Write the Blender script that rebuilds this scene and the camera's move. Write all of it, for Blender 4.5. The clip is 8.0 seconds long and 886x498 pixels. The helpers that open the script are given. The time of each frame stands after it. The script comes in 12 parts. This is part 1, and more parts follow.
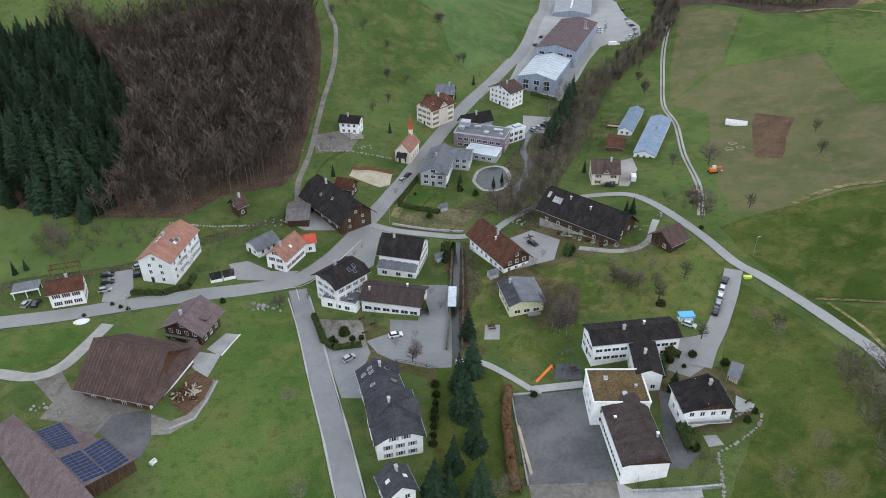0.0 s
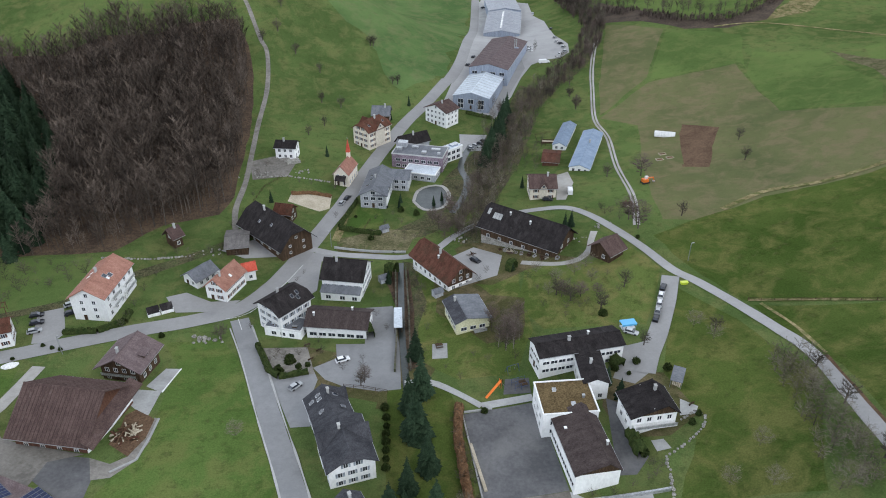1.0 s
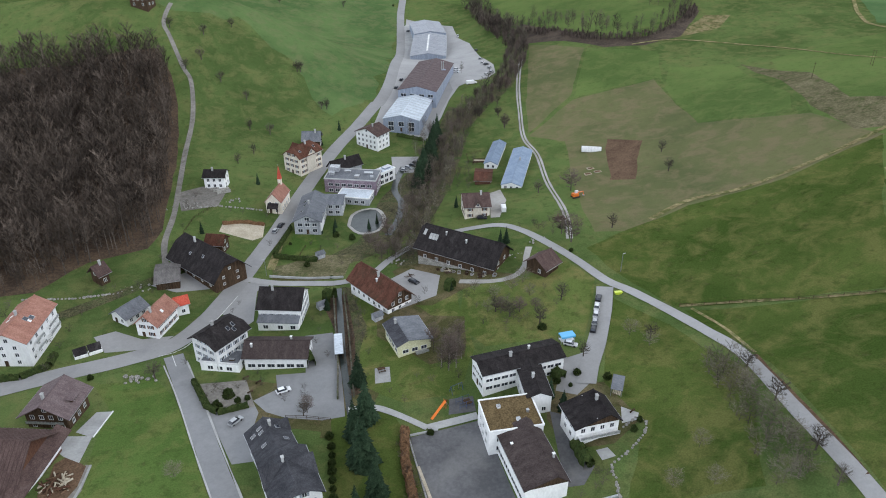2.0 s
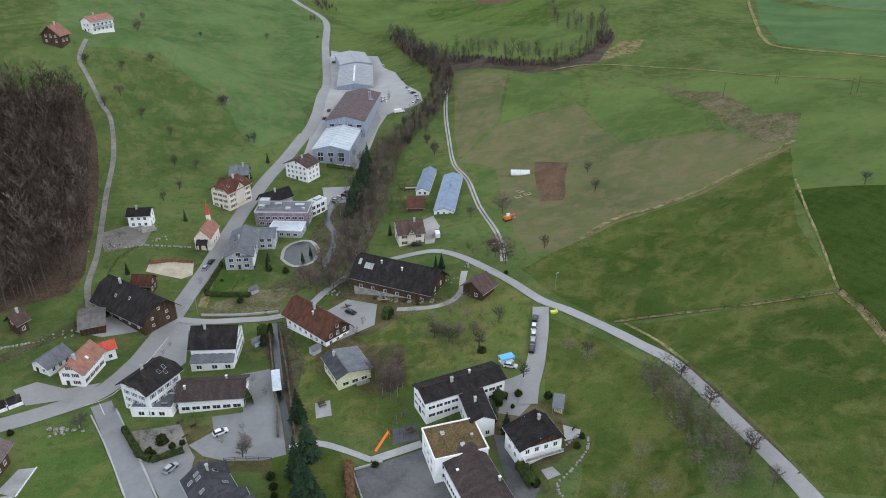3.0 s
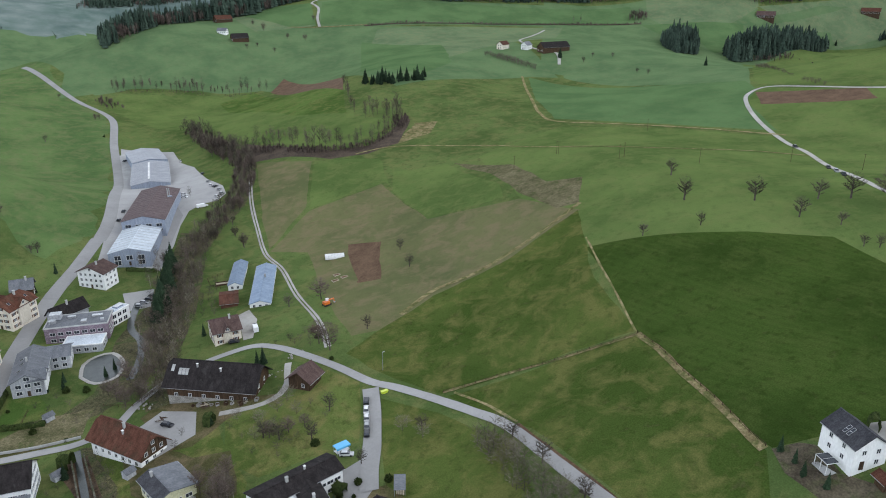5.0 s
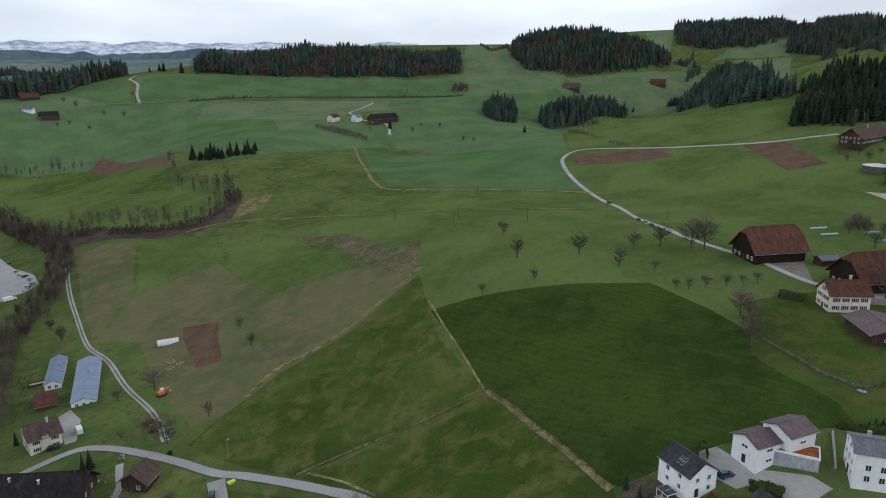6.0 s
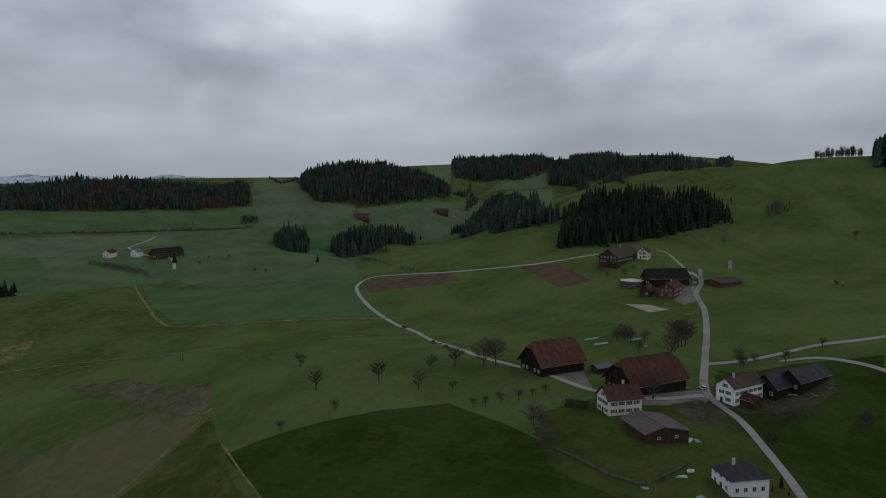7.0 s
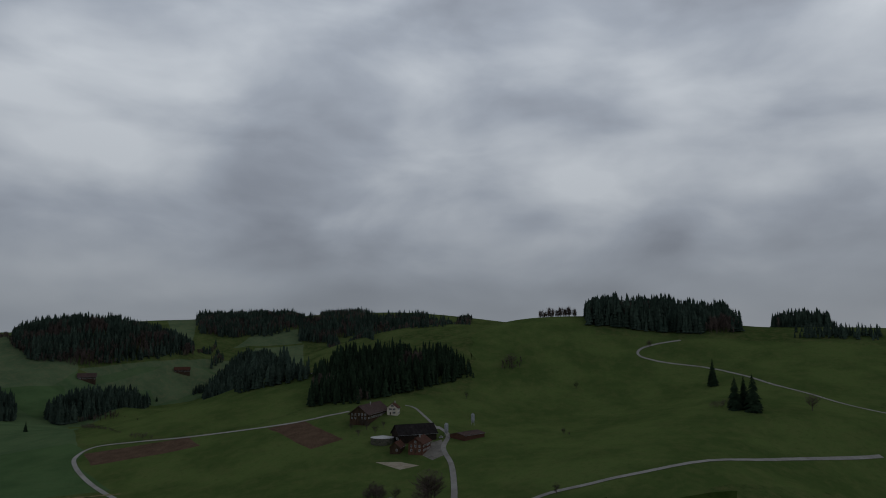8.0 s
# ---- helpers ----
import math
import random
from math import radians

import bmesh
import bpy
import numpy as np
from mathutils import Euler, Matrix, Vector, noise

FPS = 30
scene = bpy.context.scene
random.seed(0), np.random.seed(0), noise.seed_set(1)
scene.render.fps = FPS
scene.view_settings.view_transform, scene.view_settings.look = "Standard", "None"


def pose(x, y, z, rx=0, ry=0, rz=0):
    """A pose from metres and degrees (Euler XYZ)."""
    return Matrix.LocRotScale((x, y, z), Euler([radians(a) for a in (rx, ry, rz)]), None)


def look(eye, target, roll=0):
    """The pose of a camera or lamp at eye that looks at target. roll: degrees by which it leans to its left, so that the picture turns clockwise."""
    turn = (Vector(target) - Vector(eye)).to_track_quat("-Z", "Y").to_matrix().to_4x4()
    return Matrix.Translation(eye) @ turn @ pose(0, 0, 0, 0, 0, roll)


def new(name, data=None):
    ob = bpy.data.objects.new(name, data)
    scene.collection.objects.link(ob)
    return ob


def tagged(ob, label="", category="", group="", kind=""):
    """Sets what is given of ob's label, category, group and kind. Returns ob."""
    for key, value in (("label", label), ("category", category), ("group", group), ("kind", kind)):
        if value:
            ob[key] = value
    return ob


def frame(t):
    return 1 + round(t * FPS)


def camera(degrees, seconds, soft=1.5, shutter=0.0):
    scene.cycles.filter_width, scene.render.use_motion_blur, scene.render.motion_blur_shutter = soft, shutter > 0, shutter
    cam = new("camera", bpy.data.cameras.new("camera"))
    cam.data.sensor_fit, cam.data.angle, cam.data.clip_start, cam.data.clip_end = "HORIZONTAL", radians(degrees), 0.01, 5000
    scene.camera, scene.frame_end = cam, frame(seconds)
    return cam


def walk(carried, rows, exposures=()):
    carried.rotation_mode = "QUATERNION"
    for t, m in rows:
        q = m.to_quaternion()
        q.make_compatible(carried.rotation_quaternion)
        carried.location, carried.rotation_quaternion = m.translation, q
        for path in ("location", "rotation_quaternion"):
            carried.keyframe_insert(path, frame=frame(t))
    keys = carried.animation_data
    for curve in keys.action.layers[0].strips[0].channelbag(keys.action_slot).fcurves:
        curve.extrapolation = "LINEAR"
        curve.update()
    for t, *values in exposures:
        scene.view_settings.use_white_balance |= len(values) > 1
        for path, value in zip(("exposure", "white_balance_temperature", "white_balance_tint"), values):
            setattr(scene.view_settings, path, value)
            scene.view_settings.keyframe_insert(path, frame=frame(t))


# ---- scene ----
# one still drone turn over a village: the eye stays, the view swings from the valley to the hills
cam = camera(63.92, 8.0, soft=1.0)
EYE_Z = 140.0


def view(yaw, pitch, roll):
    return Matrix.Translation((0, 0, EYE_Z)) @ Euler((0, 0, radians(yaw))).to_matrix().to_4x4() @ pose(0, 0, 0, 90 + pitch) @ pose(0, 0, 0, 0, 0, roll)


walk(cam, [
    (0.0, view(0.00, -33.13, -0.14)),
    (0.5, view(-2.57, -32.35, -0.08)),
    (1.0, view(-5.44, -31.53, -0.06)),
    (1.5, view(-8.36, -30.73, -0.02)),
    (3.0, view(-17.26, -27.61, 0.08)),
    (3.5, view(-20.22, -26.42, 0.08)),
    (4.0, view(-23.58, -25.03, 0.08)),
    (5.5, view(-39.42, -18.48, 0.12)),
    (6.0, view(-46.50, -15.44, 0.09)),
    (6.5, view(-54.36, -10.69, -0.01)),
    (7.0, view(-63.06, -5.12, -0.07)),
    (7.5, view(-72.76, 0.95, -0.11)),
    (8.0, view(-82.85, 7.42, -0.06)),
], exposures=[(0.0, -0.12), (3.0, -0.13), (4.0, -0.12), (5.5, -0.28), (6.0, -0.8), (6.5, -1.47), (7.0, -1.98), (7.5, -2.35), (8.0, -2.66)])

# ---- light: an overcast late-winter sky ----
world = bpy.data.worlds.new("overcast_sky")
scene.world = world
world.use_nodes = True


def build_sky():
    nt = world.node_tree
    nd, ln = nt.nodes, nt.links
    nd.clear()
    out = nd.new("ShaderNodeOutputWorld")
    bg = nd.new("ShaderNodeBackground")
    sky = nd.new("ShaderNodeTexSky")
    sky.sky_type, sky.sun_disc = "NISHITA", False
    sky.sun_elevation, sky.sun_rotation = radians(38), radians(130)
    sky.air_density, sky.dust_density = 1.0, 2.0
    dim = nd.new("ShaderNodeVectorMath")
    dim.operation = "SCALE"
    dim.inputs["Scale"].default_value = 0.1
    ln.new(sky.outputs[0], dim.inputs[0])
    co = nd.new("ShaderNodeTexCoord")
    sep = nd.new("ShaderNodeSeparateXYZ")
    ln.new(co.outputs["Generated"], sep.inputs[0])
    up = nd.new("ShaderNodeMath")
    up.operation = "MAXIMUM"
    up.inputs[1].default_value = 0.0
    ln.new(sep.outputs[2], up.inputs[0])
    lift = nd.new("ShaderNodeMath")
    lift.operation = "ADD"
    lift.inputs[1].default_value = 0.2
    ln.new(up.outputs[0], lift.inputs[0])
    flat = nd.new("ShaderNodeVectorMath")
    flat.operation = "DIVIDE"
    ln.new(co.outputs["Generated"], flat.inputs[0])
    ln.new(lift.outputs[0], flat.inputs[1])
    flatten = nd.new("ShaderNodeVectorMath")
    flatten.operation = "MULTIPLY"
    flatten.inputs[1].default_value = (1, 1, 0)
    ln.new(flat.outputs[0], flatten.inputs[0])
    # broad banks and smaller puffs
    squash = nd.new("ShaderNodeVectorMath")
    squash.operation = "MULTIPLY"
    squash.inputs[1].default_value = (1, 1, 2.3)
    ln.new(co.outputs["Generated"], squash.inputs[0])
    banks = nd.new("ShaderNodeTexNoise")
    banks.inputs["Scale"].default_value, banks.inputs["Detail"].default_value = 4.2, 7
    banks.inputs["Roughness"].default_value, banks.inputs["Distortion"].default_value = 0.46, 0.25
    ln.new(squash.outputs[0], banks.inputs["Vector"])
    # great soft masses that gather the banks
    mass = nd.new("ShaderNodeTexNoise")
    mass.inputs["Scale"].default_value, mass.inputs["Detail"].default_value = 0.62, 2
    ln.new(flatten.outputs[0], mass.inputs["Vector"])
    share = nd.new("ShaderNodeMix")
    share.data_type = "FLOAT"
    share.inputs[0].default_value = 0.5
    ln.new(banks.outputs[0], share.inputs[2])
    ln.new(mass.outputs[0], share.inputs[3])
    # single thick banks and thin bright places: direction, reach, flatness, weight
    ragged = nd.new("ShaderNodeTexNoise")
    ragged.inputs["Scale"].default_value, ragged.inputs["Detail"].default_value = 5.0, 5
    ln.new(co.outputs["Generated"], ragged.inputs["Vector"])
    warp = nd.new("ShaderNodeVectorMath")
    warp.operation = "MULTIPLY_ADD"
    warp.inputs[1].default_value = (0.16, 0.16, 0.1)
    ln.new(ragged.outputs["Color"], warp.inputs[0])
    ln.new(co.outputs["Generated"], warp.inputs[2])
    level = share.outputs[0]
    for way, reach, flatness, weight in (
        ((0.921, -0.338, 0.192), 0.30, 3.2, -0.045),
        ((0.971, 0.189, 0.149), 0.34, 7.0, -0.051),
        ((0.982, -0.108, 0.157), 0.22, 5.0, -0.030),
        ((0.858, 0.447, 0.254), 0.22, 2.6, -0.021),
        ((0.905, -0.178, 0.387), 0.22, 2.6, -0.030),
        ((0.786, 0.602, 0.140), 0.20, 5.0, -0.030),
        ((0.914, 0.041, 0.403), 0.20, 2.2, 0.045),
        ((0.766, 0.563, 0.310), 0.26, 2.2, 0.033),
        ((0.956, -0.269, 0.119), 0.07, 1.8, 0.042),
        ((0.846, 0.377, 0.377), 0.20, 2.0, 0.018),
        ((0.870, -0.414, 0.268), 0.20, 2.2, -0.018),
        ((0.845, 0.517, 0.139), 0.36, 2.4, 0.030),
        ((0.630, 0.770, 0.104), 0.30, 2.6, 0.027),
        ((0.957, 0.279, 0.084), 0.30, 3.4, 0.027),
    ):
        away = nd.new("ShaderNodeVectorMath")
        away.operation = "SUBTRACT"
        away.inputs[1].default_value = (way[0] + 0.08, way[1] + 0.08, way[2] + 0.05)
        ln.new(warp.outputs[0], away.inputs[0])
        flatter = nd.new("ShaderNodeVectorMath")
        flatter.operation = "MULTIPLY"
        flatter.inputs[1].default_value = (1, 1, flatness)
        ln.new(away.outputs[0], flatter.inputs[0])
        far = nd.new("ShaderNodeVectorMath")
        far.operation = "LENGTH"
        ln.new(flatter.outputs[0], far.inputs[0])
        fade = nd.new("ShaderNodeMapRange")
        fade.interpolation_type = "SMOOTHSTEP"
        fade.inputs["From Min"].default_value, fade.inputs["From Max"].default_value = 0.25 * reach, reach
        fade.inputs["To Min"].default_value, fade.inputs["To Max"].default_value = weight, 0.0
        ln.new(far.outputs["Value"], fade.inputs["Value"])
        plus = nd.new("ShaderNodeMath")
        ln.new(level, plus.inputs[0])
        ln.new(fade.outputs[0], plus.inputs[1])
        level = plus.outputs[0]
    ramp = nd.new("ShaderNodeValToRGB")
    e = ramp.color_ramp.elements
    e[0].position, e[0].color = 0.37, (1.06, 1.18, 1.42, 1)
    e[1].position, e[1].color = 0.64, (2.85, 3.06, 3.32, 1)
    m = ramp.color_ramp.elements.new(0.5)
    m.color = (1.78, 1.98, 2.3, 1)
    ln.new(level, ramp.inputs[0])
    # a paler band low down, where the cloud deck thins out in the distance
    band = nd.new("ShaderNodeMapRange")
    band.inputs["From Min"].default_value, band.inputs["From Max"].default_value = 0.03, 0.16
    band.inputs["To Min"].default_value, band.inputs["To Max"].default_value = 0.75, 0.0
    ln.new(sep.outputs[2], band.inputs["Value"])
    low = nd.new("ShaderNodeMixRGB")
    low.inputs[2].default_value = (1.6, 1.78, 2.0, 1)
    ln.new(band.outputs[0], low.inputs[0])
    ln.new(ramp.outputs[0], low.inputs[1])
    # unseen zenith dimmed so the ground stays dark against the visible sky
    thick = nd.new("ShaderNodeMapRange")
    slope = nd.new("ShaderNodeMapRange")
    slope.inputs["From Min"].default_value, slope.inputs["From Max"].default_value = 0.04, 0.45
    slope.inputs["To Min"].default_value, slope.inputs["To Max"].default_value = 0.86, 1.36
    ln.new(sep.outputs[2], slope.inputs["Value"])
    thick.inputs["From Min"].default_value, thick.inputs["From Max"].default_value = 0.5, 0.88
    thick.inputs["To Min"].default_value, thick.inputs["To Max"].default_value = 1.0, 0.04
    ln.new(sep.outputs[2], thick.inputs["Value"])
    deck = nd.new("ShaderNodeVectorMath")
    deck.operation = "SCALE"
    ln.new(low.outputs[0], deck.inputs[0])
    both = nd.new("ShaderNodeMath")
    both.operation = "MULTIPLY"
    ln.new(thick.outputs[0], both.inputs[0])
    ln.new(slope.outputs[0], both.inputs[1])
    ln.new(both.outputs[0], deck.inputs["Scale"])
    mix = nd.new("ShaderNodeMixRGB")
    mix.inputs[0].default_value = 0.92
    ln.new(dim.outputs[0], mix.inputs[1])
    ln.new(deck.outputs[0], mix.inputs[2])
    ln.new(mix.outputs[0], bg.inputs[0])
    bg.inputs[1].default_value = 1.0
    ln.new(bg.outputs[0], out.inputs[0])


build_sky()
sun = new("sun", bpy.data.lights.new("sun", "SUN"))
sun.data.energy, sun.data.angle, sun.data.color = 0.6, radians(25), (1.0, 0.96, 0.9)
sun.matrix_world = look((0, 0, 300), (-180, 150, 0))


# ---- materials ----
def mat(name, dark, light, scale=1.0, rough=0.85, bump=0.3, stretch=(1, 1, 1), fine=9.0, spots=None, metal=0.0, tint=False, soft=0.05, grain=2.2, rough_grain=0.28, mix=0.55):
    """A weathered surface: two scales of variation between two colours, fine relief, and per-object or per-tree tint."""
    m = bpy.data.materials.new(name)
    m.use_nodes = True
    nd, ln = m.node_tree.nodes, m.node_tree.links
    bsdf = nd["Principled BSDF"]
    bsdf.inputs["Roughness"].default_value, bsdf.inputs["Metallic"].default_value = rough, metal
    bsdf.inputs["Specular IOR Level"].default_value = soft
    co = nd.new("ShaderNodeTexCoord")
    mp = nd.new("ShaderNodeMapping")
    mp.inputs["Scale"].default_value = stretch
    ln.new(co.outputs["Object"], mp.inputs[0])
    big = nd.new("ShaderNodeTexNoise")
    big.inputs["Scale"].default_value, big.inputs["Detail"].default_value, big.inputs["Roughness"].default_value = scale, 5, 0.6
    small = nd.new("ShaderNodeTexNoise")
    small.inputs["Scale"].default_value, small.inputs["Detail"].default_value = scale * fine, 4
    ln.new(mp.outputs[0], big.inputs["Vector"])
    ln.new(mp.outputs[0], small.inputs["Vector"])
    add = nd.new("ShaderNodeMath")
    add.operation = "MULTIPLY_ADD"
    add.inputs[1].default_value, add.inputs[2].default_value = mix, 0.275 - 0.5 * mix
    ln.new(small.outputs[0], add.inputs[0])
    tot = nd.new("ShaderNodeMath")
    tot.operation = "MULTIPLY_ADD"
    tot.inputs[1].default_value = 0.75
    ln.new(big.outputs[0], tot.inputs[0])
    ln.new(add.outputs[0], tot.inputs[2])
    ramp = nd.new("ShaderNodeValToRGB")
    ramp.color_ramp.elements[0].position, ramp.color_ramp.elements[0].color = 0.51, (*dark, 1)
    ramp.color_ramp.elements[1].position, ramp.color_ramp.elements[1].color = 0.79, (*light, 1)
    ln.new(tot.outputs[0], ramp.inputs[0])
    colour = ramp.outputs[0]
    if spots:
        sp = nd.new("ShaderNodeTexNoise")
        sp.inputs["Scale"].default_value, sp.inputs["Detail"].default_value, sp.inputs["Distortion"].default_value = spots[1], 6, 0.6
        ln.new(mp.outputs[0], sp.inputs["Vector"])
        mr = nd.new("ShaderNodeMapRange")
        mr.inputs["From Min"].default_value, mr.inputs["From Max"].default_value = spots[2], spots[2] + 0.16
        mr.inputs["To Max"].default_value = spots[3]
        ln.new(sp.outputs[0], mr.inputs["Value"])
        mx = nd.new("ShaderNodeMixRGB")
        mx.inputs[2].default_value = (*spots[0], 1)
        ln.new(mr.outputs[0], mx.inputs[0])
        ln.new(colour, mx.inputs[1])
        colour = mx.outputs[0]
    hsv = nd.new("ShaderNodeHueSaturation")
    val = nd.new("ShaderNodeMapRange")
    val.inputs["To Min"].default_value, val.inputs["To Max"].default_value = 0.8, 1.2
    if tint:
        at = nd.new("ShaderNodeAttribute")
        at.attribute_name = "tint"
        ln.new(at.outputs["Fac"], val.inputs["Value"])
        val.inputs["To Min"].default_value, val.inputs["To Max"].default_value = 0.6, 1.4
    else:
        oi = nd.new("ShaderNodeObjectInfo")
        ln.new(oi.outputs["Random"], val.inputs["Value"])
        val.inputs["To Min"].default_value, val.inputs["To Max"].default_value = 0.88, 1.12
    gr = nd.new("ShaderNodeTexNoise")
    gr.inputs["Scale"].default_value, gr.inputs["Detail"].default_value = grain, 3
    ln.new(mp.outputs[0], gr.inputs["Vector"])
    gm = nd.new("ShaderNodeMapRange")
    gm.inputs["From Min"].default_value, gm.inputs["From Max"].default_value = 0.3, 0.7
    gm.inputs["To Min"].default_value, gm.inputs["To Max"].default_value = 1 - rough_grain, 1 + rough_grain
    ln.new(gr.outputs[0], gm.inputs["Value"])
    both = nd.new("ShaderNodeMath")
    both.operation = "MULTIPLY"
    ln.new(val.outputs[0], both.inputs[0])
    ln.new(gm.outputs[0], both.inputs[1])
    ln.new(both.outputs[0], hsv.inputs["Value"])
    ln.new(colour, hsv.inputs["Color"])
    ln.new(hsv.outputs[0], bsdf.inputs["Base Color"])
    if bump:
        bp = nd.new("ShaderNodeBump")
        bp.inputs["Strength"].default_value, bp.inputs["Distance"].default_value = bump, 0.15
        ln.new(small.outputs[0], bp.inputs["Height"])
        ln.new(bp.outputs[0], bsdf.inputs["Normal"])
    return m


def grass(name, deep, green, dry, patchy=0.5, tuft=1.0, bare=0.0, lines=0.0):
    """Winter grassland: broad growth zones, patches of a few metres, tufts, dry and earthy spots; lines: faint mowing or drill lines."""
    m = bpy.data.materials.new(name)
    m.use_nodes = True
    nd, ln = m.node_tree.nodes, m.node_tree.links
    bsdf = nd["Principled BSDF"]
    bsdf.inputs["Roughness"].default_value, bsdf.inputs["Specular IOR Level"].default_value = 0.95, 0.0
    co = nd.new("ShaderNodeTexCoord")

    def field(scale, detail, lo, hi, rough=0.55, distort=0.0, vec=None):
        t = nd.new("ShaderNodeTexNoise")
        t.inputs["Scale"].default_value, t.inputs["Detail"].default_value = scale, detail
        t.inputs["Roughness"].default_value, t.inputs["Distortion"].default_value = rough, distort
        ln.new(vec or co.outputs["Object"], t.inputs["Vector"])
        r = nd.new("ShaderNodeMapRange")
        r.inputs["From Min"].default_value, r.inputs["From Max"].default_value = lo, hi
        ln.new(t.outputs[0], r.inputs["Value"])
        return t, r.outputs[0]

    def blend(fac, a, b):
        x = nd.new("ShaderNodeMixRGB")
        ln.new(fac, x.inputs[0])
        for k, c in ((1, a), (2, b)):
            if isinstance(c, tuple):
                x.inputs[k].default_value = (*c, 1)
            else:
                ln.new(c, x.inputs[k])
        return x.outputs[0]

    def times(fac, v):
        q = nd.new("ShaderNodeMath")
        q.operation = "MULTIPLY"
        q.inputs[1].default_value = v
        ln.new(fac, q.inputs[0])
        return q.outputs[0]

    zones = field(0.021, 4, 0.4, 0.6)[1]
    patches = field(0.1, 6, 0.46, 0.62, 0.66, 0.5)[1]
    colour = blend(zones, deep, green)
    colour = blend(times(patches, patchy), colour, dry)
    dark = field(0.3, 5, 0.53, 0.66, 0.65)[1]
    colour = blend(times(dark, 0.45 * tuft), colour, tuple(0.62 * c for c in deep))
    if bare:
        earth = field(0.3, 5, 0.6, 0.72, 0.65, 0.5)[1]
        colour = blend(times(earth, bare), colour, (0.15, 0.11, 0.065))
    if lines:
        w = nd.new("ShaderNodeTexWave")
        w.inputs["Scale"].default_value, w.inputs["Distortion"].default_value, w.inputs["Detail Scale"].default_value = 0.11, 1.2, 0.4
        ln.new(co.outputs["Object"], w.inputs["Vector"])
        colour = blend(times(w.outputs[0], lines), colour, tuple(0.75 * c for c in deep))
    blades, speck = field(2.6, 4, 0.3, 0.7)
    lum = nd.new("ShaderNodeMapRange")
    lum.inputs["To Min"].default_value, lum.inputs["To Max"].default_value = 1 - 0.2 * tuft, 1 + 0.2 * tuft
    ln.new(speck, lum.inputs["Value"])
    hsv = nd.new("ShaderNodeHueSaturation")
    ln.new(lum.outputs[0], hsv.inputs["Value"])
    ln.new(colour, hsv.inputs["Color"])
    ln.new(hsv.outputs[0], bsdf.inputs["Base Color"])
    bp = nd.new("ShaderNodeBump")
    bp.inputs["Strength"].default_value, bp.inputs["Distance"].default_value = 0.5, 0.2
    ln.new(blades.outputs[0], bp.inputs["Height"])
    ln.new(bp.outputs[0], bsdf.inputs["Normal"])
    return m


def glass(name, colour):
    m = bpy.data.materials.new(name)
    m.use_nodes = True
    b = m.node_tree.nodes["Principled BSDF"]
    b.inputs["Base Color"].default_value, b.inputs["Roughness"].default_value = (*colour, 1), 0.08
    b.inputs["Specular IOR Level"].default_value = 0.6
    return m


M = {}
# land cover
M["meadow"] = grass("meadow", (0.065, 0.1, 0.031), (0.105, 0.147, 0.048), (0.165, 0.162, 0.066), 0.5, 0.95, 0.08)
M["lush"] = grass("lush_grass", (0.03, 0.053, 0.012), (0.048, 0.08, 0.018), (0.066, 0.092, 0.024), 0.5, 1.0, 0.1, 0.16)
M["lawn"] = grass("lawn", (0.056, 0.1, 0.024), (0.096, 0.148, 0.04), (0.152, 0.158, 0.056), 0.55, 1.0, 0.25)
M["tufty"] = grass("tufted_pasture", (0.046, 0.074, 0.017), (0.08, 0.11, 0.028), (0.138, 0.135, 0.046), 0.65, 1.0, 0.2)
# far pasture: lightened and blued to carry the distance haze in its colour
M["hazed_grass"] = grass("hazed_hill_pasture", (0.086, 0.144, 0.066), (0.118, 0.184, 0.084), (0.15, 0.186, 0.092), 0.35, 0.4)
M["plateau"] = grass("plateau_meadow", (0.08, 0.122, 0.037), (0.118, 0.166, 0.052), (0.15, 0.168, 0.063), 0.38, 0.65)
M["crop"] = grass("winter_crop", (0.078, 0.138, 0.056), (0.104, 0.176, 0.072), (0.125, 0.174, 0.076), 0.3, 0.4, 0.0, 0.1)
M["stubble"] = grass("stubble_field", (0.1, 0.114, 0.05), (0.138, 0.142, 0.065), (0.185, 0.15, 0.088), 0.7, 0.4, 0.3, 0.0)
M["soil"] = mat("bare_soil", (0.10, 0.062, 0.04), (0.17, 0.11, 0.07), 0.12, 0.95, 0.6, fine=10)
M["hillside"] = grass("hillside_meadow", (0.074, 0.126, 0.044), (0.112, 0.172, 0.062), (0.166, 0.17, 0.084), 0.5, 0.6, 0.1)
M["damp"] = grass("darkish_meadow", (0.042, 0.07, 0.017), (0.07, 0.102, 0.026), (0.108, 0.106, 0.036), 0.55, 1.0, 0.25)
M["earth_yard"] = mat("worn_earth_yard", (0.17, 0.158, 0.142), (0.27, 0.252, 0.225), 0.1, 0.95, 0.3, fine=9, spots=((0.12, 0.105, 0.085), 0.14, 0.54, 0.6), rough_grain=0.1)
M["mud"] = mat("trodden_mud", (0.058, 0.048, 0.034), (0.105, 0.09, 0.062), 0.12, 0.95, 0.4, fine=8, spots=((0.05, 0.068, 0.022), 0.2, 0.5, 0.7))
M["orchard"] = grass("orchard_grass", (0.07, 0.1, 0.026), (0.112, 0.146, 0.042), (0.185, 0.168, 0.066), 0.8, 1.1, 0.35)
M["winter_garden"] = grass("winter_garden", (0.07, 0.07, 0.03), (0.105, 0.104, 0.044), (0.165, 0.13, 0.078), 0.9, 1.2, 0.85)
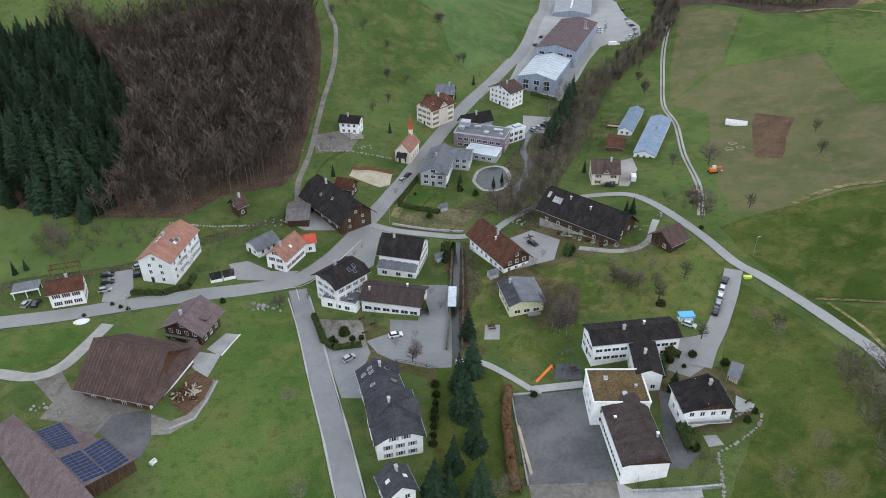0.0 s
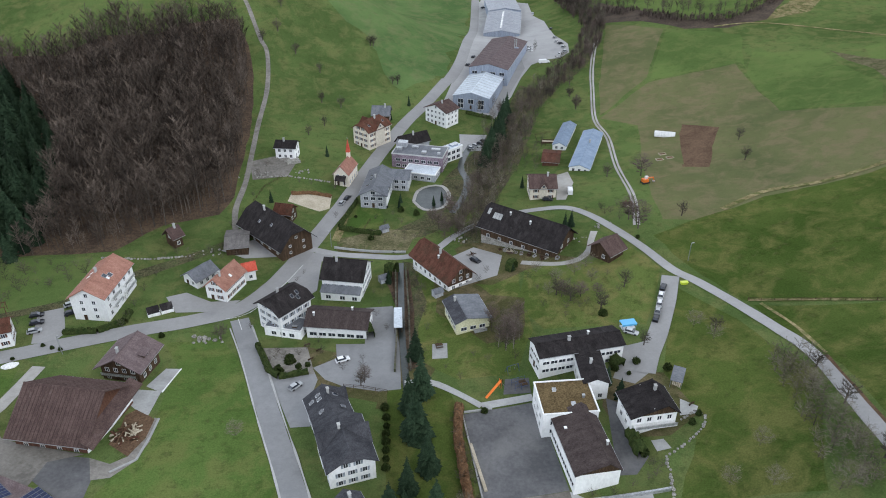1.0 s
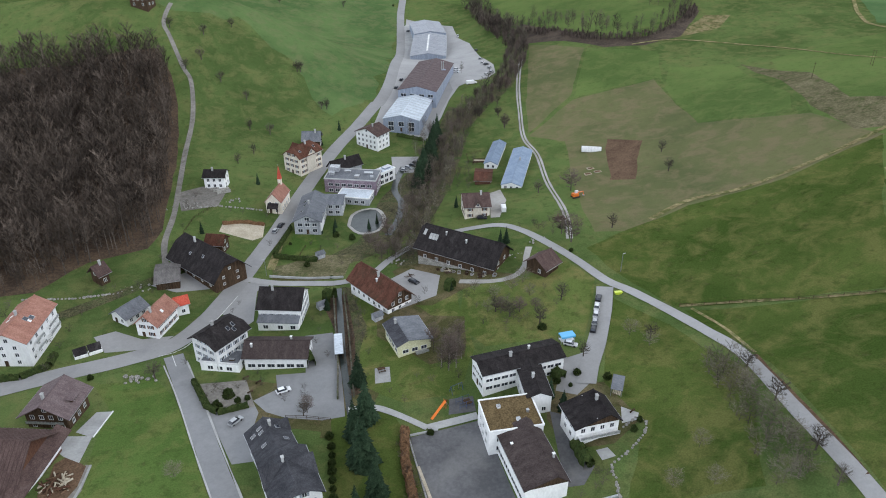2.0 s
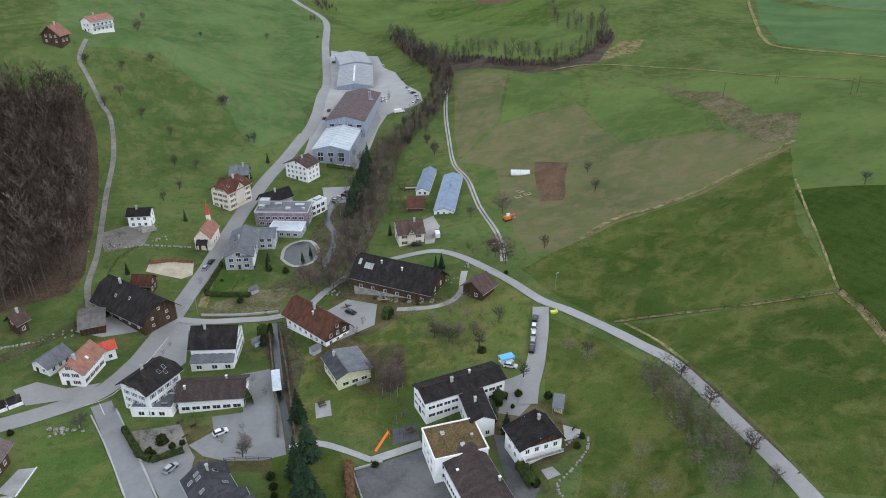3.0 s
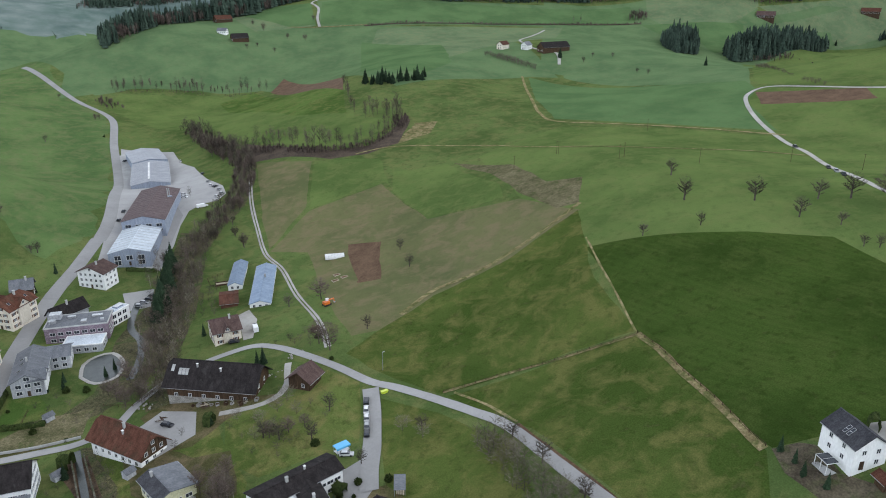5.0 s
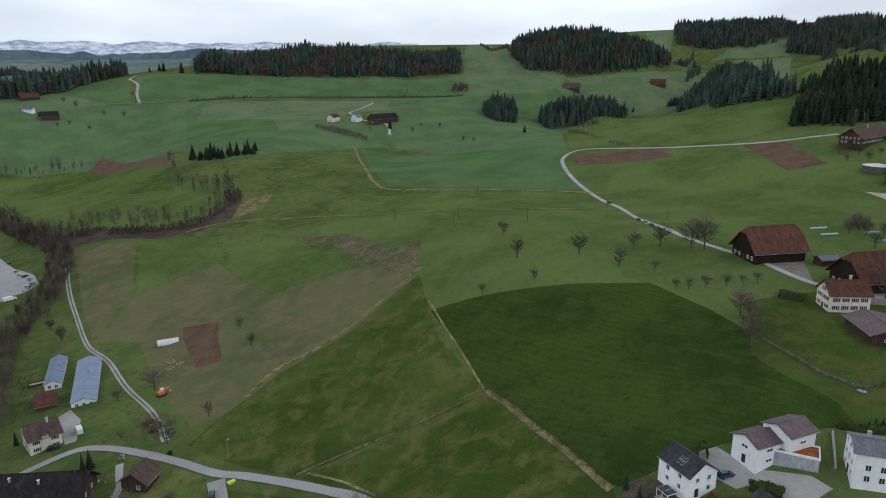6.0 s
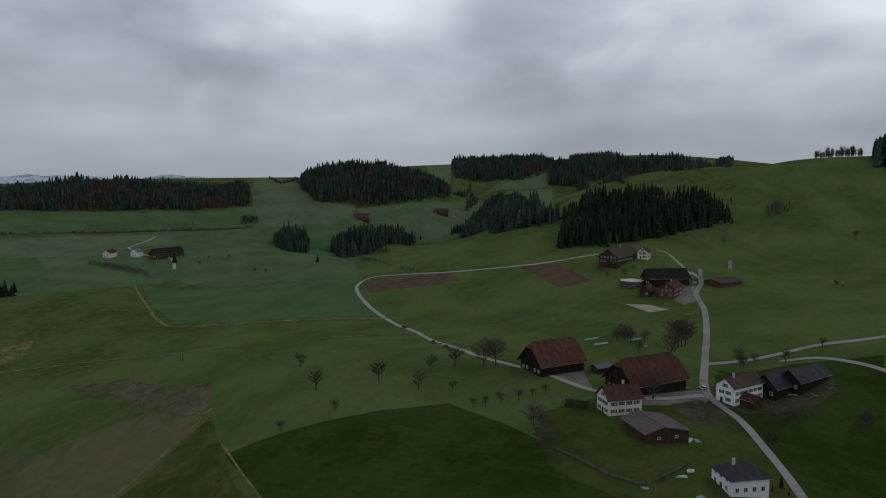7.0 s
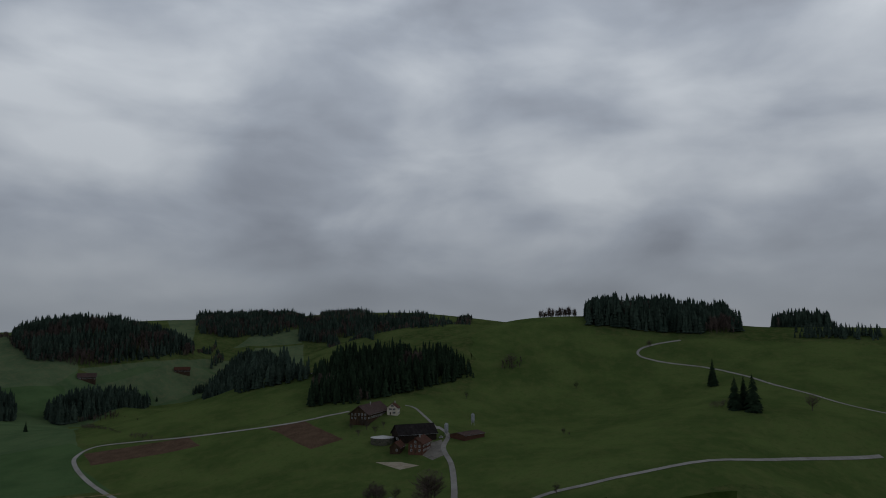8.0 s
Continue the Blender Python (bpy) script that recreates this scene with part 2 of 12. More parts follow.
# grass of the far slopes, paled in its base colour in place of haze
M["pale"] = grass("haze_paled_pasture", (0.105, 0.155, 0.08), (0.142, 0.196, 0.1), (0.19, 0.2, 0.108), 0.5, 0.5)
M["straw"] = mat("dry_grass", (0.17, 0.14, 0.07), (0.31, 0.26, 0.14), 0.12, 0.95, 0.7, fine=9, spots=((0.075, 0.1, 0.028), 0.35, 0.44, 0.75), soft=0.0)
M["dark_litter"] = mat("wet_leaf_litter", (0.045, 0.035, 0.027), (0.095, 0.072, 0.054), 0.1, 0.95, 0.8, fine=9)
M["rough_bank"] = mat("rough_bank_grass", (0.085, 0.084, 0.042), (0.19, 0.165, 0.1), 0.1, 0.95, 0.7, fine=9, soft=0.0, spots=((0.06, 0.085, 0.026), 0.25, 0.52, 0.6), rough_grain=0.3)
M["litter"] = mat("leaf_litter", (0.062, 0.045, 0.034), (0.125, 0.086, 0.058), 0.1, 0.95, 0.8, fine=9)
M["scrub"] = mat("scrubby_bank", (0.06, 0.062, 0.032), (0.135, 0.12, 0.066), 0.12, 0.95, 0.8, fine=9, spots=((0.055, 0.09, 0.028), 0.12, 0.5, 0.8), rough_grain=0.45)
M["asphalt"] = mat("asphalt", (0.30, 0.295, 0.29), (0.36, 0.355, 0.35), 0.06, 0.85, 0.1, fine=14, spots=((0.24, 0.24, 0.245), 0.1, 0.55, 0.45), rough_grain=0.04, mix=0.3)
M["dark_asphalt"] = mat("dark_asphalt", (0.1, 0.1, 0.104), (0.165, 0.163, 0.166), 0.1, 0.8, 0.1, fine=10, spots=((0.21, 0.205, 0.2), 0.1, 0.54, 0.6), rough_grain=0.05, mix=0.4)
M["worn_asphalt"] = mat("worn_asphalt", (0.21, 0.212, 0.216), (0.265, 0.266, 0.268), 0.06, 0.85, 0.1, fine=12, spots=((0.16, 0.16, 0.165), 0.12, 0.57, 0.5), rough_grain=0.04, mix=0.3)
M["gravel"] = mat("gravel", (0.31, 0.298, 0.275), (0.42, 0.405, 0.378), 0.07, 0.95, 0.15, fine=9, spots=((0.2, 0.19, 0.165), 0.1, 0.55, 0.5), rough_grain=0.05, mix=0.35)
M["sand"] = mat("sand", (0.36, 0.31, 0.23), (0.52, 0.46, 0.36), 0.2, 0.95, 0.3, fine=12, rough_grain=0.1)
M["paint_white"] = mat("road_paint", (0.55, 0.55, 0.54), (0.75, 0.75, 0.73), 0.6, 0.8, 0.0, rough_grain=0.1)
M["water"] = mat("stream_water", (0.018, 0.024, 0.022), (0.04, 0.048, 0.042), 0.4, 0.3, 0.2, soft=0.3)
# next two: blue-grey of the distance haze is mixed into the base colour
M["blue_hills"] = mat("hazed_wooded_hills", (0.085, 0.12, 0.155), (0.15, 0.19, 0.225), 0.004, 0.95, 0.0, fine=6, soft=0.0)
M["far_valley"] = mat("hazed_valley_fields", (0.1, 0.15, 0.13), (0.2, 0.24, 0.22), 0.004, 0.95, 0.0, fine=7, spots=((0.07, 0.1, 0.1), 0.006, 0.52, 0.8), soft=0.0)
# light tone is snow; the bluish dark tone includes distance haze
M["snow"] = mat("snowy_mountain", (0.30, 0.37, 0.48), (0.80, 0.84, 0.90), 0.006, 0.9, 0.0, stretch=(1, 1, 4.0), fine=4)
# buildings
M["white"] = mat("white_render", (0.72, 0.72, 0.71), (0.82, 0.82, 0.81), 0.12, 0.9, 0.1, stretch=(1, 1, 0.5), rough_grain=0.05)
M["cream"] = mat("cream_render", (0.58, 0.52, 0.43), (0.70, 0.645, 0.55), 0.25, 0.9, 0.1, stretch=(1, 1, 0.4), rough_grain=0.06)
M["yellow"] = mat("pale_yellow_render", (0.58, 0.56, 0.36), (0.72, 0.70, 0.48), 0.25, 0.9, 0.1, rough_grain=0.1)
M["grey_wall"] = mat("grey_render", (0.30, 0.31, 0.33), (0.42, 0.43, 0.45), 0.25, 0.9, 0.1, stretch=(1, 1, 0.4), rough_grain=0.1)
M["blue_wall"] = mat("blue_grey_cladding", (0.22, 0.25, 0.31), (0.32, 0.36, 0.43), 0.2, 0.6, 0.1, stretch=(6, 6, 0.2))
M["plum_wall"] = mat("plum_cladding", (0.16, 0.12, 0.15), (0.24, 0.19, 0.22), 0.3, 0.8, 0.1)
M["timber"] = mat("weathered_timber", (0.041, 0.027, 0.018), (0.098, 0.064, 0.041), 0.5, 0.85, 0.5, stretch=(3.750, 3.750, 0.300))
M["red_timber"] = mat("reddish_timber", (0.085, 0.042, 0.03), (0.155, 0.078, 0.053), 0.5, 0.85, 0.5, stretch=(5, 5, 0.4))
M["black_timber"] = mat("blackened_timber", (0.014, 0.011, 0.009), (0.04, 0.03, 0.023), 0.5, 0.85, 0.5, stretch=(3.75, 3.75, 0.3))
M["concrete"] = mat("concrete", (0.33, 0.33, 0.32), (0.44, 0.44, 0.43), 0.2, 0.9, 0.1, fine=6, rough_grain=0.05, mix=0.35)
streak = (1.1, 0.55, 0.55)
M["roof_brown"] = mat("brown_tiles", (0.066, 0.043, 0.039), (0.115, 0.078, 0.070), 0.6, 0.8, 0.5, stretch=streak, fine=7, spots=((0.164, 0.133, 0.117), 0.5, 0.6, 0.5), grain=5.0, rough_grain=0.22)
M["roof_plum"] = mat("plum_brown_tiles", (0.111, 0.081, 0.081), (0.170, 0.132, 0.132), 0.6, 0.7, 0.4, stretch=streak, fine=7, grain=5.0, rough_grain=0.22)
M["roof_dark"] = mat("dark_tiles", (0.016, 0.014, 0.014), (0.037, 0.032, 0.032), 0.6, 0.75, 0.5, stretch=streak, fine=7, spots=((0.074, 0.071, 0.068), 0.5, 0.6, 0.5), grain=5.0, rough_grain=0.22)
M["roof_rust"] = mat("rust_red_tiles", (0.07, 0.03, 0.021), (0.135, 0.062, 0.043), 0.6, 0.8, 0.5, stretch=streak, fine=7, spots=((0.055, 0.043, 0.028), 0.3, 0.5, 0.62), grain=5.0, rough_grain=0.22)
M["roof_orange"] = mat("orange_tiles", (0.24, 0.115, 0.085), (0.36, 0.19, 0.145), 0.6, 0.8, 0.4, stretch=streak, fine=7, grain=5.0, rough_grain=0.22)
M["roof_red"] = mat("bright_red_tiles", (0.42, 0.07, 0.045), (0.55, 0.12, 0.08), 0.6, 0.7, 0.3, stretch=streak, fine=7, grain=5.0, rough_grain=0.22)
M["roof_grey"] = mat("grey_roofing", (0.105, 0.112, 0.125), (0.175, 0.183, 0.2), 0.4, 0.6, 0.2, stretch=streak, fine=7, rough_grain=0.1, soft=0.15)
M["roof_slate"] = mat("dark_slate", (0.036, 0.037, 0.042), (0.076, 0.076, 0.084), 0.5, 0.7, 0.3, stretch=streak, fine=7, grain=5.0, rough_grain=0.2)
M["roof_weathered"] = mat("grey_weathered_tiles", (0.1, 0.092, 0.088), (0.17, 0.158, 0.15), 0.6, 0.8, 0.5, stretch=streak, fine=7, grain=5.0, rough_grain=0.22)
M["roof_ribbed"] = mat("dark_brown_tiles", (0.040, 0.030, 0.029), (0.074, 0.058, 0.054), 0.5, 0.75, 0.4, stretch=streak, fine=7, spots=((0.096, 0.080, 0.076), 0.5, 0.6, 0.4), grain=5.0, rough_grain=0.22)
M["roof_blue"] = mat("pale_blue_sheet_roof", (0.164, 0.218, 0.296), (0.234, 0.296, 0.382), 0.4, 0.55, 0.2, stretch=streak, fine=6, rough_grain=0.1)
M["roof_pale"] = mat("pale_sheet_roof", (0.46, 0.51, 0.56), (0.62, 0.67, 0.72), 0.3, 0.5, 0.15, stretch=streak, fine=6, rough_grain=0.1)
M["roof_steel"] = mat("grey_steel_roof", (0.29, 0.3, 0.325), (0.38, 0.395, 0.425), 0.3, 0.5, 0.15, stretch=streak, fine=6, rough_grain=0.1)
M["roof_green"] = mat("planted_flat_roof", (0.085, 0.06, 0.03), (0.15, 0.108, 0.055), 0.25, 0.95, 0.6)
M["roof_sedum"] = mat("red_sedum_roof", (0.22, 0.075, 0.03), (0.34, 0.13, 0.05), 0.25, 0.95, 0.6)
M["trim"] = mat("white_trim", (0.66, 0.66, 0.65), (0.80, 0.80, 0.79), 0.5, 0.7, 0.0, rough_grain=0.1)
M["pane"] = glass("window_glass", (0.03, 0.035, 0.045))
M["pv"] = mat("solar_glass", (0.012, 0.018, 0.055), (0.018, 0.027, 0.075), 0.4, 0.3, 0.0, soft=0.12)
M["shutter_green"] = mat("green_shutter", (0.05, 0.08, 0.06), (0.08, 0.12, 0.09), 0.6, 0.7, 0.0)
M["shutter_brown"] = mat("brown_shutter", (0.08, 0.04, 0.025), (0.14, 0.07, 0.045), 0.6, 0.7, 0.0)
M["shutter_grey"] = mat("grey_shutter", (0.2, 0.23, 0.26), (0.28, 0.31, 0.34), 0.6, 0.7, 0.0)
M["metal"] = mat("galvanised_metal", (0.35, 0.36, 0.37), (0.5, 0.51, 0.52), 0.6, 0.45, 0.0, metal=0.6)
M["old_stone"] = mat("mossy_field_stone", (0.06, 0.058, 0.045), (0.15, 0.14, 0.11), 0.6, 0.95, 0.6, spots=((0.05, 0.07, 0.025), 0.5, 0.5, 0.7))
M["stone"] = mat("field_stone", (0.22, 0.21, 0.19), (0.40, 0.385, 0.35), 0.5, 0.95, 0.6)
# plants
M["bark"] = mat("grey_bark", (0.06, 0.05, 0.042), (0.125, 0.105, 0.09), 0.8, 0.95, 0.3, tint=True)
M["pale_bark"] = mat("pale_bark", (0.17, 0.15, 0.13), (0.28, 0.25, 0.22), 0.8, 0.95, 0.3, tint=True)
M["twigs"] = mat("bare_twigs", (0.074, 0.056, 0.048), (0.15, 0.116, 0.1), 0.3, 0.95, 0.0, tint=True)
M["wood_twigs"] = mat("beech_twigs", (0.05, 0.038, 0.03), (0.15, 0.118, 0.096), 0.1, 0.95, 0.0, tint=True)
M["grey_twigs"] = mat("lichened_twigs", (0.055, 0.048, 0.038), (0.115, 0.1, 0.078), 0.3, 0.95, 0.0, tint=True)
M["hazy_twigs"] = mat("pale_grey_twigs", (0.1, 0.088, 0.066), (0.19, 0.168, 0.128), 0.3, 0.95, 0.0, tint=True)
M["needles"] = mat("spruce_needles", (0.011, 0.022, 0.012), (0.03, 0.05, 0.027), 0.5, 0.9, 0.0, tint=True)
# paler, bluer copy of the needles for far woods, haze put into the colour
M["hazed_needles"] = mat("hazed_spruce_needles", (0.024, 0.04, 0.03), (0.055, 0.08, 0.06), 0.05, 0.9, 0.0, tint=True)
M["hedge"] = mat("hedge_leaves", (0.022, 0.04, 0.012), (0.06, 0.075, 0.025), 0.8, 0.9, 0.6)
M["brown_hedge"] = mat("winter_beech_hedge", (0.10, 0.055, 0.03), (0.19, 0.11, 0.06), 0.8, 0.9, 0.6)
for _n, _c in (("car_white", (0.75, 0.75, 0.76)), ("car_black", (0.02, 0.02, 0.025)), ("car_silver", (0.4, 0.41, 0.42)), ("car_blue", (0.03, 0.06, 0.14)),
               ("sky_blue", (0.10, 0.42, 0.72)), ("orange", (0.75, 0.19, 0.03)), ("lime", (0.55, 0.65, 0.06)), ("rubber", (0.02, 0.02, 0.02)), ("turquoise", (0.26, 0.42, 0.38)), ("pale_sheet", (0.5, 0.62, 0.56))):
    M[_n] = mat(_n + "_paint", tuple(0.92 * v for v in _c), _c, 0.7, 0.35 if _n != "rubber" else 0.9, 0.0, soft=0.5, rough_grain=0.03)

# ---- the lie of the land: broad upland with hills and hollows (x, y, radius, height) ----
VALLEY_HILLS = [
    (0, 70, 78, -2.7), (61, 35, 78, -10.2), (-58, -102, 78, -4.1), (27, 120, 78, 6.5), (83, 106, 78, -16.7), (106, 83, 58, 1.6),
    (-97, 114, 78, 5.1), (83, 126, 58, -4.3), (106, 108, 58, 21.0), (-36, 152, 78, -6.8), (146, 57, 78, 25.8), (113, 132, 58, -3.3),
    (169, 44, 58, -9.7), (0, -175, 78, -10.2), (88, -152, 78, -4.2), (-152, -88, 78, -5.8), (197, 40, 78, 24.3), (91, 182, 78, 8.3),
    (182, -105, 78, 16.3), (4, 211, 78, -4.1), (164, 135, 78, -17.4), (-135, 169, 78, -6.0), (-233, 0, 78, -3.7), (183, 159, 58, 19.2),
    (-105, 238, 78, -0.6), (224, 147, 78, 11.4), (-15, 273, 78, -7.9),
]
SLOPE_HILLS = [
    (281, 24, 80, 5.5), (111, 262, 80, 1.9), (-156, 254, 85, 3.2), (306, -78, 90, 5.2), (-47, 318, 91, 5.1), (303, 113, 92, 26.0),
    (178, 290, 97, -10.7), (260, 265, 105, 34.9), (-60, 379, 77, -17.3), (30, 386, 110, -26.1), (388, -85, 113, 46.8), (233, 340, 117, -6.4),
    (-23, 418, 84, -21.0), (-174, 407, 126, -36.5), (-50, 452, 128, 110.4), (144, 448, 133, 17.2), (205, 444, 98, 7.7), (-249, 426, 99, -18.8),
    (502, 82, 145, 29.9), (32, 514, 146, -48.9), (-219, 467, 103, 48.8), (494, -180, 149, -37.7), (273, 464, 153, -14.5), (362, 400, 153, 10.0),
    (541, -139, 112, 56.8), (374, -447, 166, 7.2), (0, -583, 166, -26.1),
]
PLATEAU_HILLS = [
    (-505, 292, 166, 35.7), (-505, -292, 166, -0.2), (584, 153, 172, 2.1), (553, -247, 121, 41.9), (510, 341, 174, 8.0), (233, 601, 183, 3.3),
    (701, 137, 85, 2.0), (721, 40, 205, -36.5), (370, 654, 214, 82.4), (483, 576, 150, -44.3), (720, 238, 215, 38.7), (-1, 763, 217, 16.4),
    (741, 246, 60, 5.0), (734, 290, 60, 5.0), (656, 439, 224, 3.2), (768, 208, 60, 5.0), (257, 766, 230, -71.8), (-525, 625, 231, 35.6),
    (807, -126, 231, -2.2), (807, 171, 60, 5.0), (830, 132, 238, 96.8), (879, 291, 105, -30.0), (818, 439, 262, -46.4), (932, -44, 187, 58.0),
    (863, -356, 265, 71.4), (869, 343, 105, -30.0), (908, 246, 105, -30.0),
]
MIDDLE_HILLS = [
    (946, -171, 90, 13.0), (949, 201, 105, -30.0), (265, 950, 280, 2.8), (765, 624, 280, 78.6), (-909, 525, 298, 39.8), (-359, 987, 298, 44.7),
    (1071, 170, 308, -53.6), (735, 903, 330, -56.7), (463, 1069, 330, 13.9), (999, 607, 60, 5.0), (1081, 581, 60, 5.0), (1052, 649, 60, 10.0),
    (1146, 537, 60, 5.0), (1136, 595, 364, -145.0), (1123, 682, 105, -30.0), (1301, 330, 380, 191.5), (1209, 649, 105, -30.0), (-700, -1212, 397, -40.1),
    (1212, -700, 397, 29.4), (478, -1316, 397, -12.7), (-1379, -243, 397, 16.8), (1277, 599, 105, -30.0), (65, 1420, 402, -82.8), (889, 1141, 150, 12.0),
    (1244, 761, 292, 165.8), (596, 1331, 413, 64.8), (907, 1142, 413, 41.8),
]
FAR_HILLS = [
    (501, 1407, 120, 10.0), (1349, 826, 170, 28.0), (-340, 1597, 463, 18.6), (1224, 1083, 463, 49.1), (476, 1682, 496, -21.4), (1587, 737, 496, -297.6),
    (1618, 931, 373, 160.0), (1554, 1233, 562, -50.4), (1929, 543, 150, 16.0), (1891, 776, 150, 18.0), (2067, 797, 628, 247.9), (2380, 960, 513, -152.7),
    (818, 2678, 793, -38.7), (1434, 3193, 992, -20.7), (4243, 2450, 1390, 9.6), (4243, -2450, 1390, 6.0), (2450, -4243, 1390, 5.5), (-2450, 4243, 1390, 5.6),
    (-2450, -4243, 1390, 5.5), (-4243, -2450, 1390, 5.5), (-4243, 2450, 1390, 5.6), (2450, 4243, 1390, 7.7), (4900, 0, 1390, 8.8), (0, -4900, 1390, 5.5),
    (-4900, 0, 1390, 5.5), (0, 4900, 1390, 5.6),
]
# the wooded ridge to the north and the wide low valley behind it
NORTH_RIDGE = [
    (159, 1038, 178, -24.7), (198, 1295, 223, -52.8), (250, 1631, 280, -49.8), (227, 1107, 192, 103.9), (279, 1362, 236, 79.0), (347, 1695, 294, 31.2),
    (315, 1158, 204, 2.0), (383, 1409, 248, -23.2), (472, 1737, 306, -43.6), (408, 1182, 213, 15.2), (492, 1427, 257, -47.7), (603, 1749, 314, -43.5),
    (467, 1213, 221, 19.9), (561, 1456, 265, -5.1), (683, 1773, 323, 7.5), (521, 1223, 226, -7.9), (623, 1463, 270, 30.6), (757, 1775, 328, 24.6),
    (582, 1240, 233, -9.0), (692, 1476, 277, 15.0), (837, 1783, 335, -2.9), (640, 1245, 238, 8.5), (759, 1476, 282, -43.3), (915, 1779, 340, -69.0),
]
FAR_VALLEY = [
    (120, 841, 144, 13.6), (136, 920, 158, -11.3), (202, 938, 163, -21.3), (223, 1016, 177, 49.2), (322, 1083, 192, -97.4), (421, 1102, 201, 16.0),
    (442, 2967, 510, -44.5), (648, 4251, 731, -51.2), (544, 2950, 510, -29.9), (793, 4226, 731, -32.6), (794, 2893, 510, 12.2), (1150, 4143, 731, 9.9),
    (1039, 2814, 510, 6.9), (1499, 4030, 731, 4.3), (1271, 2717, 510, -77.4), (1829, 3891, 731, -57.9), (-500, 3500, 900, -34.7), (-900, 2500, 700, -9.6),
    (0, 2200, 500, -4.4), (1500, 3600, 800, -40.8),
]
# the smooth flank under the hill track
TRACK_FLANK = [(752, -173, 85, 0.3), (709, -193, 85, -3.5), (658, -207, 85, 14.8), (616, -224, 85, -0.9), (586, -237, 85, -22.3), (561, -253, 85, -9.4), (544, -264, 85, 14.1), (566, -149, 85, -9.0), (545, -182, 85, 4.1)]


def rise(x, y):
    """Height of the land at arrays x, y."""
    z = 6 + 175 * (1 - np.exp(-((x + 117) ** 2 + (y - 350) ** 2) / 1750 ** 2))
    for hx, hy, r, h in VALLEY_HILLS + SLOPE_HILLS + PLATEAU_HILLS + MIDDLE_HILLS + FAR_HILLS + NORTH_RIDGE + FAR_VALLEY + TRACK_FLANK:
        z = z + h * np.exp(-((x - hx) ** 2 + (y - hy) ** 2) / r ** 2)
    return z


def spread(lo, hi, step, far):
    """Grid lines: even between lo and hi, then ever wider out to +-far."""
    out, s, v = list(np.arange(lo, hi, step)), step, hi
    while v < far:
        out.append(v)
        s *= 1.06
        v += s
    out.append(far)
    s, v = step, lo
    while v > -far:
        s *= 1.06
        v -= s
        out.insert(0, max(v, -far))
    return np.array(out)


GX, GY = spread(-220, 480, 4.0, 4900), spread(40, 540, 4.0, 4900)
GZ = rise(*np.meshgrid(GX, GY, indexing="ij"))


def ground(x, y):
    """Height of the ground sheet at x, y (its own flat triangles)."""
    x, y = np.asarray(x, float), np.asarray(y, float)
    i = np.clip(np.searchsorted(GX, x) - 1, 0, len(GX) - 2)
    j = np.clip(np.searchsorted(GY, y) - 1, 0, len(GY) - 2)
    u, v = (x - GX[i]) / (GX[i + 1] - GX[i]), (y - GY[j]) / (GY[j + 1] - GY[j])
    a, b, c, d = GZ[i, j], GZ[i + 1, j], GZ[i + 1, j + 1], GZ[i, j + 1]
    return np.where(u >= v, a + u * (b - a) + v * (c - b), a + v * (d - a) + u * (c - d))


def sheet(name, verts, faces, material, parent=None, smooth=False):
    me = bpy.data.meshes.new(name)
    me.from_pydata([tuple(map(float, v)) for v in verts], [], [tuple(map(int, f)) for f in faces])
    me.materials.append(M[material])
    if smooth:
        me.polygons.foreach_set("use_smooth", [True] * len(me.polygons))
    me.update()
    ob = new(name, me)
    if parent:
        ob.parent = parent
    return ob


def build_ground():
    nx, ny = len(GX), len(GY)
    X, Y = np.meshgrid(GX, GY, indexing="ij")
    v = np.stack([X, Y, GZ], -1).reshape(-1, 3)
    i, j = np.meshgrid(np.arange(nx - 1), np.arange(ny - 1), indexing="ij")
    a = (i * ny + j).ravel()
    f = np.concatenate([np.stack([a, a + ny, a + ny + 1], 1), np.stack([a, a + ny + 1, a + 1], 1)])
    return tagged(sheet("ground", v, f, "meadow", smooth=True), "rolling green meadow land with dry and mossy patches", "ground", kind="structure")


build_ground()


def clearance(x, y):
    return 2.0e-7 * (x * x + y * y)


def ribbon(name, line, width, material, label, category="road", lift=0.0, kind="structure", edges=0.15):
    """A strip that follows a line of points over the ground, smoothed, with slightly uneven edges."""
    LAID.append(name)
    lift += 0.1 + 0.0006 * len(LAID)
    p = [Vector((*q, 0)) for q in line]
    pts = []
    for k in range(len(p) - 1):
        a, b, c, d = p[max(k - 1, 0)], p[k], p[k + 1], p[min(k + 2, len(p) - 1)]
        n = max(2, int((c - b).length / 2.5))
        for s in range(n):
            t = s / n
            pts.append(0.5 * (2 * b + (c - a) * t + (2 * a - 5 * b + 4 * c - d) * t * t + (3 * b - a - 3 * c + d) * t ** 3))
    pts.append(p[-1])
    v, f = [], []
    m = 4
    for k, q in enumerate(pts):
        d = (pts[min(k + 1, len(pts) - 1)] - pts[max(k - 1, 0)]).normalized()
        side = Vector((-d.y, d.x, 0))
        w = width / 2 + edges * noise.noise(q * 0.13)
        for c in range(m + 1):
            r = q + side * w * (2 * c / m - 1)
            v.append((r.x, r.y, float(ground(r.x, r.y)) + clearance(r.x, r.y) + lift))
        if k:
            for c in range(m):
                o = (k - 1) * (m + 1) + c
                f.append((o, o + 1, o + m + 2, o + m + 1))
    return tagged(sheet(name, v, f, material), label, category, kind=kind)


LAID = []


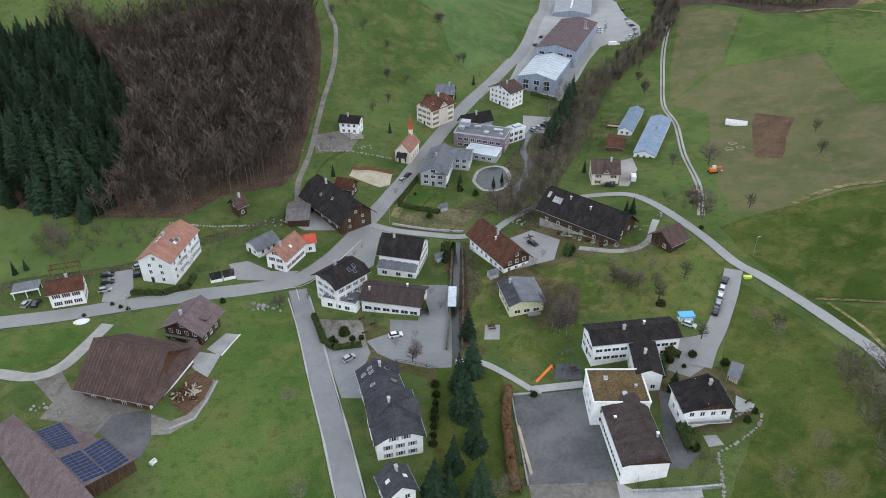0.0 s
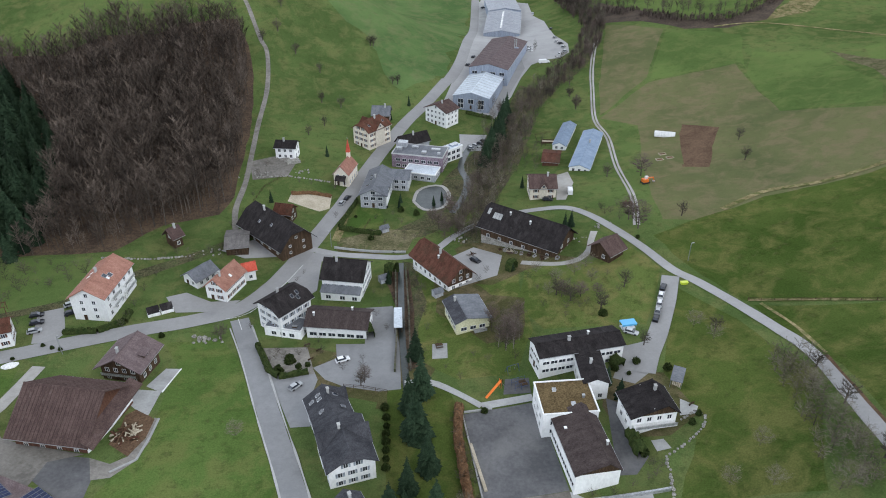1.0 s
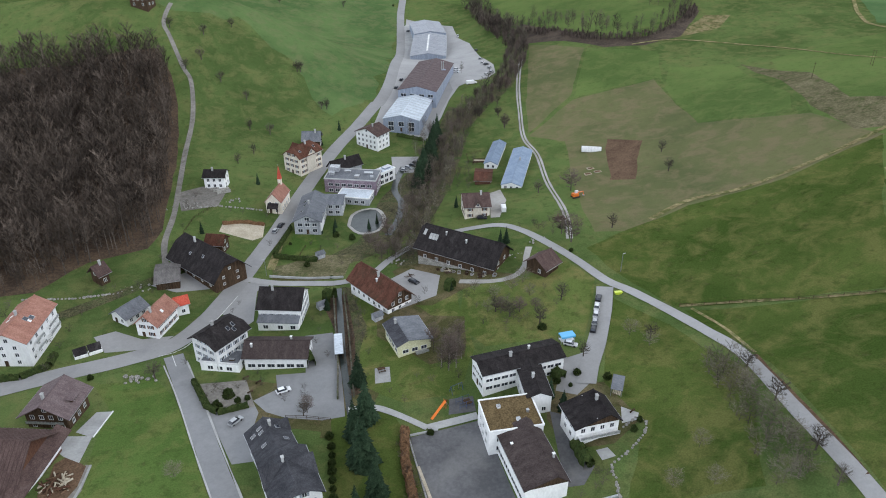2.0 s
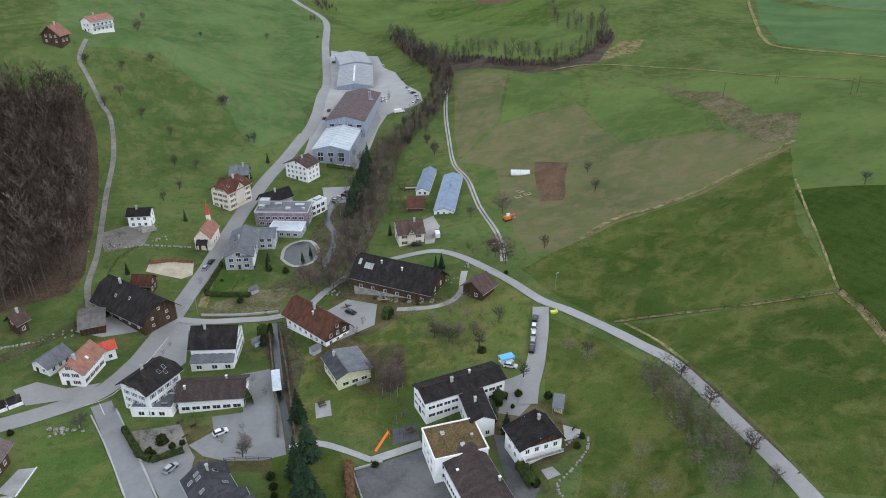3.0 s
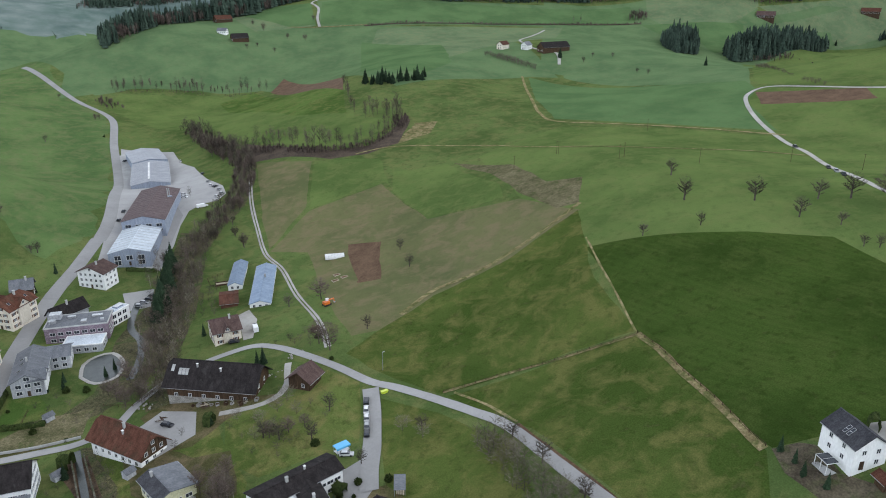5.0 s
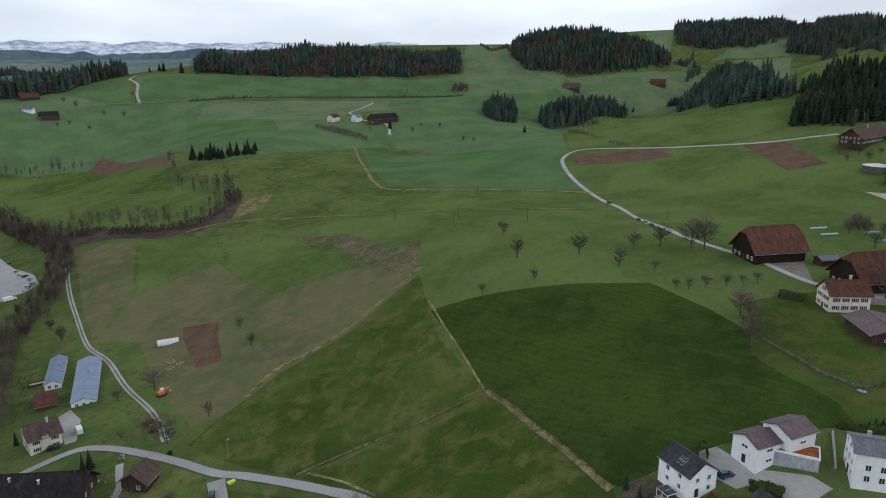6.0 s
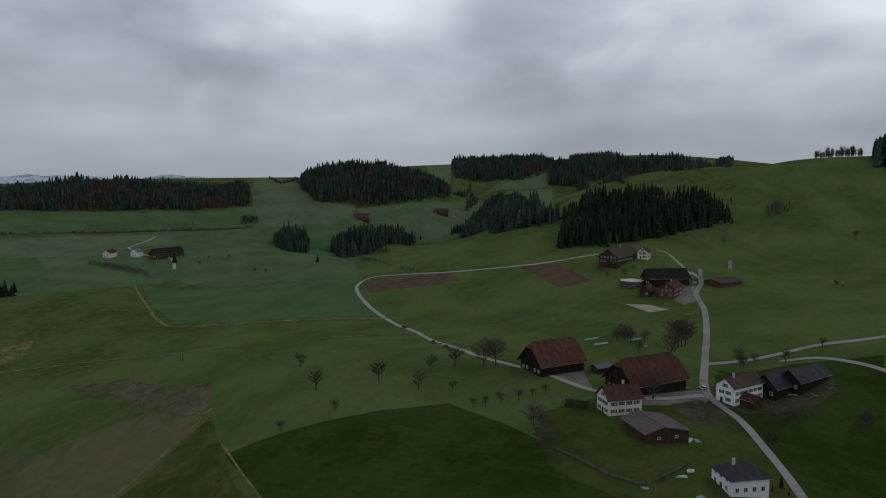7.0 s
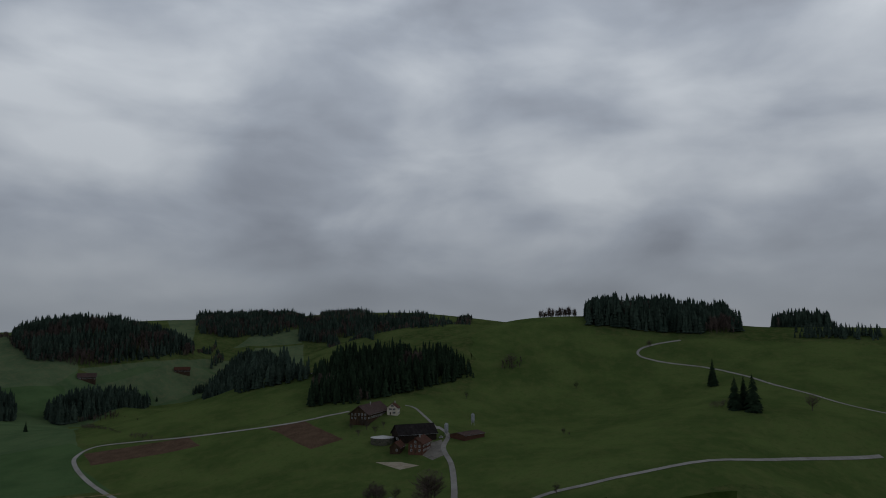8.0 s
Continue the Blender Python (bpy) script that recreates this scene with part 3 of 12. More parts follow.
def clip(poly, axis, value, keep_above):
    """The part of an outline on one side of an axis-parallel line."""
    out = []
    for k in range(len(poly)):
        p, q = poly[k - 1], poly[k]
        ip, iq = (p[axis] >= value) == keep_above or p[axis] == value, (q[axis] >= value) == keep_above or q[axis] == value
        if ip != iq:
            t = (value - p[axis]) / (q[axis] - p[axis])
            out.append((p[0] + t * (q[0] - p[0]), p[1] + t * (q[1] - p[1])))
        if iq:
            out.append(q)
    return out


def cut_diagonal(poly, x0, y0, x1, y1, below):
    """The part of an outline on one side of a cell's diagonal."""
    out = []
    side = lambda p: ((p[0] - x0) / (x1 - x0) - (p[1] - y0) / (y1 - y0)) * (1 if below else -1)
    for k in range(len(poly)):
        p, q = poly[k - 1], poly[k]
        sp, sq = side(p), side(q)
        if (sp >= 0) != (sq >= 0):
            t = sp / (sp - sq)
            out.append((p[0] + t * (q[0] - p[0]), p[1] + t * (q[1] - p[1])))
        if sq >= 0:
            out.append(q)
    return out


def patch(name, corners, material, label, category="field", lift=0.0, wobble=0.8, kind="structure"):
    """A piece of land cover inside an outline, cut along the ground's own triangles so that it lies snug on it."""
    LAID.append(name)
    lift += 0.014 + 0.0009 * len(LAID)
    edge = []
    for (x0, y0), (x1, y1) in zip(corners, corners[1:] + corners[:1]):
        n = max(1, int(math.hypot(x1 - x0, y1 - y0) / (5 + 0.006 * math.hypot(x0, y0))))
        for k in range(n):
            x, y = x0 + (x1 - x0) * k / n, y0 + (y1 - y0) * k / n
            edge.append((x + wobble * (noise.noise((x * 0.15, y * 0.15, 1)) + 1.5 * noise.noise((x * 0.04, y * 0.04, 2))), y + wobble * (noise.noise((x * 0.15, y * 0.15, 5)) + 1.5 * noise.noise((x * 0.04, y * 0.04, 6)))))
    ys, xs = [p[1] for p in edge], [p[0] for p in edge]
    v, f, known = [], [], {}
    for j in range(max(0, np.searchsorted(GY, min(ys)) - 1), min(len(GY) - 1, np.searchsorted(GY, max(ys)))):
        band = clip(clip(edge, 1, GY[j], True), 1, GY[j + 1], False)
        if len(band) < 3:
            continue
        bx = [p[0] for p in band]
        for i in range(max(0, np.searchsorted(GX, min(bx)) - 1), min(len(GX) - 1, np.searchsorted(GX, max(bx)))):
            cell = clip(clip(band, 0, GX[i], True), 0, GX[i + 1], False)
            if len(cell) < 3:
                continue
            for below in (True, False):
                piece = cut_diagonal(cell, GX[i], GY[j], GX[i + 1], GY[j + 1], below)
                ids = []
                for p in piece:
                    key = (round(p[0], 2), round(p[1], 2))
                    if key not in known:
                        known[key] = len(v)
                        v.append((p[0], p[1], float(ground(p[0], p[1])) + lift))
                    if known[key] not in ids:
                        ids.append(known[key])
                if len(ids) > 2:
                    f.append(ids)
    me = sheet(name, v, f, material, smooth=True)
    return tagged(me, label, category, kind=kind)


def range_of_hills(r, base, swell, seed, material, label, lo=-60, hi=140):
    """A distant range along the horizon, far beyond the hills: three rising rows of slopes with a broken crest."""
    v, f = [], []
    n = 420
    for k in range(n + 1):
        az = radians(lo + (hi - lo) * k / n)
        h = base + swell * (noise.noise((k * 0.05, 0, seed)) + 0.55 * noise.noise((k * 0.17, 1, seed)) + 0.3 * noise.noise((k * 0.5, 2, seed)) + 0.15 * noise.noise((k * 1.4, 3, seed)))
        for q, z in ((0.0, 0.0), (0.012, 0.55 * h + 0.1 * swell * noise.noise((k * 0.6, 4, seed))), (0.022, 0.84 * h), (0.03, h)):
            v.append((r * (1 + q) * math.sin(az), r * (1 + q) * math.cos(az), z))
        if k:
            for c in range(3):
                o = 4 * k - 4 + c
                f.append((o, o + 4, o + 5, o + 1))
    tagged(sheet("backdrop", v, f, material, smooth=True), label, "mountains", kind="structure")


range_of_hills(4600, 196, 34, 3, "snow", "distant mountain range with snow, paled by haze")
range_of_hills(4380, 148, 42, 9, "blue_hills", "distant wooded hills before the mountains, tinted blue by haze")

# ---- roads, fields and yards ----
patch("pasture", [(412.7, -19.1), (406.7, -63.1), (445.9, -116.7), (497, -223), (427.5, -189.4), (339.4, -63.1), (327.8, -85.5), (328.8, -28.7)], "plateau", "green pasture between the lanes", "pasture", 0.0, wobble=3.0)
patch("pasture", [(827, 70), (915, 16), (929, -61), (841, -75), (831, -223), (772, -353), (561, -254), (762, -147), (761, -94), (730, -14), (668, 57)], "plateau", "green hill pasture below the forest", "pasture", 0.0, wobble=5.0)
patch("pasture", [(-274, 1606), (60, 1753), (73, 1276), (93, 917), (112, 812), (91, 661), (64, 500), (40.2, 412.7), (17.8, 392.2), (-0.8, 433.4), (-35.4, 461.9), (-67.2, 459.2), (-93.4, 463.2)], "hillside", "pale green hillside meadow", "pasture", 0.0, wobble=7.0)
patch("pasture", [(262.2, 359.6), (349, 380), (392.3, 308.2), (412.7, 255.9), (465, 310), (518, 355), (530, 259), (542, 211), (579, 185), (609, 127), (677, 58), (737, -14), (769, -95), (769, -149), (573, -260), (414.2, -183.2), (347.0, -13.6), (235.1, -24.7), (187.9, 41.1), (177.7, 106.5), (190.6, 188.4), (221.6, 267.2)], "plateau", "green meadow of the high plateau", "pasture", 0.0)
patch("pasture", [(50, 2261), (485, 3151), (620, 2298), (361, 1212), (334, 932), (237, 962), (118, 918), (4, 1416)], "hazed_grass", "blue-green far pasture", "pasture", 0.0)
patch("pasture", [(968, 829), (1094, 755), (1176, 656), (869, 597), (532, 356), (531, 577), (686, 755)], "hazed_grass", "blue-green pasture of the hollow", "pasture", 0.0)
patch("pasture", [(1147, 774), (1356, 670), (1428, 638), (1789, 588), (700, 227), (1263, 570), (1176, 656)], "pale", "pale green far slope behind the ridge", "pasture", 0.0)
patch("pasture", [(881, 1020), (1008, 913), (1078, 851), (1141, 752), (1244, 717), (1348, 645), (1331, 586), (653, 338), (642, 437), (652, 493), (566, 512), (527, 610)], "hazed_grass", "blue-green pasture of the far valley", "pasture", 0.0)
patch("pasture", [(80, 1370), (60, 1753), (342, 1284), (458, 1057), (521, 1008), (690, 931), (527, 581), (501, 598), (332, 588), (346, 729), (259, 1003)], "hazed_grass", "blue-green pasture below the far farms", "pasture", 0.0)
patch("pasture", [(518, 1183), (595, 1133), (1034, 929), (2929, 2592), (1198, 950), (1102, 819), (1144, 772), (1097, 757), (954, 843), (824, 906), (524, 1006), (464, 1052)], "hazed_grass", "blue-green pasture before the ridge forest", "pasture", 0.0)
patch("pasture", [(80, 905), (142, 938), (190, 930), (225, 918), (262, 890), (300, 872), (350, 900), (330, 1000), (220, 1040), (100, 1010)], "hazed_grass", "blue-green slope above the distant stream", "pasture", 0.0, wobble=3.0)
# the valley floor's colour already holds the haze over it
patch("far_valley", [(-900, 2000), (150, 1800), (700, 1900), (1500, 2900), (2100, 4000), (1500, 4600), (-900, 4700)], "far_valley", "wide distant valley of fields, woods and villages, greyed by haze", "valley", 0.0, wobble=20.0)
patch("field", [(162, 493), (185.7, 449.3), (153.3, 384.9), (117.3, 349.9), (134.5, 411.4)], "stubble", "dull olive young crop field", "field", 0.0)
patch("field", [(187.1, 447.6), (220.4, 415.0), (204.4, 372.7), (190.7, 306.0), (204.4, 376.4), (153.2, 380.2)], "plateau", "bright green young crop field", "field", 0.0)
patch("field", [(116.0, 346.3), (152.4, 378.1), (200.3, 375.9), (189.9, 304.6), (220.1, 266.6), (219.4, 222.3), (171.7, 216.7), (139.8, 224.7), (119.0, 214.6), (102.8, 221.3), (110.7, 259.2), (130.9, 329.5)], "stubble", "brownish harvested field with green regrowth", "field", 0.0)
patch("field", [(215.6, 386.2), (243.4, 368.3), (230.4, 296.4), (219.0, 278.3), (189.9, 304.6), (199.5, 359.9)], "plateau", "green hollow of young crop", "field", 0.0)
patch("bank", [(246.7, 367.1), (254.9, 317.3), (237.6, 266.1), (247.3, 250.6), (224.6, 228.2), (217.9, 236.1), (225.2, 273.4), (240.9, 318.5)], "rough_bank", "rough dry grass bank", "field", 0.0)
patch("field", [(190.6, 188.4), (209.7, 163.4), (225.6, 142.7), (239.5, 119.2), (228.6, 92.3), (212.7, 65.9), (198.8, 37.7), (195.4, 30.5), (186.1, 28.2), (181.1, 36.5), (160.9, 57.5), (137.0, 72.0), (138.4, 78.7), (142.0, 86.4), (147.0, 97.1), (152.2, 108.9), (158.4, 122.4), (161.4, 133.8), (169.9, 148.8)], "lush", "dark lush green meadow on the plateau", "field", 0.0, wobble=0.25)
patch("pasture", [(109.9, 216.0), (142.7, 225.2), (175.9, 218.8), (219.0, 223.5), (175.1, 168.0), (162.4, 134.4), (144.5, 147.0), (108.1, 166.7), (99.3, 189.9), (95.4, 210.2)], "tufty", "tufted olive green pasture on the slope", "field", 0.0)
patch("pasture", [(109.2, 163.3), (143.0, 145.2), (160.5, 133.0), (157.6, 122.0), (151.4, 108.3), (146.2, 96.6), (141.2, 85.9), (137.6, 78.3), (135.6, 72.4), (123.6, 62.7), (106.2, 78.7), (108.8, 100.6), (113.1, 127.3)], "tufty", "tufted olive green pasture above the lane", "field", 0.0, wobble=0.25)
patch("garden", [(-18.7, 241.3), (-2.6, 243.0), (11.3, 236.7), (6.1, 226.9), (-18.9, 230.2)], "winter_garden", "brown terraced winter garden above the junction", "garden", 0.0, wobble=0.5)
patch("garden", [(3.5, 220.0), (8.0, 214.0), (14.0, 204.0), (15.0, 182.5), (12.0, 156.7), (5.0, 140.0), (-4.7, 142.0), (0.8, 176.0)], "winter_garden", "rough leaf-strewn bank along the village stream", "garden", 0.0, wobble=0.8)
patch("garden", [(-26.5, 174.0), (-3.3, 162.0), (-3.4, 144.0), (-25.2, 152.9)], "winter_garden", "bare winter garden beside the car park", "garden", 0.0, wobble=0.5)
patch("garden", [(60.2, 148.3), (74.6, 141.5), (78.7, 125.4), (68.4, 118.7), (56.3, 122.7), (54.7, 134.3)], "winter_garden", "worn garden slope round the white house", "garden", 0.0, wobble=1.0)
patch("pasture", [(92.0, 178.2), (102.4, 158.7), (107.4, 128.8), (89.3, 92.3), (62.9, 100.8), (77.3, 121.3), (73.7, 142.1)], "tufty", "tufted grass beside the lane", "field", 0.0)
patch("field", [(150.3, 320.2), (161.8, 307.3), (138.9, 263.6), (129.8, 269.9), (139.1, 302.4)], "soil", "bare brown garden plot", "field", 0.0)
patch("field", [(505, 333), (530, 264), (508, 243), (476, 307)], "soil", "ploughed brown field strip", "field", 0.0)
patch("field", [(534, 202), (545, 177), (497, 133), (481, 151)], "soil", "ploughed brown field", "field", 0.0)
patch("field", [(339, 894), (341, 720), (296, 627), (305, 852)], "soil", "distant ploughed field", "field", 0.0)
patch("bank", [(283, 472), (299, 464), (277, 441), (240.9, 433.4)], "straw", "pale dry knoll", "field", 0.0)
patch("pasture", [(186, 560), (196, 508), (208, 474), (224, 458), (250, 470), (272, 500), (262, 530), (268, 570), (292, 640), (300, 700), (270, 790), (200, 800), (176, 700), (178, 620)], "plateau", "green meadow inside the stream bend", "pasture", 0.0, wobble=3.0)
patch("pasture", [(120, 860), (150, 720), (176, 700), (200, 800), (270, 790), (262, 876), (220, 904), (142, 922)], "plateau", "green meadow beside the distant stream", "pasture", 0.0, wobble=3.0)
patch("pasture", [(540, 360), (560, 240), (600, 200), (700, 225), (800, 260), (930, 340), (1020, 440), (1000, 560), (870, 600), (700, 470)], "plateau", "smooth green slope of the ridge", "pasture", 0.0, wobble=3.0)
patch("field", [(499, 596), (543, 369), (515, 338), (479, 322), (427, 261), (364, 402), (406, 474)], "crop", "green field above the track", "field", 0.0)
patch("pasture", [(11.4, 213.8), (44.3, 206.1), (43.7, 168.4), (35.8, 149.6), (18.5, 150.8), (7.6, 161.7)], "orchard", "garden lawn with dry patches", "field", 0.0)
patch("orchard", [(48.0, 205.2), (69.4, 198.9), (86.1, 205.1), (90.9, 190.6), (83.8, 173.8), (77.4, 163.9), (47.0, 168.0), (42.1, 179.8)], "orchard", "orchard grass with dry patches", "field", 0.0)
patch("stream_bank", [(-0.9, 241.3), (15.3, 253.7), (29.6, 289.9), (48.7, 321.6), (84.2, 402.2), (93.9, 393.0), (74.3, 342.5), (56.5, 300.2), (44.1, 264.3), (30.6, 245.8), (14.5, 237.1)], "scrub", "scrubby brownish stream bank", "ground", 0.0)
patch("stream_bank", [(-1.5, 149.5), (2.5, 151.8), (15.2, 148.7), (18.2, 137.5), (18.2, 105.6), (-3.2, 104.7)], "tufty", "olive garden ground under spruces", "ground", 0.0)
patch("stream_bank", [(6.5, 220.9), (10.5, 218.1), (12.4, 191.3), (8.0, 172.8), (5.1, 161.9)], "scrub", "scrubby shrubby stream bank with dry grass", "ground", 0.0)
patch("stream_bank", [(-0.6, 214.0), (8.6, 215.0), (8.2, 186.0), (7.4, 157.0), (3.0, 157.0), (2.6, 173.0), (1.8, 192.0)], "litter", "reddish-brown leaf-strewn bank of the walled stream", "ground", 0.0)
patch("bank", [(-18.6, 239.5), (-3.1, 246.8), (13.7, 243.3), (8.7, 227.7), (-19.3, 232.3)], "rough_bank", "rough sloping bank between road and stream", "field", 0.0)
patch("garden", [(17.5, 207.3), (22.2, 206.8), (34.0, 189.0), (45.1, 184.6), (40.7, 165.4), (29.5, 165.4), (15.0, 184.4)], "winter_garden", "scruffy winter garden round the cottage", "garden", 0.0, wobble=1.0)
patch("garden", [(26.0, 223.5), (35.7, 230.2), (54.0, 209.1), (66.5, 202.3), (47.5, 200.4), (34.4, 195.0), (27.4, 198.1)], "winter_garden", "trodden grass before the long barn", "garden", 0.0, wobble=1.0)
patch("lawn", [(-69.2, 179.3), (-52.4, 180.1), (-46.0, 169.6), (-33.4, 133.5), (-24.6, 105.6), (-18.6, 104.0), (-60.8, 101.7), (-69.5, 115.5), (-63.1, 139.3), (-62.4, 166.1)], "lawn", "mown green lawn beside the side road", "field", 0.0)
patch("lawn", [(-132.0, 163.4), (-107.4, 168.4), (-106.4, 158.4), (-112.6, 145.0), (-122.5, 146.1)], "lawn", "green grass verge by the farm", "field", 0.0)
patch("forest_floor", [(-170.6, 238.1), (-134.3, 229.0), (-99.2, 231.4), (-84.1, 248.3), (-65.5, 256.9), (-62.0, 270.6), (-62.1, 294.9), (-63.4, 340.6), (-65.5, 381.8), (-70.0, 403.0), (-77.0, 421.0), (-93.0, 418.0), (-120.0, 410.0), (-150.0, 417.0), (-178.0, 413.0), (-216.0, 426.0), (-278.0, 423.0), (-300.0, 360.0), (-240.0, 262.0)], "litter", "brown leaf litter under the forest", "ground", 0.0)
patch("yard", [(-7.4, 192.4), (1.5, 191.3), (2.7, 169.1), (2.5, 149.3), (-3.9, 149.1), (-13.7, 152.5), (-19.2, 156.4), (-23.0, 162.5), (-16.2, 166.2), (-16.6, 173.4), (-7.8, 172.1)], "worn_asphalt", "grey asphalt parking yard", "yard", 0.0, wobble=0.12)
patch("yard", [(-35.6, 160.5), (-23.0, 162.0), (-21.3, 156.7), (-22.9, 147.7), (-21.8, 137.0), (-27.1, 137.0)], "worn_asphalt", "grey forecourt beside the side road", "yard", 0.0, wobble=0.12)
patch("yard", [(-113.8, 201.5), (-106.4, 201.1), (-100.7, 185.3), (-102.7, 180.6), (-108.9, 180.3), (-111.7, 191.2)], "asphalt", "grey car park beside the house", "yard", 0.0, wobble=0.12)
patch("yard", [(-74.5, 203.9), (-68.3, 206.5), (-59.3, 201.0), (-49.7, 201.7), (-54.4, 195.3), (-69.5, 195.2)], "asphalt", "grey forecourt of the garage", "yard", 0.0, wobble=0.12)
patch("yard", [(-90.3, 126.3), (-85.9, 130.8), (-74.6, 128.9), (-71.6, 121.2), (-71.3, 113.1), (-74.4, 113.7), (-83.7, 120.7)], "dark_asphalt", "dark asphalt farm yard", "yard", 0.0, wobble=0.12)
patch("yard", [(-112.4, 142.9), (-106.2, 147.1), (-98.8, 137.8), (-92.8, 135.2), (-76.3, 130.3), (-84.0, 128.0), (-85.3, 119.6), (-94.6, 124.9), (-101.4, 126.0), (-101.2, 132.6)], "earth_yard", "pale worn farm yard", "yard", 0.0, wobble=0.12)
patch("yard", [(-69.1, 157.8), (-65.7, 165.9), (-61.2, 165.5), (-64.3, 154.7)], "concrete", "pale paved terrace", "terrace", 0.0, wobble=0.12)
patch("yard", [(-74.6, 128.9), (-69.2, 126.5), (-65.8, 128.9), (-63.2, 135.8), (-63.2, 143.8), (-61.9, 143.3), (-61.9, 134.2), (-63.7, 126.8), (-67.6, 121.8), (-71.8, 121.2)], "earth_yard", "pale gravel edge of the farm yard", "yard", 0.0, wobble=0.12)
patch("yard", [(18.6, 137.1), (38.7, 138.9), (40.3, 109.4), (19.9, 109.0)], "dark_asphalt", "grey asphalt school playground", "playground", 0.0, wobble=0.12)
patch("yard", [(19.9, 109.0), (40.3, 109.3), (40.6, 103.3), (20.2, 103.8)], "earth_yard", "wet earthy strip beside the playground", "playground", 0.0, wobble=0.12)
patch("yard", [(56.7, 136.4), (59.7, 133.9), (61.0, 114.5), (56.6, 110.3), (52.4, 111.1)], "dark_asphalt", "dark paved side yard of the gym", "yard", 0.0, wobble=0.12)
patch("yard", [(67.0, 155.3), (75.9, 156.3), (73.3, 144.6), (65.6, 139.7), (60.7, 143.4)], "asphalt", "grey school forecourt", "yard", 0.0, wobble=0.12)
patch("yard", [(-38.7, 275.6), (-21.6, 274.5), (-22.2, 264.2), (-26.3, 261.9), (-39.7, 269.0)], "sand", "pale gravel parking place", "yard", 0.0, wobble=0.12)
patch("road_marking", [(88.5, 206.9), (89.9, 201.9), (88.1, 201.6)], "paint_white", "white painted triangle on the lane", "road marking", 0.1, wobble=0.0)
patch("yard", [(40.7, 339.0), (54.8, 337.3), (48.7, 317.4), (38.6, 317.4)], "asphalt", "grey customer car park", "yard", 0.0, wobble=0.12)
patch("yard", [(99, 668), (134.2, 628.8), (130.8, 588.6), (134.1, 562.2), (127.4, 501.0), (128.2, 465.7), (124.2, 446.0), (116.4, 437.8), (107.2, 439.1), (96.9, 432.3), (86.8, 413.0), (76.4, 387.5), (66.6, 368.0), (62.9, 359.4), (36.8, 381.4), (54.0, 437.6), (77, 551)], "asphalt", "grey asphalt factory yard", "yard", 0.0, wobble=0.12)
patch("yard", [(93, 648), (102, 657), (97, 612), (83, 565)], "concrete", "grey strip before the factory", "yard", 0.0, wobble=0.12)
patch("yard", [(54.6, 386.7), (74.5, 427.1), (93.9, 460.2), (91.7, 427.0), (71.2, 380.1), (62.0, 358.0)], "asphalt", "grey factory yard beside the halls", "yard", 0.0, wobble=0.12)
patch("yard", [(-59.2, 300.7), (-48.4, 307.2), (-37.7, 305.1), (-41.3, 289.6), (-55.7, 284.9)], "earth_yard", "grey gravel yard beside the white house", "yard", 0.0, wobble=0.12)
patch("yard", [(22.8, 217.5), (32.5, 222.4), (41.4, 212.7), (37.7, 200.2), (22.1, 196.4), (18.6, 200.7)], "asphalt", "grey farm yard", "yard", 0.0, wobble=0.12)
patch("yard", [(-49.5, 240.7), (-39.0, 235.2), (-39.4, 228.8), (-51.9, 227.6), (-61.2, 232.6)], "asphalt", "grey yard beside the dark farmhouse", "yard", 0.0, wobble=0.12)
patch("yard", [(77.2, 279.2), (82.7, 281.5), (81.7, 267.7), (74.0, 250.4), (70.4, 251.4)], "gravel", "pale gravel drive", "yard", 0.0, wobble=0.12)
patch("yard", [(127.1, 311.8), (143.9, 308.5), (131.4, 271.9), (124.2, 274.5), (123.7, 293.7)], "stubble", "vegetable garden plots with grassy paths", "garden", 0.0, wobble=0.12)
patch("pasture", [(203, 66), (240, 84), (268, 62), (300, 28), (330, 30), (318, -14), (270, -40), (215, -26), (172, 22), (186, 36)], "damp", "damp green grass around the hamlet gardens", "pasture", 0.0, wobble=2.0)
patch("yard", [(272.6, 58.3), (299.6, 34.6), (295.4, 29.3), (282.0, 31.3), (264.5, 50.3)], "earth_yard", "pale farm yard of the hamlet", "yard", 0.0, wobble=0.12)
patch("yard", [(285.7, 97.4), (294.9, 82.6), (271.5, 71.4), (277.9, 84.9)], "earth_yard", "pale yard before the barn", "yard", 0.0, wobble=0.12)
patch("yard", [(450.9, 99.5), (450.6, 83.7), (443.2, 70.5), (436.1, 80.9)], "sand", "pale riding square", "yard", 0.0, wobble=0.12)
patch("yard", [(474.8, 81.1), (501, 64), (467.8, 55.7), (453.6, 63.8)], "earth_yard", "pale farm yard", "yard", 0.0, wobble=0.12)
patch("garden", [(136.6, 72.0), (141.5, 69.0), (143.0, 66.0), (139.5, 57.5), (141.5, 51.0), (147.0, 49.0), (146.0, 42.0), (136.0, 46.0), (131.5, 57.0), (132.5, 66.0)], "mud", "bare earthy garden round the cream-white house", "garden", 0.0, wobble=0.5)
patch("yard", [(155.5, 61.6), (159.4, 58.3), (157.9, 53.4), (156.6, 47.8), (158.6, 43.0), (161, 37), (160, 32), (155, 34), (151.6, 38), (151.8, 46.5), (149.0, 49.0), (149.6, 54.0), (152.2, 58.0)], "gravel", "pale paved residential forecourt", "yard", 0.0, wobble=0.12)
patch("garden", [(-38.8, 174.3), (-25.4, 173.2), (-22.4, 159.5), (-33.3, 159.7)], "earth_yard", "worn gravel garden with shrubs", "garden", 0.0, wobble=0.12)
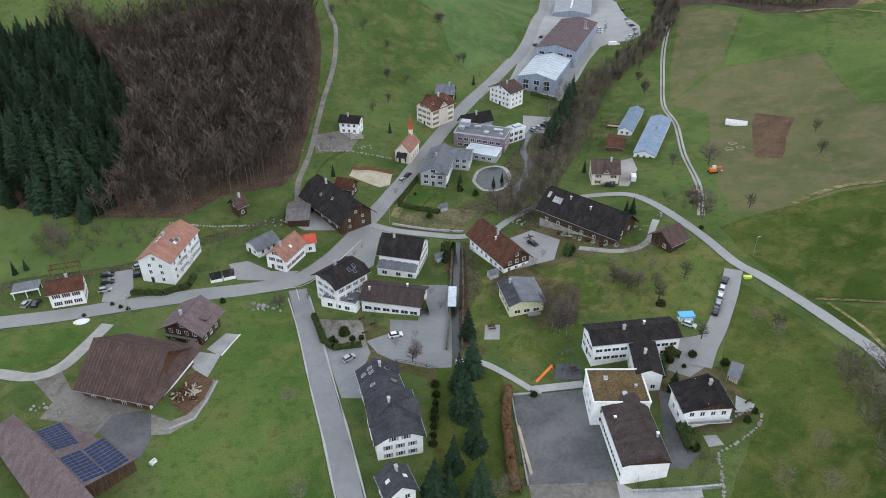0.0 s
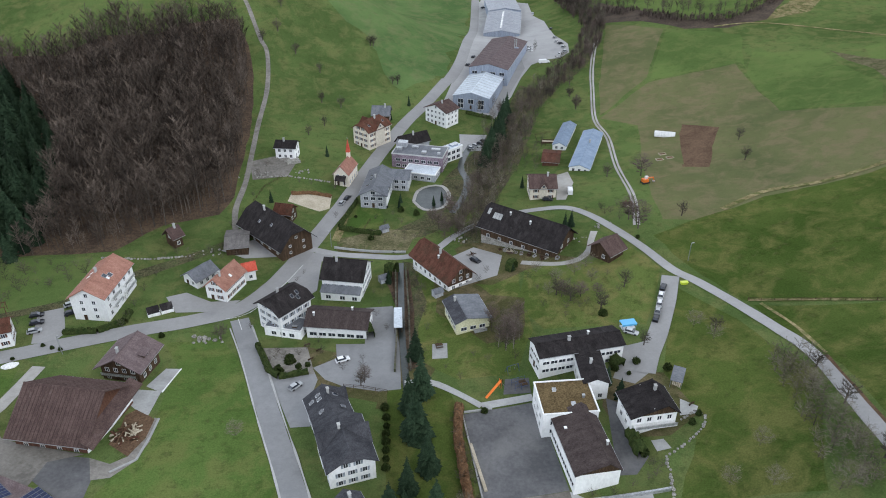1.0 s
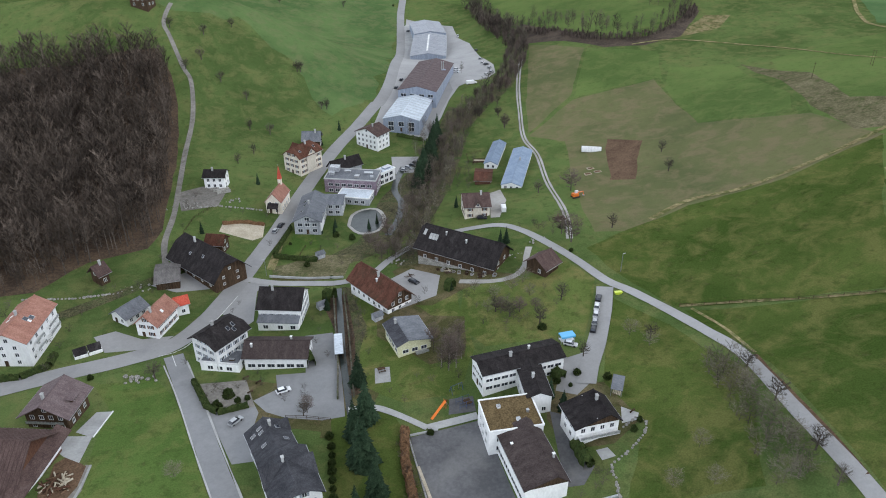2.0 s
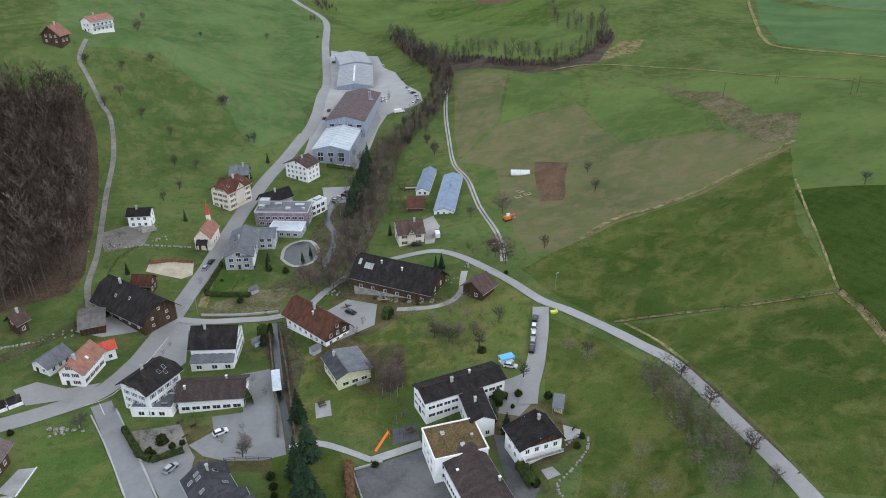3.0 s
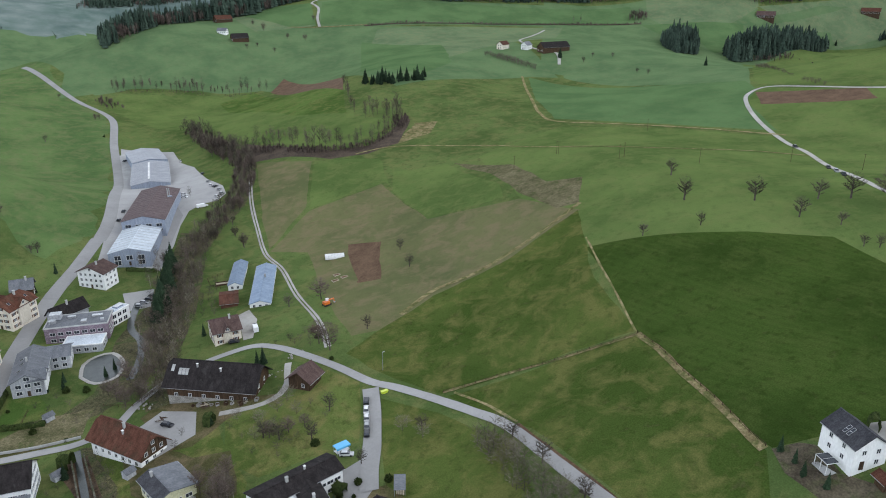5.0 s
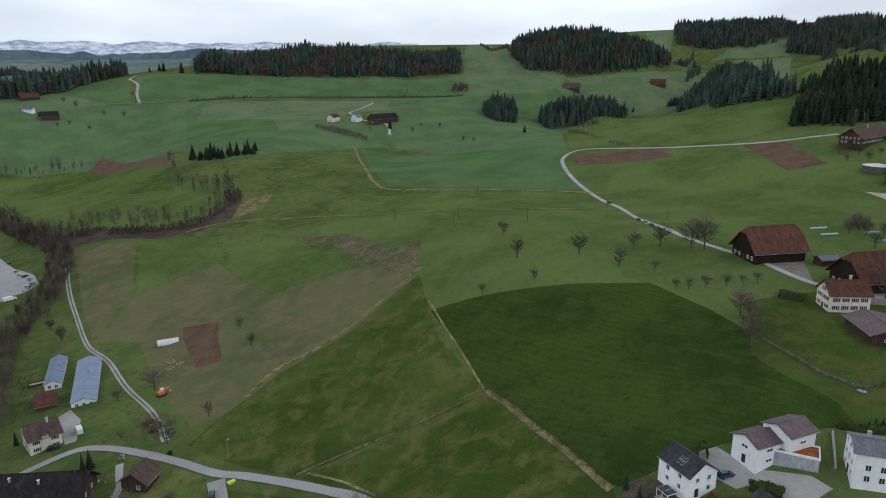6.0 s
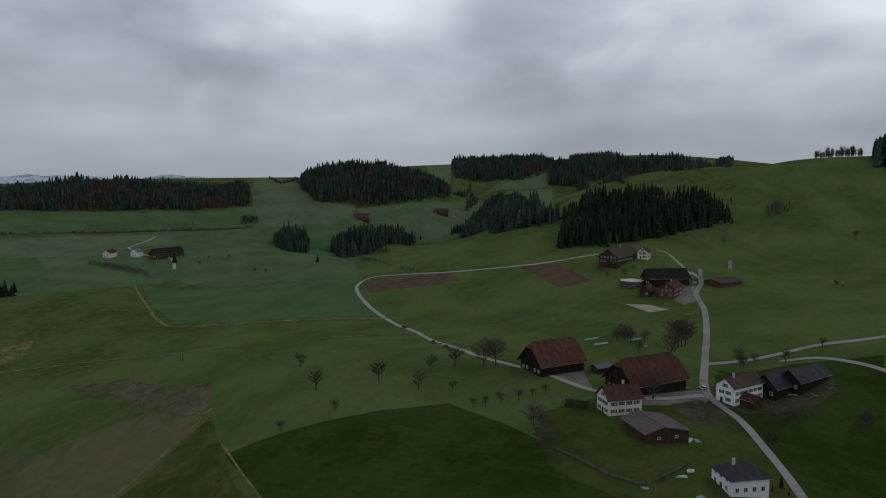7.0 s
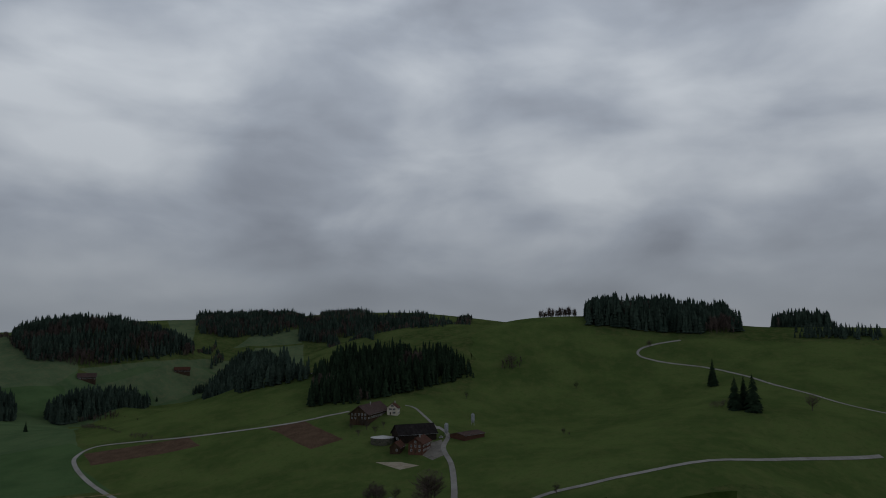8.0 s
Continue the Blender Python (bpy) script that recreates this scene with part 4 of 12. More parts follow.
patch("garden", [(12.7, 168.0), (17.1, 167.5), (16.6, 160.6), (12.0, 161.0)], "concrete", "pale concrete slab in the lawn", "terrace", 0.0, wobble=0.12)
patch("garden", [(31.7, 148.7), (38.4, 148.2), (37.8, 142.3), (30.2, 142.9)], "dark_asphalt", "dark rubber play surface", "playground", 0.0, wobble=0.12)
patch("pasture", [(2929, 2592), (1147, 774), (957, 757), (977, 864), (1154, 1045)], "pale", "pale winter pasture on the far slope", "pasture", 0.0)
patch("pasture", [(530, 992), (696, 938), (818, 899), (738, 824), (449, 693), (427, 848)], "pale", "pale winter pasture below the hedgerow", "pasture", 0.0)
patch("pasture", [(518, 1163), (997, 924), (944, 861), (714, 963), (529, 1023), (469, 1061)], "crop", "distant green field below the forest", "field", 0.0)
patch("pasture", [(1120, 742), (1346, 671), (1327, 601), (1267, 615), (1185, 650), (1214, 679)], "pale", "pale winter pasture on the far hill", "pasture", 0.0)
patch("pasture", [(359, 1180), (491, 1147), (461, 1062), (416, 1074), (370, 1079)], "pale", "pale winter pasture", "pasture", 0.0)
patch("yard", [(-41.1, 202.8), (-35.5, 216.9), (-30.0, 231.1), (-18.1, 230.7), (-20.0, 227.4), (-23.7, 225.0), (-24.3, 205.9), (-27.3, 202.4), (-29.6, 206.0), (-35.8, 213.1)], "asphalt", "wide grey asphalt village square", "yard", 0.0, wobble=0.12)
patch("meadow_slope", [(-168.4, 233.8), (-123.3, 227.7), (-96.0, 227.9), (-98.4, 215.2), (-103.7, 201.3), (-119.5, 197.3), (-136.6, 193.4), (-145.9, 189.8)], "plateau", "rough grassy slope below the forest", "field", 0.0)
patch("stream_bank", [(154, 515), (180, 574), (192, 504), (205, 457), (227, 446), (255, 462), (290, 500), (285, 482), (246.0, 434.7), (218.9, 430.2), (196.1, 441.2), (181, 477), (161, 502)], "dark_litter", "dark leaf-strewn wooded stream bank", "ground", 0.0)
patch("stream_bank", [(27.7, 226.3), (41.6, 264.0), (62.1, 323.0), (82.0, 380.5), (101.9, 410.6), (126.5, 437.0), (156, 512), (159, 501), (143.5, 446.9), (125.0, 414.3), (103.4, 390.8), (86.2, 365.5), (69.0, 310.8), (49.0, 264.9), (34.8, 225.5)], "scrub", "scrubby wooded stream bank with dry grass", "ground", 0.0)
patch("stream_bank", [(153, 502), (175, 571), (158, 612), (160, 690), (170, 694), (176, 610), (177, 547), (154, 483)], "scrub", "scrubby wooded stream bank with dry grass", "ground", 0.0)
patch("field", [(407, 1234), (502, 1173), (463, 1067), (426, 1077), (385, 1162)], "crop", "distant blue-green winter crop", "field", 0.0)
patch("field", [(484, 956), (540, 830), (450, 672), (383, 622), (358, 713)], "crop", "distant green field", "field", 0.0)
patch("field", [(942, 845), (1088, 757), (1008, 694), (906, 671), (954, 739), (922, 777)], "crop", "green slope in the far hollow", "field", 0.0)
patch("pasture", [(870, 593), (1174, 655), (1271, 563), (703, 240), (668, 210), (582, 186), (548, 213), (536, 262), (531, 349)], "plateau", "smooth green ridge pasture", "field", 0.0)
patch("field", [(1421, 629), (1725, 692), (1782, 591), (1258, 418), (1345, 535)], "pale", "distant haze-paled pasture on the far hill", "field", 0.0)
patch("pasture", [(1805, 728), (1875, 634), (1794, 592), (1730, 708), (1690, 734)], "pale", "distant haze-paled pasture on the far hill", "field", 0.0)
patch("pasture", [(1889, 1020), (1873, 919), (1655, 822), (1615, 853)], "pale", "distant haze-paled pasture between the forests", "field", 0.0)
patch("field", [(244, 858), (292, 877), (296, 627), (260, 547), (233, 602), (233, 789)], "lawn", "bright green meadow within the stream bend", "field", 0.0)
patch("snow_patch", [(927, -20), (933, -63), (933, -63), (927, -20)], "snow", "thin strip of old snow on the hilltop", "snow", 0.0)
ribbon("path", [(13.0, 268.0), (15.3, 277.2), (20.5, 281.3), (26.4, 280.3), (28.5, 270.0), (24.4, 259.9), (16.9, 259.9), (13.0, 268.0)], 1.5, "gravel", "pale rim path of the garden pond", "path", 0.0)
patch("pond", [(13.0, 268.0), (15.3, 277.2), (20.5, 281.3), (26.4, 280.3), (28.5, 270.0), (24.4, 259.9), (16.9, 259.9)], "water", "small dark garden pond", "pond", 0.0)
patch("lawn", [(-15.5, 250.3), (-10.0, 268.0), (-0.9, 264.5), (1.4, 254.0), (-3.1, 247.7), (-9.9, 245.2)], "lawn", "bright garden lawn within hedges", "field", 0.0)
patch("verge", [(-145.1, 188.3), (-136.9, 194.0), (-119.7, 197.9), (-104.6, 203.9), (-95.6, 212.6), (-76.8, 226.3), (-58.3, 240.7), (-56.5, 236.3), (-74.0, 222.9), (-90.9, 210.1), (-103.3, 200.0), (-120.0, 194.0), (-135.1, 190.3), (-142.8, 183.7)], "scrub", "scrubby brown bank with fallen branches", "bank", 0.0)
patch("yard", [(-71.7, 133.7), (-65.8, 128.9), (-63.2, 135.8), (-62.9, 143.0), (-68.4, 147.8), (-71.0, 145.2), (-70.8, 139.0)], "soil", "brown bark-strewn wood yard", "yard", 0.0, wobble=0.12)
patch("yard", [(-73.0, 151.6), (-72.0, 156.5), (-64.2, 155.2), (-65.0, 144.7), (-69.5, 147.8)], "concrete", "grey concrete apron beside the barn", "yard", 0.0, wobble=0.12)
patch("terrace", [(74.3, 130.6), (77.2, 126.3), (75.8, 124.2), (72.1, 124.9)], "concrete", "pale garden terrace of the balcony house", "terrace", 0.0, wobble=0.1)
patch("terrace", [(63.0, 119.1), (65.9, 118.7), (66.6, 115.3), (63.2, 115.4)], "concrete", "small grey paved square in the garden", "terrace", 0.0, wobble=0.1)
patch("yard", [(40.3, 109.1), (44.7, 105.6), (58.2, 104.9), (58.0, 102.2), (42.8, 102.8), (40.3, 103.0)], "concrete", "grey terrace with steps below the gym", "terrace", 0.0, wobble=0.1)
patch("verge", [(-15.3, 269.5), (-17.6, 256.9), (-20.8, 239.4), (-18.1, 238.2), (-16.3, 248.1), (-13.2, 261.7)], "straw", "dry verge beside the road", "verge", 0.0)
patch("field", [(219.4, -5.8), (252.3, 9.0), (290.2, 28.3), (322.3, 31.8), (342.6, 2.3), (350.1, -33.7), (333.0, -32.4), (354.6, -92.6), (285.1, -74.1), (235.1, -24.7)], "lush", "dark green pasture below the lanes", "pasture", 0.0)
patch("yard", [(322, 22), (326, 6), (330, -14), (316, -14), (300, -6), (288, 4), (282, 16), (286, 26), (298, 32), (312, 30)], "mud", "muddy farm yard round the eastern barns", "yard", 0.0, wobble=1.0)
patch("garden", [(274, 42), (286, 33), (276, 22), (262, 26), (256, 33), (266, 38)], "mud", "rough muddy kitchen garden beside the farm road", "garden", 0.0, wobble=0.6)
ribbon("road", [(-180.4, 156.7), (-134.8, 168.5), (-119.5, 172.4), (-99.5, 179.2), (-80.0, 185.5), (-62.8, 190.5), (-48.9, 196.9), (-39.2, 211.1), (-31.0, 230.3), (-23.7, 249.9), (-16.5, 268.4), (-8.6, 291.5), (1.8, 320.7), (13.7, 351.5), (27.0, 378.1), (41.9, 408.0), (41.9, 405.7), (55.3, 445.4), (76, 551), (94, 670), (114, 806), (92, 907), (60, 1071)], 6.8, "asphalt", "grey asphalt main road through the village", "road", 0.0)
ribbon("road", [(-48.4, 190.4), (-41.6, 169.7), (-33.3, 142.8), (-26.7, 122.3), (-21.2, 104.1), (-10.1, 67.9)], 6.0, "worn_asphalt", "darker asphalt side road running downhill from the junction", "road", 0.02)
ribbon("road", [(-28.0, 233.7), (-18.0, 229.5), (-5.1, 226.1), (6.5, 223.0), (18.1, 225.1), (26.2, 233.2), (37.8, 241.4), (50.3, 244.6), (61.3, 244.7), (71.7, 242.4), (78.1, 233.7), (84.1, 218.2), (89.3, 203.1), (93.8, 188.5), (99.2, 179.3), (105.1, 165.2), (109.0, 150.3), (110.5, 134.5), (106.0, 105.0), (104.1, 81.1), (103.0, 66.8), (101.5, 47.7), (99.7, 23.8)], 3.4, "asphalt", "narrow grey asphalt lane past the barns up to the hamlet", "road", 0.03)
ribbon("kerb", [(-44.0, 187.0), (-38.5, 170.6), (-30.1, 143.6), (-23.5, 123.1), (-18.0, 105.0), (-7.0, 69.0)], 0.5, "concrete", "pale kerb of the side road", "kerb", 0.08)
ribbon("kerb", [(-50.6, 185.5), (-44.7, 168.9), (-36.4, 142.0), (-29.8, 121.5), (-24.3, 103.2), (-13.0, 67.0)], 0.45, "concrete", "pale kerb of the side road", "kerb", 0.08)
ribbon("track", [(47.0, 205.6), (53.9, 202.4), (60.5, 200.6), (66.8, 201.9), (71.2, 206.6), (73.5, 212.5), (76.5, 219.0)], 2.4, "gravel", "pale gravel path before the long barn", "track", 0.0)
ribbon("road", [(92.1, 184.8), (86.7, 173.3), (80.0, 160.8), (73.0, 149.4), (69.5, 143.0)], 5.5, "asphalt", "grey asphalt drive to the school", "road", 0.05)
ribbon("track", [(93.1, 219.0), (100.1, 244.1), (105.4, 280.0), (113.1, 318.7), (113.9, 344.3), (121.5, 377.5), (131.0, 413.9), (144.7, 454.9), (148.1, 458.5)], 0.95, "gravel", "pale gravel wheel track of a farm lane", "track", 0.0)
ribbon("track", [(91.6, 219.4), (98.7, 244.4), (103.9, 280.3), (111.6, 318.9), (112.4, 344.5), (120.1, 377.9), (129.5, 414.4), (143.3, 455.5), (147.0, 459.5)], 0.95, "gravel", "pale gravel wheel track of a farm lane", "track", 0.0)
ribbon("track", [(-56.6, 241.0), (-59.6, 259.9), (-58.4, 283.0), (-58.9, 311.9), (-59.3, 341.4), (-58.1, 374.3), (-59.8, 400.4), (-63.9, 409.7), (-71.5, 430.7), (-75.0, 440.9), (-72.1, 460.3)], 2.3, "earth_yard", "worn gravel track along the forest edge", "track", 0.0)
ribbon("road", [(-131.8, 146.0), (-121.6, 144.3), (-111.6, 143.0), (-106.2, 147.6), (-104.1, 157.1), (-102.1, 168.8)], 4.0, "gravel", "pale farm drive joining the main road", "road", -0.01)
ribbon("footpath", [(3.5, 151.7), (10.5, 150.8), (16.6, 146.3), (23.7, 139.4)], 2.0, "concrete", "pale concrete footpath to the school yard", "path", 0.0)
ribbon("footpath", [(23.7, 139.4), (37.8, 140.6)], 2.6, "concrete", "pale concrete footpath by the school yard", "path", 0.01)
ribbon("road", [(219.3, -3.6), (234.8, 1.8), (255.3, 10.0), (273.0, 17.6), (297.3, 32.1), (341.7, 38.1), (395.8, 43.7), (443.1, 50.6), (480.3, 60.1), (515, 61), (539, 72)], 3.4, "gravel", "pale farm road between the hamlet farms", "road", 0.02)
ribbon("road", [(293.1, 32.7), (272.8, 51.9), (270.9, 72.4), (282.0, 96.1), (287.5, 113.7), (299.4, 135.5), (330.8, 166.2), (383.6, 212.5), (405.3, 241.9), (440, 284), (472, 316), (497, 333), (522, 334), (528, 303), (530, 261), (540, 190), (558, 158), (567, 147)], 3.0, "gravel", "pale farm road curving across the fields", "road", 0.0)
ribbon("road", [(531, 71), (564, 84), (593, 98), (597, 107)], 2.6, "gravel", "pale farm road to the upper farm", "road", 0.0)
ribbon("road", [(337.3, 36.8), (348.3, 18.6), (359.7, 2.6), (366.1, -8.9), (370.8, -33.5), (385.8, -72.6), (448.1, -148.3), (476, -210)], 3.4, "gravel", "pale lane across the plateau pasture", "road", 0.01)
ribbon("road", [(346.2, 6.9), (349.6, -6.5), (344.5, -19.3), (334.5, -32.5), (309.2, -57.7), (297.7, -76.0)], 2.6, "gravel", "pale branch lane across the pasture", "road", 0.0)
ribbon("track", [(828, -164), (817, -135), (804, -116), (790, -113), (778, -128), (753, -173), (715, -195), (656, -207), (621, -226), (591, -239), (560, -252), (542, -263)], 2.8, "gravel", "pale track over the upper hill", "track", 0.0)
ribbon("track", [(420.0, 250.7), (410.1, 281.9), (397, 312), (375, 358), (359, 396), (367, 422), (392, 461), (460, 554), (494, 601)], 2.6, "straw", "pale dry field path", "track", 0.0)
ribbon("track", [(212.9, 435.5), (239.0, 430.2), (267.1, 404.6), (288.3, 369.6), (295.0, 310.7), (312.1, 265.9), (364.3, 241.4), (381.3, 212.0)], 1.8, "straw", "faint grassy field path", "track", 0.0)
ribbon("track", [(522, 1188), (503, 1171), (497, 1131), (476, 1089), (463, 1053)], 4, "gravel", "distant pale track over the hill", "track", 0.0)
ribbon("track", [(776, 894), (653, 802), (590, 702), (593, 661), (562, 619)], 3.5, "gravel", "distant pale farm drive", "track", 0.0)
ribbon("hedge_bank", [(521, 1017), (596, 990), (707, 954), (832, 914), (947, 850)], 5.0, "dark_litter", "dark leaf-strewn bank under the hedgerow", "bank", 0.0)
ribbon("track", [(426, 1077), (463, 1053), (527, 1018)], 3, "straw", "distant dry field edge", "track", 0.0)
ribbon("track", [(708, 240), (685, 222), (679, 208)], 3.0, "gravel", "pale track on the ridge", "track", 0.0)
ribbon("verge", [(160.6, 133.6), (157.4, 121.6), (151.0, 107.9), (145.8, 96.2), (140.8, 85.4), (137.2, 77.8), (135.6, 73.0)], 2.2, "straw", "dry grass strip along a fence line", "path", 0.0)
ribbon("verge", [(108.8, 166.0), (124.6, 158.3), (142.4, 145.6), (160.2, 133.2)], 1.1, "straw", "dry grass fence line across the slope", "path", 0.0)
ribbon("verge", [(197.6, 195.7), (183.0, 173.4), (171.2, 152.1), (160.6, 133.6)], 0.7, "straw", "dry grass line between two fields", "path", 0.0)
ribbon("verge", [(125.3, 221.8), (145.0, 229.0), (163.5, 224.3), (182.0, 223.4), (202.3, 224.3), (224.6, 228.2)], 2.6, "straw", "dry grass bank below the pasture", "verge", 0.01)
ribbon("stream", [(4.2, 137.9), (3.8, 173.3), (4.6, 199.6), (5.4, 219.0)], 2.0, "water", "narrow walled stream", "stream", -0.03)
ribbon("stream", [(27.9, 254.1), (33.7, 266.4), (37.8, 283.1), (37.0, 300.5), (44.9, 325.1)], 3.0, "water", "narrow stream between bushes", "stream", -0.03)
ribbon("verge", [(112.5, 132.7), (110.3, 121.3), (108.2, 107.8), (106.5, 94.2), (105.2, 82.4)], 1.4, "soil", "bare earth verge beside the lane", "verge", 0.0)
ribbon("verge", [(111.2, 163.1), (113.7, 149.5), (113.2, 133.6)], 0.9, "straw", "dry grass verge beside the lane", "verge", 0.0)


# ---- building helpers ----
def thing(name, x, y, yaw=0.0, label="", category="", group="", z=None, dz=0.0):
    e = new(name)
    e.matrix_world = pose(x, y, (float(ground(x, y)) if z is None else z) + dz, 0, 0, yaw)
    e.empty_display_size = 0.5
    return tagged(e, label, category, group)


def part(name, bm, material, parent, label="", m=None, smooth=False):
    me = bpy.data.meshes.new(name)
    bm.to_mesh(me)
    bm.free()
    me.materials.append(M[material])
    if smooth:
        me.polygons.foreach_set("use_smooth", [True] * len(me.polygons))
    ob = new(name, me)
    ob.parent = parent
    if m is not None:
        ob.matrix_basis = m
    return tagged(ob, label)


def again(name, me, parent, m):
    ob = new(name, me)
    ob.parent, ob.matrix_basis = parent, m
    return ob


def box(bm, cx, cy, cz, sx, sy, sz, turn=0.0, tilt=0.0):
    """A box centred at c, of size s, added to bm."""
    r = bmesh.ops.create_cube(bm, size=1.0)
    bmesh.ops.transform(bm, matrix=pose(cx, cy, cz, tilt, 0, turn) @ Matrix.Diagonal((sx, sy, sz, 1)), verts=r["verts"])
    return r["verts"]


def boxes(*rows):
    bm = bmesh.new()
    for r in rows:
        box(bm, *r)
    return bm


def loops(bm, *rings, cap=True):
    """Skin of rings of points, one after another."""
    vs = [[bm.verts.new(p) for p in ring] for ring in rings]
    n = len(vs[0])
    for a, b in zip(vs, vs[1:]):
        for k in range(n):
            bm.faces.new((a[k], a[(k + 1) % n], b[(k + 1) % n], b[k]))
    if cap:
        bm.faces.new(vs[0][::-1])
        bm.faces.new(vs[-1])
    return bm


WINDOWS = {}


def window_meshes(w, h):
    """Shared meshes for a window of that size: frame with sill and mullion, pane, shutter."""
    if (w, h) not in WINDOWS:
        t = 0.09
        xs, zs = (-w / 2 - t, -w / 2, -0.035, 0.035, w / 2, w / 2 + t), (-h / 2 - t, -h / 2, h / 2, h / 2 + t)
        fr = bmesh.new()
        grid = {}
        for i in range(6):
            for j in range(4):
                for k, d in enumerate((-0.05, 0.06)):
                    grid[i, j, k] = fr.verts.new((xs[i], d, zs[j]))
        solid = {(i, j) for i in range(5) for j in range(3) if not (j == 1 and i in (1, 3))}
        for i, j in solid:
            fr.faces.new((grid[i, j, 1], grid[i, j + 1, 1], grid[i + 1, j + 1, 1], grid[i + 1, j, 1]))
            for (di, dj), (p, q) in (((-1, 0), ((i, j), (i, j + 1))), ((1, 0), ((i + 1, j), (i + 1, j + 1))), ((0, -1), ((i, j), (i + 1, j))), ((0, 1), ((i, j + 1), (i + 1, j + 1)))):
                if (i + di, j + dj) not in solid:
                    fr.faces.new((grid[(*p, 0)], grid[(*q, 0)], grid[(*q, 1)], grid[(*p, 1)]))
        bmesh.ops.delete(fr, geom=[v for v in fr.verts if not v.link_faces], context="VERTS")
        bmesh.ops.recalc_face_normals(fr, faces=fr.faces)
        pn = boxes((0, -0.02, 0, w - 0.02, 0.03, h - 0.02))
        sh = boxes((0, 0, 0, w * 0.5, 0.05, h))
        made = []
        for nm, bm, mt in (("window", fr, "trim"), ("pane", pn, "pane"), ("shutter", sh, "shutter_brown")):
            me = bpy.data.meshes.new(nm)
            bm.to_mesh(me)
            bm.free()
            me.materials.append(M[mt])
            made.append(me)
        WINDOWS[(w, h)] = made
    return WINDOWS[(w, h)]


SHUTTERS = {}


def add_window(parent, m, w=1.1, h=1.35, shutter=None):
    fr, pn, sh = window_meshes(w, h)
    win = again("window", fr, parent, m)
    again("pane", pn, win, Matrix())
    if shutter:
        key = (w, h, shutter)
        if key not in SHUTTERS:
            me = sh.copy()
            me.materials.clear()
            me.materials.append(M["shutter_" + shutter])
            SHUTTERS[key] = me
        for s in (-1, 1):
            again("shutter", SHUTTERS[key], win, pose(s * (w * 0.75 + 0.08), 0.03, 0))
    return win


def roof_mesh(L, W, he, hr, cut, thick=0.28, off=0.0):
    """A pitched roof slab: cut 0 gives gables, 1 a full hip, between them half-hips."""
    bm = bmesh.new()
    hm, wm, a = hr - cut * (hr - he), W / 2 * cut, cut * W / 2 * 0.9
    layers = []
    for dz in (0, -thick):
        r1, r2 = bm.verts.new((-L / 2 + a, off, hr + dz)), bm.verts.new((L / 2 - a, off, hr + dz))
        ring = {}
        for sx in (-1, 1):
            for sy in (-1, 1):
                ring[sx, sy] = bm.verts.new((sx * L / 2, sy * W / 2, he + dz))
        mid = {}
        if 0 < cut < 1:
            for sx in (-1, 1):
                for sy in (-1, 1):
                    mid[sx, sy] = bm.verts.new((sx * L / 2, sy * wm, hm + dz))
        layers.append((r1, r2, ring, mid))
    for n, (r1, r2, ring, mid) in enumerate(layers):
        for sy in (-1, 1):
            pts = [ring[-1, sy], ring[1, sy]] + ([mid[1, sy]] if mid else []) + [r2, r1] + ([mid[-1, sy]] if mid else [])
            bm.faces.new(pts)
        for sx, r in ((-1, r1), (1, r2)):
            if cut >= 1:
                bm.faces.new((ring[sx, -1], ring[sx, 1], r))
            elif mid:
                bm.faces.new((mid[sx, -1], mid[sx, 1], r))
    (p1, p2, pr, pm), (q1, q2, qr, qm) = layers
    for sy in (-1, 1):
        bm.faces.new((pr[-1, sy], pr[1, sy], qr[1, sy], qr[-1, sy]))
    for sx, pv, qv in ((-1, p1, q1), (1, p2, q2)):
        if cut >= 1:
            bm.faces.new((pr[sx, -1], pr[sx, 1], qr[sx, 1], qr[sx, -1]))
            continue
        chain = [(pr[sx, -1], qr[sx, -1])] + ([(pm[sx, -1], qm[sx, -1]), (pm[sx, 1], qm[sx, 1])] if pm else [(pv, qv)]) + [(pr[sx, 1], qr[sx, 1])]
        for (a1, b1), (a2, b2) in zip(chain, chain[1:]):
            bm.faces.new((a1, a2, b2, b1))
    bmesh.ops.recalc_face_normals(bm, faces=bm.faces)
    return bm


def wall_mesh(l, w, hw, hg, deep, cut=0.0, off=0.0):
    """Walls with gable ends, from deep below the ground to the roof's underside."""
    wm = w / 2 * cut
    hm = hg - cut * (hg - hw)
    prof = [(-w / 2, -deep), (w / 2, -deep), (w / 2, hw)]
    prof += [(wm, hm), (-wm, hm)] if 0 < cut < 1 else ([(off, hg)] if cut == 0 else [])
    prof += [(-w / 2, hw)]
    bm = bmesh.new()
    loops(bm, [(-l / 2, y, z) for y, z in prof], [(l / 2, y, z) for y, z in prof])
    bmesh.ops.recalc_face_normals(bm, faces=bm.faces)
    return bm


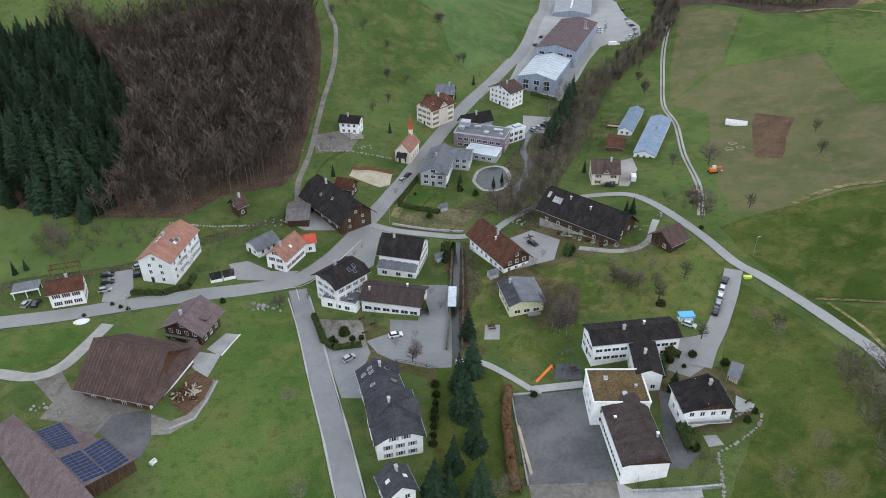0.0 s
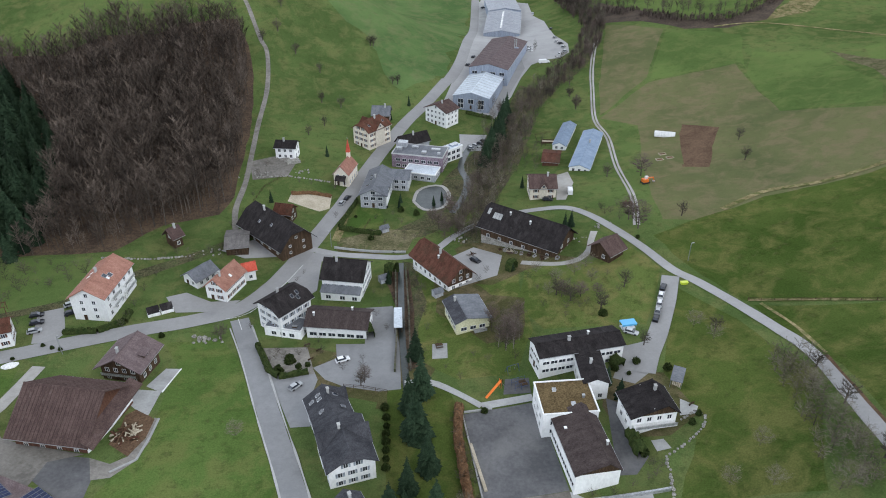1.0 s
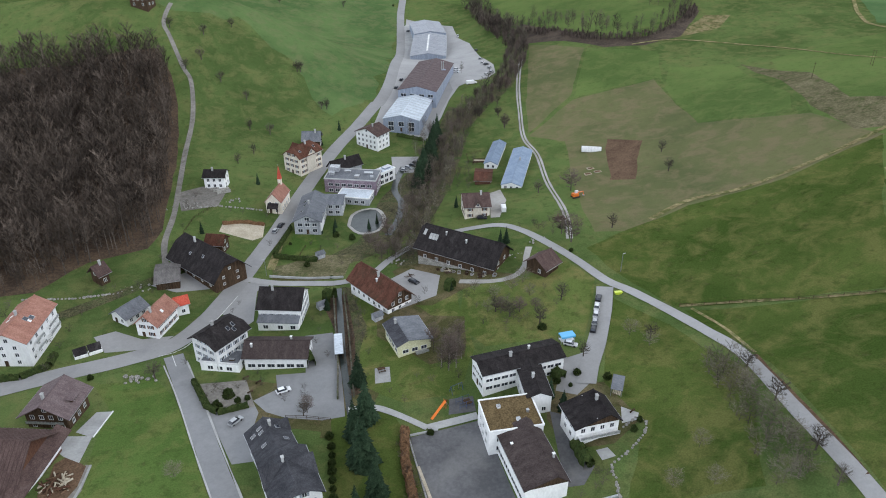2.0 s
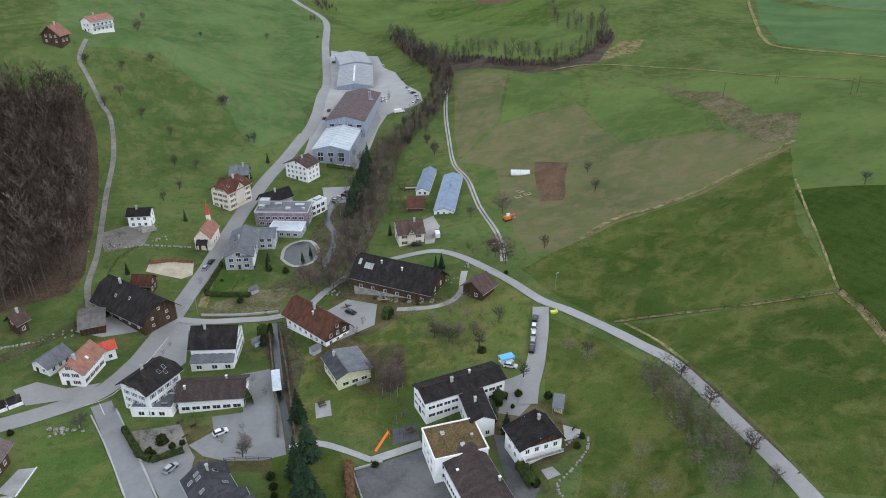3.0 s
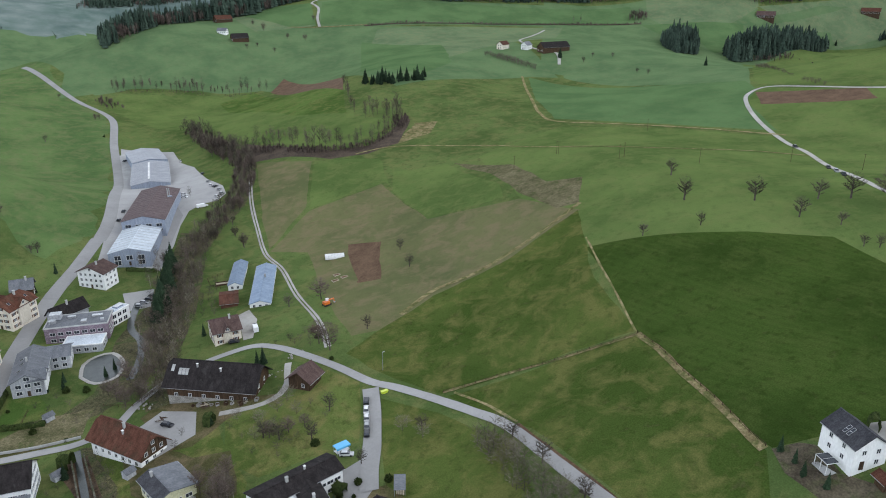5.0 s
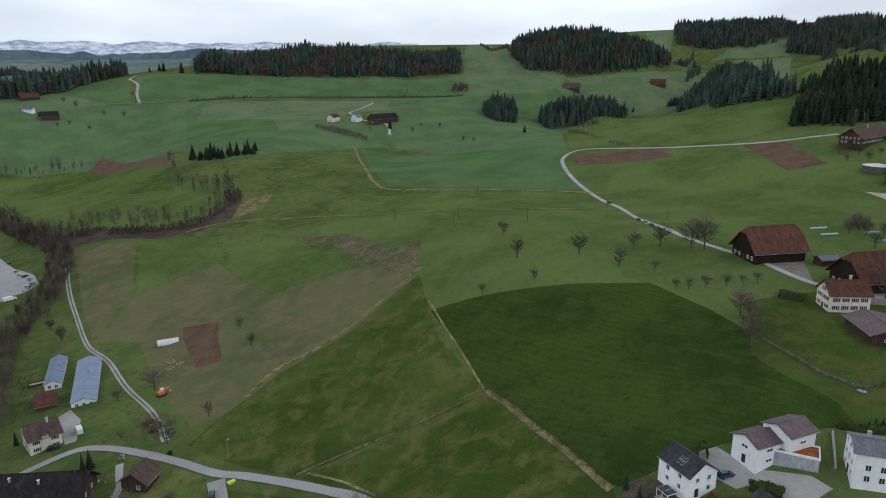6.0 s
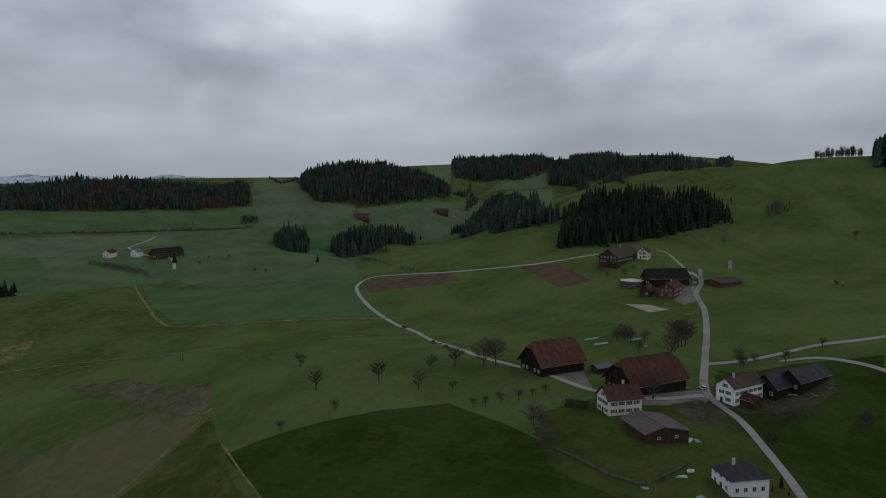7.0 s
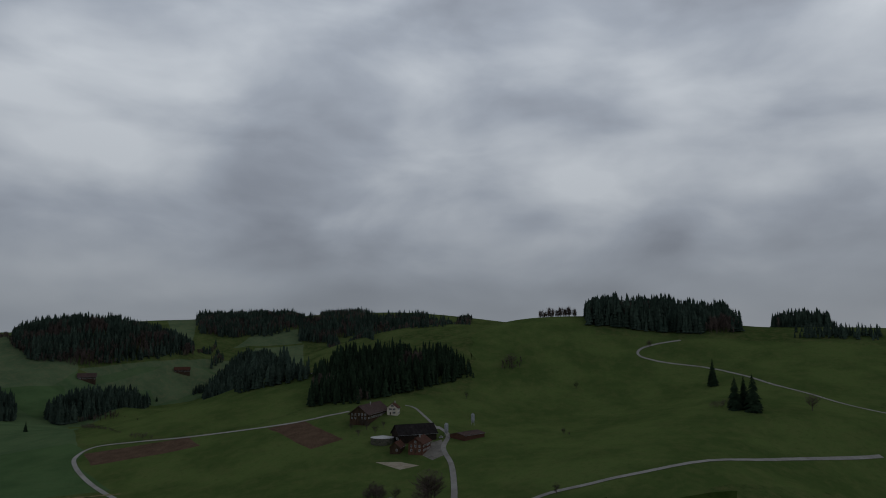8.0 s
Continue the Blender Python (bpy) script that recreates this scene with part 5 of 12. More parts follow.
def house(name, x, y, yaw, L, W, he, hr, wall="white", roof="roof_dark", cut=0.0, label="", rows=2, shutter=None, over=0.7, upper=None, chimney=1, sky=0, door=True,
          category="house", win=(1.05, 1.3), gap=2.6, sides="abcd", group="", off=0.0, lift=2.6):
    """A pitched-roof building: L along the ridge (local x), W across; he, hr heights of eave edge and ridge; windows on the named sides
    (a: -y, b: +y, c: -x, d: +x). upper: material of the timber part above the ground floor."""
    e = thing(name, x, y, yaw, label, category, group)
    l, w = L - 2 * over, W - 2 * over
    slope = (hr - he) / (W / 2 + abs(off))
    hw, hg = he + slope * over - 0.26, hr - 0.3
    ca, sa = math.cos(radians(yaw)), math.sin(radians(yaw))
    g0 = float(ground(x, y))
    low = min(float(ground(x + ca * sx * l / 2 - sa * sy * w / 2, y + sa * sx * l / 2 + ca * sy * w / 2)) for sx in (-1, 1) for sy in (-1, 1)) - g0
    part("wall", wall_mesh(l, w, hw, hg, max(0.3, 0.3 - low), cut, off), wall, e)
    if upper:
        bm = wall_mesh(l + 0.24, w + 0.24, hw - 0.03, hg - 0.05, -lift, cut, off)
        part("timber_cladding", bm, upper, e, "dark board cladding above the ground floor")
    rf = part("roof", roof_mesh(L, W, he, hr, cut, off=off), roof, e)
    # ridge tiles
    part("ridge", boxes((0, off, hr + 0.03, L - cut * W * 0.9, 0.34, 0.14)), roof, rf)
    # gutters
    for s in (-1, 1):
        part("gutter", boxes((0, s * (W / 2 + 0.05), he - 0.16, L, 0.14, 0.12)), "metal", rf)
    rnd = random.Random(hash((round(x), round(y), round(L * 10))) % 9999)
    for k in range(chimney):
        cx, cy = (rnd.random() - 0.5) * l * 0.6, off + rnd.choice((-1, 1)) * W * 0.06
        part("chimney", boxes((cx, cy, hr + 0.2, 0.75, 0.6, 2.0), (cx, cy, hr + 1.26, 0.95, 0.8, 0.12)), "concrete", rf)
    for k in range(sky):
        for s in (-1, 1):
            cx, cy = (k - (sky - 1) / 2) * 2.2, s * W * 0.26
            tilt = -s * math.degrees(math.atan(slope))
            part("skylight", boxes((cx, cy, hr - abs(cy) * slope + 0.06, 0.9, 1.2, 0.1, 0, tilt)), "trim", rf)
    ww, wh = win
    th = 0.12 if upper else 0.0
    for side in sides:
        along = l if side in "ab" else w
        n = max(1, int((along - 1.0) / gap))
        for r in range(rows + (1 if side in "cd" and cut < 0.6 and hr - hw > 2.6 else 0)):
            zc = 1.55 + r * 2.65
            m_ = n
            if side in "cd" and zc + wh / 2 > hw - 0.1:
                room = max(0, (hg - zc - wh / 2) / (hg - hw)) * w - 1.0
                if cut and zc > hg - cut * (hg - hw) - wh / 2:
                    continue
                m_ = int(room / gap)
                if m_ < 1:
                    m_ = 1 if room > 1.2 else 0
            elif zc + wh / 2 > hw - 0.1:
                continue
            for k in range(m_):
                s = (k - (m_ - 1) / 2) * min(gap * 1.15, (along - 1.2) / max(m_, 1))
                out = th if zc > lift else 0.0
                if door and r == 0 and k == m_ // 2 and side == "c":
                    part("door", boxes((0, 0, 0, 1.05, 0.1, 2.1), (0, 0.05, 0.3, 0.7, 0.04, 0.9)), "timber", e, m=pose(-l / 2 - 0.04, s, 1.0, 0, 0, 90))
                    continue
                m = {"a": pose(s, -w / 2 - out - 0.03, zc, 0, 0, 180), "b": pose(s, w / 2 + out + 0.03, zc), "c": pose(-l / 2 - out - 0.03, s, zc, 0, 0, 90), "d": pose(l / 2 + out + 0.03, s, zc, 0, 0, -90)}[side]
                add_window(e, m, ww, wh, shutter)
    return e


def flat_house(name, x, y, yaw, L, W, h, wall="white", roof="roof_grey", label="", rows=2, rim="trim", sides="abcd", category="building", win=(1.6, 1.3), gap=3.0):
    """A flat-roofed block with a raised rim."""
    e = thing(name, x, y, yaw, label, category)
    part("wall", boxes((0, 0, h / 2 - 1.0, L, W, h + 2.0)), wall, e)
    rf = part("roof", boxes((0, 0, h + 0.06, L - 0.5, W - 0.5, 0.12)), roof, e)
    part("rim", boxes((0, W / 2, h + 0.1, L + 0.3, 0.35, 0.5), (0, -W / 2, h + 0.1, L + 0.3, 0.35, 0.5), (L / 2, 0, h + 0.1, 0.35, W - 0.35, 0.5), (-L / 2, 0, h + 0.1, 0.35, W - 0.35, 0.5)), rim, rf)
    for side in sides:
        along = L if side in "ab" else W
        n = max(1, int((along - 0.8) / gap))
        for r in range(rows):
            zc = 1.5 + r * 2.8
            if zc + 0.8 > h:
                continue
            for k in range(n):
                s = (k - (n - 1) / 2) * gap
                m = {"a": pose(s, -W / 2 - 0.03, zc, 0, 0, 180), "b": pose(s, W / 2 + 0.03, zc), "c": pose(-L / 2 - 0.03, s, zc, 0, 0, 90), "d": pose(L / 2 + 0.03, s, zc, 0, 0, -90)}[side]
                add_window(e, m, *win)
    return e


def balcony(parent, x, y, z, length, yaw, depth=1.5, mat_name="trim", rail="metal"):
    """A balcony slab with posts and rail; y axis points outward."""
    m = pose(x, y, z, 0, 0, yaw)
    b = part("balcony", boxes((0, depth / 2, 0, length, depth, 0.18)), mat_name, parent, m=m)
    part("railing", boxes(*[(-length / 2 + k * length / max(1, int(length)), depth - 0.04, 0.55, 0.06, 0.06, 1.0) for k in range(int(length) + 1)], (0, depth - 0.04, 1.05, length, 0.07, 0.07), (0, depth - 0.04, 0.5, length, 0.03, 0.7)), rail, b)
    return b


# ---- vehicles ----
def car(x, y, yaw, paint="car_white", label="", long=4.3, high=1.48, name="car", dz=0.06):
    e = thing(name, x, y, yaw, label or "parked passenger car on the asphalt", "car", dz=dz)
    h, w = high, 0.88
    bm = bmesh.new()
    prof = [(-long / 2, 0.35), (-long / 2, 0.8), (-long * 0.46, 0.92), (long * 0.22, 0.92), (long * 0.45, 0.75), (long / 2, 0.6), (long / 2, 0.3)]
    loops(bm, [(a, -w * 0.94, b) for a, b in prof], [(a, -w, min(b, 0.6)) if b > 0.6 else (a, -w, b) for a, b in prof], [(a, w, min(b, 0.6)) if b > 0.6 else (a, w, b) for a, b in prof], [(a, w * 0.94, b) for a, b in prof])
    part("body", bm, paint, e)
    bm = bmesh.new()
    loops(bm, [(sx * 1, sy, 0.9) for sx, sy in ((-long * 0.44, -w * 0.88), (long * 0.24, -w * 0.88), (long * 0.24, w * 0.88), (-long * 0.44, w * 0.88))],
          [(sx, sy, h - 0.05) for sx, sy in ((-long * 0.34, -w * 0.72), (long * 0.06, -w * 0.72), (long * 0.06, w * 0.72), (-long * 0.34, w * 0.72))])
    part("glasshouse", bm, "pane", e)
    part("car_roof", boxes((-long * 0.14, 0, h - 0.03, long * 0.40, w * 1.44, 0.06)), paint, e)
    for sx in (-0.31, 0.3):
        for sy in (-1, 1):
            bm = bmesh.new()
            bmesh.ops.create_cone(bm, cap_ends=True, segments=12, radius1=0.32, radius2=0.32, depth=0.2)
            part("wheel", bm, "rubber", e, m=pose(sx * long, sy * w * 0.92, 0.32, 90))
    return e


def van(x, y, yaw, paint="car_white", label="white delivery van parked in the yard", long=5.2):
    e = thing("van", x, y, yaw, label, "van", dz=0.06)
    bm = bmesh.new()
    prof = [(-long / 2, 0.35), (-long / 2, 2.2), (-long * 0.45, 2.35), (long * 0.2, 2.35), (long * 0.36, 1.35), (long / 2, 1.1), (long / 2, 0.35)]
    loops(bm, [(a, -0.95, b) for a, b in prof], [(a, 0.95, b) for a, b in prof])
    part("body", bm, paint, e)
    part("windscreen", boxes((long * 0.285, 0, 1.88, 0.06, 1.6, 0.9, 0, 0)), "pane", e)
    for sx in (-0.31, 0.32):
        for sy in (-1, 1):
            bm = bmesh.new()
            bmesh.ops.create_cone(bm, cap_ends=True, segments=12, radius1=0.35, radius2=0.35, depth=0.22)
            part("wheel", bm, "rubber", e, m=pose(sx * long, sy * 0.88, 0.35, 90))
    return e


# ---- plants ----
def stick(v, f, a, b, ra, rb, sides=3):
    """A tapered stick from a to b, appended to lists of points and faces."""
    a, b = np.asarray(a, float), np.asarray(b, float)
    d = b - a
    d = d / (np.linalg.norm(d) + 1e-9)
    u = np.cross(d, (0.31, 0.2, 0.93))
    u /= np.linalg.norm(u) + 1e-9
    w = np.cross(d, u)
    o = len(v)
    for p, r in ((a, ra), (b, rb)):
        for k in range(sides):
            t = 2 * math.pi * k / sides
            v.append(p + r * (math.cos(t) * u + math.sin(t) * w))
    for k in range(sides):
        f.append((o + k, o + (k + 1) % sides, o + sides + (k + 1) % sides, o + sides + k))


def bare_tree(seed, h, spread_, limbs=11, twigs=9, fine=5, thick=1.0, base=0.3, droop=0.0, haze=0):
    """A leafless tree: (trunk points, faces), (crown points, faces). Trunk and limbs taper; the crown is many fine twigs."""
    rn = random.Random(seed)
    tv, tf, cv, cf = [], [], [], []
    lean = np.array([rn.uniform(-0.04, 0.04) * h, rn.uniform(-0.04, 0.04) * h, 0])
    top = lean + (0, 0, h * 0.8)
    r0 = 0.022 * h * thick
    stick(tv, tf, (0, 0, -0.4), lean * 0.4 + (0, 0, h * 0.35), r0, r0 * 0.7, 6)
    stick(tv, tf, lean * 0.4 + (0, 0, h * 0.35), top, r0 * 0.7, r0 * 0.15, 5)
    for k in range(limbs):
        t = base + (0.95 - base) * (k + rn.random()) / limbs
        st = lean * t + np.array([0, 0, h * 0.8 * t])
        az = k * 2.4 + rn.uniform(-0.5, 0.5)
        reach = spread_ * (1.0 - 0.55 * abs(t - 0.55) / 0.45) * rn.uniform(0.75, 1.1)
        rise_ = reach * rn.uniform(0.45, 1.0) * (1 - droop)
        en = st + np.array([math.cos(az) * reach, math.sin(az) * reach, rise_])
        stick(tv, tf, st, en, r0 * 0.33, r0 * 0.07, 3)
        for q in range(twigs):
            u = 0.25 + 0.75 * (q + rn.random()) / twigs
            s2 = st + (en - st) * u
            a2 = az + rn.uniform(-1.5, 1.5)
            ln2 = reach * rn.uniform(0.25, 0.55)
            e2 = s2 + np.array([math.cos(a2) * ln2, math.sin(a2) * ln2, ln2 * rn.uniform(0.1, 1.1) - droop * ln2])
            stick(cv, cf, s2, e2, 0.0055 * h * thick ** 0.5, 0.002 * h, 3)
            for z in range(fine):
                w = 0.3 + 0.7 * rn.random()
                s3 = s2 + (e2 - s2) * w
                d3 = np.array([rn.gauss(0, 1), rn.gauss(0, 1), rn.gauss(0.5, 0.7)])
                d3 *= ln2 * rn.uniform(0.35, 0.6) / (np.linalg.norm(d3) + 1e-6)
                sd = np.cross(d3, (rn.random(), rn.random(), rn.random()))
                sd *= 0.0042 * h * thick ** 0.7 / (np.linalg.norm(sd) + 1e-6)
                o = len(cv)
                cv.extend([s3 - sd, s3 + sd, s3 + d3])
                cf.append((o, o + 1, o + 2))
    # the outer haze of fine twigs over a rounded crown
    for k in range(haze):
        a, q, u = rn.random() * 6.283, rn.random() ** 0.4, rn.random()
        zc, half = h * (0.36 + 0.32 * base + 0.3), h * 0.4
        w = spread_ * 1.12 * q * math.sqrt(max(0.05, 1 - (2 * u - 1) ** 2))
        s0 = lean * 0.6 + np.array((math.cos(a) * w * 0.86, math.sin(a) * w * 0.86, zc + half * (2 * u - 1) * 0.9))
        d = np.array((math.cos(a) * 0.7 + rn.gauss(0, 0.4), math.sin(a) * 0.7 + rn.gauss(0, 0.4), 0.55 + rn.gauss(0, 0.35)))
        sd = np.array((-math.sin(a), math.cos(a), 0)) * 0.0036 * h
        o = len(cv)
        cv.extend([s0 - sd, s0 + sd, s0 + d * h * rn.uniform(0.07, 0.14)])
        cf.append((o, o + 1, o + 2))
    return (np.array(tv), tf), (np.array(cv), cf)


def conifer(seed, h, r, tiers=14, per=9, low=0.08):
    """A spruce: trunk and drooping tiers of ragged boughs."""
    rn = random.Random(seed)
    tv, tf, cv, cf = [], [], [], []
    stick(tv, tf, (0, 0, -0.4), (0, 0, h * 0.97), 0.013 * h, 0.002 * h, 5)
    for k in range(tiers):
        t = k / (tiers - 1)
        z = h * (low + (0.96 - low) * t)
        rad = r * (1 - t) ** 0.85 + 0.03 * r
        n = max(4, int(per * (1 - 0.5 * t)))
        off = rn.random() * 6.28
        for q in range(n):
            a = off + 6.283 * q / n + rn.uniform(-0.25, 0.25)
            L = rad * rn.uniform(0.7, 1.15)
            wd = L * rn.uniform(0.26, 0.42)
            zz = z + rn.uniform(-0.025, 0.025) * h
            dz = -L * rn.uniform(0.25, 0.6)
            ca, sa = math.cos(a), math.sin(a)
            o = len(cv)
            cv.extend([np.array((0, 0, zz + 0.035 * h)), np.array((ca * L * 0.55 - sa * wd, sa * L * 0.55 + ca * wd, zz + dz * 0.55)), np.array((ca * L, sa * L, zz + dz)),
                       np.array((ca * L * 0.55 + sa * wd, sa * L * 0.55 - ca * wd, zz + dz * 0.55)), np.array((ca * L * 0.5, sa * L * 0.5, zz + dz * 0.2 + 0.012 * h))])
            cf.extend([(o, o + 1, o + 4), (o + 1, o + 2, o + 4), (o + 2, o + 3, o + 4), (o + 3, o, o + 4)])
            if tiers > 9:
                for sgn in (-1, 1):
                    b = a + sgn * 0.35
                    o = len(cv)
                    cv.extend([np.array((ca * L * 0.4, sa * L * 0.4, zz + dz * 0.25)), np.array((math.cos(b) * L * 0.95, math.sin(b) * L * 0.95, zz + dz * 1.15)), np.array((math.cos(b - sgn * 0.3) * L * 0.62, math.sin(b - sgn * 0.3) * L * 0.62, zz + dz * 0.9))])
                    cf.append((o, o + 1, o + 2))
    return (np.array(tv), tf), (np.array(cv), cf)


def bush(seed, r, h, n=160):
    """A low leafless shrub: a sheaf of rising twigs."""
    rn = random.Random(seed)
    v, f = [], []
    for k in range(n):
        a, q = rn.random() * 6.283, rn.random() ** 0.5
        s = np.array((math.cos(a) * r * 0.4 * q, math.sin(a) * r * 0.4 * q, 0))
        e = np.array((math.cos(a) * r * q, math.sin(a) * r * q, h * (1 - 0.5 * q * q) * rn.uniform(0.6, 1.1)))
        sd = np.array((-math.sin(a), math.cos(a), 0)) * 0.05
        m_ = (s + e) / 2
        o = len(v)
        v.extend([s - sd, s + sd, e])
        f.append((o, o + 1, o + 2))
        for z in range(2):
            d = np.array([rn.gauss(0, 1), rn.gauss(0, 1), rn.gauss(0.6, 0.6)]) * r * 0.25
            st = s + (e - s) * rn.uniform(0.4, 0.9)
            o = len(v)
            v.extend([st - sd, st + sd, st + d])
            f.append((o, o + 1, o + 2))
    return np.array(v), f


def leafy(seed, r, h, n=420, flat=0.0):
    """An evergreen shrub: many small leaf clumps over an uneven form."""
    rn = random.Random(seed)
    v, f = [], []
    for k in range(n):
        d = np.array([rn.gauss(0, 1), rn.gauss(0, 1), rn.gauss(0, 1)])
        d /= np.linalg.norm(d)
        d[2] = abs(d[2])
        lump = 0.8 + 0.3 * noise.noise(Vector((d[0] * 2 + seed, d[1] * 2, d[2] * 2)))
        p = np.array((d[0] * r, d[1] * r, d[2] * h)) * lump * rn.uniform(0.75, 1.05)
        s = 0.13 * (r + h) / 2
        a, b = rn.gauss(0, 1), rn.gauss(0, 1)
        t1 = np.array((rn.gauss(0, 1), rn.gauss(0, 1), rn.gauss(0, 1))) * s
        t2 = np.array((rn.gauss(0, 1), rn.gauss(0, 1), rn.gauss(0, 1))) * s
        o = len(v)
        v.extend([p - t1 * 0.6, p + t1 * 0.6, p + t2])
        f.append((o, o + 1, o + 2))
    return np.array(v), f


def far_fir(seed, h, r):
    """A distant spruce: a slim trunk and six ragged skirts of boughs."""
    rn = random.Random(seed)
    tv, tf, cv, cf = [], [], [], []
    stick(tv, tf, (0, 0, -0.4), (0, 0, h * 0.9), 0.014 * h, 0.003 * h, 3)
    for k in range(6):
        t = k / 6
        z, rad = h * (0.06 + 0.94 * t), r * (1 - t) ** 0.75
        top = len(cv)
        cv.append(np.array((0, 0, min(h, z + h * 0.26))))
        n = 8 - k // 2
        for q in range(n):
            a = 6.283 * (q + 0.6 * rn.random()) / n
            w = rad * rn.uniform(0.55, 1.25)
            cv.append(np.array((math.cos(a) * w, math.sin(a) * w, z + rn.uniform(-0.03, 0.03) * h)))
        cf.extend((top, top + 1 + q, top + 1 + (q + 1) % n) for q in range(n))
    return np.array(tv), tf, np.array(cv), cf


def far_bare(seed, h, r, twigs=75, fine=1.0):
    """A distant leafless tree: trunk, a few limbs and a rounded haze of thin twigs."""
    rn = random.Random(seed)
    tv, tf, cv, cf = [], [], [], []
    stick(tv, tf, (0, 0, -0.4), (0, 0, h * 0.75), 0.018 * h, 0.004 * h, 3)
    for k in range(twigs):
        a, q = rn.random() * 6.283, rn.random() ** 0.5
        z0 = h * rn.uniform(0.14, 0.66)
        s0 = np.array((math.cos(a) * r * q * 0.5, math.sin(a) * r * q * 0.5, z0))
        e0 = np.array((math.cos(a) * r * q, math.sin(a) * r * q, min(h, z0 + h * rn.uniform(0.15, 0.32)) * (1 - 0.12 * q)))
        sd = np.array((-math.sin(a), math.cos(a), 0)) * rn.uniform(0.1, 0.24) * fine
        o = len(cv)
        cv.extend([s0 - sd, s0 + sd, e0])
        cf.append((o, o + 1, o + 2))
    return np.array(tv), tf, np.array(cv), cf


def wood_tree(seed, h):
    """A tall forest-grown leafless tree: long clean bole, steep limbs and a narrow broom of fine twigs."""
    rn = random.Random(seed)
    tv, tf, cv, cf = [], [], [], []
    lean = np.array([rn.uniform(-0.05, 0.05) * h, rn.uniform(-0.05, 0.05) * h, 0])
    r0 = 0.011 * h
    stick(tv, tf, (0, 0, -0.4), lean * 0.5 + (0, 0, h * 0.5), r0, r0 * 0.7, 5)
    stick(tv, tf, lean * 0.5 + (0, 0, h * 0.5), lean + (0, 0, h * 0.95), r0 * 0.7, r0 * 0.15, 4)
    limbs = 13
    for k in range(limbs):
        t = 0.32 + 0.61 * (k + rn.random()) / limbs
        st = lean * t + np.array([0, 0, h * t])
        az = k * 2.4 + rn.uniform(-0.6, 0.6)
        reach = h * (0.2 - 0.17 * abs(t - 0.56)) * rn.uniform(0.7, 1.15)
        en = st + np.array([math.cos(az) * reach, math.sin(az) * reach, reach * rn.uniform(0.7, 1.5)])
        stick(tv, tf, st, en, r0 * 0.34, r0 * 0.08, 3)
        for q in range(34):
            u = rn.uniform(0.1, 1.0)
            s2 = st + (en - st) * u
            a2 = az + rn.gauss(0, 1.0)
            l2 = reach * rn.uniform(0.3, 0.75)
            e2 = s2 + np.array([math.cos(a2) * l2 * 0.8, math.sin(a2) * l2 * 0.8, l2 * rn.uniform(0.3, 1.3)])
            sd = np.array((-math.sin(a2), math.cos(a2), rn.uniform(-0.4, 0.4))) * rn.uniform(0.045, 0.1)
            o = len(cv)
            cv.extend([s2 - sd, s2 + sd, e2])
            cf.append((o, o + 1, o + 2))
    return np.array(tv), tf, np.array(cv), cf


def plain_mesh(name, v, f, material, tint=None):
    me = bpy.data.meshes.new(name)
    me.from_pydata([tuple(map(float, p)) for p in v], [], f)
    me.materials.append(M[material])
    at = me.attributes.new("tint", "FLOAT", "POINT")
    at.data.foreach_set("value", np.full(len(v), 0.5) if tint is None else tint)
    me.update()
    return me


def kinds_of(maker, bark, leaf, *args):
    """Ready templates: a thing with trunk and crown for each set of arguments."""
    out = []
    for a in args:
        (tv, tf), (cv, cf) = maker(*a)
        out.append((plain_mesh("trunk", tv, tf, bark, np.full(len(tv), random.random())), plain_mesh("crown", cv, cf, leaf, np.full(len(cv), random.random())), (tv, tf, cv, cf)))
    return out


FRUIT = kinds_of(bare_tree, "bark", "grey_twigs", *[(s, 7.5, 3.0, 15, 9, 7, 2.1, 0.25, 0.0, 420) for s in range(4)])
BROAD = kinds_of(bare_tree, "bark", "twigs", *[(s + 20, 14.0, 5.2, 18, 11, 7, 1.1, 0.22, 0.0, 700) for s in range(3)])
SLIM = kinds_of(bare_tree, "pale_bark", "grey_twigs", *[(s + 40, 13.0, 2.5, 16, 8, 6, 0.55, 0.2, 0.0, 320) for s in range(3)])
SHRUB = kinds_of(bare_tree, "bark", "grey_twigs", *[(s + 30, 5.0, 2.6, 13, 7, 6, 0.9, 0.04) for s in range(4)])
ORCHARD = kinds_of(bare_tree, "bark", "hazy_twigs", *[(s + 50, 6.5, 3.6, 15, 9, 7, 0.6, 0.2, 0.0, 420) for s in range(3)])
BEND = kinds_of(bare_tree, "bark", "grey_twigs", *[(s + 45, 15.0, 2.9, 15, 8, 5, 0.5, 0.3, 0.0, 340) for s in range(3)])
SPRUCE = kinds_of(conifer, "bark", "needles", *[(s + 60, 14.0, 3.3 + 0.3 * s, 18, 12) for s in range(4)])


def evergreen(seed, r, h):
    """A round evergreen bush on a short stem."""
    v, f = [], []
    stick(v, f, np.array((0, 0, 0.0)), np.array((0, 0, h * 0.6)), 0.08, 0.05)
    return (np.array(v), f), leafy(seed, r, h, 900)


BALL = kinds_of(evergreen, "bark", "hedge", *[(s + 5, 1.15, 1.9) for s in range(3)])


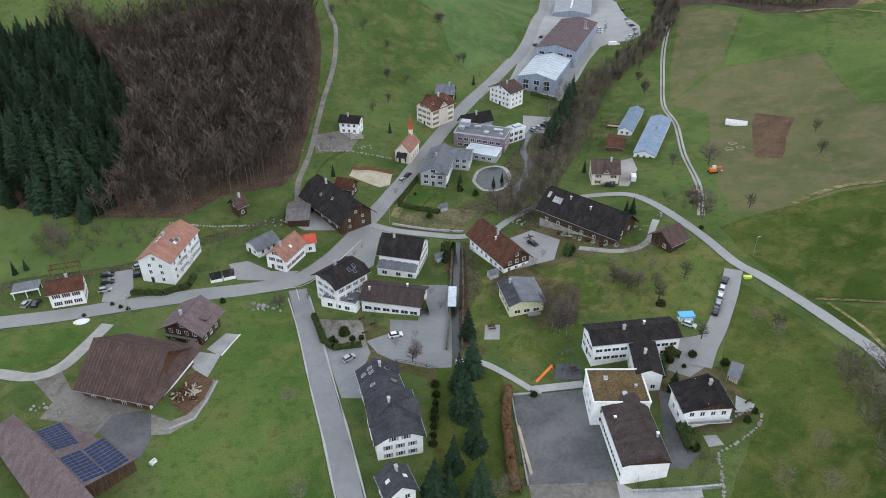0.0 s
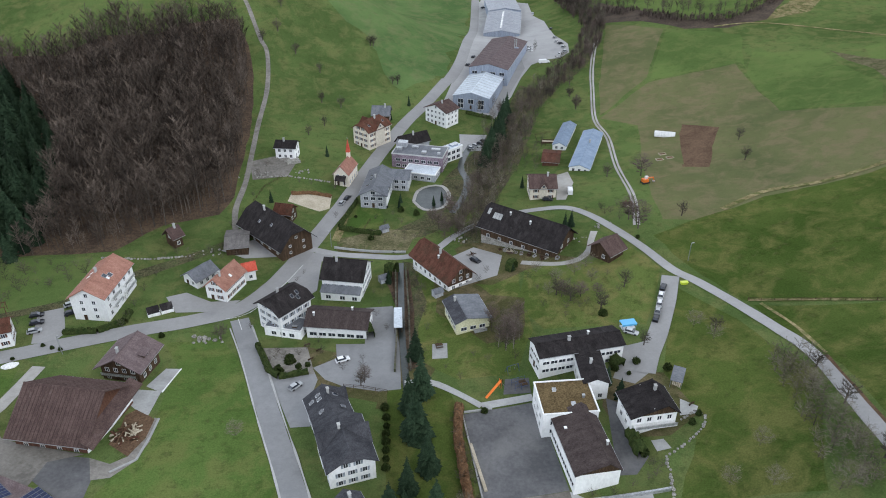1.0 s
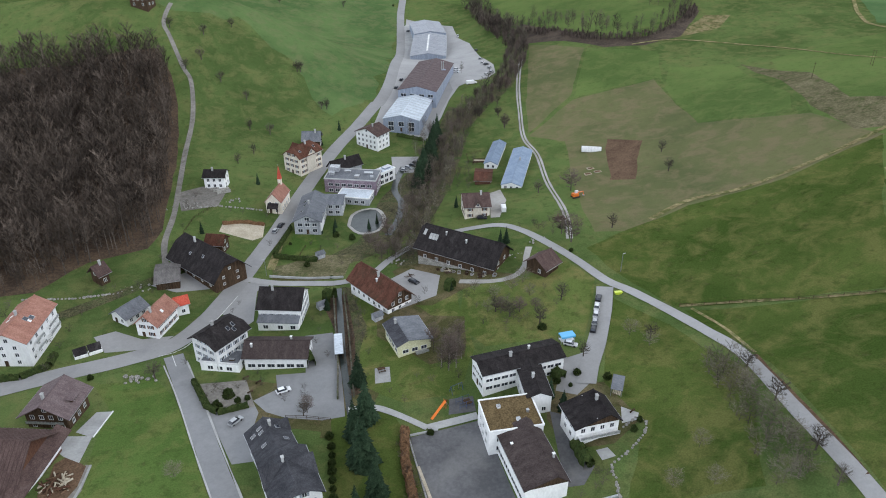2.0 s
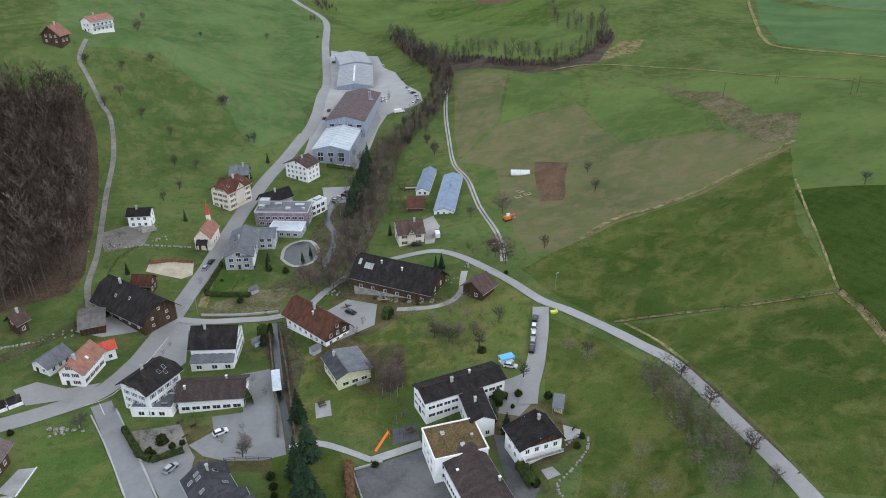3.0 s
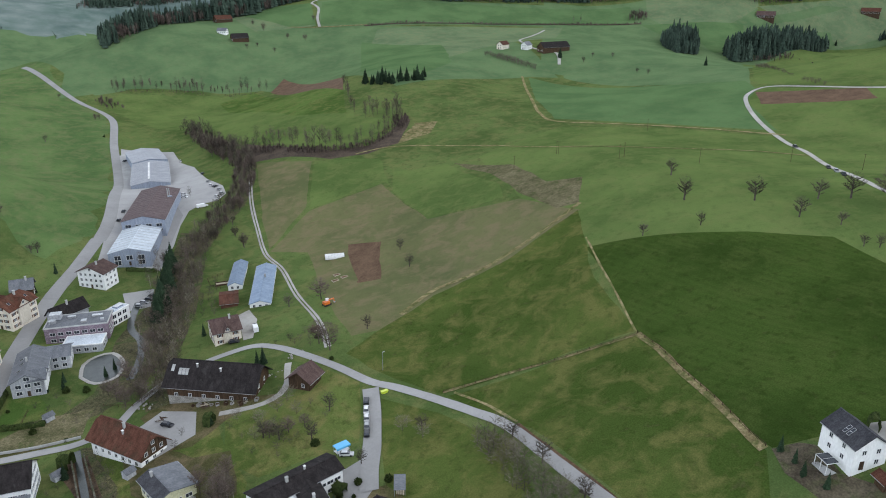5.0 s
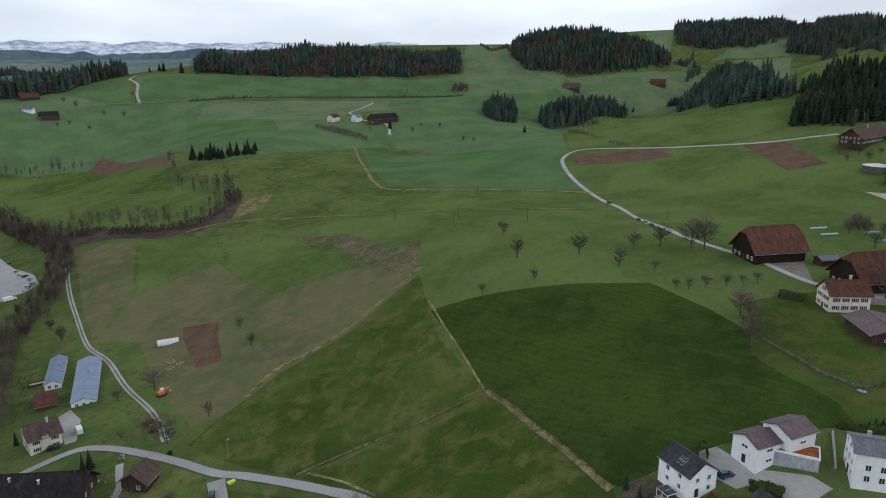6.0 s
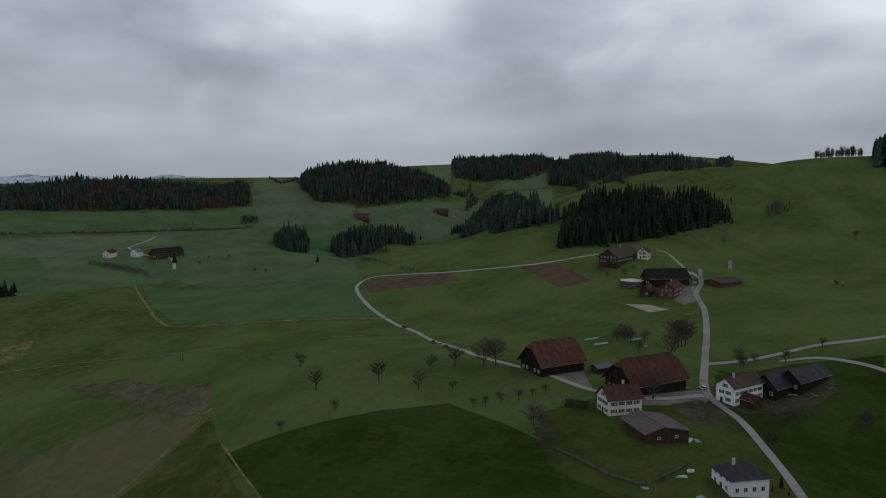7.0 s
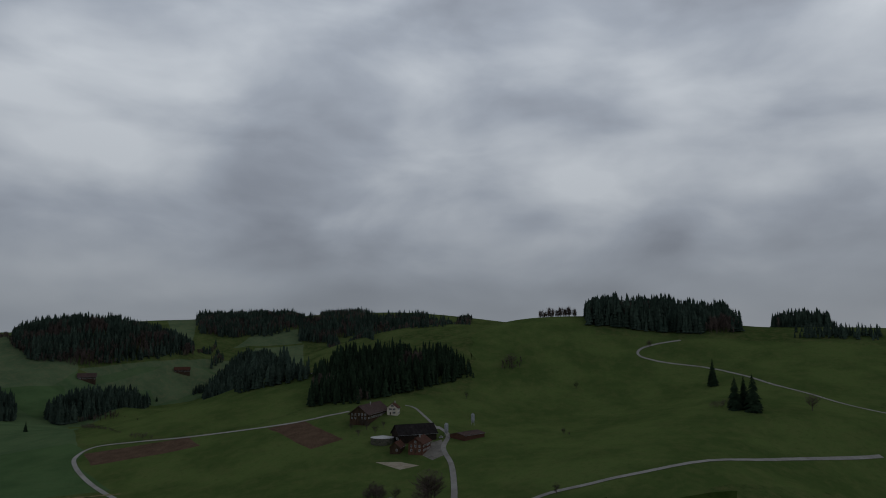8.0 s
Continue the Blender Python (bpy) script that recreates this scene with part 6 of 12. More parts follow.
def tree(kinds, x, y, h, label, name="tree", category="tree", group="", wide=1.0):
    k = random.randrange(len(kinds))
    tm, cm, raw = kinds[k]
    own = raw[2][:, 2].max()
    e = thing(name, x, y, random.uniform(0, 360), label, category, group)
    s = h / own
    e.scale = (s * wide, s * wide, s)
    for nm, me in (("trunk", tm), ("crown", cm)):
        again(nm, me, e, Matrix())
    return e


def inside(c, x, y):
    ok = False
    for k in range(len(c)):
        (x0, y0), (x1, y1) = c[k], c[(k + 1) % len(c)]
        if (y0 <= y) != (y1 <= y) and x < x0 + (y - y0) / (y1 - y0) * (x1 - x0):
            ok = not ok
    return ok


def woods(name, spots, label, trunk_mat, leaf_mat, forms, category="forest"):
    """A whole wood as one thing of stuff: trunks and crowns of many trees, spots being (x, y, height, form)."""
    e = new(name)
    x0, y0 = spots[0][0], spots[0][1]
    e.matrix_world = pose(x0, y0, float(ground(x0, y0)))
    tagged(e, label, category, kind="stuff")
    inv = e.matrix_world.translation
    parts = {"trunks": ([], [], [], 0), "crowns": ([], [], [], 0)}
    for which, (iv, jf) in (("trunks", (0, 1)), ("crowns", (2, 3))):
        V, Fa, T, off = [], [], [], 0
        rn = random.Random(5)
        for x, y, h, k in spots:
            raw = forms[k]
            own = raw[2][:, 2].max()
            s, a, tint = h / own, rn.uniform(0, 6.283), rn.random()
            wd = s * rn.uniform(0.85, 1.2)
            v = raw[iv]
            ca, sa = math.cos(a), math.sin(a)
            V.append(np.stack([(v[:, 0] * ca - v[:, 1] * sa) * wd + x - inv.x, (v[:, 0] * sa + v[:, 1] * ca) * wd + y - inv.y, v[:, 2] * s + float(ground(x, y)) - inv.z], 1))
            Fa.append([tuple(i + off for i in q) for q in raw[jf]])
            T.append(np.full(len(v), tint))
            off += len(v)
        ob = new(which, plain_mesh(which, np.concatenate(V), [q for g in Fa for q in g], trunk_mat if which == "trunks" else leaf_mat, np.concatenate(T)))
        ob.parent = e
        tagged(ob, kind="stuff")
    return e


def rim(c, x, y):
    """Distance from a point to an outline."""
    best = 1e9
    for k in range(len(c)):
        (x0, y0), (x1, y1) = c[k - 1], c[k]
        dx, dy = x1 - x0, y1 - y0
        t = max(0.0, min(1.0, ((x - x0) * dx + (y - y0) * dy) / (dx * dx + dy * dy + 1e-9)))
        best = min(best, math.hypot(x - x0 - t * dx, y - y0 - t * dy))
    return best


def scatter(corners, gap, h, forms, seed, fall=0.25, open_=-0.42, shut=9.0):
    """Spots inside an outline, jittered on a grid of that gap."""
    rn = random.Random(seed * 7 + forms + int(10 * shut))
    c = np.array(corners)
    out = []
    y = c[:, 1].min()
    row = 0
    while y < c[:, 1].max():
        x = c[:, 0].min() + (row % 2) * gap / 2
        while x < c[:, 0].max():
            px, py = x + rn.uniform(-0.42, 0.42) * gap, y + rn.uniform(-0.42, 0.42) * gap
            if inside(corners, px, py) and open_ < noise.noise((px * 0.021, py * 0.021, seed)) + 0.35 * noise.noise((px * 0.08, py * 0.08, seed)) < shut:
                swell = 0.92 + 0.35 * noise.noise((px * 0.013, py * 0.013, seed + 3)) + 0.22 * noise.noise((px * 0.05, py * 0.05, seed + 5))
                if gap > 4.2 and h > 10:
                    swell *= 0.74 + 0.3 * min(1.0, rim(corners, px, py) / (0.7 * h))
                out.append((px, py, h * swell * rn.uniform(1 - fall * 1.5, 1 + fall * 0.8), rn.randrange(forms)))
            x += gap
        y += gap * 0.87
        row += 1
    return out


def hedge(name, line, width, height, material, label):
    """A clipped hedge along a line: a lumpy body of small leaf faces."""
    e = thing(name, *line[0], 0, label, "hedge")
    o = e.matrix_world.translation
    rn = random.Random(len(line) + round(line[0][0]))
    v, f = [], []
    for (x0, y0), (x1, y1) in zip(line, line[1:]):
        L = math.hypot(x1 - x0, y1 - y0)
        dx, dy = (x1 - x0) / L, (y1 - y0) / L
        n = max(2, int(L / 0.8))
        base = len(v)
        for k in range(n + 1):
            s = L * k / n
            for c, (a, b) in enumerate(((-0.5, -0.2), (-0.52, 0.6), (-0.34, 1.0), (0, 1.06), (0.34, 1.0), (0.52, 0.6), (0.5, -0.2))):
                x, y = x0 + dx * s - dy * a * width, y0 + dy * s + dx * a * width
                q = 1 + 0.16 * rn.gauss(0, 1) * (b > 0)
                v.append((x - o.x + rn.gauss(0, 0.06) * width, y - o.y + rn.gauss(0, 0.06) * width, float(ground(x, y)) - o.z + b * height * q))
                if k and c:
                    i = base + (k - 1) * 7 + c - 1
                    f.append((i, i + 1, i + 8, i + 7))
        for k in range(int(L * width * 10)):
            s, a, b = rn.random() * L, rn.uniform(-0.55, 0.55), rn.uniform(0.3, 1.08)
            if abs(a) < 0.4:
                b = rn.uniform(0.98, 1.15)
            x, y = x0 + dx * s - dy * a * width, y0 + dy * s + dx * a * width
            p = np.array((x - o.x, y - o.y, float(ground(x, y)) - o.z + b * height))
            i = len(v)
            v.extend([p + [rn.gauss(0, 0.14) for _ in range(3)] for _ in range(3)])
            f.append((i, i + 1, i + 2))
    ob = new("foliage", plain_mesh("foliage", v, f, material))
    ob.parent = e
    return e


def wall_line(name, line, width, height, material, label, category="wall"):
    """A low wall or kerb along a line, following the ground."""
    e = thing(name, *line[0], 0, label, category)
    o = e.matrix_world.translation
    bm = bmesh.new()
    for (x0, y0), (x1, y1) in zip(line, line[1:]):
        L = math.hypot(x1 - x0, y1 - y0)
        n = max(1, int(L / 2))
        rings = []
        for k in range(n + 1):
            x, y = x0 + (x1 - x0) * k / n, y0 + (y1 - y0) * k / n
            nx, ny = -(y1 - y0) / L * width / 2, (x1 - x0) / L * width / 2
            z = float(ground(x, y)) - o.z
            rings.append([(x + nx - o.x, y + ny - o.y, z - 0.3), (x + nx - o.x, y + ny - o.y, z + height), (x - nx - o.x, y - ny - o.y, z + height), (x - nx - o.x, y - ny - o.y, z - 0.3)])
        loops(bm, *rings)
    bmesh.ops.recalc_face_normals(bm, faces=bm.faces)
    part("coping", bm, material, e)
    return e


def pole(x, y, h, label, name="utility_pole", lamp=False):
    e = thing(name, x, y, random.uniform(0, 360), label, "pole")
    bm = bmesh.new()
    loops(bm, [(0.11 * math.cos(k * 1.047), 0.11 * math.sin(k * 1.047), -0.3) for k in range(6)], [(0.07 * math.cos(k * 1.047), 0.07 * math.sin(k * 1.047), h) for k in range(6)])
    part("post", bm, "metal" if lamp else "timber", e)
    if lamp:
        part("lamp_head", boxes((0.55, 0, h, 1.1, 0.22, 0.14)), "metal", e)
    else:
        part("crossarm", boxes((0, 0, h - 0.5, 1.2, 0.1, 0.1)), "timber", e)
    return e


# ---- small things ----
def dashes(line, long, every, width):
    """White centre dashes painted along a line, each a piece of the road marking."""
    e = thing("road_marking", *line[0], 0, "white dashed centre line painted on the asphalt", "road marking")
    tagged(e, kind="structure")
    o = e.matrix_world.translation
    p = np.array(line)
    seg = np.concatenate([[0], np.cumsum(np.hypot(*np.diff(p, axis=0).T))])
    s = 2.0
    while s < seg[-1] - long:
        v, f = [], []
        for k in range(3):
            t = s + long * k / 2
            x, y = np.interp(t, seg, p[:, 0]), np.interp(t, seg, p[:, 1])
            x2, y2 = np.interp(t + 0.1, seg, p[:, 0]), np.interp(t + 0.1, seg, p[:, 1])
            d = math.hypot(x2 - x, y2 - y) + 1e-9
            for q in (-1, 1):
                a, b = x - (y2 - y) / d * q * width / 2, y + (x2 - x) / d * q * width / 2
                v.append((a - o.x, b - o.y, float(ground(a, b)) + clearance(a, b) + 0.06 - o.z))
            if k:
                f.append((2 * k - 2, 2 * k - 1, 2 * k + 1, 2 * k))
        sheet("dash", v, f, "paint_white", parent=e)
        s += every


def rod(bm, a, b, r):
    a, b = Vector(a), Vector(b)
    d = b - a
    m = Matrix.Translation((a + b) / 2) @ d.to_track_quat("Z", "Y").to_matrix().to_4x4()
    bmesh.ops.create_cone(bm, cap_ends=True, segments=6, radius1=r, radius2=r, depth=d.length, matrix=m)
    return bm


def slide(x, y):
    e = thing("slide", x, y, 40, "orange playground slide on the school lawn", "slide")
    bm = bmesh.new()
    loops(bm, *[[(-3 + 6 * t, -0.4, 0.3 + 2.4 * t), (-3 + 6 * t, -0.3, 0.3 + 2.4 * t - 0.15), (-3 + 6 * t, 0.3, 0.3 + 2.4 * t - 0.15), (-3 + 6 * t, 0.4, 0.3 + 2.4 * t)] for t in np.linspace(0, 1, 5)])
    part("chute", bm, "orange", e)
    for s in (-0.35, 0.35):
        part("post", rod(bmesh.new(), (2.8, s, 0), (2.8, s, 3.4), 0.07), "orange", e)
        part("ladder_rail", rod(bmesh.new(), (4.2, s, 0), (2.8, s, 2.6), 0.05), "metal", e)


def swing(x, y):
    e = thing("swing", x, y, 20, "blue-grey metal swing frame on the lawn", "swing")
    for s in (-1.8, 1.8):
        for q in (-0.9, 0.9):
            part("leg", rod(bmesh.new(), (s, q, 0), (s, 0, 2.4), 0.07), "car_blue", e)
    part("crossbar", rod(bmesh.new(), (-1.9, 0, 2.4), (1.9, 0, 2.4), 0.07), "car_blue", e)
    for s in (-0.8, 0.8):
        part("seat", boxes((s, 0, 0.5, 0.5, 0.25, 0.06)), "rubber", e)
        part("chain", rod(bmesh.new(), (s, 0, 0.5), (s, 0, 2.4), 0.03), "metal", e)


def climbing_frame(x, y):
    e = thing("climbing_frame", x, y, 15, "dark metal climbing frame on the rubber surface", "climbing frame")
    for a in (-2, 0, 2):
        for b in (-1.2, 1.2):
            part("post", rod(bmesh.new(), (a, b, 0), (a, b, 2.6), 0.06), "car_blue", e)
    for b in (-1.2, 1.2):
        for z in (1.2, 2.5):
            part("bar", rod(bmesh.new(), (-2, b, z), (2, b, z), 0.05), "car_blue", e)
    part("platform", boxes((1, 0, 1.3, 2, 2.2, 0.1)), "timber", e)


def polytunnel(x, y):
    e = thing("polytunnel", x, y, -20, "white plastic polytunnel beside the garden plots", "greenhouse")
    bm = bmesh.new()
    prof = [(2.1 * math.cos(a), 2.2 * math.sin(a)) for a in np.linspace(0, math.pi, 9)]
    loops(bm, *[[(s, a, b) for a, b in prof] for s in np.linspace(-4.8, 4.8, 7)])
    part("film", bm, "trim", e)
    for s in np.linspace(-4.8, 4.8, 7):
        bm = bmesh.new()
        for (a, b), (c, d) in zip(prof, prof[1:]):
            rod(bm, (s, a * 1.01, b * 1.01), (s, c * 1.01, d * 1.01), 0.05)
        part("hoop", bm, "metal", e)


def trampoline(x, y):
    e = thing("garden_grill", x, y, 10, "dark garden furniture on the concrete slab", "furniture")
    part("tabletop", boxes((0, 0, 0.75, 2.2, 1.0, 0.08)), "timber", e)
    for a in (-0.9, 0.9):
        for b in (-0.4, 0.4):
            part("leg", boxes((a, b, 0.37, 0.1, 0.1, 0.74)), "timber", e)
    for b in (-0.95, 0.95):
        part("bench", boxes((0, b, 0.45, 2.2, 0.35, 0.08), (-0.9, b, 0.2, 0.1, 0.3, 0.4), (0.9, b, 0.2, 0.1, 0.3, 0.4)), "timber", e)


def tractor(x, y):
    e = thing("excavator", x, y, 10, "small orange excavator beside the track", "excavator", dz=0.05)
    part("body", boxes((-0.6, 0, 1.3, 2.6, 2.0, 1.1), (-1.4, 0, 1.6, 1.0, 1.9, 0.7)), "orange", e)
    part("cab", boxes((0.2, 0.5, 2.1, 1.3, 0.9, 1.5)), "car_white", e)
    for s in (-0.9, 0.9):
        part("crawler", boxes((-0.4, s, 0.4, 3.4, 0.5, 0.75)), "rubber", e)
    part("boom", boxes((1.9, 0, 2.2, 2.6, 0.35, 0.4, 0, 0)), "orange", e)
    part("dipper", rod(bmesh.new(), (3.1, 0, 2.2), (3.6, 0, 0.6), 0.18), "orange", e)
    part("bucket", boxes((3.5, 0, 0.4, 0.7, 0.9, 0.6)), "metal", e)


def log_pile(x, y, yaw=20, count=20):
    e = thing("log_pile", x, y, yaw, "loose pile of cut logs on the ground", "logs")
    rn = random.Random(count)
    R = 0.25 * count ** 0.5 + 1.5
    for k in range(min(count, 70)):
        a, q = rn.random() * 6.28, R * rn.random() ** 0.6
        z = 0.25 + 1.3 * max(0, 1 - q / R) * rn.random()
        b = rn.random() * 3.14
        ln = rn.uniform(0.6, 1.6)
        c = Vector((q * math.cos(a), q * math.sin(a), z))
        d = Vector((math.cos(b) * ln, math.sin(b) * ln, rn.uniform(-0.2, 0.2)))
        part("log", rod(bmesh.new(), c - d, c + d, rn.uniform(0.14, 0.26)), rn.choice(("timber", "sand", "red_timber", "soil")), e)


def canoe_trailer(x, y):
    e = thing("market_stall", x, y, 5, "bright blue tarpaulin stall beside the school", "stall")
    part("canopy", boxes((0, 0, 2.5, 4.6, 2.6, 0.16), (0, 1.2, 2.2, 4.6, 0.08, 0.6), (0, -1.2, 2.2, 4.6, 0.08, 0.6)), "sky_blue", e)
    for a in (-2.1, 2.1):
        for b in (-1.1, 1.1):
            part("post", boxes((a, b, 1.2, 0.1, 0.1, 2.5)), "metal", e)
    part("trailer_bed", boxes((0, 0, 0.7, 4.2, 2.0, 0.25)), "car_white", e)


def salt_sign(x, y):
    e = thing("grit_bin", x, y, 0, "lime-yellow grit bin at the lane junction", "bin")
    bm = bmesh.new()
    loops(bm, [(-1.0, -0.45, 0), (1.0, -0.45, 0), (1.0, 0.45, 0), (-1.0, 0.45, 0)], [(-1.2, -0.55, 0.8), (1.2, -0.55, 0.8), (1.2, 0.55, 0.8), (-1.2, 0.55, 0.8)])
    part("bin", bm, "lime", e)
    part("lid", boxes((0, 0, 0.86, 2.5, 1.2, 0.14)), "lime", e)


def round_tank(x, y):
    e = thing("slurry_tank", x, y, 0, "round concrete slurry tank with white cover", "tank")
    bm = bmesh.new()
    bmesh.ops.create_cone(bm, cap_ends=True, segments=28, radius1=8, radius2=8, depth=4.5, matrix=pose(0, 0, 1.2))
    part("tank_wall", bm, "old_stone", e, "stained grey concrete wall")
    bm = bmesh.new()
    bmesh.ops.create_cone(bm, cap_ends=True, segments=28, radius1=8.1, radius2=0.6, depth=1.2, matrix=pose(0, 0, 4.05))
    part("cover", bm, "trim", e)


def silo(x, y):
    e = thing("silo", x, y, 0, "grey feed silo on four metal legs", "silo")
    bm = bmesh.new()
    ring = lambda r, z: [(r * math.cos(k * 0.524), r * math.sin(k * 0.524), z) for k in range(12)]
    loops(bm, ring(0.3, 1.6), ring(1.4, 3.4), ring(1.4, 8.0), ring(0.5, 9.0))
    part("vessel", bm, "grey_wall", e)
    for a in (-1, 1):
        for b in (-1, 1):
            part("leg", boxes((a * 0.95, b * 0.95, 1.7, 0.14, 0.14, 3.6)), "metal", e)


def bus_shelter(x, y):
    e = thing("roofed_walkway", x, y, 88, "long low shelter with pale sheet roof at the stream", "shelter")
    part("roof", boxes((0, 0, 2.6, 10.5, 2.6, 0.14)), "roof_pale", e)
    part("rim", boxes((0, 1.32, 2.58, 10.6, 0.08, 0.24), (0, -1.32, 2.58, 10.6, 0.08, 0.24)), "metal", e)
    for a in np.linspace(-5, 5, 5):
        for b in (-1.1, 1.1):
            part("post", boxes((a, b, 1.2, 0.12, 0.12, 2.7)), "timber", e)
    part("back_wall", boxes((0, -1.15, 1.2, 10.2, 0.08, 2.4)), "timber", e)


def cold_frame(x, y):
    e = thing("cold_frame", x, y, 22, "pair of low dark-roofed garden shelters with white frames", "shelter")
    for a in (-2.1, 2.1):
        part("roof", boxes((a, 0, 1.6, 3.9, 3.4, 0.12, 0, 14)), "roof_dark", e)
        part("frame", boxes((a, -1.65, 0.6, 3.9, 0.12, 1.2), (a, 1.65, 0.9, 3.9, 0.12, 1.9), (a - 1.9, 0, 0.75, 0.12, 3.3, 1.4), (a + 1.9, 0, 0.75, 0.12, 3.3, 1.4)), "trim", e)


def picnic_table(x, y):
    e = thing("bench", x, y, 30, "small wooden bench beside the playground", "bench")
    part("seat", boxes((0, 0, 0.45, 1.8, 0.45, 0.07)), "timber", e)
    part("backrest", boxes((0, -0.22, 0.75, 1.8, 0.06, 0.35)), "timber", e)
    for a in (-0.7, 0.7):
        part("leg", boxes((a, 0, 0.21, 0.1, 0.4, 0.42)), "timber", e)


def garden_shed(x, y):
    e = thing("garden_shed", x, y, 25, "small grey garden shed on the grass", "shed")
    part("wall", wall_mesh(3.0, 2.6, 2.0, 2.9, 0.2), "grey_wall", e)
    part("roof", roof_mesh(3.6, 3.2, 1.95, 3.05, 0.0, 0.1), "roof_grey", e)
    part("door", boxes((1.52, 0, 1.0, 0.05, 0.8, 1.8)), "timber", e)


def wood_stack(x, y):
    e = thing("carport", x, y, 60, "pale carport with stored boards behind the house", "carport")
    part("roof", boxes((0, 0, 2.5, 6.5, 3.2, 0.12)), "roof_grey", e)
    for a in (-3, 0, 3):
        for b in (-1.4, 1.4):
            part("post", boxes((a, b, 1.2, 0.12, 0.12, 2.5)), "metal", e)
    for k in range(5):
        part("board", boxes((0, -1 + 0.45 * k, 0.25 + 0.12 * k, 5, 0.35, 0.2)), "sand", e)


def milk_tank(x, y):
    e = thing("trough", x, y, 60, "small white water trough on the grass", "trough")
    part("tub", boxes((0, 0, 0.35, 1.6, 0.9, 0.08), (0.76, 0, 0.5, 0.08, 0.9, 0.8), (-0.76, 0, 0.5, 0.08, 0.9, 0.8), (0, 0.42, 0.5, 1.6, 0.06, 0.8), (0, -0.42, 0.5, 1.6, 0.06, 0.8)), "trim", e)


def hay_bale(x, y):
    e = thing("tarpaulin_heap", x, y, 20, "heap under white tarpaulin at the roadside", "heap")
    v, f = leafy(3, 2.2, 1.2, 10)
    bm = bmesh.new()
    rings = []
    for k in range(5):
        t = k / 4
        rings.append([((2.4 * (1 - t ** 2) + 0.05) * math.cos(a) * (1 + 0.12 * math.sin(3 * a)), (1.4 * (1 - t ** 2) + 0.05) * math.sin(a), 1.1 * t) for a in np.linspace(0, 6.28, 13)[:-1]])
    loops(bm, *rings)
    part("tarpaulin", bm, "trim", e)




def tarp(x, y, yaw, a, b, material, seed, label):
    """A crumpled ground sheet with raised folds."""
    e = thing("ground_sheet", x, y, yaw, label, "tarpaulin")
    rn = random.Random(seed)
    n = 7
    bm = bmesh.new()
    top = [[bm.verts.new((a * (i / n - 0.5) + rn.gauss(0, 0.05) * a, b * (j / n - 0.5) + rn.gauss(0, 0.05) * b, 0.12 + 0.3 * rn.random() * (0 < i < n and 0 < j < n))) for j in range(n + 1)] for i in range(n + 1)]
    for i in range(n):
        for j in range(n):
            bm.faces.new((top[i][j], top[i + 1][j], top[i + 1][j + 1], top[i][j + 1]))
    r = bmesh.ops.extrude_face_region(bm, geom=bm.faces[:])
    bmesh.ops.translate(bm, vec=(0, 0, -0.06), verts=[v for v in r["geom"] if isinstance(v, bmesh.types.BMVert)])
    bmesh.ops.recalc_face_normals(bm, faces=bm.faces)
    part("sheet", bm, material, e)
    return e


def silage_roll(x, y, yaw, long, label):
    """A long wrapped silage roll with rounded ends and a row of weights."""
    e = thing("silage_roll", x, y, yaw, label, "silage roll", "wrapped silage rolls")
    bm = bmesh.new()
    rings = []
    for u, q in ((-0.5, 0.55), (-0.48, 0.85), (-0.44, 1.0), (0.44, 1.0), (0.48, 0.85), (0.5, 0.55)):
        rings.append([(u * long, 0.7 * q * math.cos(k * math.pi / 6), max(0.0, 0.5 + 0.6 * q * math.sin(k * math.pi / 6))) for k in range(12)])
    loops(bm, *rings)
    bmesh.ops.recalc_face_normals(bm, faces=bm.faces)
    part("wrap", bm, "turquoise", e, smooth=True)
    for k in range(int(long / 1.6)):
        part("weight", boxes(((k + 0.5) * 1.6 - long / 2, 0, 1.12, 0.3, 0.5, 0.12)), "rubber", e)
    return e


def round_pool(x, y, label):
    """A round garden pool with a blue wall, a rim and water."""
    e = thing("pool", x, y, 0, label, "pool")
    ring = lambda r, z: [(r * math.cos(k * math.pi / 12), r * math.sin(k * math.pi / 12), z) for k in range(24)]
    bm = bmesh.new()
    loops(bm, ring(2.3, -0.3), ring(2.3, 1.1), ring(2.2, 1.15), ring(2.1, 1.1), ring(2.1, 0.5), cap=False)
    part("pool_wall", bm, "sky_blue", e)
    bm = bmesh.new()
    loops(bm, ring(2.12, 0.7), ring(2.12, 0.9))
    part("pool_water", bm, "water", e)
    return e


# ---- particular fittings of single buildings ----
def child_of(kind, words):
    """The thing of that name whose label begins with these words."""
    for o in scene.objects:
        if o.parent is None and o.name.split(".")[0] == kind and o.get("label", "").startswith(words):
            return o


def roof_panel(e, L, W, he, hr, side, u0, u1, v0, v1, rows, cols, material, name):
    """A field of flat panels lying on one roof plane: u along the ridge, v down the slope (0 to 1), in metres and shares."""
    run, drop = W / 2, hr - he
    tilt = math.degrees(math.atan2(drop, run))
    for r in range(rows):
        for c in range(cols):
            u = u0 + (u1 - u0) * (c + 0.5) / cols
            v = v0 + (v1 - v0) * (r + 0.5) / rows
            su, sv = (u1 - u0) / cols - 0.06, (v1 - v0) / rows * math.hypot(run, drop) - 0.06
            part(name, boxes((0, 0, 0, su, sv, 0.06)), material, e, m=pose(u, side * run * v, hr - drop * v + 0.12, -side * tilt))


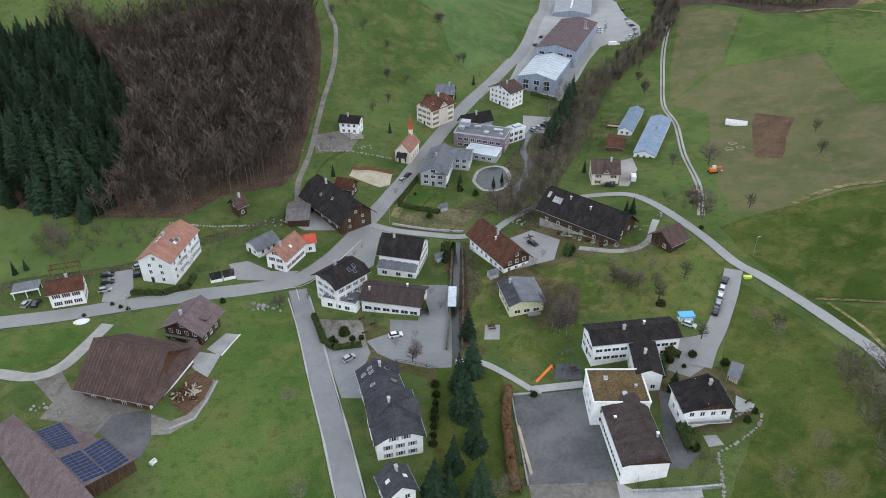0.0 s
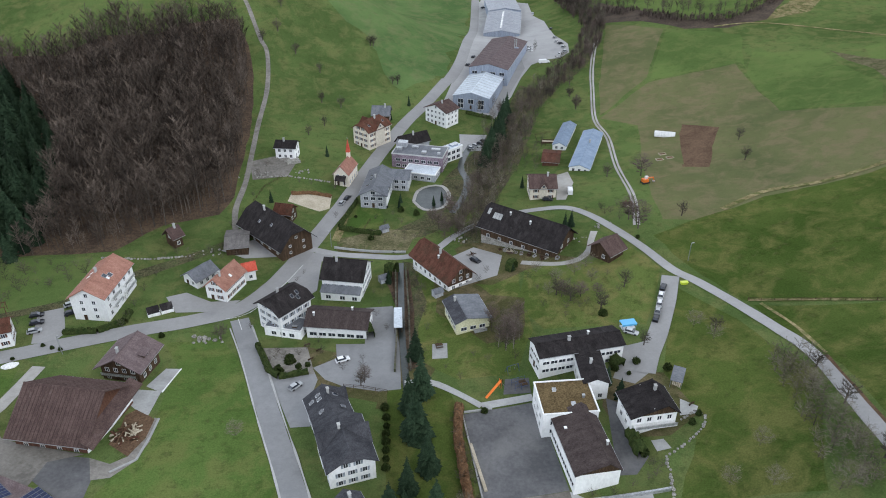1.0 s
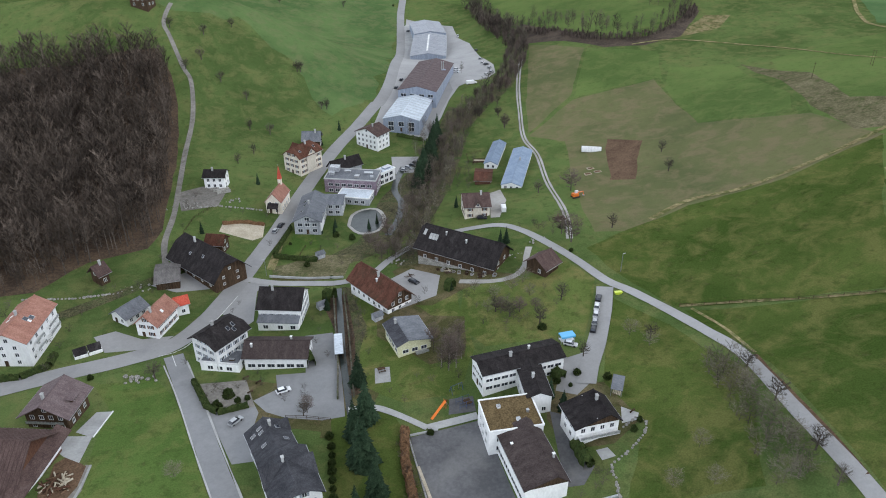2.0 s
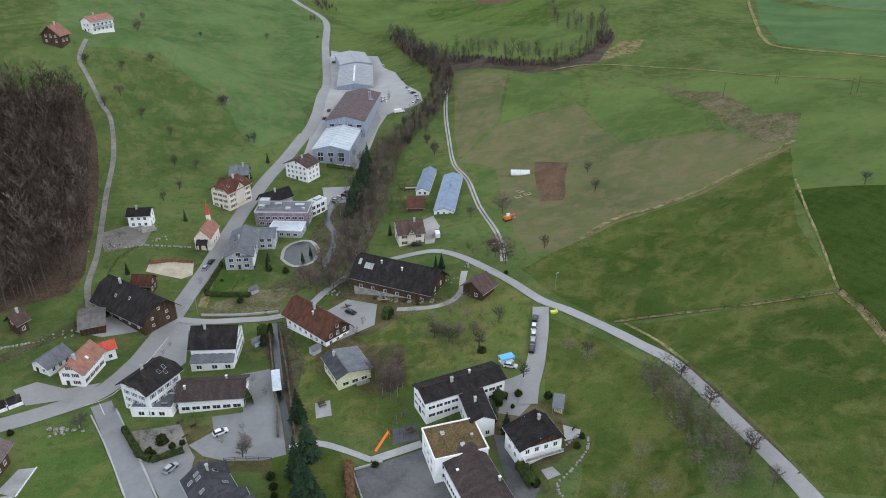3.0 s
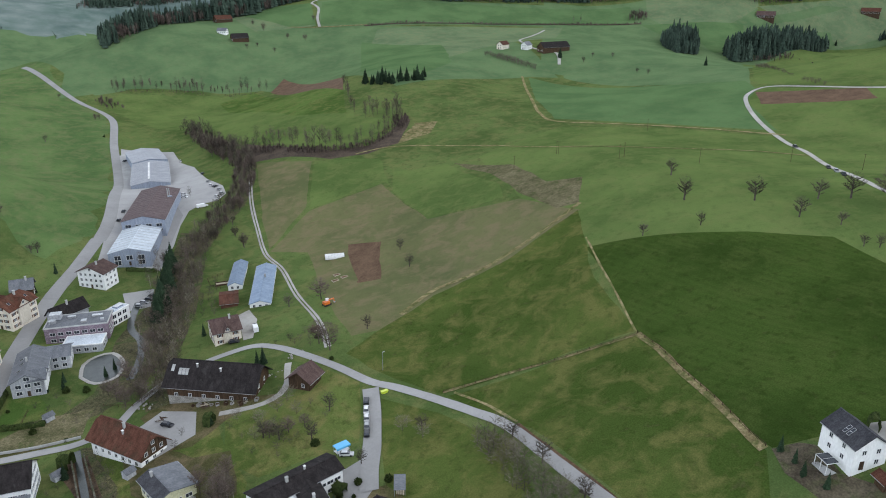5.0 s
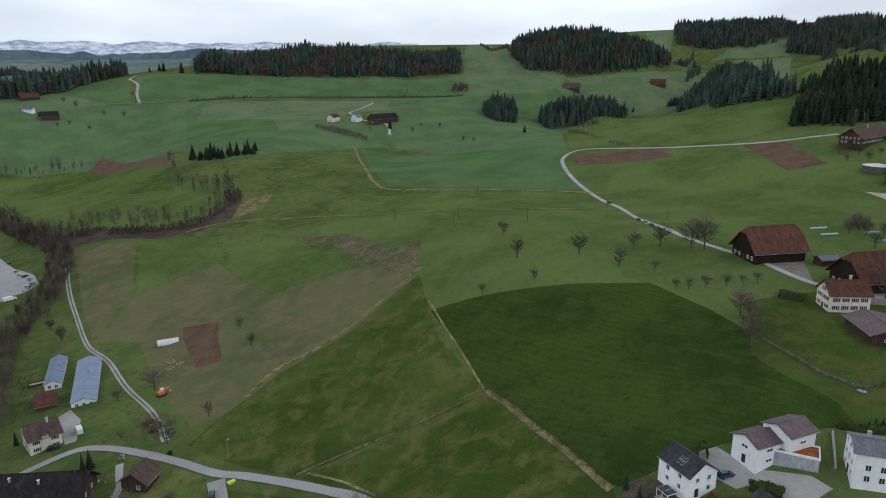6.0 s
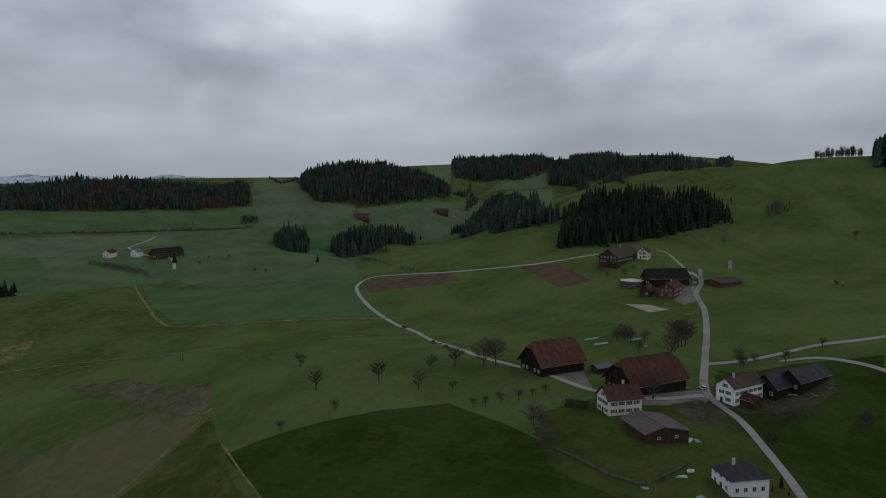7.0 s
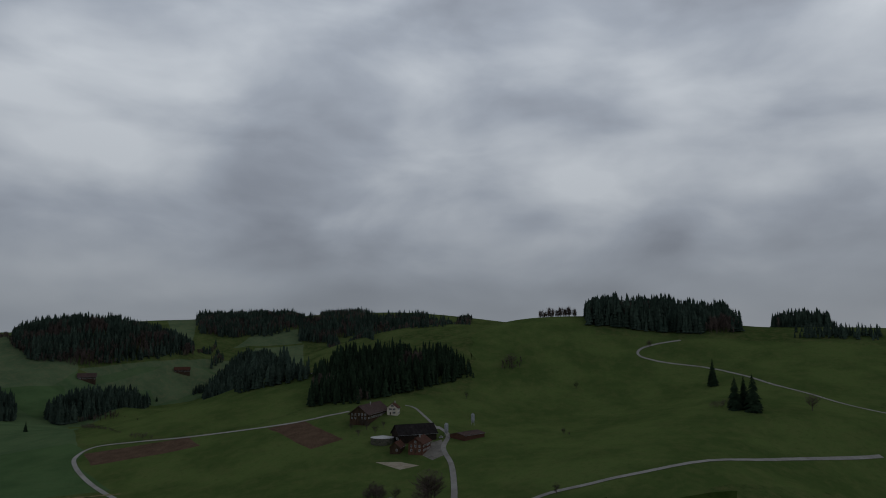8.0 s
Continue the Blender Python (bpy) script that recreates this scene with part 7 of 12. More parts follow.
def dormer(e, x, y, z, wide=2.4, deep=2.6, side=-1):
    d = part("dormer", wall_mesh(wide, deep, 1.2, 1.3, 0.8), "timber", e, m=pose(x, y, z))
    part("dormer_roof", boxes((0, side * 0.2, 1.45, wide + 0.7, deep + 0.9, 0.16, 0, side * -6)), "roof_plum", d)
    add_window(e, pose(x, y + side * (deep / 2 + 0.05), z + 0.55, 0, 0, 180 if side < 0 else 0), 1.4, 0.8)


def spire(e, L, W, hr):
    """Ridge turret with a red needle spire, and a small porch roof on the gable."""
    x = L / 2 - 1.6
    t = part("turret", boxes((x, 0, hr + 0.6, 1.5, 1.5, 2.6)), "cream", e)
    bm = bmesh.new()
    bmesh.ops.create_cone(bm, cap_ends=True, segments=4, radius1=1.25, radius2=0.04, depth=6.0, matrix=pose(x, 0, hr + 4.9, 0, 0, 45))
    part("needle", bm, "roof_red", t)
    part("cross", boxes((x, 0, hr + 8.3, 0.06, 0.06, 0.9), (x, 0, hr + 8.4, 0.06, 0.5, 0.06)), "metal", t)
    bm = bmesh.new()
    loops(bm, [(-L / 2 - 1.6, -2.4, 2.9), (-L / 2 - 1.6, 2.4, 2.9), (-L / 2 + 0.4, 2.4, 4.6), (-L / 2 + 0.4, -2.4, 4.6)], [(-L / 2 - 1.6, -2.4, 3.1), (-L / 2 - 1.6, 2.4, 3.1), (-L / 2 + 0.4, 2.4, 4.8), (-L / 2 + 0.4, -2.4, 4.8)])
    p = part("porch_roof", bm, "roof_dark", e)
    for s in (-2.1, 2.1):
        part("porch_post", boxes((-L / 2 - 1.3, s, 1.4, 0.25, 0.25, 3.0)), "timber", p)


def roof_ribs(e, L, W, he, hr, count, material):
    """Raised seams running down both roof planes."""
    run, drop = W / 2, hr - he
    tilt = math.degrees(math.atan2(drop, run))
    bm = boxes((0, 0, 0, 0.16, math.hypot(run, drop), 0.1))
    me = bpy.data.meshes.new("seam")
    bm.to_mesh(me)
    bm.free()
    me.materials.append(M[material])
    for k in range(count):
        u = -L / 2 + L * (k + 0.5) / count
        for s in (-1, 1):
            again("seam", me, e, pose(u, s * run / 2, (hr + he) / 2 + 0.06, -s * tilt))


def canopy(e, l, w, z):
    """A broad lean-to roof over the ground floor on the near long side."""
    bm = bmesh.new()
    y = -w / 2
    loops(bm, [(-l / 2, y, z + 0.9), (l / 2, y, z + 0.9), (l / 2, y - 3.4, z), (-l / 2, y - 3.4, z)], [(-l / 2, y, z + 1.1), (l / 2, y, z + 1.1), (l / 2, y - 3.4, z + 0.2), (-l / 2, y - 3.4, z + 0.2)])
    c = part("canopy", bm, "roof_grey", e)
    part("shopfront", boxes((0, y - 1.5, z / 2 - 0.4, l - 0.4, 2.8, z + 0.8)), "white", e)
    for k in (-0.3, 0.05, 0.35):
        add_window(e, pose(k * l, y - 2.95, 1.6, 0, 0, 180), 1.6, 1.4)


def carport(x, y, yaw):
    e = thing("carport", x, y, yaw, "white flat-roofed carport beside the house", "carport")
    part("roof", boxes((0, 0, 2.9, 8.0, 5.6, 0.25)), "roof_grey", e)
    part("rim", boxes((0, -2.85, 2.95, 8.2, 0.12, 0.5)), "trim", e)
    for a in (-3.7, 0, 3.7):
        for b in (-2.5, 2.5):
            part("post", boxes((a, b, 1.3, 0.22, 0.22, 3.0)), "trim", e)
    part("back_wall", boxes((0, 2.7, 1.3, 8.0, 0.2, 3.0)), "timber", e)


def pergola(x, y, yaw):
    e = thing("pergola", x, y, yaw, "wooden pergola frame behind the house", "pergola")
    for a in (-4.5, 0, 4.5):
        for b in (-1.5, 1.5):
            part("post", boxes((a, b, 1.3, 0.16, 0.16, 2.8)), "red_timber", e)
    for b in (-1.5, 1.5):
        part("beam", boxes((0, b, 2.75, 9.6, 0.16, 0.2)), "red_timber", e)
    for a in np.linspace(-4.6, 4.6, 9):
        part("rafter", boxes((a, 0, 2.92, 0.12, 3.6, 0.14)), "red_timber", e)


def glass_porch(x, y, yaw):
    e = thing("glass_porch", x, y, yaw, "white porch frame with a glass roof on a terrace", "porch")
    for a in (-1.8, 0, 1.8):
        part("rafter", boxes((a, 0, 2.55, 0.1, 3.0, 0.12)), "trim", e)
        part("post", boxes((a, 1.4, 1.25, 0.12, 0.12, 2.5)), "trim", e)
    for b in (-1.4, 1.4):
        part("beam", boxes((0, b, 2.45, 3.8, 0.12, 0.12)), "trim", e)
    for a in (-0.9, 0.9):
        part("pane", boxes((a, 0, 2.63, 1.66, 2.9, 0.03)), "pane", e)
    part("terrace_slab", boxes((0, 0, 0.05, 4.2, 3.4, 0.3)), "concrete", e)


def terrace_walls(x, y):
    e = thing("stone_terrace", x, y, 12, "stepped grey stone garden terraces below the house", "terrace")
    for k in range(4):
        part("terrace_wall", boxes((0.8 * k, -2.2 * k, 0.2, 9 - k, 0.6, 1.4)), "stone", e)


def sand_pen(x, y):
    e = thing("raised_bed", x, y, -12, "timber-edged sandy animal pen", "pen")
    part("filling", boxes((0, 0, 0.2, 7.4, 3.0, 0.4)), "sand", e)
    for a, b, l, w in ((0, 1.6, 7.8, 0.3), (0, -1.6, 7.8, 0.3), (3.8, 0, 0.3, 3.0), (-3.8, 0, 0.3, 3.0)):
        part("board", boxes((a, b, 0.3, l, w, 0.9)), "timber", e)


def garden_bed(x, y):
    e = thing("garden_bed", x, y, 5, "low vegetable bed edged with pale boards", "bed")
    part("earth", boxes((0, 0, 0.15, 3.0, 1.8, 0.3)), "soil", e)
    for a, b, l, w in ((0, 0.95, 3.2, 0.12), (0, -0.95, 3.2, 0.12), (1.55, 0, 0.12, 1.8), (-1.55, 0, 0.12, 1.8)):
        part("board", boxes((a, b, 0.2, l, w, 0.45)), "sand", e)




def solar_barn(x, y, planes, arrays):
    """A low barn whose long roof runs on over a skewed side wing: plum sheet planes over timber walls, and three fields of solar panels on the wing."""
    e = thing("barn", x, y, 0, "low timber barn with plum sheet roof and solar panels", "barn")
    for k, q in enumerate(planes):
        bm = bmesh.new()
        q = [Vector((px - x, py - y, pz)) for px, py, pz in q]
        loops(bm, [p - Vector((0, 0, 0.22)) for p in q], q)
        part("roof", bm, "roof_plum", e)
        c = sum(q, Vector()) / 4
        bm = bmesh.new()
        foot = [c + (p - c) * 0.93 for p in q]
        loops(bm, [(p.x, p.y, -2.5) for p in foot], [(p.x, p.y, p.z - 0.25) for p in foot])
        part("wall", bm, "timber", e)
    for q in arrays:
        a, b, c, d = [Vector((px - x, py - y, pz + 0.1)) for px, py, pz in q]
        cols, rows = 4, 9
        at = lambda u, v: a.lerp(b, u).lerp(d.lerp(c, u), v)
        n = (b - a).cross(d - a).normalized()
        n = n if n.z > 0 else -n
        bm = bmesh.new()
        loops(bm, [at(u, v) - n * 0.06 for u, v in ((-0.01, -0.01), (1.01, -0.01), (1.01, 1.01), (-0.01, 1.01))], [at(u, v) for u, v in ((-0.01, -0.01), (1.01, -0.01), (1.01, 1.01), (-0.01, 1.01))])
        rack = part("panel_rack", bm, "roof_grey", e, "grey metal mounting grid")
        for i in range(cols):
            for j in range(rows):
                bm = bmesh.new()
                cs = [at((i + du) / cols, (j + dv) / rows) for du, dv in ((0.03, 0.09), (0.97, 0.09), (0.97, 0.91), (0.03, 0.91))]
                loops(bm, cs, [p + n * 0.04 for p in cs])
                part("solar_panel", bm, "pv", rack)


def pent_roof(e, L, W, he):
    """A broad skirt roof across the gable end."""
    bm = bmesh.new()
    z0, z1 = he - 0.2, he + 1.9
    x0, x1 = L / 2 - 1.6, L / 2 + 1.7
    loops(bm, [(x0, -W / 2, z1), (x0, W / 2, z1), (x1, W / 2 + 0.2, z0), (x1, -W / 2 - 0.2, z0)], [(x0, -W / 2, z1 + 0.2), (x0, W / 2, z1 + 0.2), (x1, W / 2 + 0.2, z0 + 0.2), (x1, -W / 2 - 0.2, z0 + 0.2)])
    part("skirt_roof", bm, "roof_brown", e)
    part("stone_base", boxes((L / 2 - 1.45, 0, 1.0, 0.24, W - 3.2, 2.4)), "white", e, "whitewashed ground-floor wall")


def exhaust_stack(x, y):
    """Dust filter of the factory: a box on legs with two pipes."""
    e = thing("dust_filter", x, y, 15, "blue-grey metal dust filter with tall pipes beside the hall", "filter")
    part("cabinet", boxes((0, 0, 5.5, 3.2, 2.6, 5.0), (0, 0, 8.1, 3.4, 2.8, 0.2)), "blue_wall", e)
    bm = bmesh.new()
    bmesh.ops.create_cone(bm, cap_ends=True, segments=8, radius1=1.4, radius2=0.3, depth=1.8, matrix=pose(0, 0, 2.1, 180))
    part("hopper", bm, "metal", e)
    for sx in (-1.4, 1.4):
        for sy in (-1.1, 1.1):
            part("leg", boxes((sx, sy, 1.5, 0.18, 0.18, 3.2)), "metal", e)
    for sx in (-1.0, 0.2):
        bm = bmesh.new()
        bmesh.ops.create_cone(bm, cap_ends=True, segments=10, radius1=0.28, radius2=0.28, depth=5.5, matrix=pose(sx, -0.6, 10.6))
        part("pipe", bm, "metal", e)


def gable_boards(e, L, W, he, hr, over, off, material="timber"):
    """Dark boarding in the triangle of both gable ends."""
    l, w = L - 2 * over, W - 2 * over
    hw, hg = he + (hr - he) / (W / 2 + abs(off)) * over - 0.3, hr - 0.4
    for sx in (-1, 1):
        x = sx * (l / 2 + 0.03)
        bm = bmesh.new()
        tri = [(-w / 2 + 0.1, hw), (w / 2 - 0.1, hw), (off, hg)]
        loops(bm, [(x, y, z) for y, z in tri], [(x + sx * 0.09, y, z) for y, z in tri])
        bmesh.ops.recalc_face_normals(bm, faces=bm.faces)
        part("gable_boarding", bm, material, e, "dark timber boarding under the eaves")


def boulders(x, y, count, reach, seed, label):
    """A loose heap of rounded field stones."""
    e = thing("boulder_heap", x, y, 0, label, "stones")
    rn = random.Random(seed)
    for k in range(count):
        bm = bmesh.new()
        bmesh.ops.create_icosphere(bm, subdivisions=1, radius=rn.uniform(0.25, 0.6))
        for v in bm.verts:
            v.co *= rn.uniform(0.8, 1.15)
        part("boulder", bm, "stone", e, m=pose(rn.uniform(-reach, reach), rn.uniform(-reach, reach) * 0.4, 0.2, 0, 0, rn.uniform(0, 360)))


def stone_row(line, size, seed, label):
    """A garden edging of single rough stones set side by side along a line."""
    e = thing("stone_edging", *line[0], 0, label, "stone edging")
    o = e.matrix_world.translation
    rn = random.Random(seed)
    forms = []
    for k in range(4):
        bm = bmesh.new()
        bmesh.ops.create_icosphere(bm, subdivisions=1, radius=1.0)
        for v in bm.verts:
            v.co = Vector((v.co.x * rn.uniform(0.8, 1.1), v.co.y * rn.uniform(0.7, 1.0), v.co.z * rn.uniform(0.55, 0.8)))
        me = bpy.data.meshes.new("stone")
        bm.to_mesh(me)
        bm.free()
        me.materials.append(M["stone"])
        forms.append(me)
    for (x0, y0), (x1, y1) in zip(line, line[1:]):
        d = math.hypot(x1 - x0, y1 - y0)
        n = max(1, int(d / (size * 1.9)))
        for k in range(n):
            u = (k + rn.uniform(0.3, 0.7)) / n
            x, y = x0 + (x1 - x0) * u + rn.gauss(0, 0.1), y0 + (y1 - y0) * u + rn.gauss(0, 0.1)
            r = size * rn.uniform(0.75, 1.25)
            again("stone", rn.choice(forms), e, pose(x - o.x, y - o.y, float(ground(x, y)) - o.z + 0.25 * r, 0, 0, rn.uniform(0, 360)) @ Matrix.Diagonal((r, r, r, 1)))
    return e


def fence(line, label, high=1.1, every=2.5):
    """A post-and-rail fence along a line."""
    e = thing("fence", *line[0], 0, label, "fence")
    o = e.matrix_world.translation
    me = None
    for (x0, y0), (x1, y1) in zip(line, line[1:]):
        d = math.hypot(x1 - x0, y1 - y0)
        n = max(1, int(d / every))
        for k in range(n + 1):
            x, y = x0 + (x1 - x0) * k / n, y0 + (y1 - y0) * k / n
            z = float(ground(x, y))
            if me is None:
                me = part("post", boxes((0, 0, high / 2 - 0.2, 0.14, 0.14, high + 0.4)), "timber", e, m=pose(x - o.x, y - o.y, z - o.z)).data
            else:
                again("post", me, e, pose(x - o.x, y - o.y, z - o.z))
            if k < n:
                x2, y2 = x0 + (x1 - x0) * (k + 1) / n, y0 + (y1 - y0) * (k + 1) / n
                bm = bmesh.new()
                for h in (0.45, 0.95):
                    rod(bm, (x - o.x, y - o.y, z - o.z + h * high), (x2 - o.x, y2 - o.y, float(ground(x2, y2)) - o.z + h * high), 0.05)
                part("rail", bm, "timber", e)
def cross_gable(e, W, he, hr, x, side, wide, drop, wall, roof, win=(1.0, 1.3)):
    """A gabled wing standing out of one roof slope, its ridge at right angles to the main ridge."""
    run = W / 2 + 0.25
    top = hr - drop
    m = pose(x, side * run / 2, 0, 0, 0, 90)
    part("gable_wall", wall_mesh(run - 0.9, wide - 1.0, he + 0.25, top - 0.32, -1.2), wall, e, m=m)
    g = part("gable_roof", roof_mesh(run, wide, he + 0.05, top, 0.0, 0.24), roof, e, m=m)
    part("ridge", boxes((0, 0, top + 0.03, run, 0.3, 0.14)), roof, g)
    add_window(e, pose(x, side * (run - 0.42), (he + top) / 2 - 0.3, 0, 0, 0 if side > 0 else 180), *win)


def roof_lights(e, W, he, hr, side, spots, size=(0.8, 1.3), off=0.0, material="pane"):
    """Tilted roof windows in metal frames on one slope; spots are (along the ridge, share down the slope)."""
    run, fall = W / 2 - side * off, hr - he
    tilt = -side * math.degrees(math.atan2(fall, run))
    for u, v in spots:
        f = part("roof_window", boxes((0, 0, 0, size[0] + 0.16, size[1] + 0.16, 0.12)), "metal", e, m=pose(u, off + side * run * v, hr - fall * v + 0.1, tilt))
        part("pane", boxes((0, 0, 0.07, size[0], size[1], 0.03)), material, f)


def flues(e, W, he, hr, spots, off=0.0):
    """White-capped flues on a roof."""
    for u, y in spots:
        z = hr - abs(y - off) * (hr - he) / (W / 2)
        f = part("flue", boxes((u, y, z + 0.45, 0.5, 0.5, 1.3)), "concrete", e)
        part("cap", boxes((u, y, z + 1.14, 0.72, 0.72, 0.1)), "trim", f)


def roof_units(e, h, rows):
    """Plant boxes and hatches on a flat roof: x, y, length, width, height, material."""
    for x, y, a, b, c, mt in rows:
        u = part("roof_unit", boxes((x, y, h + 0.12 + c / 2, a, b, c)), mt, e)
        part("lid", boxes((x, y, h + 0.15 + c, a + 0.16, b + 0.16, 0.08)), "metal", u)


def plank_heap(x, y, yaw, count, long, seed, label):
    """Boards and beams thrown down in a low heap."""
    e = thing("plank_heap", x, y, yaw, label, "planks")
    rn = random.Random(seed)
    for k in range(count):
        a = long * rn.uniform(0.5, 1.0)
        part("plank", boxes((0, 0, 0, a, rn.uniform(0.18, 0.35), 0.07)), rn.choice(("timber", "sand", "stone", "roof_brown")), e, m=pose(rn.gauss(0, long * 0.28), rn.gauss(0, 0.9), 0.08 + 0.07 * (k // 3), rn.gauss(0, 3), rn.gauss(0, 4), rn.gauss(0, 28)))
    return e


def crate_row(line, seed, label):
    """Crates, tubs and pallets standing along a wall."""
    rn = random.Random(seed)
    for x, y in line:
        e = thing("crate", x, y, rn.uniform(0, 90), label, "crate", "crates along the barn")
        a, b, c = rn.uniform(0.8, 1.6), rn.uniform(0.7, 1.2), rn.uniform(0.5, 1.2)
        mt = rn.choice(("timber", "stone", "concrete", "metal"))
        part("side", boxes((0, b / 2, c / 2, a, 0.08, c), (0, -b / 2, c / 2, a, 0.08, c), (a / 2, 0, c / 2, 0.08, b - 0.08, c), (-a / 2, 0, c / 2, 0.08, b - 0.08, c)), mt, e)
        part("base", boxes((0, 0, 0.12 + c * 0.3, a - 0.08, b - 0.08, 0.1)), rn.choice(("timber", "soil", "stone")), e)


def roof_cover(e, L, W, he, hr, off, side, material, label):
    """A second covering laid over one slope of a roof."""
    run, fall = W / 2 - side * off, hr - he
    part("roof_covering", boxes((0, 0, 0, L + 0.04, math.hypot(run, fall), 0.06)), material, e, label, m=pose(0, off + side * run / 2, (he + hr) / 2 + 0.05, -side * math.degrees(math.atan2(fall, run))))


# ---- buildings ----
house("apartment_house", -92.8, 201.8, 81.3, 21.6, 12.5, 8.6, 12.3, label="white apartment house with an orange tile roof", wall='white', roof='roof_orange', rows=3, gap=3.4, sky=2)
house("house", -119.0, 181.5, 18.8, 11.2, 8.5, 5.6, 8.2, label="white house with brown tile roof beside the main road", wall='white', roof='roof_rust', shutter='brown')
house("garage", -64.8, 214.2, 50.4, 10.3, 8.3, 3.0, 5.6, label="white garage building with grey roof", wall='white', roof='roof_grey', rows=1, chimney=0)
house("house", -55.0, 207.6, 66.8, 13.5, 9.0, 4.9, 8.8, label="white house with orange tile roof", wall='white', roof='roof_orange', shutter='brown', sky=1)
house("annex", -48.3, 215.8, 17.4, 5.1, 5.8, 4.2, 6.2, label="small white annex with bright red roof", wall='white', roof='roof_red', rows=1, chimney=0)
house("farmhouse", -41.3, 240.4, -50.3, 30.3, 16.6, 4.2, 12.5, label="old farmhouse with huge black half-hipped tile roof", win=(0.9, 0.9), gap=5.2, wall='timber', roof='roof_dark', cut=0.35, shutter=None, over=1.6)
house("shed", -39.2, 255.6, -18.3, 8.0, 7.9, 4.0, 7.0, label="small outbuilding with red-brown tile roof", wall='timber', roof='roof_rust', rows=1, chimney=0)
house("shed", -55.2, 236.2, 5.2, 9.2, 14.4, 3.0, 4.4, label="low open shed with grey weathered roof", wall='timber', roof='roof_weathered', rows=0, chimney=0, door=False)
house("cottage", -78.1, 236.2, 46.6, 5.5, 7.0, 4.0, 7.4, label="dark timber cottage at the forest edge", wall='timber', roof='roof_brown', rows=1, over=1.0)
house("inn", -32.9, 187.6, 46.1, 14.7, 12.5, 9.0, 12.8, label="white three-storey inn with green shutters and dark hipped roof", wall='white', roof='roof_dark', cut=0.5, rows=3, shutter='grey', over=1.0)
flat_house("terrace_annex", -32.2, 182.7, -18.5, 12.2, 6.7, 3.4, label="white flat-roofed annex with a roof terrace", rows=1, wall='white', roof='roof_grey')
house("hall", -15.5, 181.6, -11.4, 20.3, 11.4, 4.6, 7.4, label="long white hall with dark brown tile roof", wall='white', roof='roof_ribbed', rows=1, win=(2.2, 1.2), chimney=0)
house("house", -13.7, 207.2, -14.0, 15.4, 14.0, 6.8, 11.4, label="white three-storey house with dark tile roof", wall='white', roof='roof_dark', rows=3, shutter='grey')
house("farmhouse", 19.3, 207.1, -59.9, 24.0, 12.3, 4.2, 9.8, label="farmhouse with rust-red tile roof and white gable", wall='white', roof='roof_rust', over=1.2, upper='timber', cut=0.2)
house("barn", 51.7, 220.4, -40.5, 33.4, 16.4, 4.6, 11.2, label="long dark timber barn with black tile roof and pale stone base", wall='stone', upper='timber', lift=1.0, roof='roof_dark', over=1.4, rows=1, sky=0, gap=4.4, chimney=0, category='barn', cut=0.15)
house("barn", 76.0, 202.1, 35.1, 9.4, 10.2, 3.2, 6.8, label="small brown timber barn", wall='timber', roof='roof_brown', rows=0, chimney=0, over=1.0, category='barn')
house("bungalow", 24.4, 177.7, -78.1, 13.3, 12.1, 4.4, 6.0, label="modern pale yellow house with grey low-pitched roof", wall='yellow', roof='roof_grey', rows=1, win=(1.8, 1.2), over=0.7, off=-2.1)
house("house", -42.6, 308.4, -10.9, 10.4, 8.7, 5.6, 7.8, label="white hillside house with dark roof", wall='white', roof='roof_dark', rows=2)
house("chapel", -15.8, 289.2, 72.5, 13.2, 7.5, 5.2, 9.4, label="cream chapel with red tile roof and thin red spire", wall='cream', roof='roof_orange', rows=1, win=(0.9, 2.0), chimney=0, category='chapel', over=0.4)
house("villa", -3.6, 327.4, 44.6, 16.2, 12.0, 8.6, 13.0, label="old four-storey cream schoolhouse with red-brown hipped roof", wall='cream', roof='roof_rust', cut=0.5, rows=3, shutter='brown')
house("house", 1.7, 353.6, -9.9, 10.1, 9.0, 4.2, 8.0, label="house with grey tile roof behind the schoolhouse", wall='timber', roof='roof_grey', rows=1)
house("house", 33.3, 355.0, 45.3, 11.7, 15.6, 8.0, 11.2, label="white four-storey house with brown roof", wall='white', roof='roof_brown', rows=3, over=0.8)
flat_house("commercial_building", 18.4, 304.2, -18.5, 24.0, 12.1, 7.0, label="violet-grey flat-roofed commercial building", rim='concrete', wall='plum_wall', roof='roof_grey', rows=2, win=(2.0, 1.3))
house("house", 15.7, 318.3, 25.3, 16.1, 8.0, 5.5, 9.5, label="house with brown-black roof beside the main road", wall='grey_wall', roof='roof_dark', rows=1)
flat_house("terraced_block", 32.8, 309.3, 37.2, 11.7, 5.0, 6.0, label="white stepped block with blue-glazed terraces", wall='white', roof='roof_pale', rows=2, win=(2.0, 1.6))
flat_house("canopy_building", 18.2, 291.6, -20.9, 14.8, 8.9, 3.4, label="low building with flat white roof", wall='grey_wall', roof='roof_pale', rows=1)
house("house", -1.8, 275.7, 79.0, 24.8, 12.1, 5.8, 8.8, label="modern grey house with wide grey gable roof", wall='grey_wall', roof='roof_grey', rows=2, win=(1.8, 1.4))
house("house_wing", 7.3, 283.8, -11.8, 11.6, 11.0, 5.4, 7.6, label="grey wing with grey roof", wall='grey_wall', roof='roof_grey', rows=2, win=(1.6, 1.4), chimney=0)
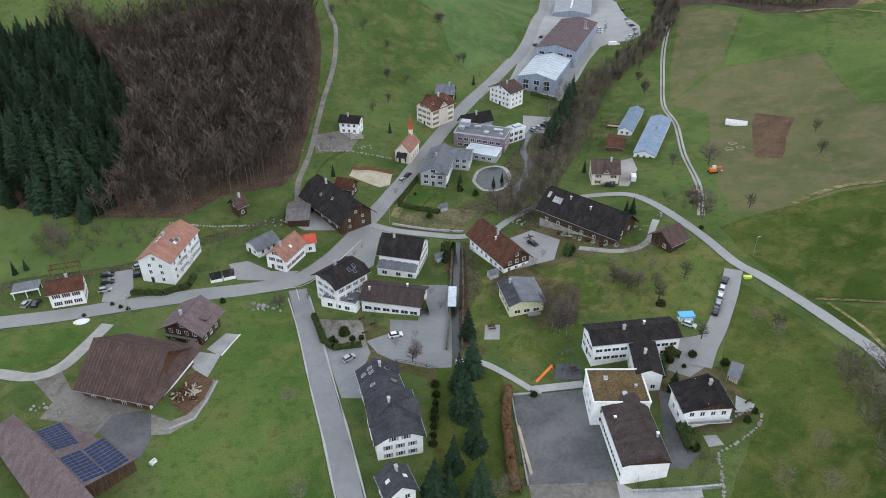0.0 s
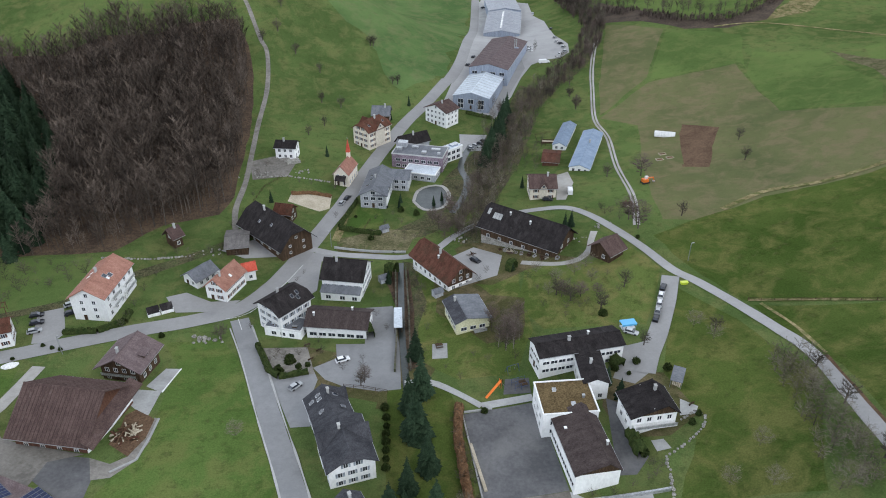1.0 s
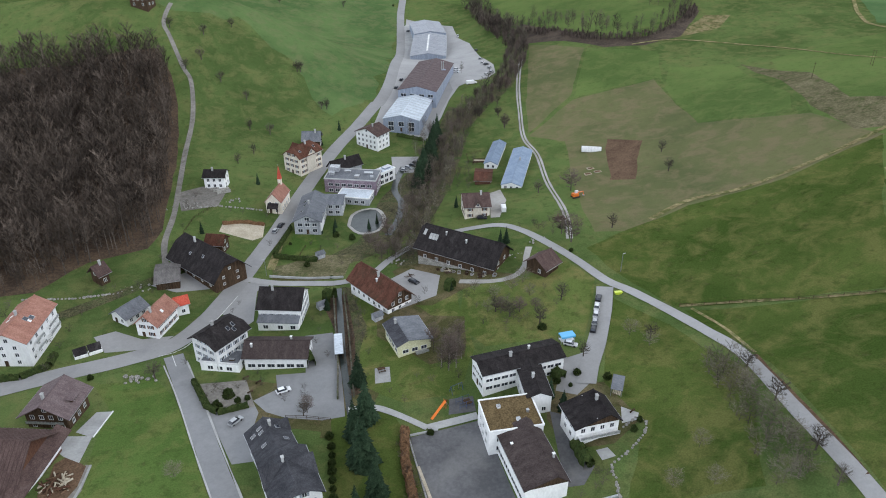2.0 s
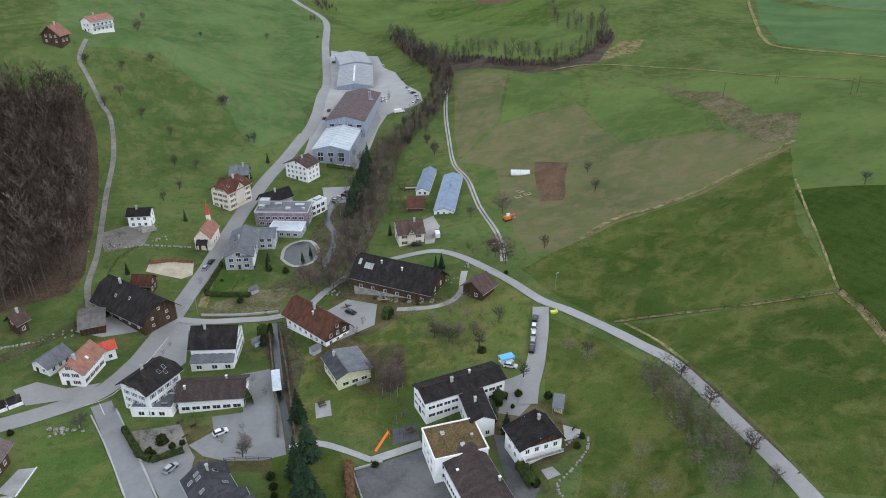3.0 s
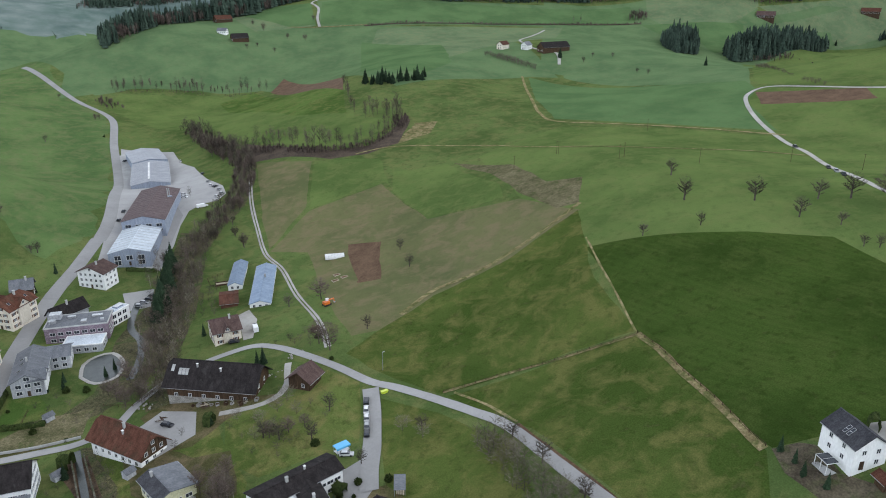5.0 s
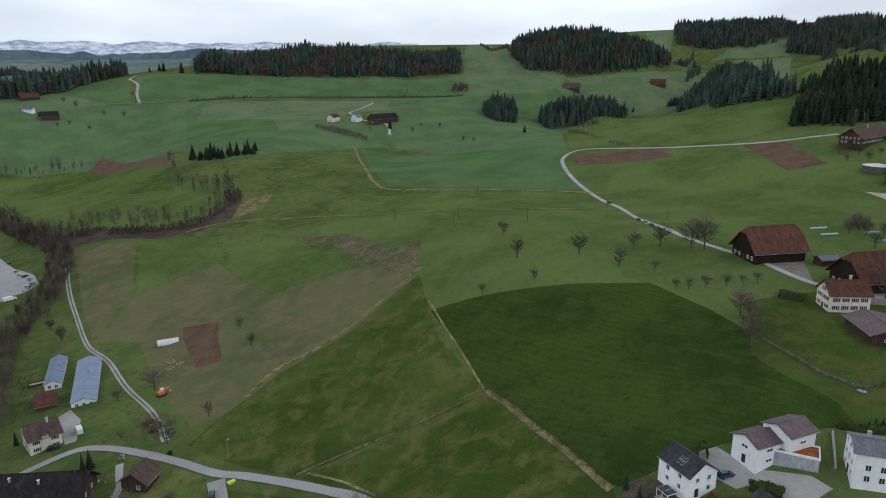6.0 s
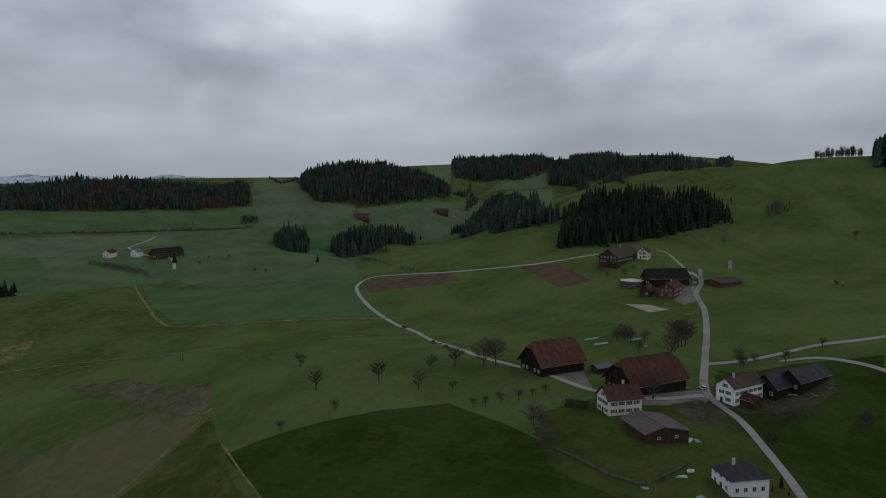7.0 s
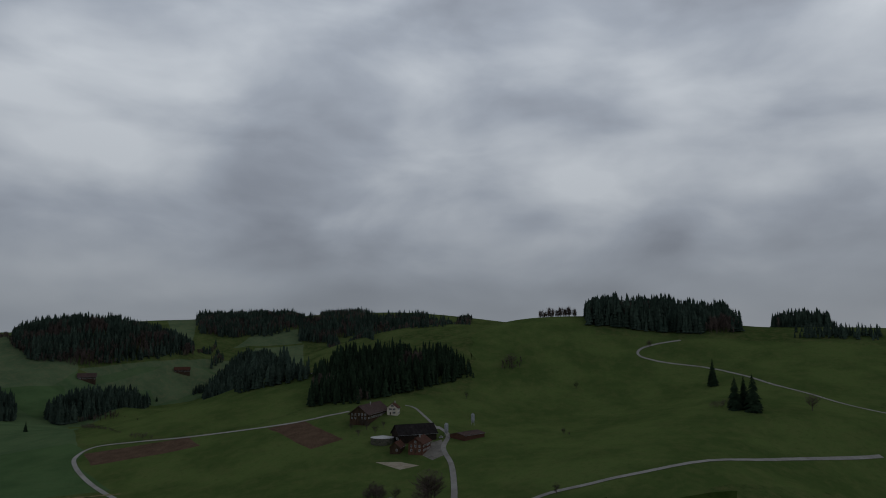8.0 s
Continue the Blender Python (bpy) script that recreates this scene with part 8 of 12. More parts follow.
house("house", 66.1, 261.0, -5.4, 11.8, 13.9, 5.4, 8.8, label="cream house with dark plum-brown tile roof", wall='cream', roof='roof_brown', rows=2, shutter='brown')
house("poultry_house", 91.9, 324.4, -113.9, 30.0, 7.0, 2.8, 4.4, label="long white poultry house with pale blue sheet roof", wall='white', roof='roof_blue', rows=1, chimney=0, over=0.3, category='shed', group='poultry houses')
house("poultry_house", 96.7, 301.5, -113.7, 44.8, 9.7, 2.8, 4.4, label="long white poultry house with pale blue sheet roof", wall='white', roof='roof_blue', rows=1, chimney=1, over=0.3, category='shed', group='poultry houses')
house("shed", 79.1, 298.0, -17.0, 8.6, 14.7, 2.4, 3.8, label="low red-brown timber shed", wall='red_timber', roof='roof_rust', rows=1, chimney=0, category='shed')
house("factory_hall", 57.2, 386.3, 68.4, 37.0, 20.8, 7.0, 9.6, label="blue-grey factory hall with pale striped sheet roof", wall='blue_wall', roof='roof_pale', sides='cd', rows=1, win=(3.0, 2.4), gap=5, chimney=0, over=0.3, category='factory')
house("factory_hall", 76.9, 434.8, 68.5, 63.4, 23.8, 7.2, 10.0, label="factory hall with brown roof", wall='blue_wall', roof='roof_plum', sides='cd', rows=1, win=(3.0, 1.6), gap=5, chimney=0, over=0.4, category='factory')
house("factory_hall", 99.8, 553.7, 78.1, 65.9, 27.0, 6.5, 8.8, label="grey factory hall with pale sheet roof and skylight strip", wall='blue_wall', roof='roof_steel', rows=0, win=(3.0, 1.6), gap=5, chimney=0, over=0.3, category='factory')
house("factory_hall", 109.4, 615.9, 86.8, 43.6, 27.0, 6.5, 8.6, label="far grey factory hall with pale sheet roof", wall='blue_wall', roof='roof_steel', rows=0, win=(3.0, 1.6), gap=5, chimney=0, over=0.3, category='factory')
house("school", 52.6, 153.1, 8.0, 25.8, 9.4, 6.6, 8.2, label="white two-storey school wing with low dark roof", wall='white', roof='roof_dark', rows=2, win=(1.9, 1.0), gap=2.3, over=0.5, category='school')
house("school_link", 54.2, 144.9, -93.9, 17.6, 7.4, 6.0, 7.6, label="school link wing with low dark roof", wall='white', roof='roof_dark', rows=1, over=0.4, category='school', chimney=1)
flat_house("school_block", 44.3, 132.2, -90.2, 11.8, 14.2, 7.2, label="white school block with planted flat roof", wall='white', roof='roof_green', rows=2, category='school', win=(1.2, 1.2))
house("gym", 45.6, 118.3, -85.7, 20.4, 11.6, 6.0, 8.6, label="school gym with ribbed dark roof and white end wall", wall='white', roof='roof_ribbed', rows=1, win=(2.4, 1.2), over=0.4, chimney=0, category='school', sides='ab', off=2.4)
house("house", 63.9, 126.8, -85.5, 10.0, 13.2, 5.6, 8.6, label="white house with dark tile roof and long balcony", wall='white', roof='roof_dark', rows=2, chimney=1, off=2.8)
house("house", -16.3, 135.8, -71.9, 13.3, 10.9, 6.6, 10.0, label="long white house with dark slate roof", wall='white', roof='roof_slate', rows=2, shutter='grey')
house("house", -12.2, 123.9, -75.5, 16.4, 12.6, 6.4, 10.0, label="white house end with half-hipped grey roof and blue-white windows", wall='white', roof='roof_slate', cut=0.45, rows=2, shutter='grey')
house("house", -10.5, 104.2, -66.2, 7.7, 8.0, 5.6, 8.6, label="white house with dark grey roof at the stream", wall='white', roof='roof_slate', rows=2, sky=1)
house("barn", -82.4, 142.9, -14.2, 22.4, 23.4, 4.6, 12.5, label="huge timber barn with ribbed brown roof", wall='red_timber', roof='roof_brown', over=1.5, rows=1, gap=4, chimney=0, category='barn', sides='ab')
house("chalet", -75.0, 165.9, 75.6, 13.4, 14.5, 5.0, 9.2, label="brown timber chalet with plum tile roof", wall='timber', roof='roof_plum', over=1.5, rows=2, shutter=None)
house("house", 145.2, 59.1, 68, 10.8, 8.9, 5.4, 8.4, label="cream-white house with dark slate roof and small roof windows", wall='white', roof='roof_slate', rows=2, gap=3.4, win=(0.9, 1.1), chimney=0, over=0.4)
roof_lights(child_of("house", "cream-white house"), 8.9, 5.4, 8.4, 1, ((-1.2, 0.42), (0.0, 0.42), (-1.2, 0.62), (0.0, 0.62)), (0.6, 0.9))
glass_porch(138.7, 60.6, 68)
house("house", 160.0, 49.2, -23.1, 8.6, 8.5, 5.6, 7.4, label="white modern house with plum low-pitched roof", wall='white', roof='roof_plum', rows=2, win=(1.7, 0.6), gap=4.4, over=0.5, chimney=0)
house("house", 166.3, 44.3, -22.5, 9.2, 9.0, 6.2, 8.0, label="taller half of a white modern house with plum roof", wall='white', roof='roof_plum', rows=2, win=(1.7, 0.6), gap=4.4, over=0.5, chimney=0)
flat_house("garage", 163.9, 42.2, -72.2, 10.9, 5.7, 2.8, label="open double garage with reddish planted roof", wall='grey_wall', roof='roof_sedum', rows=0)
house("house", 168.4, 27.4, -64.3, 9.3, 10.0, 7.6, 9.2, label="white three-storey house with low grey roof", wall='white', roof='roof_grey', rows=3, over=0.4)
house("barn", 289.4, 94.3, -34.7, 24.9, 17.5, 3.8, 13.0, label="large hamlet barn with rust tile roof and black timber gables", wall='black_timber', roof='roof_rust', over=1.3, rows=0, chimney=0, cut=0.25, category='barn')
house("barn", 288.8, 54.6, -35.5, 30.4, 19.0, 3.8, 13.0, label="long hamlet barn with rust tile roof and black timber gables", wall='black_timber', roof='roof_rust', over=1.3, rows=0, chimney=0, cut=0.3, category='barn')
house("farmhouse", 252.8, 57.0, -48.6, 14.4, 10.5, 5.6, 9.8, label="cream farmhouse with orange-red tile roof", wall='cream', roof='roof_rust', rows=2, shutter='brown')
house("shed", 237.4, 41.5, -140.1, 17.7, 16.4, 3.4, 5.4, label="low timber implement shed with plum sheet roof", wall='timber', roof='roof_plum', rows=1, sides='d', win=(1.0, 0.7), gap=5.5, chimney=0, category='shed', off=-1.7)
house("farmhouse", 296.8, 19.9, -31.2, 19.3, 9.5, 6.4, 10.0, label="white farmhouse with brown-red roof and dark shutters", wall='white', roof='roof_brown', rows=2, shutter='green')
house("shed", 291.0, 16.3, -123.6, 10.3, 6.0, 3.0, 5.0, label="small timber shed beside the farmhouse", wall='timber', roof='roof_rust', rows=0, chimney=0, category='shed')
house("barn", 309.8, 7.6, -26.3, 17.4, 11.0, 3.6, 9.0, label="dark weathered barn beside the farmhouse", wall='black_timber', roof='roof_slate', rows=0, chimney=0, category='barn', over=1.0)
house("barn", 320.3, -2.6, -28.3, 23.8, 11.0, 3.6, 8.0, label="long dark open barn with stacked wood", wall='black_timber', roof='roof_slate', rows=0, chimney=0, category='barn', over=1.0)
house("house", 214.5, 13.4, -53.5, 13.2, 11.4, 4.6, 7.8, label="white bungalow with dark hipped roof", wall='white', roof='roof_slate', cut=0.9, rows=2)
house("barn", 498.1, 82.7, -56.2, 30.0, 15.0, 4.2, 10.5, label="black timber barn of the upper farm", wall='black_timber', roof='roof_dark', rows=0, chimney=0, category='barn', over=1.0)
house("farmhouse", 472.8, 74.9, -9.0, 20.1, 12.0, 5.5, 9.5, label="timber farmhouse with red-brown roof", wall='red_timber', roof='roof_rust', rows=2, over=1.2)
house("shed", 471.7, 89.5, -5.5, 13.7, 8.0, 3.0, 6.5, label="timber shed with rust roof", wall='timber', roof='roof_rust', rows=0, chimney=0, category='shed')
house("shed", 513.9, 47.3, -33.7, 23.8, 15.0, 2.6, 4.2, label="low red-brown timber shed", wall='red_timber', roof='roof_brown', rows=0, chimney=0, category='shed')
house("farmhouse", 552.4, 127.0, -7.2, 49.3, 17.0, 4.0, 10.5, label="wide timber farmhouse below the wood", wall='timber', roof='roof_brown', rows=1, over=1.4)
house("house", 565.0, 110.6, -4.0, 9.0, 10.0, 5.0, 9.0, label="cream farm cottage below the wood", wall='cream', roof='roof_rust', rows=2, shutter='brown')
house("farmhouse", 597.0, 669.7, -4.9, 39.4, 15.0, 5, 11, label="distant dark timber farm barn", wall='timber', roof='roof_dark', rows=0, chimney=0)
house("house", 554.9, 714.7, 20.5, 16.6, 10.0, 5, 9, label="distant cream rendered farmhouse", wall='cream', roof='roof_rust', rows=1, chimney=0)
house("house", 577.2, 696.8, 19.0, 12.7, 10.0, 5, 9, label="distant small white farmhouse", wall='white', roof='roof_grey', rows=1, chimney=0)
house("farmhouse", 1576.3, 1034.0, 19.9, 103.7, 12.0, 4, 9, label="distant small white farm", wall='white', roof='roof_grey', rows=1, chimney=0)
house("farmhouse", 2390.8, 1214.9, -8.2, 82.8, 12.0, 4, 9, label="distant farm with rust roof", wall='cream', roof='roof_rust', rows=1, chimney=0)
house("farmhouse", 1138, 752, -57, 30, 16, 4.0, 10.5, label="broad farmhouse with a grey-brown roof in the far valley", wall='timber', roof='roof_brown', rows=1, chimney=0, over=1.2)
house("farmhouse", 1299, 664, -63, 30, 15, 4.0, 10, label="far valley farmhouse with a red-brown tile roof", wall='timber', roof='roof_rust', rows=1, chimney=0, over=1.0)
house("farmhouse", 334.5, 1044.4, -2.7, 24.3, 13.0, 4, 10, label="distant dark timber farmhouse", wall='timber', roof='roof_dark', rows=0, chimney=0)
house("house", 319.6, 1072.1, -45.5, 15.1, 9.0, 4, 8, label="distant small white house", wall='white', roof='roof_grey', rows=1, chimney=0)
house("farmhouse", 342.3, 1141.3, 9.9, 27.7, 13.0, 4, 10, label="distant timber farmhouse with red roof", wall='timber', roof='roof_rust', rows=0, chimney=0)
house("farmhouse", -86.7, 454.4, 62.6, 10.1, 13.0, 4.5, 10, label="hillside farmhouse with orange tile roof", wall='timber', roof='roof_orange', rows=1, over=1.0)
house("house", -66.9, 476.0, 45.4, 16.7, 10.0, 6.5, 9, label="white hillside house with red roof and balconies", wall='white', roof='roof_orange', rows=2)

e = child_of("house", "white house end")
for side in (-1, 1):
    cross_gable(e, 12.6, 6.4, 10.0, -1.6, side, 7.2, 0.25, "white", "roof_slate", (1.2, 1.2))
e = child_of("house", "long white house with dark slate")
roof_lights(e, 10.9, 6.6, 10.0, -1, ((-4.0, 0.35), (-2.4, 0.35), (-3.2, 0.7), (1.8, 0.45)))
roof_lights(e, 10.9, 6.6, 10.0, 1, ((-3.0, 0.45), (1.5, 0.6)))
cross_gable(e, 10.9, 6.6, 10.0, -4.4, 1, 4.4, 1.0, "white", "roof_slate", (1.0, 1.0))
cross_gable(child_of("house", "cream house with dark plum"), 13.9, 5.4, 8.8, 0.0, -1, 3.6, 0.9, "cream", "roof_brown", (1.0, 1.0))
e = child_of("villa", "old four-storey cream")
cross_gable(e, 12.0, 8.6, 13.0, 0.0, -1, 7.0, 0.9, "cream", "roof_rust")
cross_gable(e, 12.0, 8.6, 13.0, 0.0, 1, 7.0, 0.9, "cream", "roof_rust")
roof_lights(e, 12.0, 8.6, 13.0, -1, ((-4.6, 0.5), (4.6, 0.5)), (0.9, 1.1))
e = child_of("house", "modern grey house with wide")
cross_gable(e, 12.1, 5.8, 8.8, -8.2, -1, 8.0, 0.3, "white", "roof_grey", (1.8, 1.2))
roof_lights(e, 12.1, 5.8, 8.8, 1, ((-6.0, 0.5), (-1.0, 0.4), (3.0, 0.5)))
roof_lights(child_of("barn", "long dark timber barn"), 16.4, 4.6, 11.2, -1, ((-14.4, 0.32), (-11.6, 0.42), (-10.4, 0.42), (-9.2, 0.42)), (0.9, 2.2), material="concrete")
flues(child_of("barn", "long dark timber barn"), 16.4, 4.6, 11.2, ((-6.0, -1.8), (2.6, -2.6)))
flues(child_of("hall", "long white hall"), 11.4, 4.6, 7.4, ((-7.5, -2.0), (4.0, 1.5)))
roof_lights(child_of("inn", "white three-storey inn"), 12.5, 9.0, 12.8, -1, ((1.2, 0.45), (2.6, 0.62), (3.4, 0.4)))
roof_lights(child_of("apartment_house", "white apartment"), 12.5, 8.6, 12.3, -1, ((-1.0, 0.35), (0.6, 0.5)), (1.4, 1.4))
roof_lights(child_of("farmhouse", "old farmhouse with huge"), 16.6, 4.2, 12.5, -1, ((-4.0, 0.5), (3.0, 0.4)), (0.8, 1.0))
flues(child_of("farmhouse", "farmhouse with rust-red"), 12.3, 4.2, 9.8, ((1.0, -2.0),))
flues(child_of("gym", "school gym"), 11.6, 6.0, 8.6, ((-4.0, -3.6), (3.5, 4.2)), 2.4)
flues(child_of("school", "white two-storey school"), 9.4, 6.6, 8.2, ((3.5, 0.8),))
roof_units(child_of("school_block", "white school block"), 7.2, ((-2.4, -2.6, 0.9, 0.9, 0.6, "trim"), (3.2, 1.2, 1.3, 1.0, 0.5, "trim"), (0.6, 4.4, 0.6, 0.6, 0.8, "metal")))
roof_units(child_of("commercial_building", "violet-grey"), 7.0, ((-9.2, 3.4, 4.2, 3.4, 2.2, "grey_wall"), (-9.6, -1.0, 2.4, 2.0, 1.2, "metal"), (-3.0, 2.4, 3.0, 1.4, 0.8, "metal"), (2.5, -2.4, 2.0, 2.0, 0.7, "concrete"), (7.0, 2.0, 4.0, 1.6, 0.6, "metal"), (9.6, -3.0, 1.2, 1.2, 1.0, "grey_wall")))
roof_units(child_of("terrace_annex", "white flat-roofed annex"), 3.4, ((-4.6, 1.6, 1.2, 0.7, 0.5, "timber"), (-3.0, -1.8, 1.4, 0.7, 0.5, "timber"), (0.5, 1.8, 1.4, 0.8, 0.45, "timber"), (3.5, -1.7, 1.5, 0.7, 0.5, "timber")))
roof_units(child_of("terraced_block", "white stepped block"), 6.0, ((-3.0, 0.0, 2.6, 3.0, 0.9, "blue_wall"), (2.6, 0.4, 3.6, 2.6, 0.7, "blue_wall")))
roof_cover(child_of("bungalow", "modern pale yellow"), 13.3, 12.1, 4.4, 6.0, -2.1, -1, "roof_slate", "dark slate covering of the lower slope")
plank_heap(45.0, 213.8, -40, 16, 3.2, 1, "grey weathered boards heaped before the long barn")
plank_heap(56.0, 206.2, -40, 14, 2.8, 2, "grey weathered boards heaped before the long barn")
plank_heap(31.5, 217.5, -55, 12, 3.0, 3, "old timber and boards beside the farm yard")
crate_row([(41.5, 217.0), (43.2, 215.6), (46.6, 212.6), (48.2, 211.3), (50.6, 209.4), (52.2, 208.0), (54.4, 205.4), (59.4, 204.2)], 4, "weathered crate beside the long barn")

# ---- trees and hedges ----
SHRUB_FORMS = [k[2] for k in SHRUB]
SLIM_FORMS = [k[2] for k in SLIM]
FIR_FORMS = [k[2] for k in SPRUCE]
FAR_FIRS = [far_fir(k + 80, 14.0, 2.0 + 0.3 * k) for k in range(5)]
FAR_BARE = [far_bare(k + 90, 14.0, 3.1) for k in range(5)]
MID_BARE = [far_bare(k + 70, 14.0, 4.2, 230, 0.55) for k in range(4)]
WOOD_TREES = [wood_tree(k + 100, 18.0) for k in range(6)]
SPRUCE_STAND = [(-278, 422), (-216, 414), (-174, 371), (-140, 305), (-131, 262), (-127, 236), (-131.6, 227), (-147, 229), (-165, 236), (-184, 246), (-240, 262), (-300, 360)]
woods("bare_forest", [q for q in scatter([(-162.6, 235.1), (-134.3, 229.0), (-99.5, 232.5), (-84.1, 248.3), (-65.9, 259.0), (-63.2, 270.4), (-63.4, 294.7), (-65.6, 340.1), (-67.8, 381.2), (-71.0, 402.0), (-77.0, 420.0), (-93.0, 417.0), (-120.0, 409.0), (-150.0, 416.0), (-178.0, 412.0), (-230.0, 430.0), (-235.0, 280.0)], 3.9, 19, len(WOOD_TREES), 11, 0.3, open_=-9) if not inside(SPRUCE_STAND, q[0], q[1])], "dense leafless brown beech forest on the slope", "bark", "wood_twigs", WOOD_TREES)
woods("spruce_stand", scatter(SPRUCE_STAND, 6.4, 22, len(FIR_FORMS), 12, open_=-9), "dark green spruce stand at the forest edge", "bark", "needles", FIR_FORMS)
woods("ridge_forest", scatter([(599, 1139), (705, 1075), (820, 1035), (923, 998), (1036, 938), (1162, 1052), (1038, 1123), (925, 1168), (798, 1218), (678, 1289)], 5.3, 24, len(FAR_FIRS), 21, 0.3, -0.05), "dark mixed forest along the ridge", "bark", "hazed_needles", FAR_FIRS)
woods("leafless_wood", scatter([(599, 1139), (705, 1075), (820, 1035), (923, 998), (1036, 938), (1162, 1052), (1038, 1123), (925, 1168), (798, 1218), (678, 1289)], 5.5, 19, len(FAR_BARE), 21, 0.22, -9, 0.03), "brown leafless trees mixed into the ridge forest", "bark", "twigs", FAR_BARE)
woods("hill_forest", scatter([(1150, 905), (1111, 840), (1154, 779), (1214, 743), (1282, 710), (1371, 678), (1604, 793), (1510, 836), (1436, 879), (1370, 925), (1319, 997), (1354, 1066)], 6.2, 24, len(FAR_FIRS), 23, 0.3, -0.15), "dark forest covering a distant hill", "bark", "hazed_needles", FAR_FIRS)
woods("leafless_wood", scatter([(1150, 905), (1111, 840), (1154, 779), (1214, 743), (1282, 710), (1371, 678), (1604, 793), (1510, 836), (1436, 879), (1370, 925), (1319, 997), (1354, 1066)], 6.5, 19, len(FAR_BARE), 23, 0.22, -9, -0.06999999999999999), "brown leafless trees mixed into the hill forest", "bark", "twigs", FAR_BARE)
woods("hill_wood", scatter([(2101, 1803), (1144, 901), (1110, 832), (1149, 776), (1212, 741), (1271, 778), (1207, 815), (1166, 874), (1199, 944), (2154, 1848)], 6.1, 15, len(FAR_BARE), 24), "brown leafless wood at the foot of the hill", "bark", "twigs", FAR_BARE)
woods("far_forest", scatter([(1727, 844), (1749, 759), (1836, 700), (1905, 632), (2067, 686), (1995, 760), (1905, 827), (1879, 919)], 6.8, 22, len(FAR_FIRS), 25, 0.3, -0.15), "distant dark forest", "bark", "hazed_needles", FAR_FIRS)
woods("leafless_wood", scatter([(1727, 844), (1749, 759), (1836, 700), (1905, 632), (2067, 686), (1995, 760), (1905, 827), (1879, 919)], 7.1, 18, len(FAR_BARE), 25, 0.22, -9, -0.06999999999999999), "brown leafless trees mixed into the far forest", "bark", "twigs", FAR_BARE)
woods("far_forest", scatter([(1799, 604), (1794, 529), (1275, 288), (1440, 325), (1957, 577), (1960, 658)], 6.2, 23, len(FAR_FIRS), 26, 0.3, -0.2), "distant dark forest", "bark", "hazed_needles", FAR_FIRS)
woods("leafless_wood", scatter([(1799, 604), (1794, 529), (1275, 288), (1440, 325), (1957, 577), (1960, 658)], 6.5, 18, len(FAR_BARE), 26, 0.22, -9, -0.12000000000000001), "brown leafless trees mixed into the far forest", "bark", "twigs", FAR_BARE)
woods("ridge_wood", scatter([(152, 1046), (192, 1069), (227, 1102), (315, 1153), (408, 1177), (467, 1208), (521, 1219), (548, 1285), (490, 1272), (430, 1250), (332, 1222), (240, 1172), (203, 1138), (160, 1110)], 5.4, 29, len(FAR_FIRS), 27, 0.3, -0.12), "dark spruce wood along the crest of the ridge", "bark", "hazed_needles", FAR_FIRS)
woods("leafless_wood", scatter([(152, 1046), (192, 1069), (227, 1102), (315, 1153), (408, 1177), (467, 1208), (521, 1219), (548, 1285), (490, 1272), (430, 1250), (332, 1222), (240, 1172), (203, 1138), (160, 1110)], 6.0, 22, len(FAR_BARE), 27, 0.2, -9, -0.04), "brown leafless trees mixed into the ridge wood", "bark", "twigs", FAR_BARE)
woods("far_wood", scatter([(250, 2020), (485, 2110), (668, 2290), (1010, 3050), (900, 3080), (560, 2480), (330, 2250)], 10, 24, len(FAR_FIRS), 127, 0.3, -0.15), "distant mixed wood beyond the ridge", "bark", "hazed_needles", FAR_FIRS)
woods("leafless_wood", scatter([(250, 2020), (485, 2110), (668, 2290), (1010, 3050), (900, 3080), (560, 2480), (330, 2250)], 11, 20, len(FAR_BARE), 127, 0.2, -9, -0.05), "brown leafless trees mixed into the distant wood", "bark", "twigs", FAR_BARE)
woods("far_wood", scatter([(1379, 676), (1635, 754), (1411, 631), (1347, 629), (1402, 655), (1466, 655), (1690, 779), (1433, 703)], 6.2, 18, len(FAR_FIRS), 128, 0.3, -0.1), "distant dark wood in the hollow", "bark", "hazed_needles", FAR_FIRS)
woods("leafless_wood", scatter([(1379, 676), (1635, 754), (1411, 631), (1347, 629), (1402, 655), (1466, 655), (1690, 779), (1433, 703)], 6.5, 14, len(FAR_BARE), 128, 0.22, -9, -0.020000000000000004), "brown leafless trees mixed into the far wood", "bark", "twigs", FAR_BARE)
woods("spruce_clump", scatter([(314, 620), (328, 597), (368, 593), (377, 609), (337, 613), (323, 637)], 6.5, 17, len(FIR_FORMS), 28, 0.5, open_=-0.5), "small clump of dark spruces in the field", "bark", "needles", FIR_FORMS)
woods("spruce_clump", scatter([(879, 751), (950, 791), (984, 767), (938, 723), (826, 639), (762, 621)], 5.2, 21, len(FAR_FIRS), 29, 0.4, -0.5), "dark spruce clump in a hollow", "bark", "hazed_needles", FAR_FIRS)
woods("spruce_wood", scatter([(866, 612), (925, 619), (967, 619), (1080, 634), (1175, 655), (1185, 676), (1120, 706), (1040, 708), (985, 690), (915, 664)], 5.4, 27, len(FAR_FIRS), 30, 0.4, -0.45), "dark spruce wood in the hollow", "bark", "hazed_needles", FAR_FIRS)
woods("spruce_wood", scatter([(1250, 600), (1348, 601), (1569, 648), (1676, 623), (702, 242), (676, 214), (658, 212), (654, 243), (650, 278)], 5.8, 23, len(FAR_FIRS), 31, 0.45, -0.35), "dark spruce wood along the ridge", "bark", "hazed_needles", FAR_FIRS)
